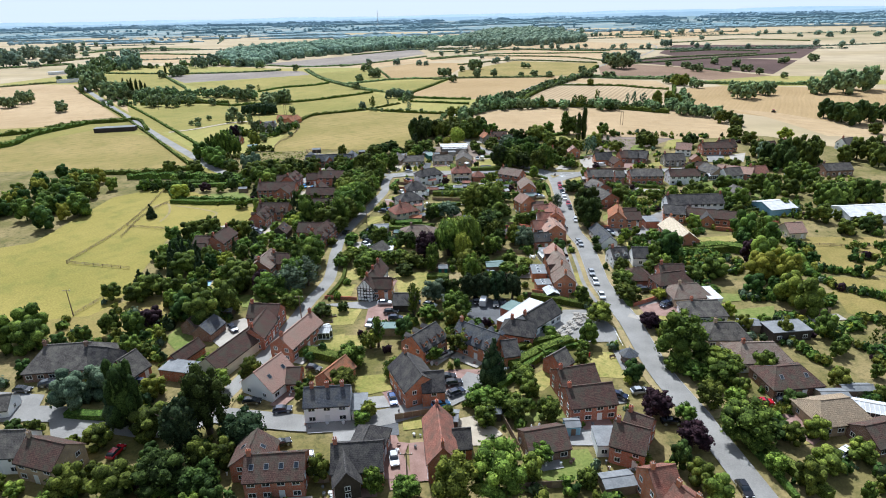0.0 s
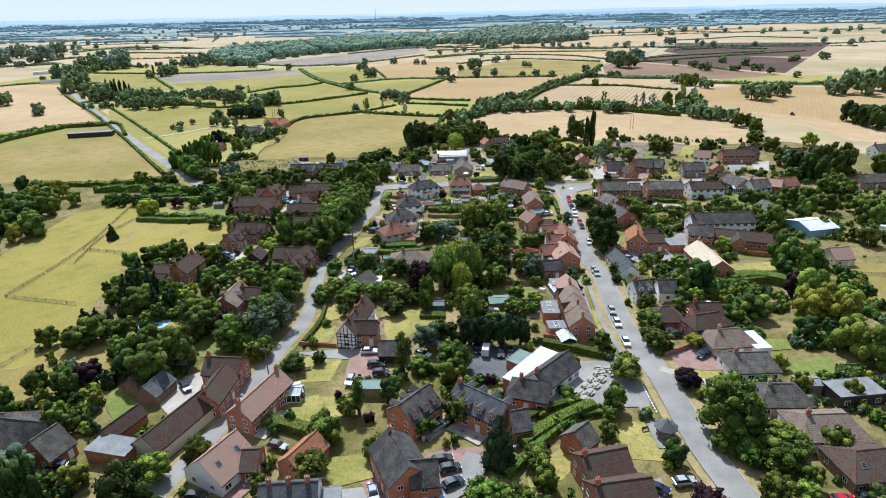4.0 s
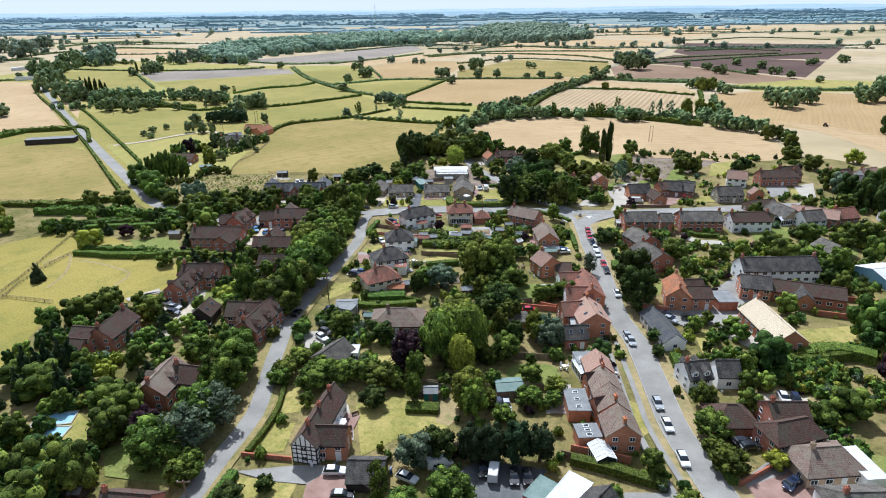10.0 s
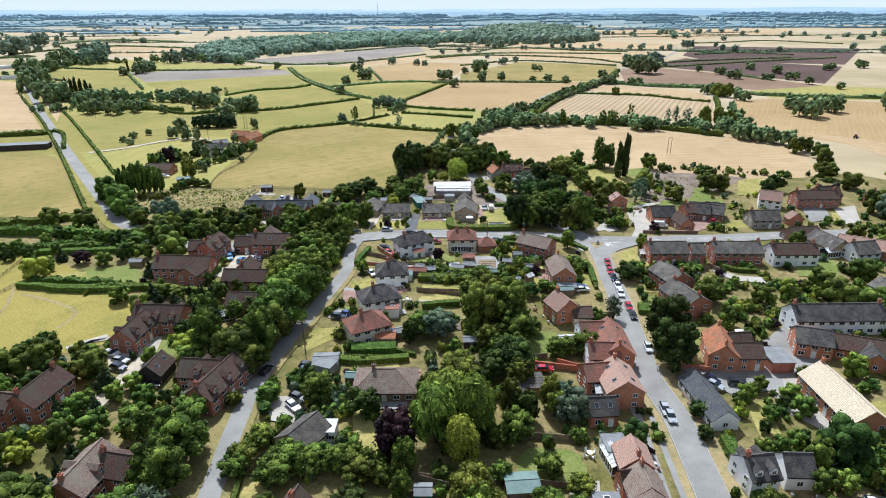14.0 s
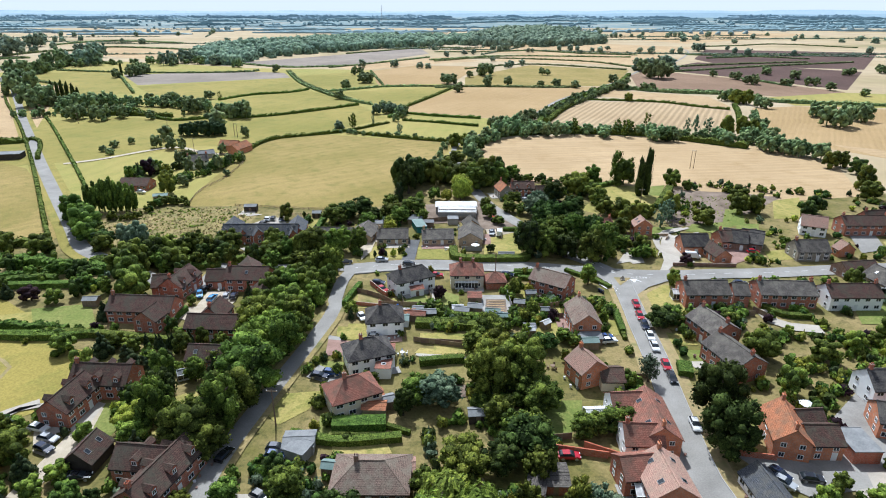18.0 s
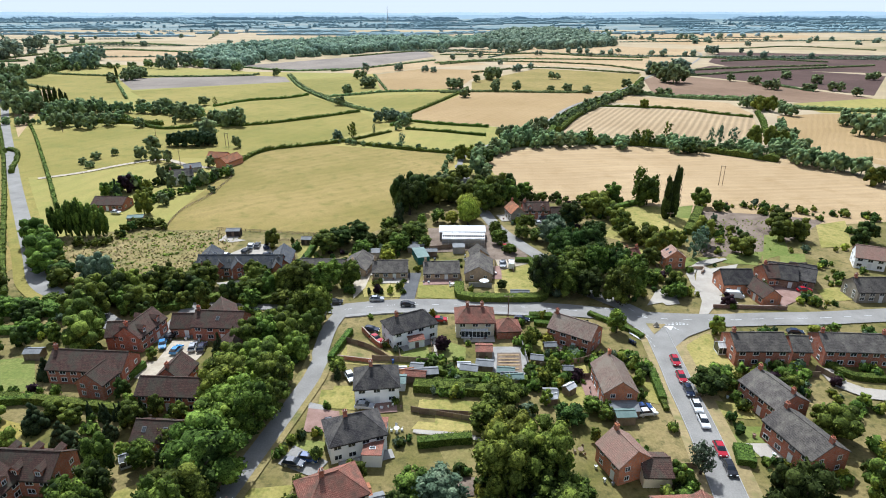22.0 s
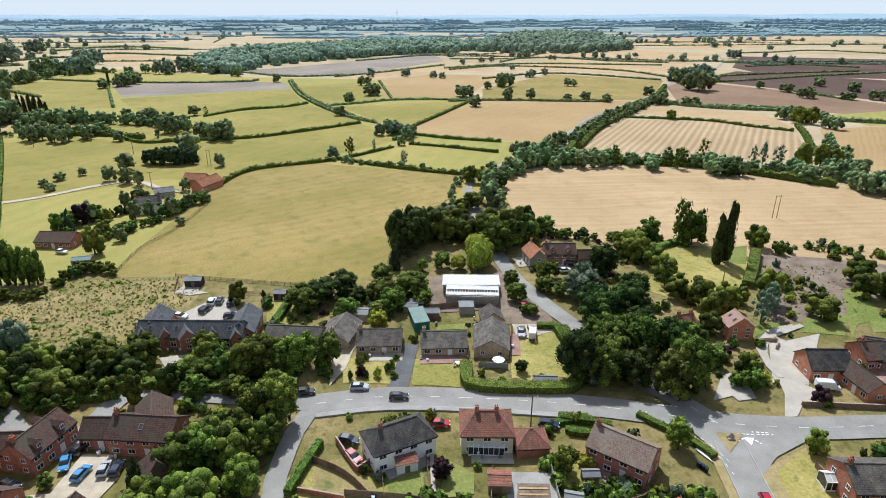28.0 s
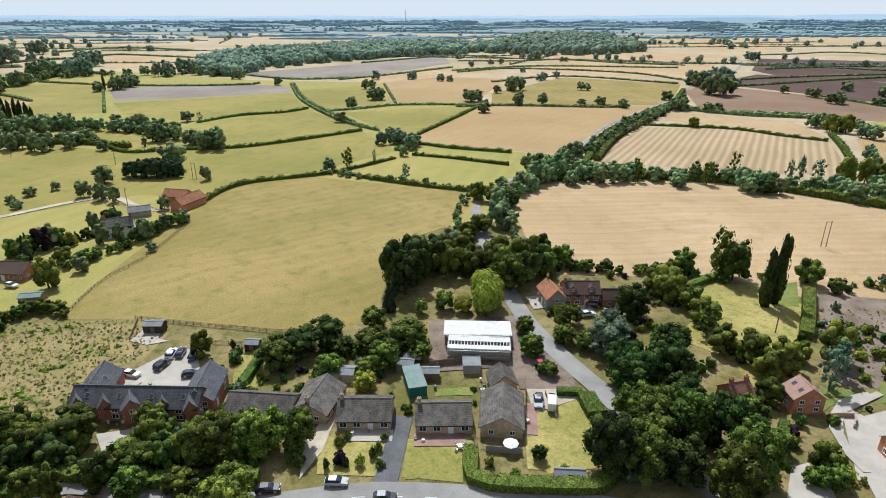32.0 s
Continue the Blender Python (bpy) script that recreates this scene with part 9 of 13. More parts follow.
flat_block(-30.3, 225.6, -20.6, 4.3, 4, 2.4, "concrete", "flat_grey", "garage", "pale garage with a grey roof", 0)
hedge([(55.3, 202.1), (54.7, 190.9), (54.7, 185.7)], 1.8, 2.2)
hedge([(44.9, 288.8), (44.7, 279.5), (44.4, 270.8)], 1, 1.2)
hedge([(9.4, 117.9), (19.5, 129.7), (25.9, 136)], 1.8, 1.6)
hedge([(27.2, 135.9), (31.5, 136.8)], 1.4, 1.4)
hedge([(55.4, 259.1), (54.4, 254.2)], 1.8, 3.5)
hedge([(89.1, 290.7), (92, 285.1), (100, 284)], 1.5, 2)
dashes([(52.2, 305.8), (56.3, 307.7), (58.3, 306)], 0, 0.6, 0.4, 0.35)
sheet("road_marking", [(44.5, 303.8), (45.7, 304.9), (46, 302.8), (46.7, 300.1), (45.6, 301.8)], "paint", 0.347, "white arrow painted on the asphalt")
dashes([(43.6, 147.5), (43.6, 141), (43.7, 136.6)], 0, 0.6, 0.4, 0.3)
marker_stone(52.7, 307.3)
bin_box(44.7, 305.6, 3, "car_navy")
bin_box(44.8, 304.5, 5, "car_black")
bin_box(-17.2, 287.4, 20, "car_blue")
bin_box(-31.4, 300.4, 22, "car_grey")
bin_box(30.2, 182.7, 30, "car_navy")
bin_box(38.2, 189.5, 5, "car_blue")
bin_box(21.2, 103.1, 10, "car_blue")
bin_box(82.7, 110.3, 25, "car_grey")
bin_box(33.7, 118.6, 10, "car_black")
car(-32.1, 251.4, -9, "car_navy")
car(-29.6, 252.8, -9, "car_blue")
car(-27.6, 262.7, -68, "car_navy")
car(-0.8, 116.1, 30, "car_navy")
car(-4.3, 111.5, 21, "car_sky")
car(-64.4, 147.3, -50, "car_navy")
sheet("lawn", [(-123.1, 283.4), (-107.6, 286.9), (-100.1, 276.3), (-100.5, 272.3), (-113.7, 270.6)], "lawn_green", 0.173, "green garden lawn")
sheet("lawn", [(-65.7, 241.6), (-59.6, 245.8), (-55.5, 241.9), (-56, 235.6), (-59.9, 234.7)], "lawn", 0.174, "dry garden lawn")
sheet("lawn", [(-81.6, 239.4), (-74.7, 241.3), (-73.2, 235.1), (-76.9, 229.3)], "lawn_green", 0.175, "green garden lawn")
sheet("yard", [(-87, 234.3), (-80.1, 234), (-79.2, 241.1), (-77.1, 240.4), (-76.7, 232), (-83.9, 230.1)], "pale", 0.261, "pale gravel drive")
hedge([(-110, 269.5), (-91, 268.4), (-70, 265.3)], 2, 2)

# ---- gardens by the north lane ----
hedge([(-92.8, 312), (-85.4, 313.3), (-79.3, 314.9)], 2.2, 3)
shed(17, 324.9, 0, 5.5, 2, "wood", "flat_grey", 1.6)
sheet("lawn", [(-35.7, 313.8), (-31.6, 315.7), (-27.8, 315.1), (-31.8, 310.1), (-33.8, 309.6)], "verge", 0.176, "small grass patch at a road corner")
ribbon("path", [(90.5, 355.9), (84.3, 352.2), (78.3, 348.7), (73.9, 341.1), (72.4, 334.7), (73, 329.9)], -0.8, 0.8, 0.38, "pale", "pale curving garden path")
sheet("yard", [(77.5, 341.3), (83.3, 342.7), (77.4, 327.4), (81.3, 322.5), (73.6, 320.4), (69.9, 315.5), (67, 315), (70.9, 323.5), (72.3, 330.8)], "pale", 0.262, "pale gravel forecourt")
sheet("yard", [(60.4, 329.1), (64.5, 330.3), (63.8, 321.4), (59.5, 320.3), (57.9, 324.5)], "pale", 0.263, "gravel drive behind hedges")
dashes([(38.8, 318.1), (41.6, 317.7), (45.1, 317.4)], 0, 0.6, 0.4, 0.3)
dashes([(57.8, 309.6), (61.7, 309.5)], 0, 0.6, 0.4, 0.3)
hedge([(17, 310.1), (23.5, 311.5), (29.5, 310.1)], 1.2, 1.5)
car(-37.7, 317.8, 12, "car_black")
sheet("field", [(232.3, 510.5), (242.6, 476.8), (245.7, 442.7), (248, 398.9), (307.4, 382.3), (358.9, 442.1), (280.2, 447.4), (261.7, 490.1)], "stubble", 0.078, "pale stubble field behind gardens")
sheet("yard", [(148.7, 349.2), (160.3, 353.7), (153.6, 335.7), (142.8, 331.7)], "asphalt", 0.264, "asphalt forecourt")
sheet("yard", [(161.8, 348.9), (173.5, 353.3), (162.6, 331.3), (155.6, 329.8)], "pale", 0.265, "pale paved drive")
sheet("lawn", [(116.1, 292.7), (131.1, 294.3), (124.7, 280.7), (111.7, 280.9)], "lawn_green", 0.177, "green garden lawn")
sheet("lawn", [(157.7, 343.5), (163.9, 343.3), (158.9, 331.4), (151.9, 329.9)], "lawn", 0.178, "dry front lawn")
greenhouse(131, 297.9, 10, 5, 4, 2.2, "conservatory")
sheet("lawn", [(136.7, 272.4), (149.3, 283.2), (141.5, 267.2), (131.8, 257.7)], "lawn_green", 0.179, "green garden lawn")
sheet("lawn", [(140.5, 392.1), (155.1, 397.8), (141.3, 369.3), (129.3, 367.6)], "lawn", 0.18, "dry garden lawn")
sheet("lawn", [(109.1, 332.5), (122.1, 336.4), (116.5, 325.8), (107.4, 324.4)], "lawn", 0.181, "dry front lawn")

# ---- back gardens ----
sheet("lawn", [(-9.6, 272.2), (3.9, 270.6), (3.6, 266.4), (-9.6, 268)], "lawn", 0.182, "long strip of dry lawn")
sheet("lawn", [(-9.3, 265.3), (2.9, 264.4), (2.7, 261.8), (-10.5, 262.9)], "lawn", 0.183, "long strip of dry lawn")
sheet("lawn", [(-30.2, 295.6), (-25.1, 297.7), (-15.9, 289.1), (-20.5, 285.8), (-28.7, 288.5)], "rough", 0.184, "worn garden grass")
sheet("lawn", [(20.6, 277.8), (30.9, 277.4), (27.8, 270.5), (19.8, 272.1)], "lawn", 0.185, "dry garden lawn")
sheet("lawn", [(22.3, 287.3), (29.9, 289.7), (30, 283.9), (22, 283)], "lawn", 0.186, "dry garden lawn")
sheet("lawn", [(16.6, 301.8), (23.6, 298.2), (21.5, 292.7), (16.3, 292.5)], "lawn", 0.187, "dry garden lawn")
sheet("lawn", [(-4.7, 298.5), (0.7, 295), (0.7, 289.8), (-5.6, 288.4)], "lawn_green", 0.188, "green garden lawn")
sheet("lawn", [(-16.4, 293), (-9.4, 297.8), (-8.2, 289.4), (-13.1, 287.1)], "lawn_green", 0.189, "green garden lawn")
ribbon("path", [(-10.1, 262.1), (-3.3, 261.6), (2.9, 260.6)], -0.5, 0.5, 0.34, "pale", "pale garden path")
ribbon("path", [(-8, 303.3), (-6.8, 291.6), (-6.2, 288.4)], -0.4, 0.4, 0.35, "pale", "pale garden path")
shed(-12.3, 295.8, 20, 4, 3, "white", "roof_red", 2.4)
fence([(-27.3, 302.5), (-21.2, 294.1), (-19.2, 296.5)], 1.5, "panel", "brick_red")
shed(12, 280.3, 5, 4, 2.4, "wood", "flat_green", 1.8)
shed(10.4, 273.6, 0, 3, 2.2, "wood", "flat_grey", 1.9)
shed(19.5, 272.8, 10, 2.4, 2, "wood", "flat_white", 1.9)
hedge([(19.7, 311.8), (25.5, 311)], 1.6, 2)
hedge([(20, 307.5), (26.2, 306.7)], 1.4, 1.6)
sheet("lawn", [(-71.4, 169.7), (-57.1, 169.4), (-50.8, 158.9), (-66.4, 161.4)], "lawn_green", 0.19, "shaded garden lawn")
sheet("lawn", [(-37.3, 143.3), (-27.9, 143.9), (-25.3, 136.6), (-33.5, 133.6), (-37.7, 136.7)], "lawn", 0.191, "dry garden lawn")
flat_block(-20.2, 145.1, 0, 7.1, 3.4, 2.4, "wood", "flat_green", "carport", "carport with a pale green sheet roof", 0)
sheet("yard", [(50.4, 157.3), (65.9, 163.7), (66.8, 157.1), (66.2, 153), (61.1, 152.7), (52.1, 154.8)], "block", 0.266, "red paved driveway")
ribbon("path", [(49.8, 153.7), (55.2, 150.3), (60.1, 147)], -1.2, 1.2, 0.345, "pale", "pale paved drive")
sheet("lawn", [(55, 152.8), (64.2, 154), (64.1, 151.1), (58.3, 148.9)], "lawn", 0.192, "dry front lawn")
sheet("lawn", [(55.4, 147.8), (58.7, 147), (55.4, 142.2), (51.5, 143.9)], "lawn_green", 0.193, "green front lawn")
hedge([(86.6, 201.8), (96.5, 203.4), (103.5, 199.6)], 3, 4)
sheet("lawn", [(91.8, 215.1), (116.6, 218.5), (109.9, 206.7), (90, 207.3)], "lawn", 0.194, "dry garden lawn")
sheet("lawn", [(80.5, 167.6), (87.4, 166.8), (86.1, 162.2), (77.8, 161.2)], "lawn_green", 0.195, "green garden lawn")
sheet("lawn", [(81.6, 156.4), (94.3, 158.8), (90.4, 150.7), (78.6, 149)], "lawn_green", 0.196, "green garden lawn")
post_box(33.6, 131.5)
bench(39.5, 131.2, 20)
bench(40.1, 135.6, 160)
bench(52.8, 275.9, 10)
bench(-21.1, 179.5, 30)
mast(-342, 2900, 75)
flat_block(-601.8, 945.6, 43.3, 42.3, 10, 4, "white", "flat_white", "farm_shed", "long white farm shed with a pale roof", 0)
flat_block(-515.1, 819.7, 27.8, 33, 8, 4, "white", "flat_grey", "farm_shed", "low white farm shed with a grey roof", 0)
tractor(258, 491, 40)
sheet("lawn", [(-11.3, 184.8), (-4.5, 184.9), (-3.6, 177.1), (-8.1, 172.8), (-11.5, 175.6)], "lawn", 0.197, "dry garden lawn")
sheet("lawn", [(-29.1, 238.4), (-16.2, 238.4), (-15.3, 229.1), (-27.8, 230.5)], "lawn_green", 0.198, "small hedged lawn")
sheet("lawn", [(17.4, 245.4), (24.7, 243.7), (24, 232.3), (15.5, 232.2)], "lawn_green", 0.199, "green garden lawn")
sheet("lawn", [(-6, 273.8), (9.3, 271.5), (8.9, 260.7), (-5.6, 262.7)], "lawn", 0.2, "dry garden lawn")
sheet("yard", [(-41.7, 215.2), (-33.9, 215.3), (-32.5, 205.8), (-38.8, 206.8)], "pale", 0.267, "pale gravel drive")
fence([(-7.7, 190.9), (0.1, 190), (8.3, 189.2)], 1.6, "panel", "wood")
fence([(10.4, 202.8), (25.6, 201.4)], 1.6, "panel", "wood")
fence([(15.2, 229.2), (29.9, 226.4)], 1.6, "panel", "brick_red")

# ---- woods and trees of the west side ----
trees_in([(-269.9, 290.1), (-248.7, 310.2), (-217.1, 320), (-176.8, 300.9), (-163.6, 278.3), (-167.2, 250.4), (-174.2, 225.8), (-179.7, 213.6), (-193.5, 197.5)], 70, 7, 11, ['leaf', 'light', 'leaf', 'dark', 'yellow'], 0.5)
trees_in([(-178.1, 306.4), (-146.9, 312.6), (-116.9, 306.4), (-113.2, 295.5), (-146.7, 291), (-165.6, 285)], 16, 4, 6, ['leaf', 'dark'], 0.55)

# ---- hedgerows ----
hedgerow([(-528.8, 931.8), (-437.7, 908.9), (-354.6, 903), (-275.8, 917.9), (-262.3, 935)], 2, 3)
hedgerow([(-420.2, 884), (-318.8, 722.2)], 2.5, 3)
hedgerow([(-218.9, 680.5), (-200.6, 712.4), (-169.2, 731.1), (-153.8, 753)], 2, 3)
hedgerow([(-222.7, 926.2), (-179.5, 814.2), (-136.1, 733), (-101.4, 682.8), (-75.5, 657.6)], 2.2, 3)
hedgerow([(-219.4, 926.4), (-175.1, 814.4), (-133.1, 736.1), (-98.4, 685.4)], 2, 3)
hedgerow([(-285.7, 644.9), (-223.9, 583.4), (-190.7, 588.6), (-154.7, 597.2), (-125.4, 619.6), (-87.6, 656.9)], 2, 3)
hedgerow([(-309.3, 594.3), (-286.3, 599.2), (-261.8, 602.4), (-222.3, 593.1)], 3, 5)
hedgerow([(-126.3, 486.3), (-124.1, 506.3), (-115.2, 519.9), (-87.4, 534.8), (-76.9, 541.2), (-59.8, 531), (-32.2, 519), (-6.9, 510.9)], 2, 3)
hedgerow([(-74.7, 544.9), (-62.2, 560.7), (-51.5, 574.9)], 1.6, 2)
hedgerow([(-135.2, 738.9), (-107.1, 755.8), (-80.5, 776.7), (-40.2, 782.4)], 2, 3)
hedgerow([(-45.8, 645.2), (-25.8, 707), (-6.9, 771.2), (1.6, 805.9)], 2, 3)
hedgerow([(-42.6, 584.1), (-18.6, 576.9), (13.6, 562.9)], 1.8, 2.5)
hedgerow([(-54.4, 595.5), (-44.3, 614), (-20.1, 603.9), (16.3, 593.7)], 2, 3)
hedgerow([(17.5, 516.3), (29.5, 530.2), (41.4, 535.2), (65.2, 541.1), (98.8, 538.8), (124.6, 533.1), (145.7, 519.6), (175.6, 497.4)], 3.5, 7)
hedgerow([(56.5, 569.4), (84, 651.1), (117.5, 715.5), (164.4, 791), (206.3, 890.6)], 3, 5)
hedgerow([(63.9, 576.6), (88.6, 641.8), (121.7, 705.8), (166.5, 781.3)], 3, 5)
hedgerow([(110.4, 693.2), (175.2, 679.2), (200.5, 656.3), (223.3, 639.2)], 1.8, 3)
hedgerow([(235.9, 660.4), (222.2, 620.5), (199.3, 563.3)], 2.5, 5)
hedgerow([(164.4, 765.6), (205.7, 750.3), (263.6, 739.9), (267.8, 714.6), (283.4, 679.4)], 2.5, 4)
hedgerow([(227.5, 951), (321.7, 1007.9), (419.4, 1045.1), (515, 1070.7)], 2, 4)
hedgerow([(382.5, 1202.4), (473.7, 1170.4), (546.7, 1124.2)], 2, 4)
hedgerow([(-40.2, 782.4), (20.7, 779.3), (120.3, 781.8)], 1.6, 2.5)
hedgerow([(6.8, 961.1), (100.2, 1028.1), (219.5, 956)], 1.8, 3)
hedgerow([(-47, 1093.4), (75.3, 1168.2), (276.1, 1151.6)], 2, 4)
hedgerow([(-178.2, 974.7), (-125.3, 1036.7), (-49.8, 1143.7)], 2, 4)
hedgerow([(325.6, 867), (350, 792)], 2, 3)
hedgerow([(-197.5, 1213.4), (-61.8, 1362.3), (38.2, 1315.5)], 2, 4)
hedgerow([(-115.8, 932.1), (-82.4, 790.3)], 1.8, 3)
hedgerow([(-318.1, 1026.5), (-235.2, 977.8), (-155.6, 1001.2)], 2, 4)
hedgerow([(-655.7, 1212.2), (-697.3, 1360.7), (-506.8, 1302.1)], 2.5, 5)
hedgerow([(-379.4, 385.7), (-315.3, 403.3), (-318.6, 444.4), (-303, 497.2)], 3, 6)
hedgerow([(-303, 497.2), (-272.3, 507.7), (-237.4, 457.4)], 2, 3)
hedgerow([(-156.6, 299.8), (-135.6, 307.4), (-111.4, 308.3)], 2, 3)
hedgerow([(-273.5, 502.4), (-314.3, 488), (-327.8, 458.3), (-400.8, 409.5)], 3, 5)
hedgerow([(-580.5, 774.1), (-507.5, 824.4), (-426.8, 780.9)], 2, 4)
hedgerow([(-941.9, 1012.5), (-784.6, 1059.6), (-688.9, 1115.1)], 3, 6)
hedgerow([(-151.2, 334.7), (-178.6, 326.2), (-222.5, 328.8)], 2.5, 4)
hedgerow([(-150.5, 299.5), (-137.7, 277.1), (-126.2, 272.9), (-105.2, 271.9)], 2, 3)
hedgerow([(-139.5, 319.7), (-162.7, 350.4), (-232.9, 446.4), (-318.3, 558.5), (-404.3, 664.5), (-473.4, 757.5)], 1.6, 2.2)
hedgerow([(-176, 401), (-218.1, 457.5), (-303.7, 570), (-389.7, 675.8), (-458.6, 768.6)], 1.5, 2)
hedgerow([(-124.7, 317.1), (-109.8, 315.7), (-94.2, 317.9), (-74.7, 318.7), (-51.7, 318.3), (-40.2, 320.2)], 2.5, 4)
hedgerow([(-180.1, 315.4), (-161.9, 315.5), (-136, 313.7), (-113.9, 309.6), (-100.4, 303.8)], 3, 5)
hedgerow([(-165.5, 295), (-147.4, 299.5), (-127.4, 301.9)], 2.5, 4)

hedgerow([(-38.9, 1072), (41.5, 1128.1), (185.1, 1077), (239.5, 986.2)], 2, 3)
hedgerow([(-46.9, 1256.7), (46.8, 1258.4), (127.4, 1285), (214.5, 1225.9), (298.4, 1194.2)], 2, 3)
hedgerow([(-25.9, 771.1), (16.1, 780.2), (103.8, 774.9), (127.3, 783.5)], 2, 3)
hedgerow([(233, 916.4), (320.5, 955.1), (419.8, 1004.6), (581, 1069.2)], 2.2, 3.5)
hedgerow([(167.4, 769), (205.9, 741.2), (268.3, 723.1), (274.6, 687.2), (330, 668), (420, 655)], 3, 5)
hedgerow([(464.7, 1402.8), (564.3, 1435.8), (677.2, 1487.6), (774.2, 1377.6)], 2, 4)
hedgerow([(391.5, 1135.5), (503.8, 1177.3), (609.5, 1211.1)], 2, 3.5)
hedgerow([(-529.4, 846.8), (-528.9, 902.5), (-560.4, 1043.3), (-493.2, 1012.6)], 3, 6)
hedgerow([(-759.5, 1151.8), (-747, 1244.1), (-692, 1270.7)], 3, 6)
hedgerow([(-851.9, 1415.8), (-807.3, 1564.8), (-604, 1489.2)], 3, 6)

far_trees("cypress", [(-184, 526, 8.5, 4.6), (-179, 524, 9.5, 5.0), (-174, 525.5, 10, 5.2), (-168.5, 524.5, 10.2, 5.2), (-163, 526, 9.8, 5.0), (-158.5, 527.5, 8.8, 4.6), (-171, 530, 10, 5), (-179, 530, 9, 4.8), (-163.5, 531, 9.2, 4.8)])

# ---- garden hedges ----
hedge([(13.1, 126.3), (21.9, 133.8), (30.2, 138.7)], 2.4, 2.6)
hedge([(10.6, 130.2), (17.8, 136.9), (27.6, 141.1)], 1.6, 1.6)
hedge([(-45, 133.2), (-40, 134.2), (-31.1, 130.9)], 2.2, 3)
hedge([(-89.2, 109.1), (-80.8, 108.1), (-72.2, 108.8)], 1.8, 2.2)
hedge([(60.4, 99.7), (63.9, 90.8), (67.3, 83.6)], 2, 2.2)
hedge([(58.5, 103.3), (60.6, 88.5), (61.2, 83.6)], 1.2, 1.2)
hedge([(-136.4, 269.8), (-119.4, 267.9), (-105, 268.6)], 2, 2)
hedge([(78.4, 200), (87.1, 199.9), (103, 202.5), (114, 204.1)], 2.5, 2.5)
hedge([(23, 165.5), (31.5, 162.1), (39.3, 158.5)], 2, 2)
hedge([(-39.5, 192.7), (-38.6, 179.3), (-40.9, 167.4)], 1.3, 1.1)
hedge([(-43.5, 154.1), (-41.6, 161.8)], 1.6, 2)
hedge([(-10.2, 181.6), (-3, 181.1)], 1.5, 3)
hedge([(56.4, 203.5), (54.3, 192.8), (55.2, 185.7)], 2, 1.6)
hedge([(50.8, 170.3), (51.7, 159.2)], 1.6, 1.6)
hedge([(-33.6, 231.2), (-22.9, 229.1), (-10.8, 230.8)], 1.6, 2)
hedge([(-125.3, 267.6), (-109.9, 267), (-95.3, 269.2)], 2, 2)
hedge([(-147, 296.2), (-125.8, 297.9), (-109.8, 299.2)], 2, 2.5)
hedge([(-10.1, 277.7), (3.8, 278.7)], 2, 1.4)
hedge([(-25.5, 233.8), (-14.4, 234.8)], 2.2, 3.5)
hedge([(-25, 231.2), (-17.6, 231)], 1.2, 1)
hedge([(-14.3, 234.4), (-9.2, 232.2)], 1.2, 1)
hedge([(-8.9, 257.8), (2, 259.7)], 2, 2)
hedge([(-6.5, 283.4), (2.8, 281.1), (15.1, 280)], 2, 2)
hedge([(-11.1, 276.9), (-2.8, 276.2), (13, 274.9)], 2.2, 3)
hedge([(-32.7, 287.4), (-31.8, 293.7), (-30.2, 301.3)], 1.8, 1.6)
hedge([(45.2, 285.7), (44.6, 274.2)], 1.6, 1.8)
hedge([(47.4, 301.4), (44.5, 305.8), (35.6, 313.9)], 1.3, 1.6)
hedge([(18.6, 311.9), (24.8, 311.7)], 1.6, 2)
hedge([(19.5, 308.2), (24.2, 307.7)], 1.2, 1.4)
hedge([(-62, 282.8), (-52, 281.8)], 1.6, 2.2)
hedge([(-78.8, 277.7), (-77.6, 283.5)], 2, 1.5)
hedge([(-1.5, 330.8), (-0.9, 323), (2.6, 321.7), (11.9, 321.7), (22.1, 322.4), (24.5, 325.7)], 2.2, 3)
hedge([(-54.8, 348), (-54.5, 356.1), (-54.7, 364.5)], 2, 2.2)
hedge([(17.5, 351.1), (23.2, 351)], 1.6, 2)
hedge([(23.7, 350), (25, 343.1)], 2, 4)
hedge([(85.7, 380), (92.6, 393), (99.8, 407.9)], 2.5, 3.5)
hedge([(60.7, 336.7), (63.5, 342.9)], 2, 2)
hedge([(-71.9, 326.9), (-62, 326.8), (-51.8, 327.1)], 1.8, 3)
hedge([(-87.1, 325.9), (-77.6, 325.7)], 1.6, 3)
hedge([(63.7, 408.7), (74.1, 416.4), (79.4, 419)], 2, 2.5)

# ---- woods ----
WOOD_WEST = [(-384.2, 1037.4), (-314.8, 999.2), (-315.1, 1104.1), (-264.1, 1189.6), (-193.5, 1292.2), (-94.7, 1388.5), (20.9, 1453.2), (31.5, 1717.9), (-214.3, 1708.2), (-406.1, 1535.9), (-472.8, 1343.2), (-444.1, 1170.6)]
WOOD_EAST = [(20.4, 1422.7), (103.1, 1397.6), (173.5, 1386.9), (232.6, 1432.4), (307, 1481.7), (339.7, 1644.4), (351.2, 2063.9), (268.7, 2290.6), (114.9, 2126.9), (24.9, 1717.7)]

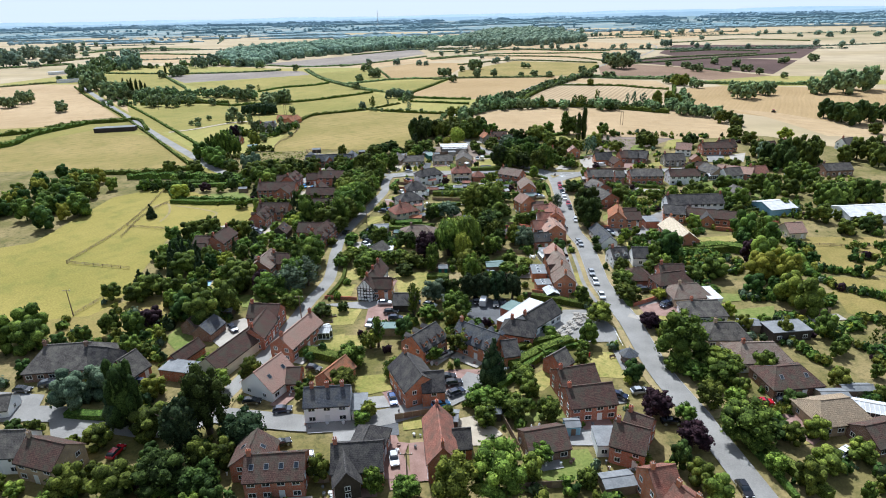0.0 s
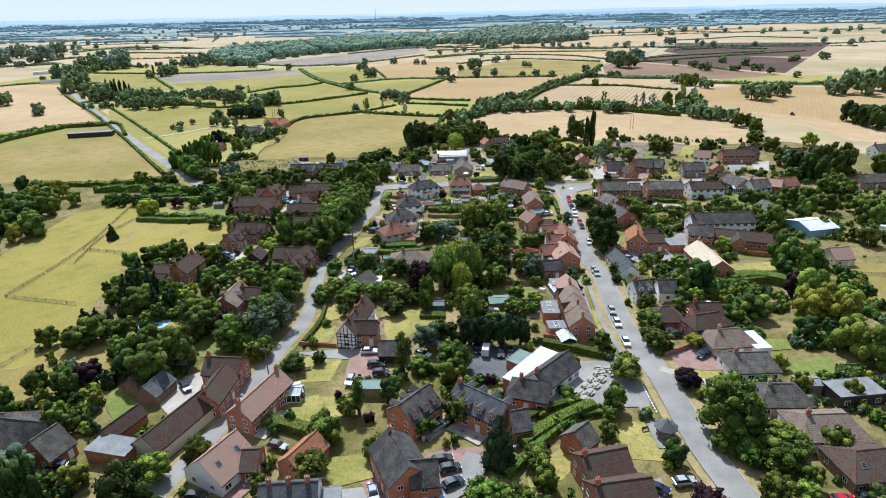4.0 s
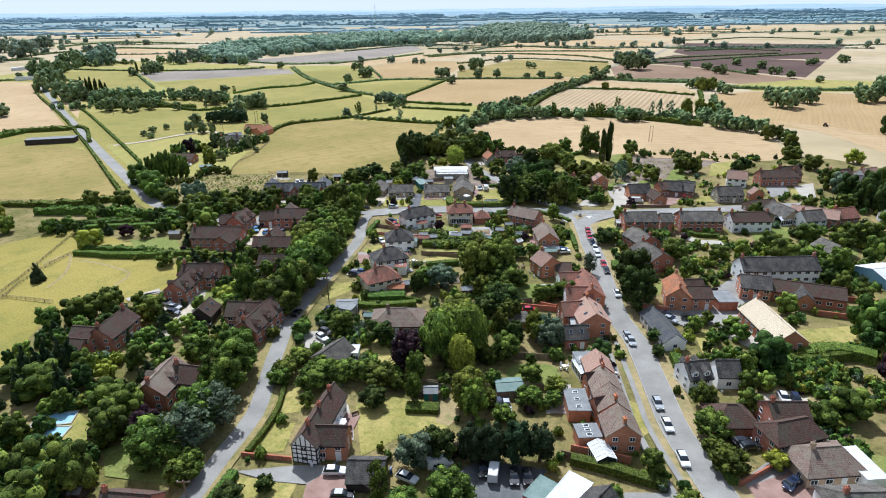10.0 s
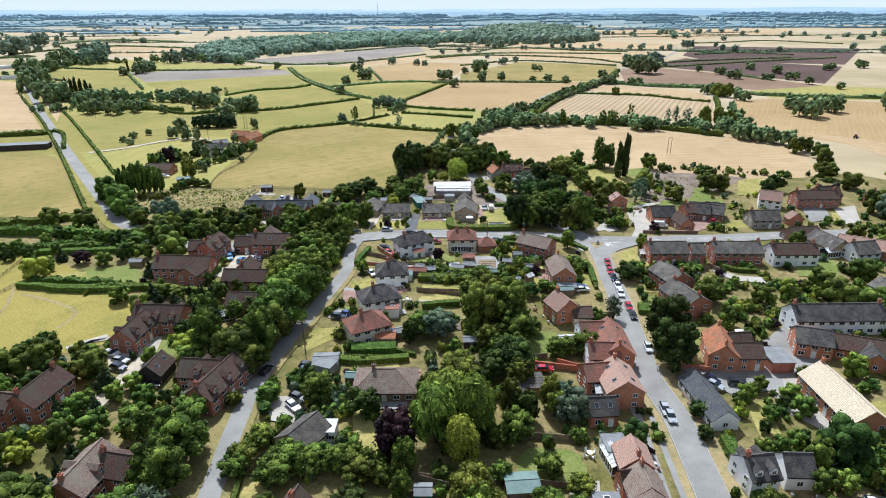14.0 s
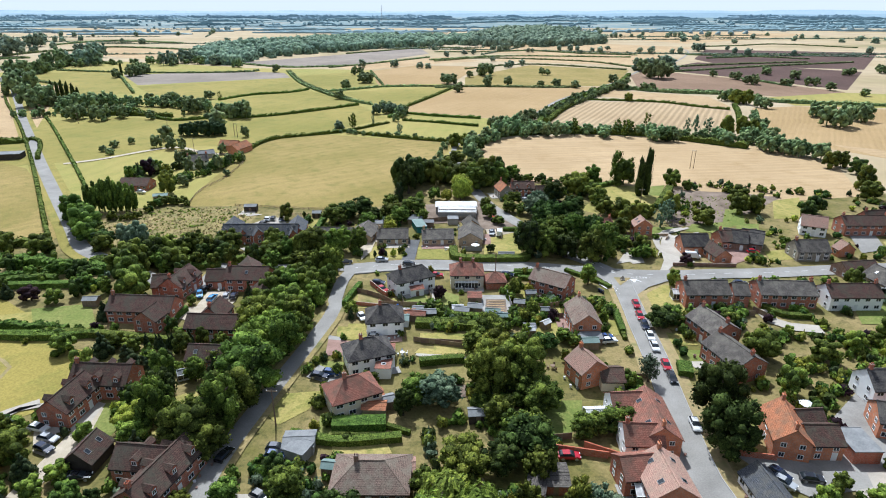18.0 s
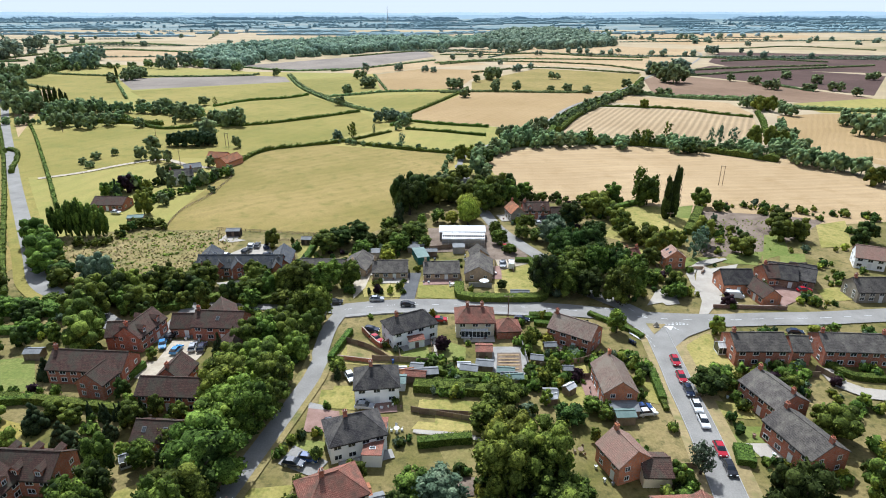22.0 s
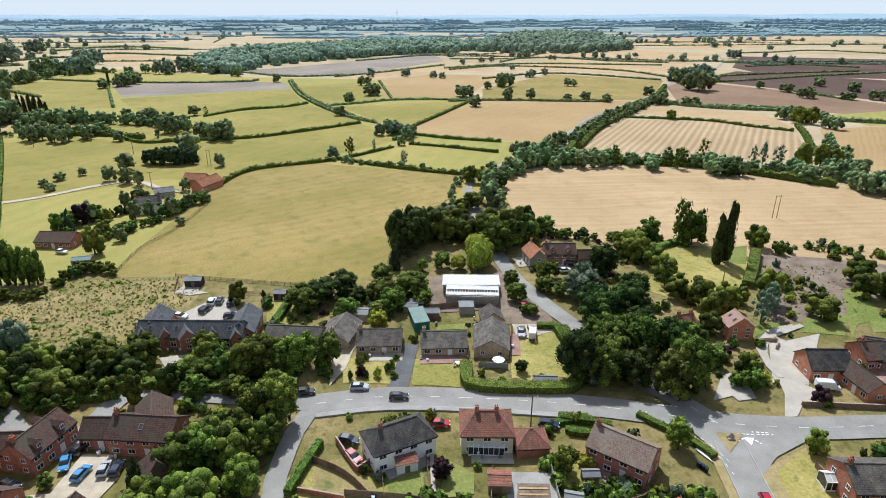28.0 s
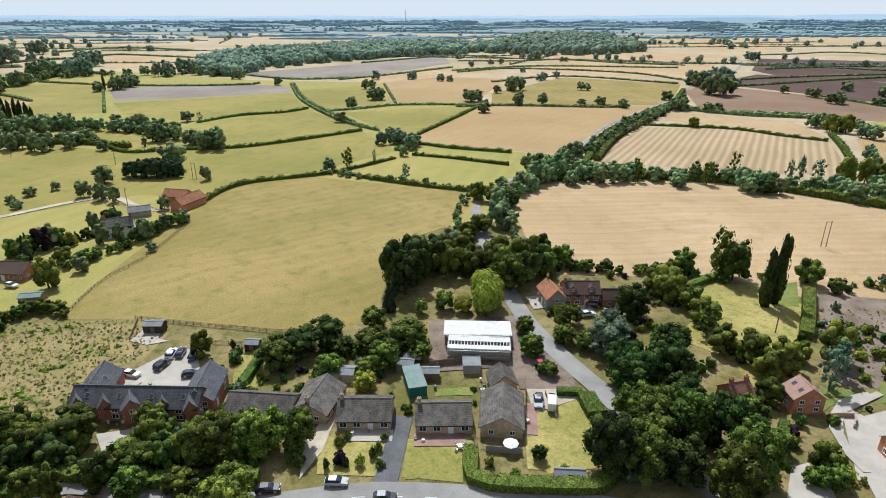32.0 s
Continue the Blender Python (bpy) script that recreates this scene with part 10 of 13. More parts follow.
# ---- trees ----
tree(-0.3, 153.6, 8.9, 4.4, "leaf")
tree(0.5, 135.3, 6.9, 3.8, "leaf")
tree(-0.9, 208.4, 12.4, 5.4, "willow")
tree(1.8, 222.1, 7.3, 4.7, "light")
tree(1.9, 195.2, 11.4, 3.4, "goldwillow")
tree(-2.6, 166.6, 7.5, 3.3, "dark")
tree(-3, 201, 15.0, 5.2, "willow")
tree(-3.6, 242.4, 7.9, 5.1, "grey")
tree(3.6, 190.2, 5.2, 2.7, "light")
tree(3.7, 166.1, 9.0, 3.3, "cypress")
tree(3.9, 182.7, 9.9, 4.2, "light")
tree(4.4, 202.9, 15.8, 4.5, "willow")
tree(4.5, 178.2, 10.6, 3.0, "light")
tree(4.7, 111.7, 5.5, 3.6, "leaf")
tree(-5.2, 216.3, 5.8, 3.0, "leaf")
tree(-5.2, 293.6, 4.5, 2.0, "purple")
tree(5.4, 105.6, 5.2, 2.7, "leaf")
tree(5.4, 240.7, 4.9, 2.5, "leaf")
tree(-0.9, 83.3, 10.5, 4.8, "light")
tree(-5.5, 295.1, 3.5, 1.6, "purple")
tree(5.5, 263, 7.2, 4.1, "leaf")
tree(-7.1, 130.9, 4.8, 2.6, "leaf")
tree(7.2, 245.9, 14.0, 5.6, "light")
tree(-7.2, 164.3, 7.8, 3.7, "grey")
tree(7.6, 183.5, 3.8, 2.5, "leaf")
tree(7.8, 165.8, 9.3, 3.6, "cypress")
tree(6.9, 85.3, 11.6, 5.0, "light")
tree(8.1, 121.6, 13.1, 3.5, "conifer")
tree(8.3, 269.2, 8.3, 4.3, "leaf")
tree(8.5, 222.4, 7.0, 3.7, "dark")
tree(-8.6, 153.6, 4.5, 3.0, "leaf")
tree(-8.6, 244, 6.8, 3.7, "leaf")
tree(-8.7, 309.1, 4.0, 0.9, "yellow")
tree(-8.8, 191.9, 9.1, 2.5, "leaf")
tree(8.9, 200.5, 4.4, 2.4, "leaf")
tree(-8.9, 193.8, 5.4, 2.1, "leaf")
tree(-8.9, 184.8, 7.5, 1.9, "leaf")
tree(9, 110.1, 6.2, 2.9, "leaf")
tree(9.2, 253.6, 12.2, 5.0, "light")
tree(9.2, 234.9, 7.8, 3.4, "leaf")
tree(-9.3, 189.9, 5.5, 2.2, "leaf")
tree(9.4, 276.5, 4.1, 2.7, "leaf")
tree(9.5, 190.9, 4.2, 2.2, "leaf")
tree(-10.4, 240.7, 5.1, 2.2, "dark")
tree(-10.7, 196.5, 11.2, 4.6, "purple")
tree(10.8, 177.9, 3.8, 2.5, "leaf")
tree(-10.1, 84.6, 4.5, 2.9, "leaf")
tree(-11.1, 238.4, 7.0, 2.2, "dark")
tree(11.9, 329.5, 3.5, 1.5, "dark")
tree(12.1, 230.8, 7.9, 3.5, "leaf")
tree(12.4, 166, 9.8, 3.6, "cypress")
tree(12.6, 108, 5.4, 3.5, "leaf")
tree(12.7, 209.7, 9.9, 2.5, "leaf")
tree(-12.8, 152.9, 11.8, 2.4, "airy")
tree(-12.8, 189.8, 4.2, 2.2, "leaf")
tree(13.3, 201.4, 7.9, 3.6, "leaf")
tree(14.1, 226.9, 8.5, 5.5, "dark")
tree(14.9, 248, 14.6, 5.5, "light")
tree(15.3, 121.4, 4.6, 3.0, "leaf")
tree(-15.6, 123.6, 5.4, 2.9, "leaf")
tree(15.7, 207.7, 8.1, 2.8, "dark")
tree(15.9, 230.8, 7.9, 3.5, "leaf")
tree(16.1, 220.8, 7.2, 3.1, "leaf")
tree(16.2, 93.8, 4.5, 2.4, "leaf")
tree(-16.7, 190.9, 5.9, 3.9, "leaf")
tree(-16.4, 85.3, 6.4, 2.0, "leaf")
tree(16.9, 165.6, 9.6, 3.3, "cypress")
tree(16.9, 183.6, 4.8, 3.1, "leaf")
tree(17.2, 240.7, 8.8, 4.8, "leaf")
tree(17.2, 295.6, 5.9, 1.7, "light")
tree(-17.6, 183.2, 4.9, 3.2, "dark")
tree(17.9, 296.9, 6.0, 2.1, "leaf")
tree(18.5, 192.3, 4.9, 2.7, "leaf")
tree(-18.8, 209.6, 6.9, 3.8, "dark")
tree(18.9, 279.4, 4.4, 1.6, "light")
tree(19.2, 106.6, 6.1, 2.8, "leaf")
tree(-19.3, 193.6, 5.3, 2.8, "leaf")
tree(-19.8, 247.9, 4.7, 2.5, "leaf")
tree(-20.6, 108.3, 4.2, 2.2, "light")
tree(-21.2, 192.4, 6.0, 3.2, "leaf")
tree(21.2, 244.5, 5.0, 2.6, "leaf")
tree(21.2, 212, 8.7, 2.3, "light")
tree(-21.5, 105.9, 3.4, 2.2, "leaf")
tree(21.5, 283.8, 5.2, 2.0, "light")
tree(21.6, 213.7, 6.2, 1.9, "light")
tree(-21.6, 137.6, 9.5, 2.1, "airy")
tree(22, 209.4, 6.8, 2.2, "light")
tree(22, 297.8, 3.3, 1.8, "yellow")
tree(22.2, 215.3, 6.4, 1.7, "conifer")
tree(22.3, 182.6, 4.0, 2.1, "leaf")
tree(22.7, 266.3, 4.7, 3.1, "dark")
tree(23.5, 187, 4.8, 2.6, "light")
tree(-23.5, 136.7, 5.8, 2.8, "light")
tree(23.8, 87.2, 3.9, 2.0, "leaf")
tree(24.6, 211.3, 8.0, 2.9, "grey")
tree(24.8, 327.6, 13.9, 4.9, "cypress")
tree(-25.3, 193.7, 5.2, 3.4, "leaf")
tree(25.5, 207.8, 7.9, 3.7, "grey")
tree(25.5, 201.5, 3.3, 1.8, "leaf")
tree(26.2, 233.1, 5.3, 2.8, "leaf")
tree(26.5, 119.3, 4.4, 2.4, "leaf")
tree(-26.7, 191.5, 6.0, 3.1, "leaf")
tree(27, 260.7, 3.5, 1.2, "leaf")
tree(-27.6, 129, 6.7, 3.7, "leaf")
tree(16.2, 358.8, 3.8, 2.5, "leaf")
tree(28.2, 270.2, 3.7, 2.4, "leaf")
tree(-28.5, 119.2, 5.5, 3.6, "leaf")
tree(28.6, 233.5, 5.2, 2.9, "leaf")
tree(-29.5, 280.2, 4.2, 0.9, "conifer")
tree(-29.9, 282.7, 4.6, 2.1, "light")
tree(-30, 214.5, 6.8, 3.7, "leaf")
tree(-26.1, 350, 4.9, 2.8, "yellow")
tree(-15.3, 363.2, 5.0, 3.3, "leaf")
tree(30.8, 267.6, 3.4, 1.9, "leaf")
tree(-31.2, 193, 6.1, 4.0, "leaf")
tree(31.2, 269.7, 3.7, 1.0, "leaf")
tree(12.7, 366.9, 6.0, 3.3, "leaf")
tree(-32.6, 189.4, 5.9, 3.8, "leaf")
tree(32.6, 134.6, 3.6, 1.7, "leaf")
tree(-23, 359.7, 7.6, 4.2, "leaf")
tree(33.2, 334.1, 9.8, 5.0, "leaf")
tree(-26.6, 355.7, 4.7, 2.8, "light")
tree(34, 235, 6.3, 4.1, "leaf")
tree(33.2, 341.9, 9.4, 5.2, "leaf")
tree(-34.6, 158.1, 3.5, 1.8, "dark")
tree(-35, 329.7, 9.6, 3.4, "leaf")
tree(35, 93.2, 4.0, 2.6, "leaf")
tree(-18.7, 368.2, 8.3, 5.4, "leaf")
tree(36.2, 339, 11.1, 4.8, "leaf")
tree(33.2, 350.8, 11.3, 4.3, "dark")
tree(-38, 200.1, 4.5, 3.0, "light")
tree(-27.1, 365.9, 7.1, 4.7, "leaf")
tree(-39.5, 307, 12.0, 3.8, "light")
tree(11.9, 377.1, 5.8, 2.8, "leaf")
tree(33.2, 357.4, 10.8, 4.4, "dark")
tree(-39.9, 193.5, 5.2, 3.4, "leaf")
tree(-40, 154.3, 4.5, 3.0, "dark")
tree(40.3, 150.2, 6.6, 3.9, "light")
tree(-35.5, 354.4, 6.2, 3.4, "leaf")
tree(-40.8, 191.2, 4.8, 3.1, "leaf")
tree(-40.9, 297.6, 5.5, 3.0, "leaf")
tree(-40.9, 214, 4.4, 2.8, "leaf")
tree(21.9, 373.6, 5.4, 3.4, "leaf")
tree(41.2, 304.3, 7.3, 2.6, "light")
tree(-41.2, 268.8, 7.3, 3.8, "leaf")
tree(-41.8, 265.5, 10.6, 3.6, "leaf")
tree(41.8, 335.3, 13.1, 5.8, "airy")
tree(-42.1, 328.7, 9.8, 4.6, "light")
tree(37.3, 354.8, 11.7, 4.7, "dark")
tree(-42.4, 273.7, 11.0, 4.2, "leaf")
tree(-42.5, 290.3, 6.6, 2.9, "leaf")
tree(27.3, 371.4, 5.2, 3.4, "leaf")
tree(-43.1, 260.6, 12.4, 4.6, "leaf")
tree(42.6, 340.9, 11.6, 4.8, "dark")
tree(43.5, 108.2, 6.4, 3.6, "purple")
tree(-43.8, 314.9, 7.1, 4.6, "light")
tree(32.2, 368.5, 10.1, 5.6, "grey")
tree(-35.4, 364.3, 5.3, 3.3, "dark")
tree(44.8, 251.9, 7.6, 2.7, "airygrey")
tree(-45.1, 99.1, 8.9, 5.5, "cypress")
tree(-45.5, 306.3, 11.0, 3.4, "leaf")
tree(45.6, 321.5, 12.1, 5.0, "leaf")
tree(1.5, 387, 11.6, 4.9, "goldwillow")
tree(43.7, 347, 9.8, 4.0, "dark")
tree(-46.2, 241.2, 11.2, 4.1, "dark")
tree(-46.6, 246.9, 13.6, 6.9, "leaf")
tree(46.7, 328.2, 4.9, 2.6, "leaf")
tree(-46.9, 263.3, 11.3, 5.4, "light")
tree(47.4, 97.7, 6.4, 3.5, "purple")
tree(-5.1, 389.5, 5.4, 3.0, "goldwillow")
tree(-47.9, 237.2, 11.5, 5.5, "leaf")
tree(-48, 232.1, 15.0, 4.2, "leaf")
tree(-48.1, 277, 7.1, 4.6, "light")
tree(-48, 334.6, 5.1, 2.7, "leaf")
tree(-48.2, 212.1, 3.7, 2.0, "leaf")
tree(-29.3, 378.4, 6.5, 3.6, "leaf")
tree(-48.4, 84.8, 7.5, 3.9, "dark")
tree(-48.6, 258.2, 10.6, 5.5, "light")
tree(43.7, 356.6, 12.1, 4.6, "dark")
tree(48.7, 105.8, 4.8, 2.5, "leaf")
tree(48.4, 336.9, 12.1, 4.6, "dark")
tree(-17.1, 387.3, 5.0, 2.0, "light")
tree(-48.9, 225.6, 8.3, 4.6, "leaf")
tree(-10.8, 390, 6.2, 3.0, "leaf")
tree(24.6, 383.5, 6.5, 3.6, "leaf")
tree(-49.4, 176.5, 10.1, 5.6, "airygrey")
tree(-49.6, 162.1, 6.2, 2.6, "leaf")
tree(49.7, 325.4, 14.1, 5.2, "leaf")
tree(33.2, 376.4, 9.3, 4.4, "airygrey")
tree(-40, 367.8, 8.2, 5.3, "dark")
tree(-50.4, 294.3, 8.9, 4.1, "leaf")
tree(-50.6, 120.7, 7.9, 2.9, "leaf")
tree(-50.6, 159.8, 5.7, 3.2, "leaf")
tree(-50.8, 325.4, 10.6, 5.1, "leaf")
tree(-51.2, 266.2, 8.0, 5.2, "light")
tree(51.4, 168, 4.1, 2.2, "leaf")
tree(51.5, 202.6, 3.5, 1.8, "dark")
tree(-52, 303.3, 5.7, 2.4, "leaf")
tree(1.1, 395, 11.1, 5.5, "goldwillow")
tree(52.1, 162.9, 5.7, 3.7, "leaf")
tree(-52.3, 195.8, 11.5, 5.4, "leaf")
tree(-52.3, 227.7, 11.4, 5.4, "leaf")
tree(-52.4, 270.9, 11.2, 5.2, "light")
tree(-52.4, 187, 11.6, 5.0, "leaf")
tree(-52.6, 169.3, 10.5, 5.5, "airygrey")
tree(52.7, 173.1, 6.1, 3.6, "leaf")
tree(-45.7, 362.9, 7.6, 5.0, "dark")
tree(-53.1, 316.8, 5.1, 3.3, "leaf")
tree(53.2, 210.1, 3.8, 2.5, "dark")
tree(-53.3, 175.4, 10.8, 5.1, "leaf")
tree(53.5, 228.4, 13.8, 5.6, "dark")
tree(53.6, 147.8, 4.3, 2.8, "purple")
tree(-53.6, 298.4, 6.7, 3.6, "leaf")
tree(53.6, 145.8, 5.3, 2.6, "purple")
tree(-26.5, 388.3, 8.5, 2.3, "conifer")
tree(53.8, 125.2, 5.4, 2.9, "leaf")
tree(-49.2, 358.4, 7.8, 5.1, "leaf")
tree(-54.2, 103.1, 17.2, 4.8, "dark")
tree(-54.7, 327.4, 7.8, 3.4, "leaf")
tree(54.9, 238.3, 15.5, 5.3, "dark")
tree(54.9, 182.3, 6.4, 2.6, "leaf")
tree(54.4, 340.4, 6.7, 4.3, "leaf")
tree(-55.1, 206.2, 6.4, 4.2, "leaf")
tree(55.9, 277.9, 6.5, 4.1, "dark")
tree(55.9, 110.9, 7.1, 3.1, "leaf")
tree(56, 129.5, 14.5, 5.8, "leaf")
tree(-56.4, 249.9, 7.8, 2.0, "conifer")
tree(-56.4, 86.3, 8.7, 5.0, "dark")
tree(47.4, 368.6, 9.6, 4.6, "dark")
tree(56.6, 121.5, 5.1, 3.2, "leaf")
tree(-57, 96.3, 14.9, 4.9, "cypress")
tree(56.4, 342.7, 7.9, 3.6, "leaf")
tree(-58.2, 165.8, 9.5, 5.2, "leaf")
tree(-58.3, 256.6, 4.9, 2.7, "leaf")
tree(-58.3, 118, 6.2, 3.4, "light")
tree(58.7, 335.1, 5.0, 2.7, "leaf")
tree(59, 280.7, 5.3, 3.5, "leaf")
tree(59.1, 100, 9.6, 5.7, "leaf")
tree(-59.8, 264.1, 4.7, 1.9, "leaf")
tree(-22.9, 399.2, 15.5, 4.9, "dark")
tree(60.4, 90.1, 4.9, 2.3, "light")
tree(-60.7, 288, 8.1, 2.0, "conifer")
tree(-60.8, 249.8, 6.4, 2.8, "leaf")
tree(-61.2, 232.4, 13.5, 3.7, "leaf")
tree(61.2, 326.5, 3.8, 2.0, "leaf")
tree(-61.8, 315.5, 6.2, 3.3, "leaf")
tree(61.8, 131.5, 4.6, 2.4, "leaf")
tree(61.8, 164.1, 3.8, 2.5, "yellow")
tree(61.9, 111.9, 4.4, 2.4, "light")
tree(9.3, 406.8, 13.2, 6.2, "leaf")
tree(62.2, 120.8, 6.8, 4.4, "leaf")
tree(-63.1, 172.1, 8.1, 3.5, "purple")
tree(-63.3, 239.5, 10.7, 3.1, "dark")
tree(-63.4, 322.3, 6.9, 4.5, "leaf")
tree(42.4, 389.4, 10.1, 4.8, "dark")
tree(63.8, 193.6, 5.0, 2.3, "leaf")
tree(64.2, 123.8, 7.1, 4.6, "light")
tree(64.2, 325.2, 5.7, 2.8, "leaf")
tree(-64.3, 202.2, 7.5, 4.2, "leaf")
tree(-64.5, 228.4, 6.1, 3.5, "light")
tree(64.5, 204.9, 3.4, 1.4, "dark")

# ---- shrubs ----
shrub(-26.4, 234.8, 3.0, 2.0, "leaf")
shrub(53.8, 326.5, 3.2, 2.1, "light")
shrub(-29.9, 240.7, 3.2, 2.1, "leaf")
shrub(61.1, 271.8, 2.9, 1.9, "leaf")
shrub(-26.3, 325.9, 2.8, 1.7, "purple")
shrub(21.8, 173.3, 2.2, 1.4, "light")
shrub(56.3, 172, 2.7, 1.4, "leaf")
shrub(13.9, 275.2, 2.5, 1.6, "leaf")
shrub(-28.1, 253.1, 3.2, 1.7, "leaf")
shrub(-29.5, 245.8, 3.1, 1.6, "light")
shrub(37.4, 273, 2.9, 1.9, "leaf")
shrub(-84.1, 200.3, 3.2, 2.1, "yellow")
shrub(68.9, 218.5, 2.8, 1.5, "light")
shrub(27, 282.6, 2.9, 1.9, "purple")
shrub(68.9, 210.6, 3.0, 1.6, "dark")
shrub(72.8, 213.7, 2.7, 1.7, "dark")
shrub(-16.3, 238.7, 2.0, 1.3, "light")
shrub(-29.3, 233.7, 2.2, 1.3, "yellow")
shrub(26.3, 281.1, 2.4, 1.4, "purple")
shrub(-27.8, 331.2, 1.8, 1.4, "leaf")
shrub(16.4, 326.3, 1.8, 1.3, "light")
shrub(63.2, 213.6, 2.8, 1.5, "leaf")
shrub(33.9, 182.3, 2.1, 1.2, "light")
shrub(34.3, 177.9, 1.8, 1.2, "leaf")
shrub(19.6, 199.7, 2.9, 1.4, "leaf")
shrub(-18.7, 240, 2.4, 1.2, "leaf")
shrub(43.8, 264.4, 2.2, 1.5, "light")
shrub(-14.9, 271.1, 1.8, 1.2, "leaf")
shrub(-23.4, 257.7, 2.6, 1.4, "leaf")
shrub(-18.6, 325.4, 1.8, 1.2, "leaf")
shrub(7.1, 325, 1.6, 1.2, "light")
shrub(-22.4, 325.4, 2.7, 1.1, "yellow")
shrub(51, 187.1, 2.5, 1.1, "leaf")
shrub(-24.2, 239.9, 2.2, 1.0, "grey")
shrub(5.4, 275.1, 2.0, 1.1, "leaf")
shrub(-20.8, 280, 2.6, 1.1, "leaf")
shrub(-20.4, 328, 2.5, 1.0, "leaf")
shrub(-19.6, 329.8, 2.3, 1.0, "light")
shrub(-51.4, 351.8, 2.5, 1.2, "leaf")
shrub(56.1, 202.1, 2.8, 1.1, "yellow")
shrub(-26.5, 333, 1.8, 1.0, "leaf")
shrub(-19, 333.3, 1.6, 1.0, "leaf")
shrub(19, 283.8, 2.2, 0.9, "yellow")
shrub(-25, 325, 2.3, 0.8, "conifer")
shrub(-12.7, 283.6, 2.1, 0.8, "light")
shrub(-63.5, 365.5, 2.6, 0.9, "dark")
shrub(-28.7, 324.3, 2.6, 0.7, "conifer")
shrub(-15.6, 272.3, 1.7, 0.8, "leaf")
shrub(-2.8, 280.2, 2.1, 0.7, "leaf")
shrub(-0.2, 83.1, 1.2, 1.2, "light")
shrub(-0.6, 203.2, 0.8, 0.7, "leaf")
shrub(0.6, 167.4, 2.6, 2.3, "purple")
shrub(1.1, 226.6, 1.5, 1.4, "leaf")
shrub(-1.1, 190.7, 3.0, 2.6, "leaf")
shrub(1.2, 214.0, 1.0, 0.8, "dark")
shrub(-1.2, 143.5, 2.6, 2.3, "leaf")
shrub(1.3, 296.6, 1.5, 1.1, "light")
shrub(-1.3, 351.2, 1.0, 1.0, "dark")
shrub(-1.4, 63.5, 0.8, 0.7, "grey")

# ---- trees further off ----
far_trees("leaf", [(-20.9, 62.3, 7.6, 3.2), (-26.1, 62.4, 6.3, 2.7), (30.8, 62.6, 7.6, 3.1), (40.5, 63.3, 5.0, 2.0), (15.9, 63.6, 4.2, 2.1), (20.7, 64.9, 3.8, 1.6), (56.4, 66, 5.2, 2.1), (-6.6, 66.5, 5.7, 2.9), (-25.8, 67.5, 6.2, 3.0), (29, 68.7, 5.5, 2.4), (-60.6, 70.2, 4.2, 1.8), (-30.2, 70.3, 4.6, 2.0), (-47.9, 70.3, 3.4, 1.7), (-136.5, 71.2, 7.1, 3.3), (-119.4, 71.8, 3.3, 1.7), (-63.8, 72.2, 5.9, 2.9), (-131.4, 73, 6.3, 2.6), (-38.2, 73.3, 5.1, 2.4), (9, 73.4, 4.0, 1.8), (-122.5, 73.5, 4.7, 2.1), (-51, 73.7, 3.9, 1.7), (-78.3, 74.4, 6.8, 3.3)])
far_trees("leaf", [(-8.8, 74.9, 7.5, 3.4), (109.8, 75.3, 4.5, 1.8), (-84.6, 75.4, 5.9, 2.9), (95.4, 75.7, 5.2, 2.1), (114.8, 75.8, 4.6, 2.0), (-91.1, 75.9, 3.2, 1.6), (76.8, 76.7, 5.1, 2.4), (-40.2, 76.9, 5.1, 2.5), (66.6, 77.2, 4.2, 1.9), (-95.2, 77.8, 6.1, 2.8), (127, 77.9, 3.6, 1.7), (-61, 77.9, 5.9, 2.4), (99.8, 78.8, 3.7, 1.7), (104.2, 79.2, 4.6, 2.3), (-63.9, 79.3, 5.1, 2.1), (-84.6, 79.4, 4.7, 2.4), (81.1, 80.1, 6.1, 2.9), (150.5, 80.1, 5.1, 2.6), (127.2, 81.3, 5.2, 2.1), (-97.4, 81.8, 4.9, 2.3), (-130.3, 82.4, 6.8, 3.0), (73.3, 82.9, 4.8, 1.4)])
far_trees("leaf", [(-112.4, 84.6, 6.6, 3.2), (-73.3, 84.7, 7.9, 3.9), (-64.9, 84.9, 7.6, 4.7), (87.3, 85.5, 4.7, 2.1), (77.9, 85.6, 3.5, 1.7), (64.6, 86.2, 7.1, 3.2), (-88.4, 86.4, 4.3, 1.8), (44.8, 87, 6.0, 2.9), (-122.2, 87.7, 4.0, 2.1), (135.8, 88, 4.3, 1.9), (-108, 89, 5.7, 2.5), (-27.5, 89.1, 5.9, 2.5), (-71.6, 89.4, 4.3, 2.0), (-114.7, 90.2, 6.5, 3.3), (-97.5, 90.6, 5.4, 2.3), (-101.7, 91, 6.3, 3.2), (148.5, 91.5, 6.8, 2.9), (-51.8, 92, 7.8, 3.2), (-47.3, 92.9, 6.5, 3.0), (92.6, 92.9, 5.9, 2.4), (-147.9, 93.3, 4.5, 2.0)])
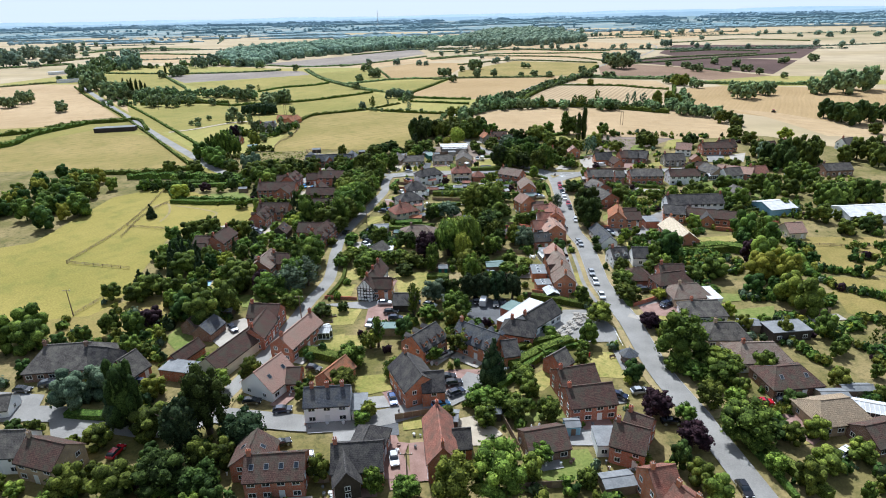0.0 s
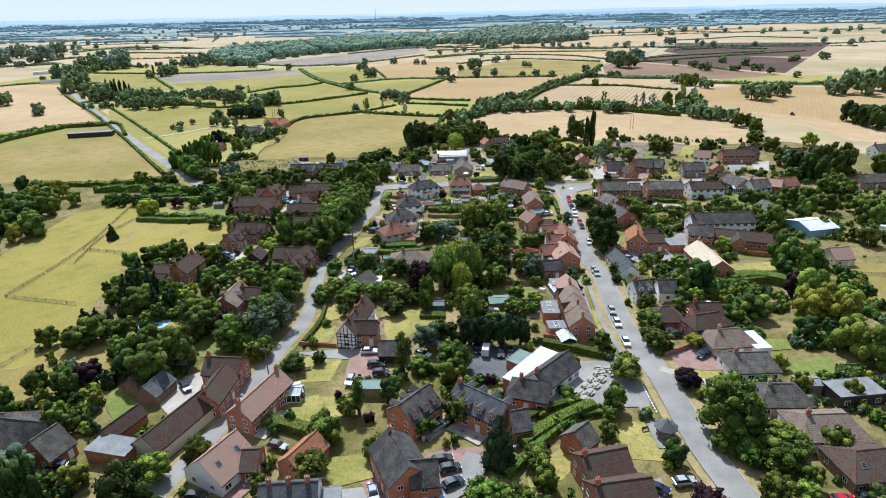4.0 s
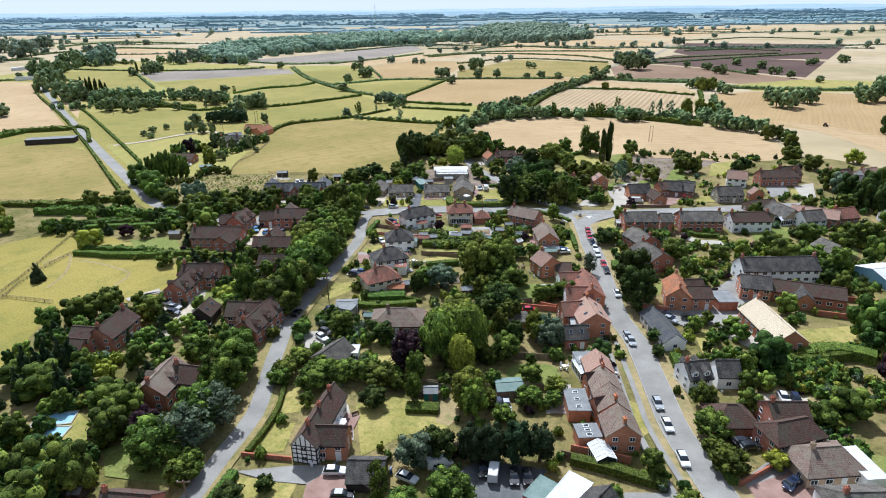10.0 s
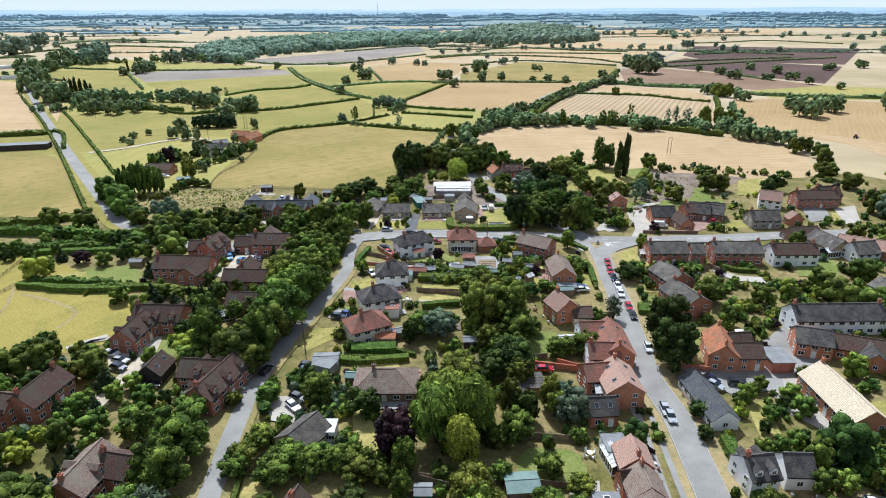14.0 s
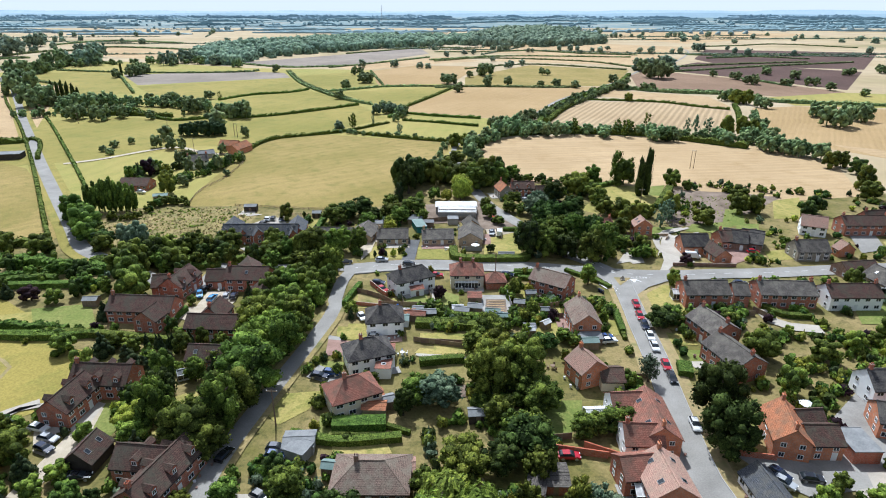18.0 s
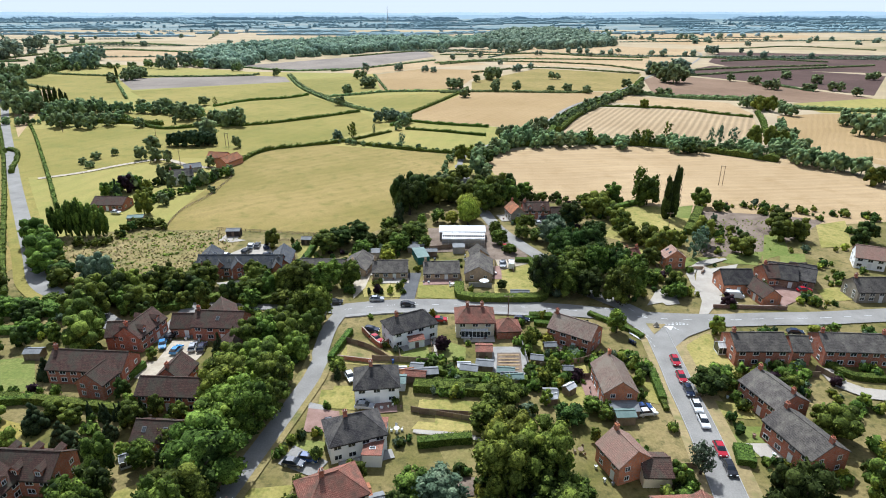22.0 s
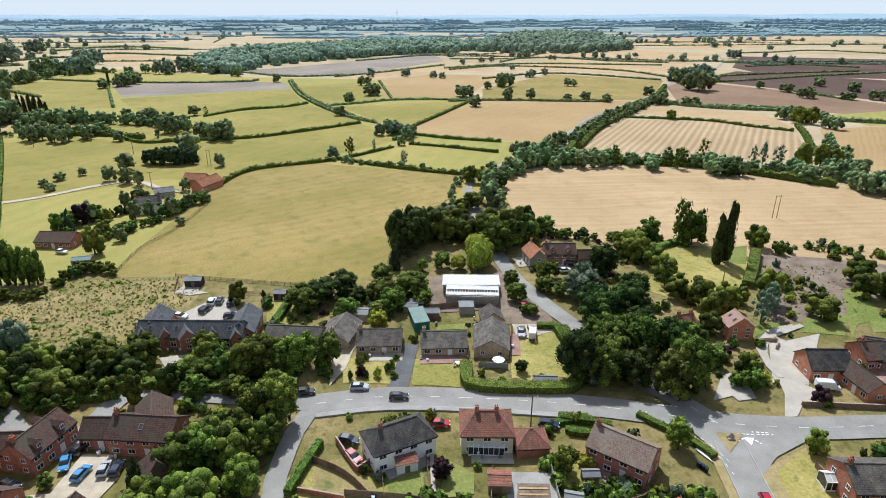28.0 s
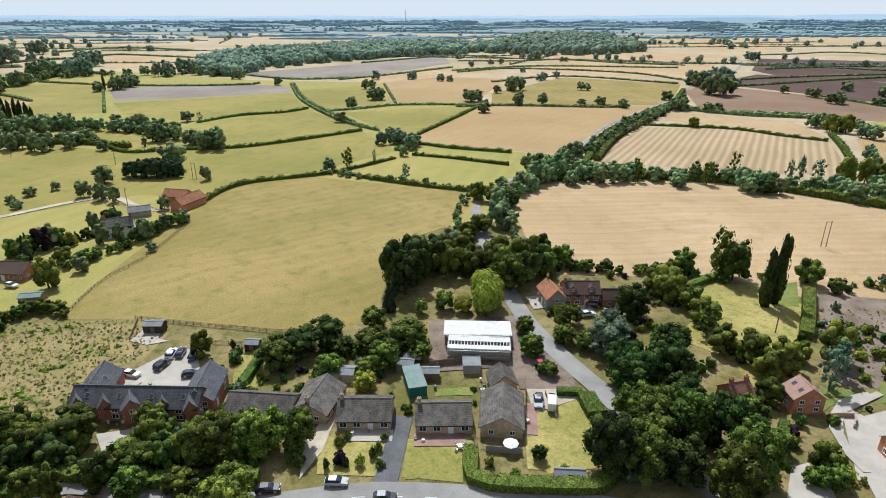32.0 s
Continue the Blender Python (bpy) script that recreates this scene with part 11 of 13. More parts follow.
far_trees("leaf", [(-116.8, 97.6, 7.3, 3.2), (-81.3, 98.3, 3.4, 1.8), (67.9, 98.9, 5.0, 2.7), (129.6, 99, 6.2, 2.6), (-76.2, 99.2, 5.3, 3.5), (-141.1, 99.4, 6.8, 3.1), (-106.4, 100.2, 4.2, 1.8), (100.7, 100.2, 4.5, 2.3), (-90.9, 100.9, 5.5, 2.4), (-137.4, 101.7, 5.9, 3.1), (-66.3, 102.4, 7.8, 5.1), (143.6, 102.9, 6.2, 3.0), (-2.7, 106.4, 4.3, 2.1), (-144.3, 109.5, 4.4, 2.0), (94.6, 112.2, 4.9, 2.0)])
far_trees("leaf", [(-36.6, 114.2, 5.1, 2.2), (-140.5, 115.1, 4.6, 1.8), (64.9, 115.2, 4.9, 2.4), (16.3, 115.3, 5.7, 2.7), (-76.5, 115.7, 3.7, 1.8), (128.4, 117.9, 7.1, 3.2), (-130.6, 118.7, 4.5, 1.8), (31, 121.5, 4.9, 2.3), (100.1, 121.6, 3.9, 1.9), (-116, 122.1, 3.7, 1.6), (-128.8, 122.4, 4.0, 1.7), (159.1, 122.7, 5.5, 2.4), (74.3, 124.3, 6.3, 3.5), (105.3, 124.6, 3.4, 1.7), (-102.1, 126.3, 3.6, 2.0), (-128.5, 127.6, 6.7, 3.3), (31.1, 129, 4.3, 2.2), (96.1, 131, 4.6, 2.2), (-82.6, 132.5, 4.8, 2.2)])
far_trees("leaf", [(98.6, 133.3, 4.7, 2.0), (-86.5, 133.9, 6.7, 3.0), (138.3, 134, 4.0, 1.9), (-123.8, 137.1, 10.3, 4.8), (-115.8, 137.5, 9.9, 5.4), (34.5, 137.9, 7.4, 3.0), (-146.3, 139, 4.9, 2.3), (131.3, 139.8, 4.1, 1.9), (120.3, 140, 4.6, 2.0), (98.5, 140.6, 8.0, 3.2), (-103.9, 141.4, 5.3, 2.4), (61.5, 142.4, 6.1, 2.7), (149.9, 144, 6.0, 2.6), (-133.1, 144, 5.4, 2.5), (-120.1, 144.2, 10.9, 5.1), (3.1, 144.3, 5.2, 2.2), (-91.5, 145.1, 7.4, 3.3)])
far_trees("leaf", [(-98.3, 145.8, 7.4, 3.3), (-1.1, 147.5, 7.8, 3.3), (-73.3, 149.4, 11.6, 5.9), (-142, 150.3, 5.2, 2.4), (-77.4, 156.6, 11.9, 5.0), (-69.2, 156.6, 12.3, 5.0), (-85.2, 160.3, 3.5, 1.6), (154.2, 160.6, 3.8, 1.9), (37.6, 162.2, 6.0, 2.7), (-70.9, 162.6, 3.5, 1.7), (-101.4, 165.6, 6.5, 4.1), (-72.4, 166.9, 4.1, 1.7), (-110.3, 167.7, 5.9, 3.3), (-80.5, 168.3, 4.6, 2.1), (-98.5, 170.1, 7.9, 5.1), (-94.5, 170.9, 6.2, 3.4), (-70.2, 171.3, 8.7, 4.3), (-106.5, 171.4, 3.9, 1.7), (-90, 171.6, 6.3, 3.0), (-75, 174, 3.8, 1.6), (-70.3, 175.3, 9.2, 4.5)])
far_trees("leaf", [(76.3, 175.8, 6.1, 4.0), (-100.7, 176.8, 4.9, 2.3), (-70, 178.5, 8.8, 4.5), (135.2, 179.2, 4.1, 1.7), (84.3, 179.3, 7.3, 4.7), (-75.1, 180.1, 8.7, 4.9), (64, 180.9, 5.8, 3.0), (-86.6, 181.7, 5.7, 2.4), (-32.3, 182.8, 4.0, 1.8), (-93.8, 186.7, 8.8, 5.8), (67.2, 188.5, 5.5, 2.6), (89.7, 190.1, 3.9, 2.0), (-103.8, 190.9, 6.3, 3.9), (-88.8, 194.4, 7.7, 3.3), (69.6, 194.6, 6.8, 2.9), (60.7, 197.7, 4.6, 2.3), (-78.1, 197.8, 7.1, 3.0)])
far_trees("leaf", [(64.5, 198, 5.0, 2.4), (-101.1, 198, 5.3, 2.3), (119.8, 198.1, 4.8, 1.9), (-79.6, 202.2, 5.9, 2.7), (-73.5, 202.8, 5.4, 3.5), (113.9, 205.5, 11.3, 5.7), (-102.6, 207.6, 4.5, 2.1), (-81, 208.5, 5.2, 2.9), (67.7, 208.7, 3.8, 2.1), (75.2, 210.5, 5.1, 2.9), (107.9, 210.7, 12.4, 5.4), (-99.3, 211.6, 6.6, 2.7), (-67.6, 211.7, 5.5, 2.9), (-102.3, 215.6, 5.1, 2.3), (-111.4, 216.2, 7.5, 3.4), (121.6, 217.1, 4.7, 2.1)])
far_trees("leaf", [(115.1, 217.4, 7.4, 4.8), (150.7, 217.5, 6.3, 4.1), (70.4, 219.5, 3.8, 2.0), (-112.9, 220, 5.4, 2.3), (-89.5, 220.4, 5.5, 2.5), (-105.9, 221.4, 8.3, 5.4), (-85.3, 222.7, 7.8, 4.4), (164.1, 223.3, 6.4, 4.2), (82.7, 223.8, 3.6, 2.3), (-100.2, 225, 8.4, 4.7), (159.8, 226, 4.0, 2.1), (-92.6, 229.3, 5.4, 2.4), (119.3, 229.7, 6.6, 3.0), (-100, 230.4, 6.1, 2.6), (149.3, 231.7, 7.7, 4.4), (156.4, 233.4, 4.7, 2.0), (146.8, 236, 5.2, 2.4), (117.7, 237.4, 7.1, 3.1)])
far_trees("leaf", [(-72, 242.2, 4.4, 2.8), (163.5, 246.4, 10.9, 5.0), (-66.6, 246.5, 10.7, 3.0), (75.2, 247.9, 7.8, 3.5), (39.7, 249.7, 4.8, 2.1), (119.5, 250, 6.3, 3.0), (169.7, 251.2, 12.0, 5.1), (125.3, 252, 9.4, 4.4), (133.4, 252.9, 3.9, 2.0), (162.4, 254.2, 10.6, 5.0), (184.3, 255, 11.5, 5.2), (120, 258, 7.3, 4.8), (140.7, 258, 10.9, 4.4), (167.9, 258.2, 9.5, 5.2), (-99.1, 260.7, 5.6, 3.6), (172.9, 261.1, 10.2, 5.3)])
far_trees("leaf", [(-69, 261.4, 6.4, 2.9), (112.4, 261.8, 8.3, 5.4), (90.9, 262.2, 6.2, 4.1), (-82.5, 262.3, 4.3, 2.8), (180.9, 262.3, 9.7, 5.8), (75.8, 262.6, 8.4, 4.8), (185.7, 262.8, 9.9, 5.7), (-87.2, 264.3, 4.4, 2.8), (-65.2, 264.9, 5.8, 1.9), (166.1, 266, 9.4, 5.7), (155, 267.6, 8.5, 4.9), (75.3, 268, 4.8, 2.1), (134.7, 268.5, 8.5, 4.9), (107.5, 269.5, 4.4, 2.2), (112.1, 270.4, 7.5, 4.2), (150.5, 275.2, 9.6, 4.3), (143.5, 275.6, 9.2, 4.8), (74.1, 278.3, 5.3, 3.0)])
far_trees("leaf", [(129.4, 278.8, 7.4, 4.8), (-98.5, 282.5, 4.2, 1.8), (174, 285.8, 9.4, 4.8), (-118.4, 286.9, 5.1, 2.9), (-77.6, 287.4, 3.2, 1.7), (167, 289.2, 10.8, 4.8), (173.5, 293.5, 10.0, 4.6), (-107.1, 294.5, 5.5, 2.3), (-139.9, 295.2, 4.6, 1.9), (80, 297, 3.8, 1.6), (-102.9, 300.9, 11.0, 5.0)])
far_trees("leaf", [(121.9, 302.8, 7.8, 3.1), (-73.5, 305.5, 3.9, 1.7), (-136, 306.5, 3.3, 1.7), (-104.6, 308.9, 11.2, 5.0), (-110.2, 309.8, 8.5, 5.3), (-74.6, 312.1, 9.2, 2.6), (-149.4, 312.3, 5.7, 2.4), (-93.4, 313, 8.4, 5.5), (149, 313.2, 7.3, 4.2), (-108, 314.3, 6.3, 4.1), (-86.5, 314.5, 6.1, 2.7), (-81.4, 314.8, 5.3, 2.8), (165.9, 315.6, 6.8, 4.5), (227.5, 316, 12.2, 5.6), (-100.7, 316.8, 7.2, 2.9), (-110.8, 317.8, 8.6, 4.9), (192.2, 321.3, 14.8, 5.7)])
far_trees("leaf", [(-104.8, 321.6, 7.6, 5.0), (-159.6, 323.2, 8.3, 4.1), (-145.8, 323.2, 8.3, 5.4), (-91.5, 325.3, 6.8, 3.1), (198.3, 327, 16.5, 5.5), (-126.2, 327, 6.8, 4.4), (232.4, 327.3, 11.7, 6.1), (-88.9, 327.9, 5.7, 3.7), (-81.1, 328.2, 8.5, 5.6), (217.4, 328.4, 10.1, 5.8), (-163, 328.8, 7.1, 4.3), (64.6, 329, 7.4, 3.4), (190.3, 329.5, 15.7, 5.2), (-65.7, 330.1, 9.0, 3.5), (-67.3, 333.6, 6.0, 3.3), (227.1, 334.3, 13.6, 5.9), (235.8, 335.3, 13.8, 5.2), (-133.2, 336.4, 6.0, 3.9), (175.3, 344.5, 10.6, 4.6)])
far_trees("leaf", [(63.3, 351, 6.3, 3.5), (97.8, 360.3, 7.7, 5.1), (-69.8, 361.5, 7.4, 3.0), (66.7, 367.3, 9.1, 4.9), (61.5, 372.1, 7.3, 4.2), (117.8, 375, 8.3, 4.2), (124.8, 375.6, 8.6, 4.5), (186.5, 378.5, 8.4, 5.5), (122.5, 386.2, 8.6, 5.6), (185.5, 396.2, 8.9, 5.8), (281.8, 403.4, 8.2, 5.4), (191.6, 410.9, 12.6, 4.8)])
far_trees("leaf", [(-2.4, 414, 10.7, 5.1), (-11.7, 414.3, 12.4, 5.9), (4.7, 414.4, 13.1, 5.9), (13.6, 414.6, 14.5, 6.0), (62.9, 419.5, 6.1, 3.4), (-17.3, 420.3, 9.9, 4.9), (5.1, 425.8, 9.5, 5.4), (-6.6, 430, 9.7, 5.5), (-5.2, 448.6, 7.0, 4.0), (198.9, 451.2, 9.7, 5.1), (206.1, 454, 8.5, 4.6), (-1, 454, 7.8, 5.1)])
far_trees("leaf", [(5.6, 462.7, 11.1, 5.2), (11.3, 463.6, 6.5, 4.2), (203.9, 469.2, 10.8, 6.0), (-203.4, 471.3, 3.9, 2.5), (199.9, 476.4, 9.0, 5.6), (195.2, 476.4, 11.0, 4.5), (189.3, 480.8, 9.9, 4.9), (196, 483.7, 10.2, 4.3), (183.2, 486.1, 10.8, 4.9), (7.2, 488, 10.0, 5.8), (189.7, 489.8, 11.4, 4.7), (183.2, 493.5, 9.5, 5.0), (166.2, 504.9, 8.9, 5.2), (185.3, 511.7, 11.0, 4.7)])
far_trees("leaf", [(16.3, 511.7, 7.6, 4.2), (23.1, 513.5, 7.7, 4.3), (166.4, 513.8, 8.9, 4.1), (124.5, 516.3, 9.1, 4.9), (182.7, 518.5, 10.1, 4.4), (130.8, 520.3, 10.6, 5.1), (166.4, 520.8, 9.1, 4.9), (124.2, 523.7, 11.2, 4.8), (26.4, 524.2, 12.2, 4.8), (43.5, 525.1, 8.2, 4.6), (95.2, 525.1, 8.1, 5.2), (31.9, 529.5, 10.3, 5.3), (24.5, 531.6, 10.0, 5.3), (95, 532.5, 8.3, 5.2), (70, 532.8, 8.6, 5.4), (48.9, 533, 9.3, 4.4), (40, 534, 12.6, 4.6), (86.1, 535.5, 8.2, 5.3), (32.5, 536, 12.7, 5.2), (55.5, 536.4, 8.7, 5.3), (74.2, 539, 8.8, 5.2), (37.9, 541.6, 13.7, 4.7)])
far_trees("leaf", [(268, 561.7, 14.9, 7.0), (275.4, 570, 16.8, 7.1), (264.5, 572.3, 15.9, 7.8), (-47.6, 581.8, 7.0, 3.7), (296.2, 584.3, 14.9, 6.0), (303.7, 589.9, 13.6, 5.9), (62.5, 590.5, 8.1, 4.7), (295, 593.7, 12.6, 6.8), (281, 606.6, 10.4, 5.0), (273.1, 607.2, 9.8, 4.9), (277.6, 613.7, 12.3, 4.9), (82, 632.9, 7.9, 5.2), (-356, 634.8, 18.1, 10.0), (-368.8, 641.2, 20.9, 9.1), (256.6, 646.8, 9.6, 5.8), (-356.9, 649.1, 19.1, 9.6), (252.4, 653.6, 9.1, 5.1), (94.4, 658.1, 8.4, 5.5), (263.2, 678.3, 8.7, 5.7), (107.6, 683.2, 7.3, 4.1), (243.4, 685.6, 12.0, 5.0), (109, 689.6, 7.9, 4.6)])
far_trees("leaf", [(237, 689.7, 9.8, 5.0), (243.7, 693.2, 10.3, 4.7), (124.9, 707.5, 8.3, 4.5), (-429.1, 709, 21.5, 10.0), (123.9, 714.3, 9.3, 4.2), (-419.5, 721.8, 23.9, 9.5), (-435.4, 723.8, 24.8, 10.4), (141.4, 734.5, 7.6, 4.7), (143, 741.5, 8.6, 5.1), (-509.2, 840.3, 23.1, 9.0), (-524.1, 841.1, 23.2, 10.0), (-516, 853.6, 21.3, 10.4), (-525, 893.3, 18.3, 8.2), (-535.9, 898.6, 14.7, 7.8), (-525.8, 905.4, 15.2, 8.0), (-407.2, 906.1, 14.5, 7.0), (-397.8, 909.5, 12.2, 7.0), (-405.5, 915.9, 12.5, 6.4), (-569, 977.9, 21.3, 11.4), (-551.7, 980.3, 23.4, 10.8), (-551.5, 991.1, 17.2, 10.0), (-562.5, 994.1, 26.5, 10.3)])
far_trees("leaf", [(-530.1, 995.3, 22.3, 10.6), (-558.9, 1002.9, 19.7, 9.9), (-545, 1003.4, 17.7, 9.1), (-515.8, 1006, 26.5, 11.1), (-599.1, 1010.8, 15.1, 7.3), (-532.1, 1013.1, 21.9, 11.5), (-589, 1013.4, 13.2, 6.1), (-596.3, 1020.8, 15.7, 7.1), (-551.6, 1035, 18.7, 9.3), (-565.5, 1039.7, 19.3, 9.7), (-554.5, 1049.4, 20.5, 10.4), (-598.9, 1130.1, 24.3, 11.2), (-586.3, 1140.8, 23.7, 11.6), (-601.9, 1146.3, 22.8, 11.4)])
far_trees("dark", [(-69.9, 72.9, 4.3, 1.9), (-115.2, 79.9, 4.8, 2.1), (-45.3, 81.4, 6.2, 2.5), (130.5, 86.8, 7.1, 3.0), (117.3, 88.4, 3.7, 1.7), (-135.5, 88.5, 4.3, 2.2), (105, 90, 6.9, 3.2), (42.9, 92.1, 6.6, 2.7), (-62.6, 94.2, 4.7, 2.3), (-132.3, 97.1, 3.7, 1.7), (65.9, 100.2, 4.4, 2.9), (-95.2, 101.2, 5.5, 2.3), (-71.9, 104.3, 19.0, 4.0), (156.6, 107.2, 4.7, 2.0), (74.9, 110.9, 4.3, 2.8), (-147.2, 116.4, 5.0, 2.3), (134.6, 116.8, 4.1, 1.7), (107.3, 120.4, 5.7, 2.6)])
far_trees("dark", [(41.8, 121.2, 5.8, 2.8), (-142.1, 123.8, 6.1, 2.8), (-109.4, 125.2, 5.2, 2.4), (133.7, 129.4, 4.4, 1.9), (-144.9, 132.3, 6.0, 2.7), (-35.9, 134.3, 3.9, 1.6), (142.6, 135.5, 7.5, 3.2), (-109.1, 138.5, 5.1, 2.6), (-86.2, 140.8, 4.1, 2.0), (-14.9, 141.2, 7.0, 3.2), (-127.2, 143.6, 6.4, 2.8), (-80, 153, 9.7, 4.9), (-72.7, 155.6, 9.8, 5.0)])
far_trees("dark", [(-78.6, 160.6, 9.5, 4.9), (-70.4, 165.2, 4.2, 1.9), (-74.8, 165.9, 3.8, 1.8), (-77.7, 167, 4.3, 2.2), (91.6, 167.1, 7.3, 3.7), (99.3, 169.7, 4.7, 2.2), (-86.2, 173.8, 4.6, 1.9), (-94.8, 174.6, 4.2, 1.8), (131.6, 180, 4.0, 1.8), (122.4, 189.5, 4.8, 2.5), (-86.4, 190.1, 6.7, 2.9), (75.4, 195.8, 10.7, 5.2), (-111.7, 200, 4.2, 1.7), (36.9, 200.4, 6.4, 3.3), (70.3, 201.3, 3.7, 1.8), (104.9, 204.4, 6.8, 3.1), (-106.4, 206, 6.0, 2.5), (-105.3, 210.5, 4.1, 1.8)])
far_trees("dark", [(-63.1, 211.6, 4.3, 1.8), (-95.7, 216.8, 5.5, 2.8), (-32.8, 219.3, 6.1, 2.6), (159.7, 219.6, 7.0, 3.3), (-95.2, 221.9, 4.9, 2.2), (-107.3, 228, 5.2, 2.2), (-104.4, 233.4, 4.6, 2.1), (75.6, 238.2, 5.7, 2.3), (-69.3, 239.3, 5.9, 2.6), (156, 242.8, 4.3, 2.2), (117.4, 243.8, 5.1, 2.6), (-76.7, 272, 4.6, 2.0), (-114.3, 291.9, 6.2, 2.7)])
far_trees("dark", [(-123.2, 303.2, 4.2, 1.9), (-89.5, 307.2, 5.5, 2.6), (175.8, 309.1, 13.6, 4.6), (173, 315.9, 13.8, 4.8), (-68.9, 317.2, 7.4, 3.3), (-87.1, 319.5, 6.7, 3.2), (-79.9, 321.3, 6.5, 4.2), (178.5, 321.7, 16.7, 4.8), (171.2, 324.1, 13.7, 5.0), (-144.8, 347.5, 8.8, 4.3), (-157.1, 366.3, 5.6, 3.6), (144.1, 370.1, 7.8, 3.9), (149.1, 374.5, 8.6, 4.4), (-27.9, 404.2, 15.6, 4.9), (-20.8, 406.5, 17.3, 5.8)])
far_trees("dark", [(20, 422.4, 12.8, 4.4), (283.5, 433.4, 15.8, 7.6), (293.9, 438.2, 17.9, 7.9), (205.6, 438.6, 9.1, 5.3), (314, 444.5, 13.3, 5.6), (284.5, 444.8, 15.8, 8.0), (304.5, 445, 12.8, 6.7), (309.7, 453, 13.4, 6.7), (283.3, 455.4, 13.6, 6.7), (292, 460.4, 12.6, 6.9), (283.3, 465.4, 15.4, 6.9), (12.2, 487.7, 8.0, 4.6), (131.4, 515, 8.0, 5.0)])
far_trees("dark", [(138.4, 515.2, 8.7, 4.4), (57.5, 528.9, 10.1, 5.0), (64.7, 530.9, 10.0, 4.7), (-268.5, 576.7, 10.5, 5.0), (-289.7, 579.8, 12.7, 4.8), (-275.6, 580.4, 12.3, 5.2), (371, 583.1, 23.8, 10.3), (-296.4, 584.4, 10.2, 5.6), (-268.8, 584.7, 11.9, 5.4), (346.2, 585.4, 13.3, 6.0), (-289, 587.9, 12.0, 5.8), (-257.9, 588.1, 9.8, 5.1), (-172.2, 589.7, 12.9, 6.2), (354.7, 590.9, 15.4, 6.3), (-163.3, 590.9, 13.7, 6.4)])
far_trees("dark", [(-262.7, 593.9, 10.0, 5.5), (345.7, 595.5, 15.9, 7.3), (361.8, 595.6, 24.1, 9.9), (377.2, 597.3, 19.8, 11.0), (-168.8, 598.1, 13.7, 5.3), (399.1, 600.8, 24.8, 10.6), (-187.8, 607.1, 10.0, 5.8), (411.2, 611, 24.1, 10.2), (-265.1, 614.9, 8.2, 5.3), (396.3, 616.4, 20.6, 9.6), (-324, 622.6, 11.7, 5.7), (-315.1, 624.5, 14.2, 6.3), (-321.2, 631.2, 13.7, 6.2), (-307, 633.6, 12.3, 6.0), (-316.2, 634.3, 13.4, 6.5), (-311, 641.9, 13.1, 6.4), (-306.9, 647.7, 11.0, 5.4), (-301.7, 653.3, 11.0, 4.8), (-309.1, 655, 11.6, 5.1), (-310.2, 978.1, 10.0, 4.6), (-302.6, 978.2, 10.9, 4.7), (-306.5, 984.7, 11.6, 4.5)])
far_trees("dark", [(-406, 1002.3, 18.6, 9.0), (-419.9, 1002.7, 19.4, 8.1), (-348.6, 1007.4, 15.0, 7.2), (-412.5, 1014.5, 20.6, 9.3), (-354.5, 1015.8, 14.6, 7.1), (-344.2, 1016.7, 14.7, 6.6), (-408.9, 1043, 21.3, 10.3), (-395.2, 1048, 17.9, 10.3), (-406.4, 1057.4, 18.3, 9.4)])
far_trees("yellow", [(78.4, 153.8, 4.2, 2.3), (-83.6, 193.8, 4.8, 2.7), (-66, 231.9, 6.9, 4.3), (-134.7, 276.3, 7.8, 5.0), (215.8, 390.9, 7.9, 5.1)])
far_trees("conifer", [(-143.4, 72.2, 5.4, 2.3), (-96.5, 74.5, 3.6, 1.8), (-57.8, 74.6, 6.6, 3.4), (-47.5, 75, 7.4, 3.0), (-64.5, 75.9, 4.7, 2.3), (-148.2, 76, 5.3, 2.7), (-73.6, 76.1, 5.0, 2.1), (-104.7, 76.7, 5.9, 2.7), (-130.8, 77.3, 5.1, 2.1), (-134.4, 80, 5.6, 2.3), (-106.6, 82.9, 3.9, 2.0), (-98.1, 85.8, 7.2, 2.9), (-120.3, 92.7, 6.3, 3.1), (-101.4, 99.9, 5.8, 2.6), (-75.8, 108, 14.5, 4.9), (-63.2, 114.1, 3.8, 2.0), (-147.7, 121.5, 6.8, 2.9), (-132.2, 124.6, 5.7, 2.5), (-82.8, 129.4, 4.5, 1.8), (-78.2, 132.4, 3.8, 1.9), (-136.3, 136.6, 5.8, 2.8), (-90.8, 137.9, 4.7, 2.0)])
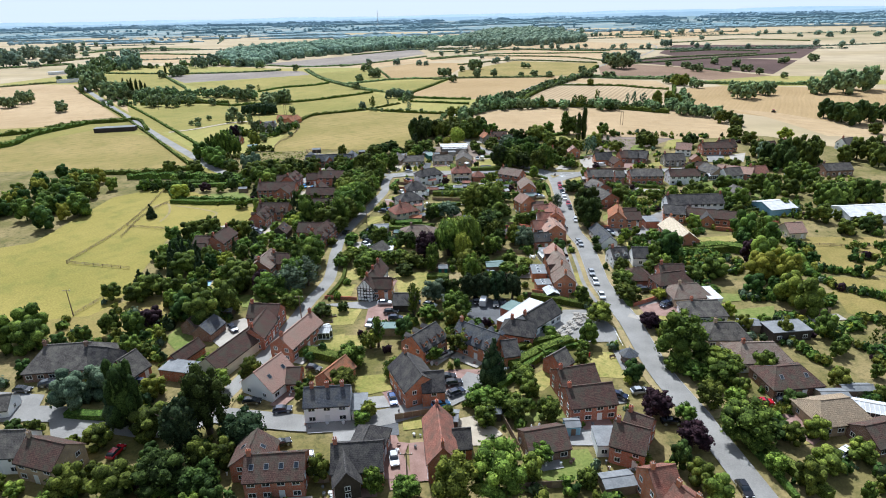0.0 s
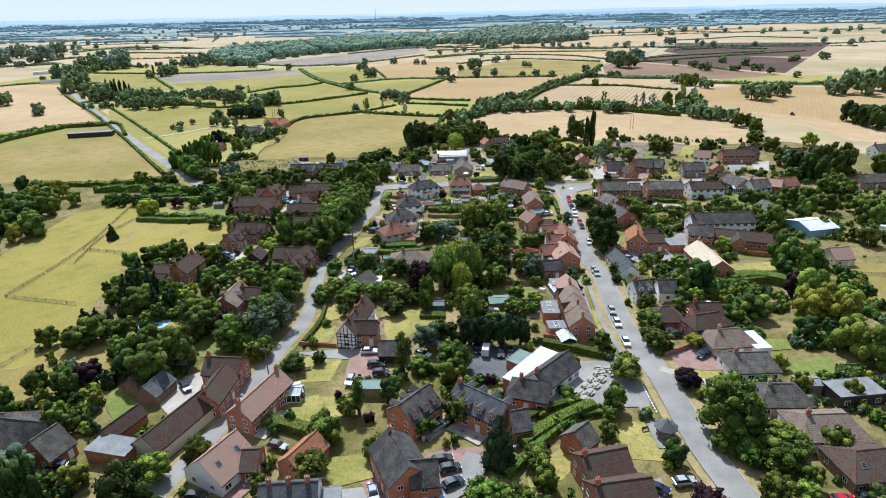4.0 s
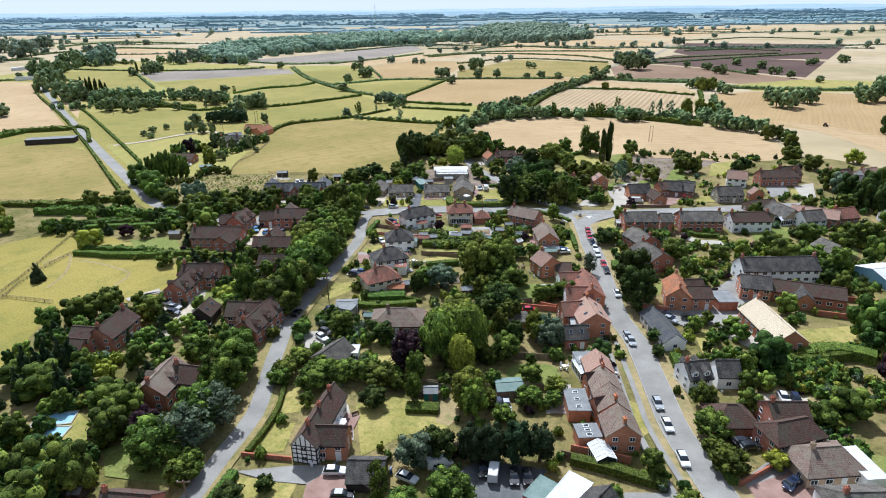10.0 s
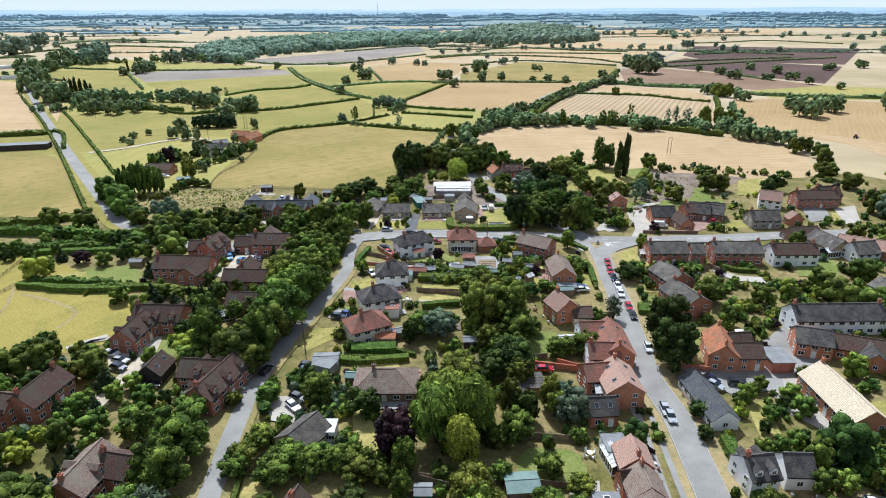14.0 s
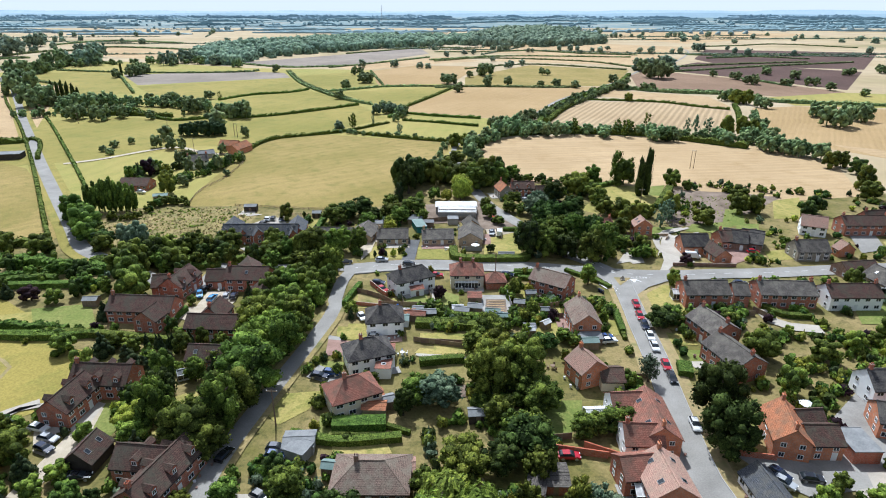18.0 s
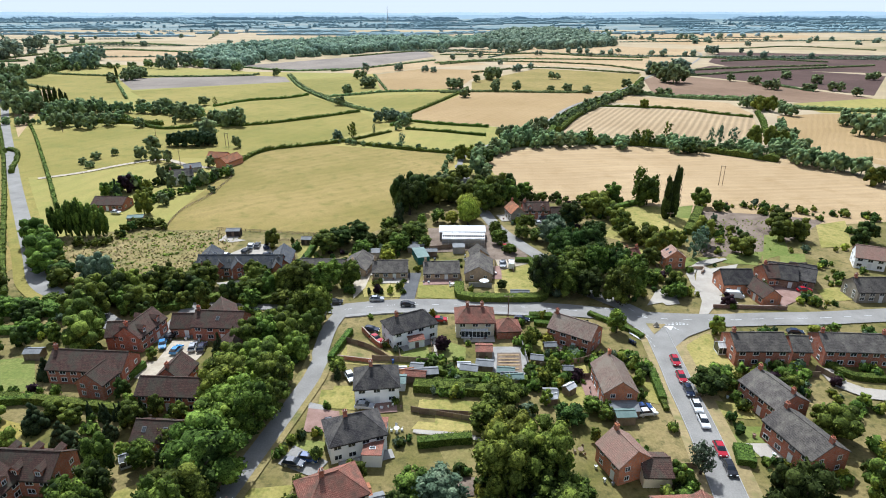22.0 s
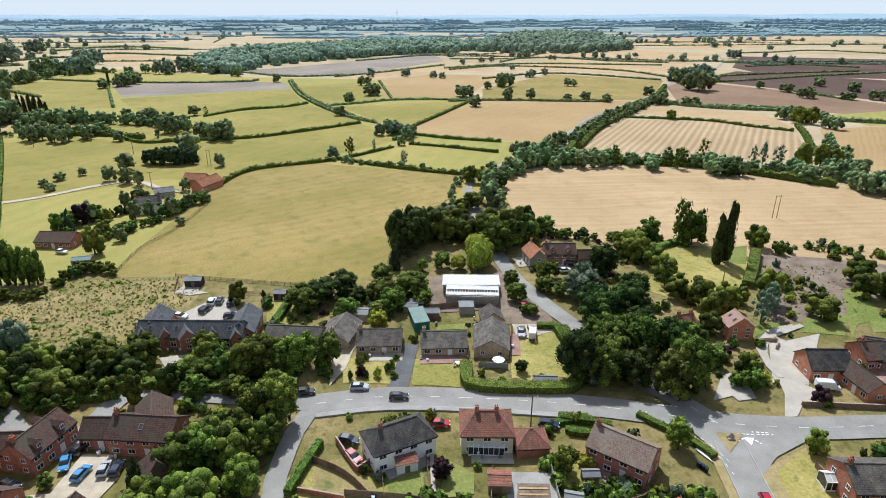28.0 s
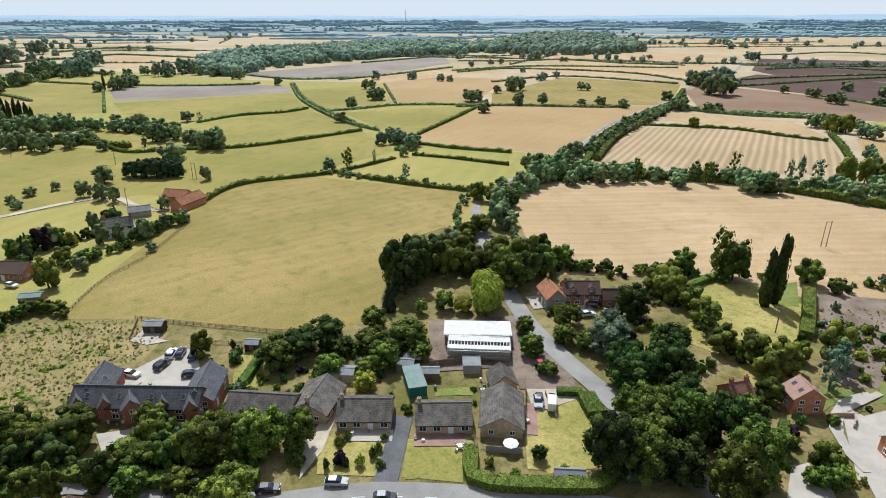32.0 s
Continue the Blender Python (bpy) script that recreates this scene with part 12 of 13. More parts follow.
far_trees("conifer", [(-130.5, 145.8, 4.6, 1.9), (-83.9, 149, 5.0, 2.6), (-105.7, 178, 6.5, 3.2), (-101.6, 182.3, 3.6, 1.6), (-105.5, 182.6, 4.3, 1.8), (-85.4, 184.6, 3.9, 1.7), (-97.9, 184.9, 9.8, 2.7), (-88.9, 185.5, 10.7, 2.6), (-74.4, 186, 5.3, 2.2), (-71.9, 187.7, 7.4, 1.6), (-94.1, 191.4, 7.6, 2.5), (-101, 192, 11.0, 3.0), (-98.9, 192.9, 9.9, 2.8), (-72.8, 193.6, 5.5, 2.6), (-97.8, 195.2, 11.2, 2.7), (-59.8, 195.4, 5.4, 2.2), (-96.9, 197.9, 9.5, 2.8), (-95.5, 200.3, 8.3, 2.8), (-84, 207.1, 6.7, 1.8), (-76.3, 207.5, 5.8, 2.6), (-108.9, 208.2, 4.2, 2.1), (-107.5, 212.8, 5.7, 2.5)])
far_trees("conifer", [(-80.1, 218.1, 6.2, 3.0), (-62, 224.9, 6.5, 2.6), (-135.5, 248, 7.1, 2.8), (-74.3, 252.5, 5.3, 2.8), (-79.6, 255.4, 6.7, 3.4), (-71.7, 258.1, 4.7, 2.2), (-88.7, 260.2, 6.9, 3.3), (-75.3, 263, 5.3, 1.3), (-73.4, 263.5, 4.7, 1.1), (-76.5, 263.5, 4.8, 1.1), (-70.6, 264, 4.9, 1.2), (-79.5, 264.1, 4.8, 1.1), (-72.8, 264.2, 4.8, 1.3), (-68.2, 264.6, 5.9, 1.3), (-98.1, 278.1, 6.3, 2.8), (-135, 290.4, 5.2, 2.5), (-97.5, 320.5, 4.7, 2.3), (-96.3, 325.8, 4.3, 1.9)])
far_trees("light", [(0.6, 60.2, 6.3, 3.2), (-36.9, 64.3, 3.3, 1.6), (11.3, 64.5, 7.3, 2.9), (-30, 65.7, 7.0, 3.3), (6.7, 68.5, 4.3, 2.0), (35.2, 70, 6.3, 2.6), (15.8, 70.2, 4.0, 1.7), (-21.5, 70.8, 4.7, 1.9), (-99.4, 72.4, 4.4, 1.9), (-127.6, 74.8, 6.9, 3.3), (21.8, 75.8, 5.4, 2.7), (123.9, 75.9, 6.2, 2.6), (44.5, 78.3, 3.5, 1.8), (-48.5, 78.8, 6.5, 2.6), (119.1, 78.9, 6.3, 3.2), (-75.9, 80.3, 4.5, 2.0), (45.8, 82.4, 6.9, 3.2), (100.2, 83, 7.5, 3.2), (82.4, 83.1, 3.3, 1.6), (106.9, 83.3, 6.5, 3.0), (-121.2, 84.9, 4.5, 2.1), (-84.5, 85.2, 3.4, 2.2)])
far_trees("light", [(119, 86.2, 3.7, 1.7), (-143.6, 87.7, 7.1, 3.0), (13.3, 88.9, 5.7, 2.8), (39.9, 89.2, 3.8, 1.7), (112.9, 89.7, 3.7, 1.6), (70.1, 90.5, 5.4, 3.5), (123.1, 90.6, 7.1, 3.3), (129.5, 91.4, 5.7, 2.5), (99.5, 91.9, 4.4, 1.8), (-110.6, 91.9, 4.1, 2.1), (78.8, 94, 4.8, 3.1), (111.5, 94.9, 4.6, 2.1), (-105.6, 97, 4.7, 2.4), (-147.9, 97.1, 4.6, 2.2), (-122.2, 97.6, 6.9, 3.2), (74, 100.3, 5.4, 2.9), (-131.1, 101.5, 4.0, 2.0), (120.7, 102.1, 4.8, 2.0), (-126.5, 102.6, 7.4, 3.0), (64.7, 104.9, 5.7, 2.3)])
far_trees("light", [(153.8, 105.5, 4.0, 2.1), (-72.3, 116.5, 5.7, 3.1), (88.6, 117.6, 5.7, 2.8), (-119.7, 124.6, 6.4, 3.1), (-149.5, 125.9, 4.0, 1.9), (156.7, 134.5, 4.6, 2.2), (-28.7, 134.7, 3.7, 1.8), (-138.3, 140.5, 5.3, 2.7), (87.8, 140.7, 5.6, 2.4), (-82.3, 140.8, 4.8, 2.0), (-95, 142.1, 4.4, 1.9), (-140.5, 144.1, 6.9, 3.3), (78.7, 144.3, 5.2, 2.4)])
far_trees("light", [(85.5, 147.5, 3.4, 2.2), (-83.5, 162.6, 3.9, 1.6), (-88.8, 162.7, 5.9, 2.5), (107.9, 178.4, 10.5, 5.1), (-89.3, 180.1, 4.0, 2.0), (-80.2, 183.1, 3.8, 2.5), (102.1, 184.2, 12.6, 4.9), (71.4, 188.9, 4.6, 2.5), (67.9, 199.8, 4.9, 2.0), (-107.9, 200.7, 5.9, 2.6), (12.2, 205.5, 3.4, 1.7), (-75.3, 213.6, 4.6, 2.5), (65.3, 215.4, 4.8, 2.3), (75.9, 216.4, 4.0, 2.6), (-73.4, 217.9, 4.2, 2.6), (94.6, 224.8, 6.9, 3.4), (-74.5, 228.6, 4.7, 2.3)])
far_trees("light", [(141.2, 246.3, 6.4, 2.7), (-87.4, 250.1, 8.0, 3.3), (-66.3, 253.1, 3.1, 1.6), (108.3, 265.9, 4.3, 1.9), (100.7, 266.7, 6.3, 2.8), (-72.1, 267.3, 4.2, 2.1), (18.5, 272.5, 4.0, 1.6), (88.1, 274.2, 3.4, 1.8), (40.7, 280.1, 4.3, 1.7), (-134.7, 282.8, 5.0, 2.8), (-96.3, 290.4, 11.0, 5.8), (-102.1, 295.4, 3.7, 1.9), (-129.9, 299.6, 3.7, 1.6), (67.6, 304, 6.1, 2.5), (-149.8, 304.9, 5.0, 2.2), (154.1, 306.8, 4.9, 2.3)])
far_trees("light", [(68.2, 360.3, 8.9, 4.2), (73, 365.1, 8.5, 4.4), (78.9, 368.7, 6.0, 2.6), (87.3, 369.6, 10.9, 4.3), (61.4, 386.4, 8.4, 4.7), (56.8, 399.2, 9.8, 4.5), (53.2, 404.8, 8.6, 4.6), (4.3, 494.9, 9.0, 4.4), (-2.1, 496.9, 9.2, 4.7), (178.2, 535.6, 13.6, 5.2), (195.6, 536.3, 11.2, 5.0), (188.4, 536.7, 13.1, 4.5), (250.1, 669, 13.7, 5.6), (241.3, 672.5, 12.8, 6.1), (248.7, 678.4, 11.5, 6.7), (151.8, 685.2, 7.9, 4.2)])
far_trees("airy", [(154.7, 77.6, 5.4, 2.3), (141.3, 78.4, 7.3, 3.0), (158.4, 82.3, 7.0, 3.2), (94, 86.3, 5.8, 2.6), (117.9, 91.1, 3.9, 1.6), (155.4, 93.2, 4.6, 2.2), (148.5, 131.4, 4.6, 2.4), (109.9, 137.7, 4.2, 1.7), (137.5, 139.7, 6.0, 2.4), (116.5, 144.1, 4.6, 2.4), (150, 149.7, 4.7, 2.2), (146.2, 150, 4.2, 1.7), (108.4, 189.6, 4.0, 1.7)])
far_trees("airy", [(107.5, 199.2, 14.7, 4.0), (141.2, 238.4, 4.2, 1.9), (73.5, 244.2, 4.1, 2.1), (151.9, 256.2, 4.4, 1.8), (60.1, 379.8, 9.3, 5.2), (76.7, 416.7, 16.9, 5.3), (83.6, 419.3, 13.4, 4.3), (77.9, 424, 15.4, 4.6), (109.9, 530, 12.0, 5.2), (77.2, 533, 10.5, 4.7), (114.3, 536.2, 9.8, 5.3), (106.7, 537, 10.6, 5.0)])
far_trees("airy", [(78.2, 540.4, 11.0, 4.8), (126.9, 542.7, 14.0, 5.4), (-74.7, 551.3, 10.2, 4.4), (-75.1, 558.1, 10.1, 4.4), (-221.5, 690.5, 7.1, 3.3), (309.5, 1049.1, 5.8, 3.4)])
far_trees("purple", [(-89.3, 149.3, 6.1, 3.4), (-89.5, 151.8, 5.4, 3.5), (100.3, 190.2, 9.2, 3.6), (-126.6, 288.8, 5.0, 3.3), (77.3, 321, 4.1, 2.4)])
far_trees("airygrey", [(79.7, 356.7, 11.0, 3.9), (84.6, 362.9, 10.1, 4.9), (-39.7, 530.4, 8.5, 3.5), (152.9, 538.3, 11.5, 3.2), (167, 539.3, 11.4, 5.3), (159.8, 541.8, 12.8, 4.0), (-62, 564.4, 7.8, 1.8)])
far_trees("grey", [(-89.6, 112.1, 9.9, 5.1), (-85, 117.7, 9.0, 4.6), (-112.9, 328.5, 11.0, 4.4), (-119.1, 330.9, 9.1, 4.3), (176.6, 338.3, 10.4, 4.8), (-82.9, 544.5, 7.3, 4.2), (-49.3, 611.1, 8.0, 4.6), (-65.9, 612.5, 8.8, 4.5), (-58.7, 614.7, 8.3, 4.5), (-53.5, 616.3, 8.5, 4.2)])
far_trees("goldwillow", [(105.4, 173.8, 11.2, 4.6), (98.9, 178.1, 10.5, 5.6), (105.9, 181.5, 10.5, 4.8)])
far_trees("willow", [(100.6, 152.7, 11.9, 4.6), (99.4, 160.3, 10.9, 5.0)])
far_trees("poplar", [(82.6, 398.2, 17.5, 2.8), (86.6, 400.4, 21, 3.0), (-336.4, 662.2, 13.6, 2.4), (-342.6, 665.2, 16.4, 2.8), (-357.2, 666.9, 17.2, 2.8), (-348.7, 667.4, 17.2, 2.8), (-365.1, 671.4, 18.0, 2.8), (-356.5, 671.9, 18.0, 2.8), (-406.1, 863.6, 16.4, 2.2)])
far_trees("far", [(-211.2, 490, 4.6, 3.0), (-205.8, 500.5, 4.6, 2.6), (-166.7, 540.3, 15.8, 8.1), (-365.9, 557.2, 9.0, 5.7), (-370.7, 563.8, 11.1, 5.6), (-235.1, 585.3, 7.3, 4.2), (-438.6, 589.9, 10.7, 5.1), (-445.7, 593.9, 11.1, 5.0), (-214.8, 597.3, 6.4, 1.7), (-438.7, 598.1, 11.0, 5.1), (-210.2, 611.7, 12.2, 4.6), (-217.9, 612.7, 13.3, 4.9), (-440.1, 618.6, 12.1, 5.4), (-213.2, 618.8, 11.4, 5.3), (-448.2, 621.2, 13.9, 5.4), (-441.9, 626.8, 13.5, 5.5), (-213.8, 636.5, 9.5, 4.7), (-250.8, 645.5, 10.4, 5.6), (-244.8, 651, 12.4, 5.4), (-233.9, 651.6, 9.1, 5.7)])
far_trees("far", [(-252.6, 653.5, 11.0, 4.9), (-277.2, 670.9, 8.2, 5.2), (-229.5, 685.7, 8.4, 5.3), (-110.4, 691.3, 8.1, 5.3), (383.7, 722, 7.5, 4.9), (-0.9, 742.8, 8.8, 5.8), (192.9, 755, 8.4, 5.1), (185.5, 755.8, 8.7, 4.6), (-116.6, 759.5, 10.3, 5.1), (159.7, 760.6, 10.7, 4.5), (374.6, 761.9, 8.9, 5.8), (167, 762.2, 11.4, 5.0), (162, 767.7, 9.0, 4.6), (120, 776, 7.8, 5.1), (28.8, 785.1, 10.5, 5.1), (101.7, 785.4, 8.6, 5.6), (86, 785.8, 6.5, 4.3), (51.1, 789, 10.6, 5.7), (30.8, 792.3, 12.0, 4.6), (377.3, 794.6, 10.3, 4.5), (352.1, 797.9, 7.7, 4.7), (-13.3, 799.1, 11.0, 5.9)])
far_trees("far", [(371.9, 800, 9.8, 5.1), (346.9, 802.3, 7.6, 4.3), (317.1, 804.6, 9.9, 4.7), (-7.4, 805.9, 11.2, 5.8), (-16.2, 807.6, 11.2, 6.4), (-107.7, 809, 10.9, 5.9), (312.9, 810.6, 9.8, 5.1), (-99.7, 811, 11.1, 5.4), (320.2, 811.2, 11.5, 4.4), (-105.4, 816.9, 12.1, 5.9), (170, 823.4, 9.4, 5.5), (318.4, 849.3, 10.3, 5.0), (-406, 851.6, 9.1, 5.6), (229.9, 854, 23.0, 9.3), (316.6, 857.1, 8.4, 5.6), (388.9, 857.5, 10.9, 5.4), (-410.4, 858.6, 10.7, 4.9), (239.8, 864.9, 19.2, 9.7), (390.3, 865.5, 9.8, 5.8), (-396.6, 865.5, 11.7, 5.7), (11.8, 865.8, 8.4, 4.9), (225.4, 868, 18.6, 10.5)])
far_trees("far", [(-389.3, 871.7, 13.7, 5.7), (-398.2, 874.9, 15.1, 6.6), (303.9, 882.5, 8.3, 5.4), (28, 884.3, 15.5, 7.0), (-396.1, 888.2, 11.4, 5.2), (35.6, 890.9, 14.7, 6.7), (-122.5, 891, 10.2, 4.8), (-130.1, 892.6, 10.6, 4.7), (-390.2, 892.8, 11.8, 5.0), (106.6, 893, 7.7, 4.3), (26.1, 894.2, 14.9, 5.9), (100, 894.8, 9.3, 4.1), (-397.2, 895.6, 9.3, 4.4), (469, 897.1, 8.2, 5.5), (476.6, 897.1, 10.0, 4.6), (377.3, 902.8, 9.2, 5.6), (378.5, 910.8, 10.1, 5.3), (525.7, 919.5, 9.9, 5.0), (-235.2, 919.9, 10.3, 5.4), (532.8, 922.4, 9.8, 4.5), (526.7, 927.1, 11.3, 4.7), (233.6, 936, 17.3, 7.8)])
far_trees("far", [(279.8, 941.5, 8.2, 5.3), (245, 942.6, 17.7, 9.2), (233.6, 949.2, 16.8, 9.2), (-42.8, 967.3, 7.7, 5.0), (-54, 973.8, 8.7, 5.7), (63.6, 979.3, 8.2, 4.9), (-134.2, 982.8, 11.1, 5.8), (68.8, 985.1, 10.1, 5.5), (-91.9, 988.4, 10.0, 5.0), (-89.9, 995.4, 10.5, 5.1), (291.5, 997.7, 13.4, 7.9), (280.5, 998.7, 16.5, 7.0), (286.9, 1007.7, 15.1, 7.1), (86.8, 1012.5, 9.0, 5.2), (296.1, 1042.5, 9.8, 5.4), (290.7, 1047.7, 12.2, 5.2), (-729.3, 1061.7, 11.1, 6.4), (-722.3, 1067.2, 10.9, 5.4), (-730.6, 1070.6, 11.1, 6.2), (49.3, 1079.2, 7.3, 4.3), (-800, 1097.9, 31.2, 12.1), (-780.9, 1103.2, 25.6, 12.9)])
far_trees("far", [(-795.1, 1117.2, 29.3, 12.9), (-752.7, 1141.5, 25.0, 13.8), (-738.1, 1156.3, 32.3, 14.8), (-22.2, 1159.6, 9.4, 5.5), (-758.3, 1161.5, 30.3, 12.9), (6.4, 1195.9, 8.7, 5.7), (23.1, 1206.7, 8.8, 5.7), (209.4, 1227.6, 7.1, 4.1), (-765.6, 1231.5, 10.3, 5.4), (-760.9, 1238.2, 12.8, 4.9), (-769.1, 1238.9, 10.7, 4.9), (121.6, 1253.3, 8.4, 4.1), (128.2, 1253.3, 7.8, 4.2), (237.4, 1267.7, 7.9, 5.1), (-709.2, 1273.5, 12.0, 6.2), (-888.4, 1277.3, 26.1, 11.8), (-871.5, 1277.5, 26.3, 10.1), (-702.4, 1280.4, 13.8, 5.8), (432.5, 1281.6, 15.0, 6.6), (-711.8, 1282.9, 12.7, 7.0), (440.1, 1289.8, 14.9, 7.0), (-880.1, 1292.1, 26.2, 12.1)])
far_trees("far", [(429.2, 1292.3, 15.2, 7.8), (276.1, 1315.5, 8.2, 5.4), (60.9, 1318.2, 10.0, 5.1), (498.8, 1319.4, 9.1, 5.3), (63.9, 1325.8, 8.6, 5.0), (85.1, 1343.2, 9.1, 4.7), (80.7, 1349.1, 11.2, 5.3), (88, 1349.9, 10.1, 4.4), (-865.4, 1375.7, 25.0, 13.0), (-847.5, 1379.7, 28.8, 11.0), (-859.9, 1393.3, 22.9, 12.8), (593.4, 1510, 8.9, 5.4), (592.6, 1518.2, 10.5, 5.3)])

# ---- trees round the farm ----
far_trees("leaf", [(-189, 513, 10, 6), (-185, 490, 8.5, 4.5), (-174, 486, 9, 4.2), (-204, 472, 4, 3.2), (-212, 479, 4, 2.8), (-159, 430, 9, 5), (-127.5, 439, 9, 3.6), (-127, 453, 6, 3.2), (-122, 459, 6, 2.8), (-138.5, 475, 7, 3)])
far_trees("dark", [(-166, 483.5, 8, 3.6), (-141, 434, 9, 3.4), (-150, 444, 9.5, 3.2), (-136, 436, 8, 2.8), (-141, 522, 8, 3.6), (-133, 409, 6, 3.4), (-119, 428, 3.5, 2.6)])
far_trees("light", [(-143, 415, 6.5, 3.6), (-152, 432, 5, 3), (-131, 445, 5, 3), (-135, 396, 11, 4.2)])
far_trees("conifer", [(-158, 417, 10, 2.4), (-151.5, 460, 7, 1.8), (-163, 424, 8, 2.2), (-131, 430, 7.5, 2)])
far_trees("purple", [(-158.7, 427, 9, 4), (-165, 420, 6, 3)])
far_trees("leaf", [(80, 416, 13, 6), (103, 415, 8.5, 4.6), (108, 409, 5, 3), (60, 396, 8, 5)])
trees_in([(-60, 262), (-47, 252), (-40, 280), (-39, 312), (-56, 314), (-55, 284)], 20, 6, 10, ["leaf", "light", "leaf"], 0.46)
trees_in([(-66, 321), (-42, 321), (-42, 330), (-66, 330)], 9, 6, 9.5, ["leaf", "light", "leaf"], 0.45)
trees_in([(-97, 321), (-81, 321), (-81, 330), (-97, 330)], 6, 6, 9, ["leaf", "dark", "leaf"], 0.45)
trees_in([(-104, 312), (-92, 306), (-93, 328), (-112, 328), (-112, 318)], 9, 6, 10, ["leaf", "light", "dark"], 0.42)

# ---- tree belts between the fields ----
tree_belt([(19, 512), (26, 524), (38.3, 541), (52, 542.5), (70, 545), (100, 539.5), (124, 534), (146, 526), (170, 519), (186, 507), (199, 486)], 2.6, 3.4, 8.5, ["leaf", "dark", "leaf", "dark"], 3.5, 0.55)
tree_belt([(26, 548), (34, 552), (42, 557), (48, 575), (52, 588)], 2.6, 7, 12, ["leaf", "dark", "light"], 7, 0.46)
tree_belt([(14, 500), (19, 516), (27, 533), (40, 546), (54, 551)], 3.4, 6, 10.5, ["leaf", "dark", "light"], 5, 0.45)
tree_belt([(8, 514), (11, 505), (10, 492), (9, 478), (10, 462), (12, 446), (14, 432)], 4.6, 4.5, 8, ["leaf", "light", "leaf"], 3, 0.44)
tree_belt([(-7, 505), (-9, 490), (-10, 474), (-9, 452), (-10, 436)], 5, 3, 6.5, ["leaf", "light", "leaf"], 3, 0.46)
tree_belt([(63, 592), (90, 646), (123, 702), (160, 770), (190, 830)], 5.5, 3.5, 7.5, ["leaf", "dark"], 3, 0.55)
tree_belt([(55, 592), (80, 645), (114, 712), (150, 772)], 8, 3, 6.5, ["leaf", "dark"], 3, 0.55)
tree_belt([(198, 512), (203, 535), (212, 566), (222, 596)], 4, 4, 9.5, ["leaf", "light", "leaf"], 6, 0.48)
tree_belt([(-345, 592), (-322, 592), (-300, 602), (-276, 604), (-250, 603)], 4, 3.5, 9, ["dark", "leaf", "dark"], 6, 0.5)
tree_belt([(-318, 640), (-290, 649), (-262, 645), (-240, 637), (-222, 629), (-206, 620)], 3.6, 6, 11, ["dark", "leaf", "dark"], 5, 0.5)
tree_belt([(-190, 604), (-180, 605), (-170, 602)], 3.2, 8, 11, ["dark", "leaf"], 4, 0.5)
tree_belt([(-365, 655), (-346, 645), (-330, 632), (-322, 615)], 4, 7, 12, ["dark", "leaf"], 8, 0.48)
tree_belt([(-86, 538), (-70, 533), (-52, 527), (-34, 523), (-12, 515)], 5, 2.2, 4.2, ["leaf", "dark"], 2.5, 0.6)
tree_belt([(-62, 628), (-54, 620), (-46, 612), (-45, 598)], 3.5, 6, 9, ["grey", "light", "leaf"], 6, 0.52)
tree_belt([(-540, 840), (-530, 880), (-538, 960), (-500, 1008), (-430, 1020), (-330, 1026)], 12, 7, 13, ["far"], 10, 0.5)
tree_belt([(-158, 414), (-164, 424), (-156, 432), (-150, 442), (-148, 452)], 2.8, 4, 8.5, ["dark", "leaf", "conifer", "dark"], 5, 0.48)
tree_belt([(-139, 410), (-132, 424), (-128, 438), (-126, 450), (-122.5, 460)], 2.8, 3, 7, ["leaf", "dark", "leaf"], 3, 0.52)
tree_belt([(-12, 430), (-8, 420), (0, 416), (10, 417), (19, 417), (25, 424)], 4.2, 6, 11, ["leaf", "light", "leaf"], 4, 0.46)
tree_belt([(26, 420), (38, 419.5), (50, 419.5), (66, 419.5), (76, 413)], 3, 2.5, 5, ["dark", "leaf"], 2.5, 0.58)
far_trees("dark", [(-26.5, 410, 14, 6.2), (-20, 415, 13.5, 6), (-15, 424, 11, 5)])
far_trees("leaf", [(17, 414, 13, 6.4), (9, 419, 11.5, 5.6), (66, 421, 9, 4.6)])
far_trees("willow", [(55.8, 404, 9.5, 5.8)])
far_trees("cypress", [(41.8, 389, 8, 4.6), (-26.7, 395.5, 7, 2.2)])
far_trees("leaf", [(-155.6, 370, 12.5, 2.8), (-152.4, 370.4, 13.2, 2.6), (-149.8, 369.8, 14, 2.7), (-147.4, 370.6, 15.2, 2.8), (-145, 370, 14.5, 2.6), (-142.9, 370.6, 13.5, 2.6), (-140.6, 370.1, 13.8, 2.9), (-138, 370.6, 12.6, 2.9)])
far_trees("leaf", [(-157, 360.5, 11, 5.8), (-151, 355, 10, 5), (-141, 342, 12, 6.4), (-137, 336, 9, 5), (-146, 347, 10, 5)])
far_trees("dark", [(-128, 331, 7, 4.6)])
tree_belt([(-143, 361.6), (-135, 360.5), (-131.7, 366), (-131, 376), (-127, 380.6), (-118, 379.5)], 2.4, 2.2, 4.5, ["leaf", "dark", "leaf"], 2.5, 0.6)
tree(24.5, 327.5, 13.5, 4.8, "dark")
tree(30.5, 326, 12, 4.6, "leaf")
tree(38, 325.5, 9.5, 4.2, "dark")

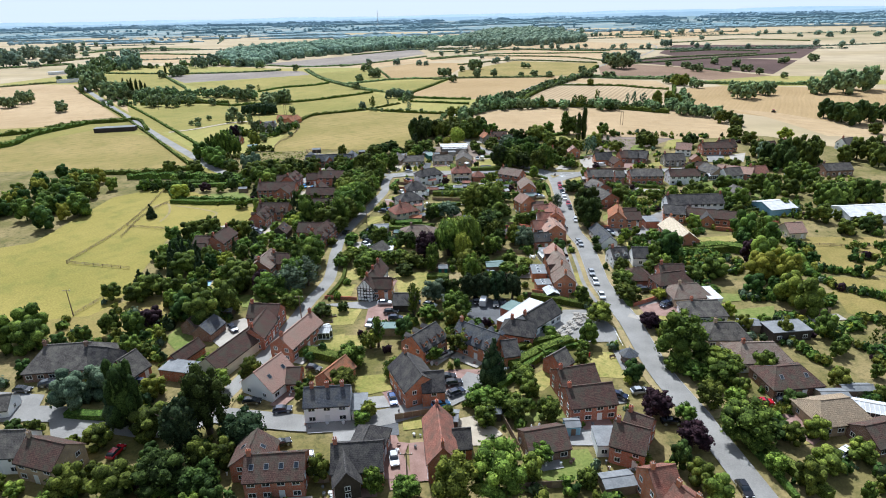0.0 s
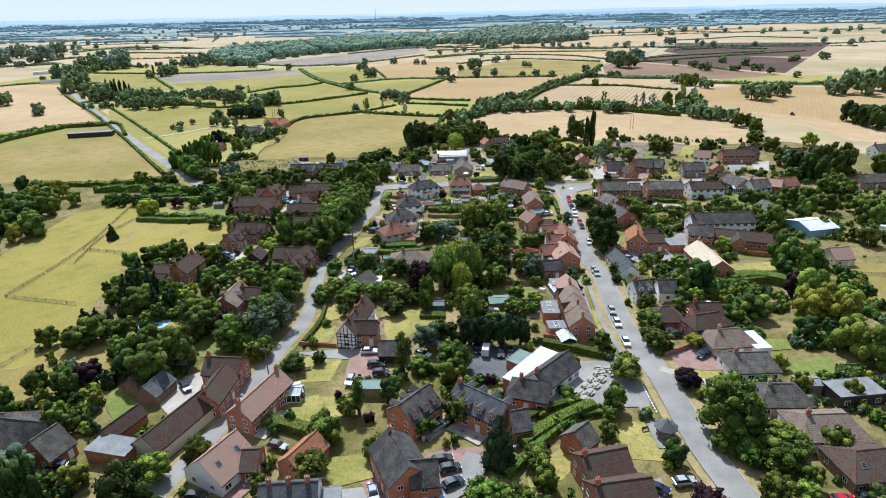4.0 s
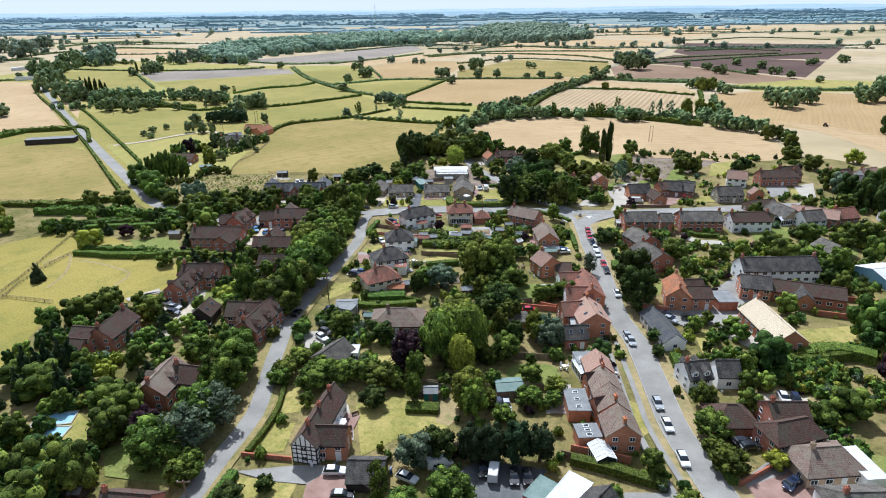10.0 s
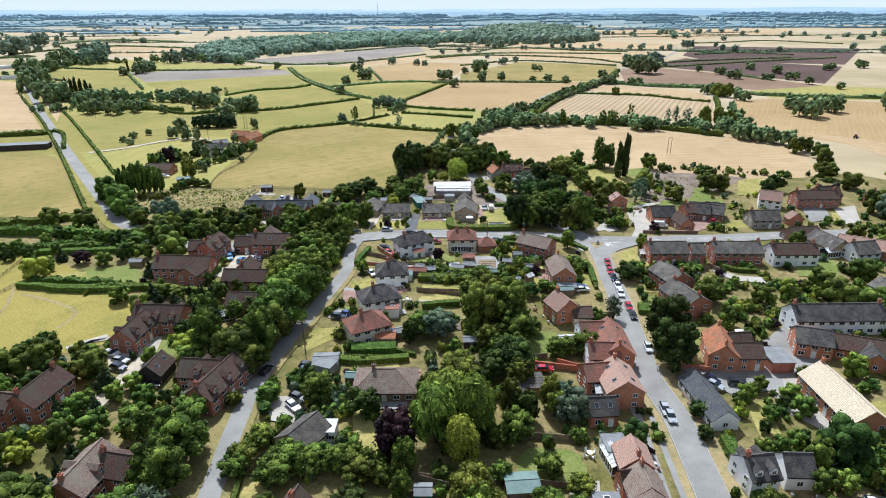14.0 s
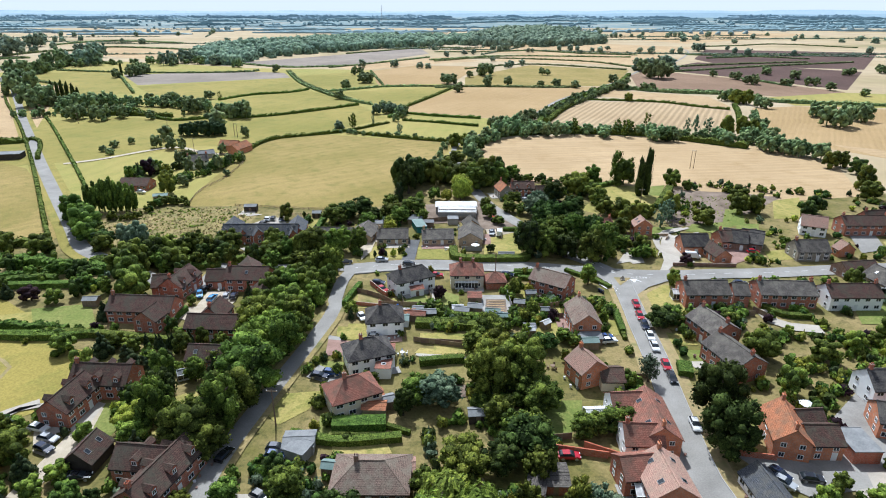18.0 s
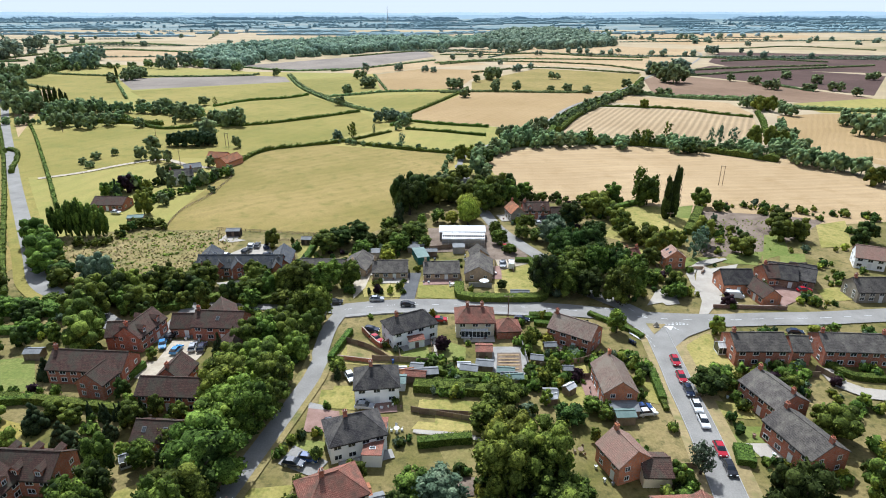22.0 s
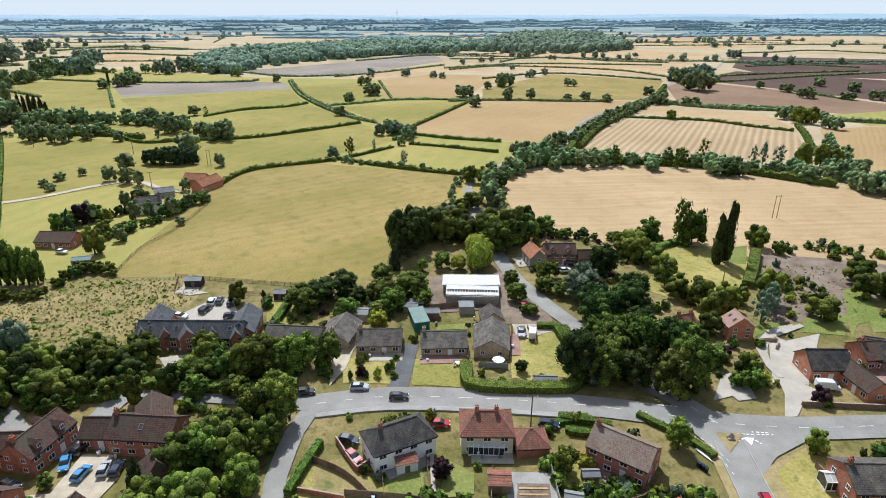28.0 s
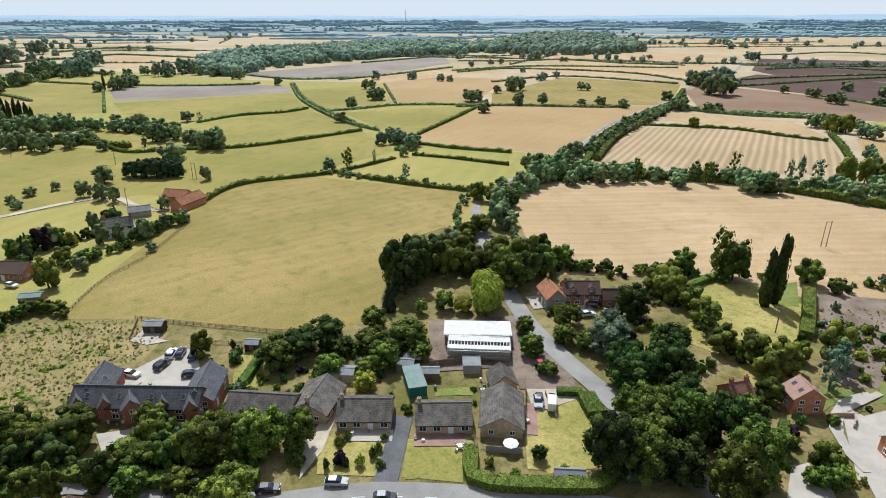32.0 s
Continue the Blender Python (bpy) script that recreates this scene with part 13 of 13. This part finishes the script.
terraces()
garden_bushes([(-150, 70), (165, 70), (190, 215), (215, 390), (120, 420), (45, 420), (20, 400), (-45, 372), (-100, 345), (-115, 300), (-110, 225), (-112, 160), (-150, 130)], 2500)
garden_bushes([(-38, 195), (-10, 195), (30, 205), (45, 250), (46, 300), (0, 312), (-30, 300), (-36, 260)], 700)
garden_bushes([(60, 235), (150, 235), (160, 312), (62, 305)], 400)
garden_bushes([(66, 100), (90, 100), (118, 140), (135, 172), (132, 205), (96, 222), (74, 205), (70, 160), (66, 130)], 900)
garden_bushes([(-112, 100), (-60, 112), (-62, 150), (-60, 190), (-100, 190), (-112, 150)], 350)
garden_pots(130, "white", "many small white pots and boxes beside house walls")
garden_pots(110, "block", "many small clay plant pots beside house walls")
garden_pots(90, "flat_grey", "many small grey planters beside house walls")

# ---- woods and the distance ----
# these woods get the leaf colour that has haze painted in
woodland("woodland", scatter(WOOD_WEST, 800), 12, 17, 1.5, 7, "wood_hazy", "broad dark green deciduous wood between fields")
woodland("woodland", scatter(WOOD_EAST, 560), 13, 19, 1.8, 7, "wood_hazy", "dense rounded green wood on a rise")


def far_belt(y0, y1, n, cover, seed):
    """Belts of far woods and hedgerow trees, thicker in places."""
    r = np.random.default_rng(seed)
    out = []
    while len(out) < n:
        x, y = r.uniform(-1, 1), r.uniform(y0, y1)
        x *= y * 0.95
        if noise.noise(Vector((x * 0.0012, y * 0.004, seed))) + 0.5 * noise.noise(Vector((x * 0.006, y * 0.016, seed))) > cover:
            out.append((x, y))
    return out


def far_hedges(n, y0, y1, seed):
    """Hedgerows and their trees between far fields, mostly across the view."""
    r = np.random.default_rng(seed)
    lumps = []
    for _ in range(n):
        y, x = r.uniform(y0, y1), r.uniform(-0.9, 0.9)
        x *= y
        a = r.normal(0, 0.16) if r.random() < 0.75 else r.uniform(0.7, 2.2)
        run = r.uniform(200, 700) * (1 if abs(a) < 0.5 else 0.7)
        for s in np.arange(0, run, 3.2):
            px, py = x + s * math.cos(a), y + s * math.sin(a)
            h = r.uniform(1.3, 2.4)
            lumps.append((px, py, h * 0.3, h))
            if r.random() < 0.025:
                q = r.uniform(4.5, 7)
                lumps.append((px, py, q * 1.1, q))
    # haze comes from the leaf colour here, stronger for the farther rows
    me = lump_mesh("far_hedges", lumps, 2 * len(lumps), 1.3, "wood_far_haze" if y0 > 1800 else "wood_hazy", core=0.95, rings=3)
    return tagged(new("far_hedges", me), "hedgerows with trees between distant fields, paled with haze", "hedgerow", kind="stuff")


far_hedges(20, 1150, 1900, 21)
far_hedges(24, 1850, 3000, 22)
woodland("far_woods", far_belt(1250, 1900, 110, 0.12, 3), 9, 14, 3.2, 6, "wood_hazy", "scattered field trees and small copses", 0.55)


def wood_bands(y0, y1, n, h0, h1, mat, seed, label):
    """Long far belts of trees, as low bumpy banks with rounded tops, mostly across the view."""
    r = np.random.default_rng(seed)
    verts, faces = [], []
    for _ in range(n):
        y, x = r.uniform(y0, y1), r.uniform(-0.85, 0.85)
        x *= y
        a, run, deep = r.normal(0, 0.12), r.uniform(80, 520), r.uniform(6, 22)
        k = int(run / 9) + 2
        base = len(verts)
        for i in range(k):
            s = run * i / (k - 1)
            px, py = x + s * math.cos(a), y + s * math.sin(a) + 14 * noise.noise(Vector((s * 0.012, y, seed)))
            taper = math.sin(math.pi * (0.04 + 0.92 * i / (k - 1))) ** 0.4
            h = taper * r.uniform(h0, h1) * (1 + 0.35 * noise.noise(Vector((s * 0.02, y, 7))))
            d = deep * taper * r.uniform(0.8, 1.2)
            verts += [(px, py - d / 2, 0), (px, py - d * 0.42, h * 0.7), (px, py - d * 0.15, h), (px, py + d * 0.2, h * r.uniform(0.85, 1.05)), (px, py + d / 2, 0)]
            if i:
                o = base + 5 * (i - 1)
                faces += [(o + q, o + q + 5, o + q + 6, o + q + 1) for q in range(4)]
    ob = new("far_woods", mesh_of("far_woods", verts, faces, mat))
    return tagged(ob, label, "woodland", kind="stuff")


# far copses and belts wear colours with distance haze painted in
woodland("far_woods", far_belt(1900, 3200, 330, 0.12, 5), 8, 12, 2.0, 3, "wood_far_haze", "scattered far copses and field trees", 0.75, 4)
wood_bands(1800, 2700, 46, 5, 9, "wood_far_haze", 31, "belts of far woods coloured blue-green with haze")
wood_bands(2600, 3500, 75, 7, 13, "wood_far_haze", 32, "belts of far woods coloured blue-green with haze")
wood_bands(3400, 4500, 110, 10, 18, "wood_distant_haze", 33, "blue-green woods on the horizon")


def ridge(y, base, amp, seed, mat):
    """A long low hill on the horizon."""
    xs = np.linspace(-4200, 4200, 160)
    hs = [base + amp * noise.noise(Vector((x * 0.0011, seed, 0))) + 0.4 * amp * noise.noise(Vector((x * 0.004, seed, 3))) for x in xs]
    k = len(xs)
    verts = [(x, y - 160, 0) for x in xs] + [(x, y, max(3, h)) for x, h in zip(xs, hs)] + [(x, y + 120, 0) for x in xs]
    faces = [(r * k + i, r * k + i + 1, (r + 1) * k + i + 1, (r + 1) * k + i) for r in range(2) for i in range(k - 1)]
    ob = new("backdrop", mesh_of("backdrop", verts, faces, mat))
    return tagged(ob, "low hills along the horizon coloured blue-green with haze", "backdrop", kind="structure")


# both ridges carry haze in their base colour
ridge(4160, 20, 14, 2.0, "ridge_haze")
ridge(4380, 34, 14, 9.0, "hill_haze")

wall = mesh_of("backdrop", [(-4200, 4630, 0), (4200, 4630, 0), (4200, 4630, 240), (-4200, 4630, 240)], [(0, 1, 2, 3)], "sky_backdrop")
tagged(new("backdrop", wall), "pale hazy sky low over the horizon", "backdrop", kind="structure")
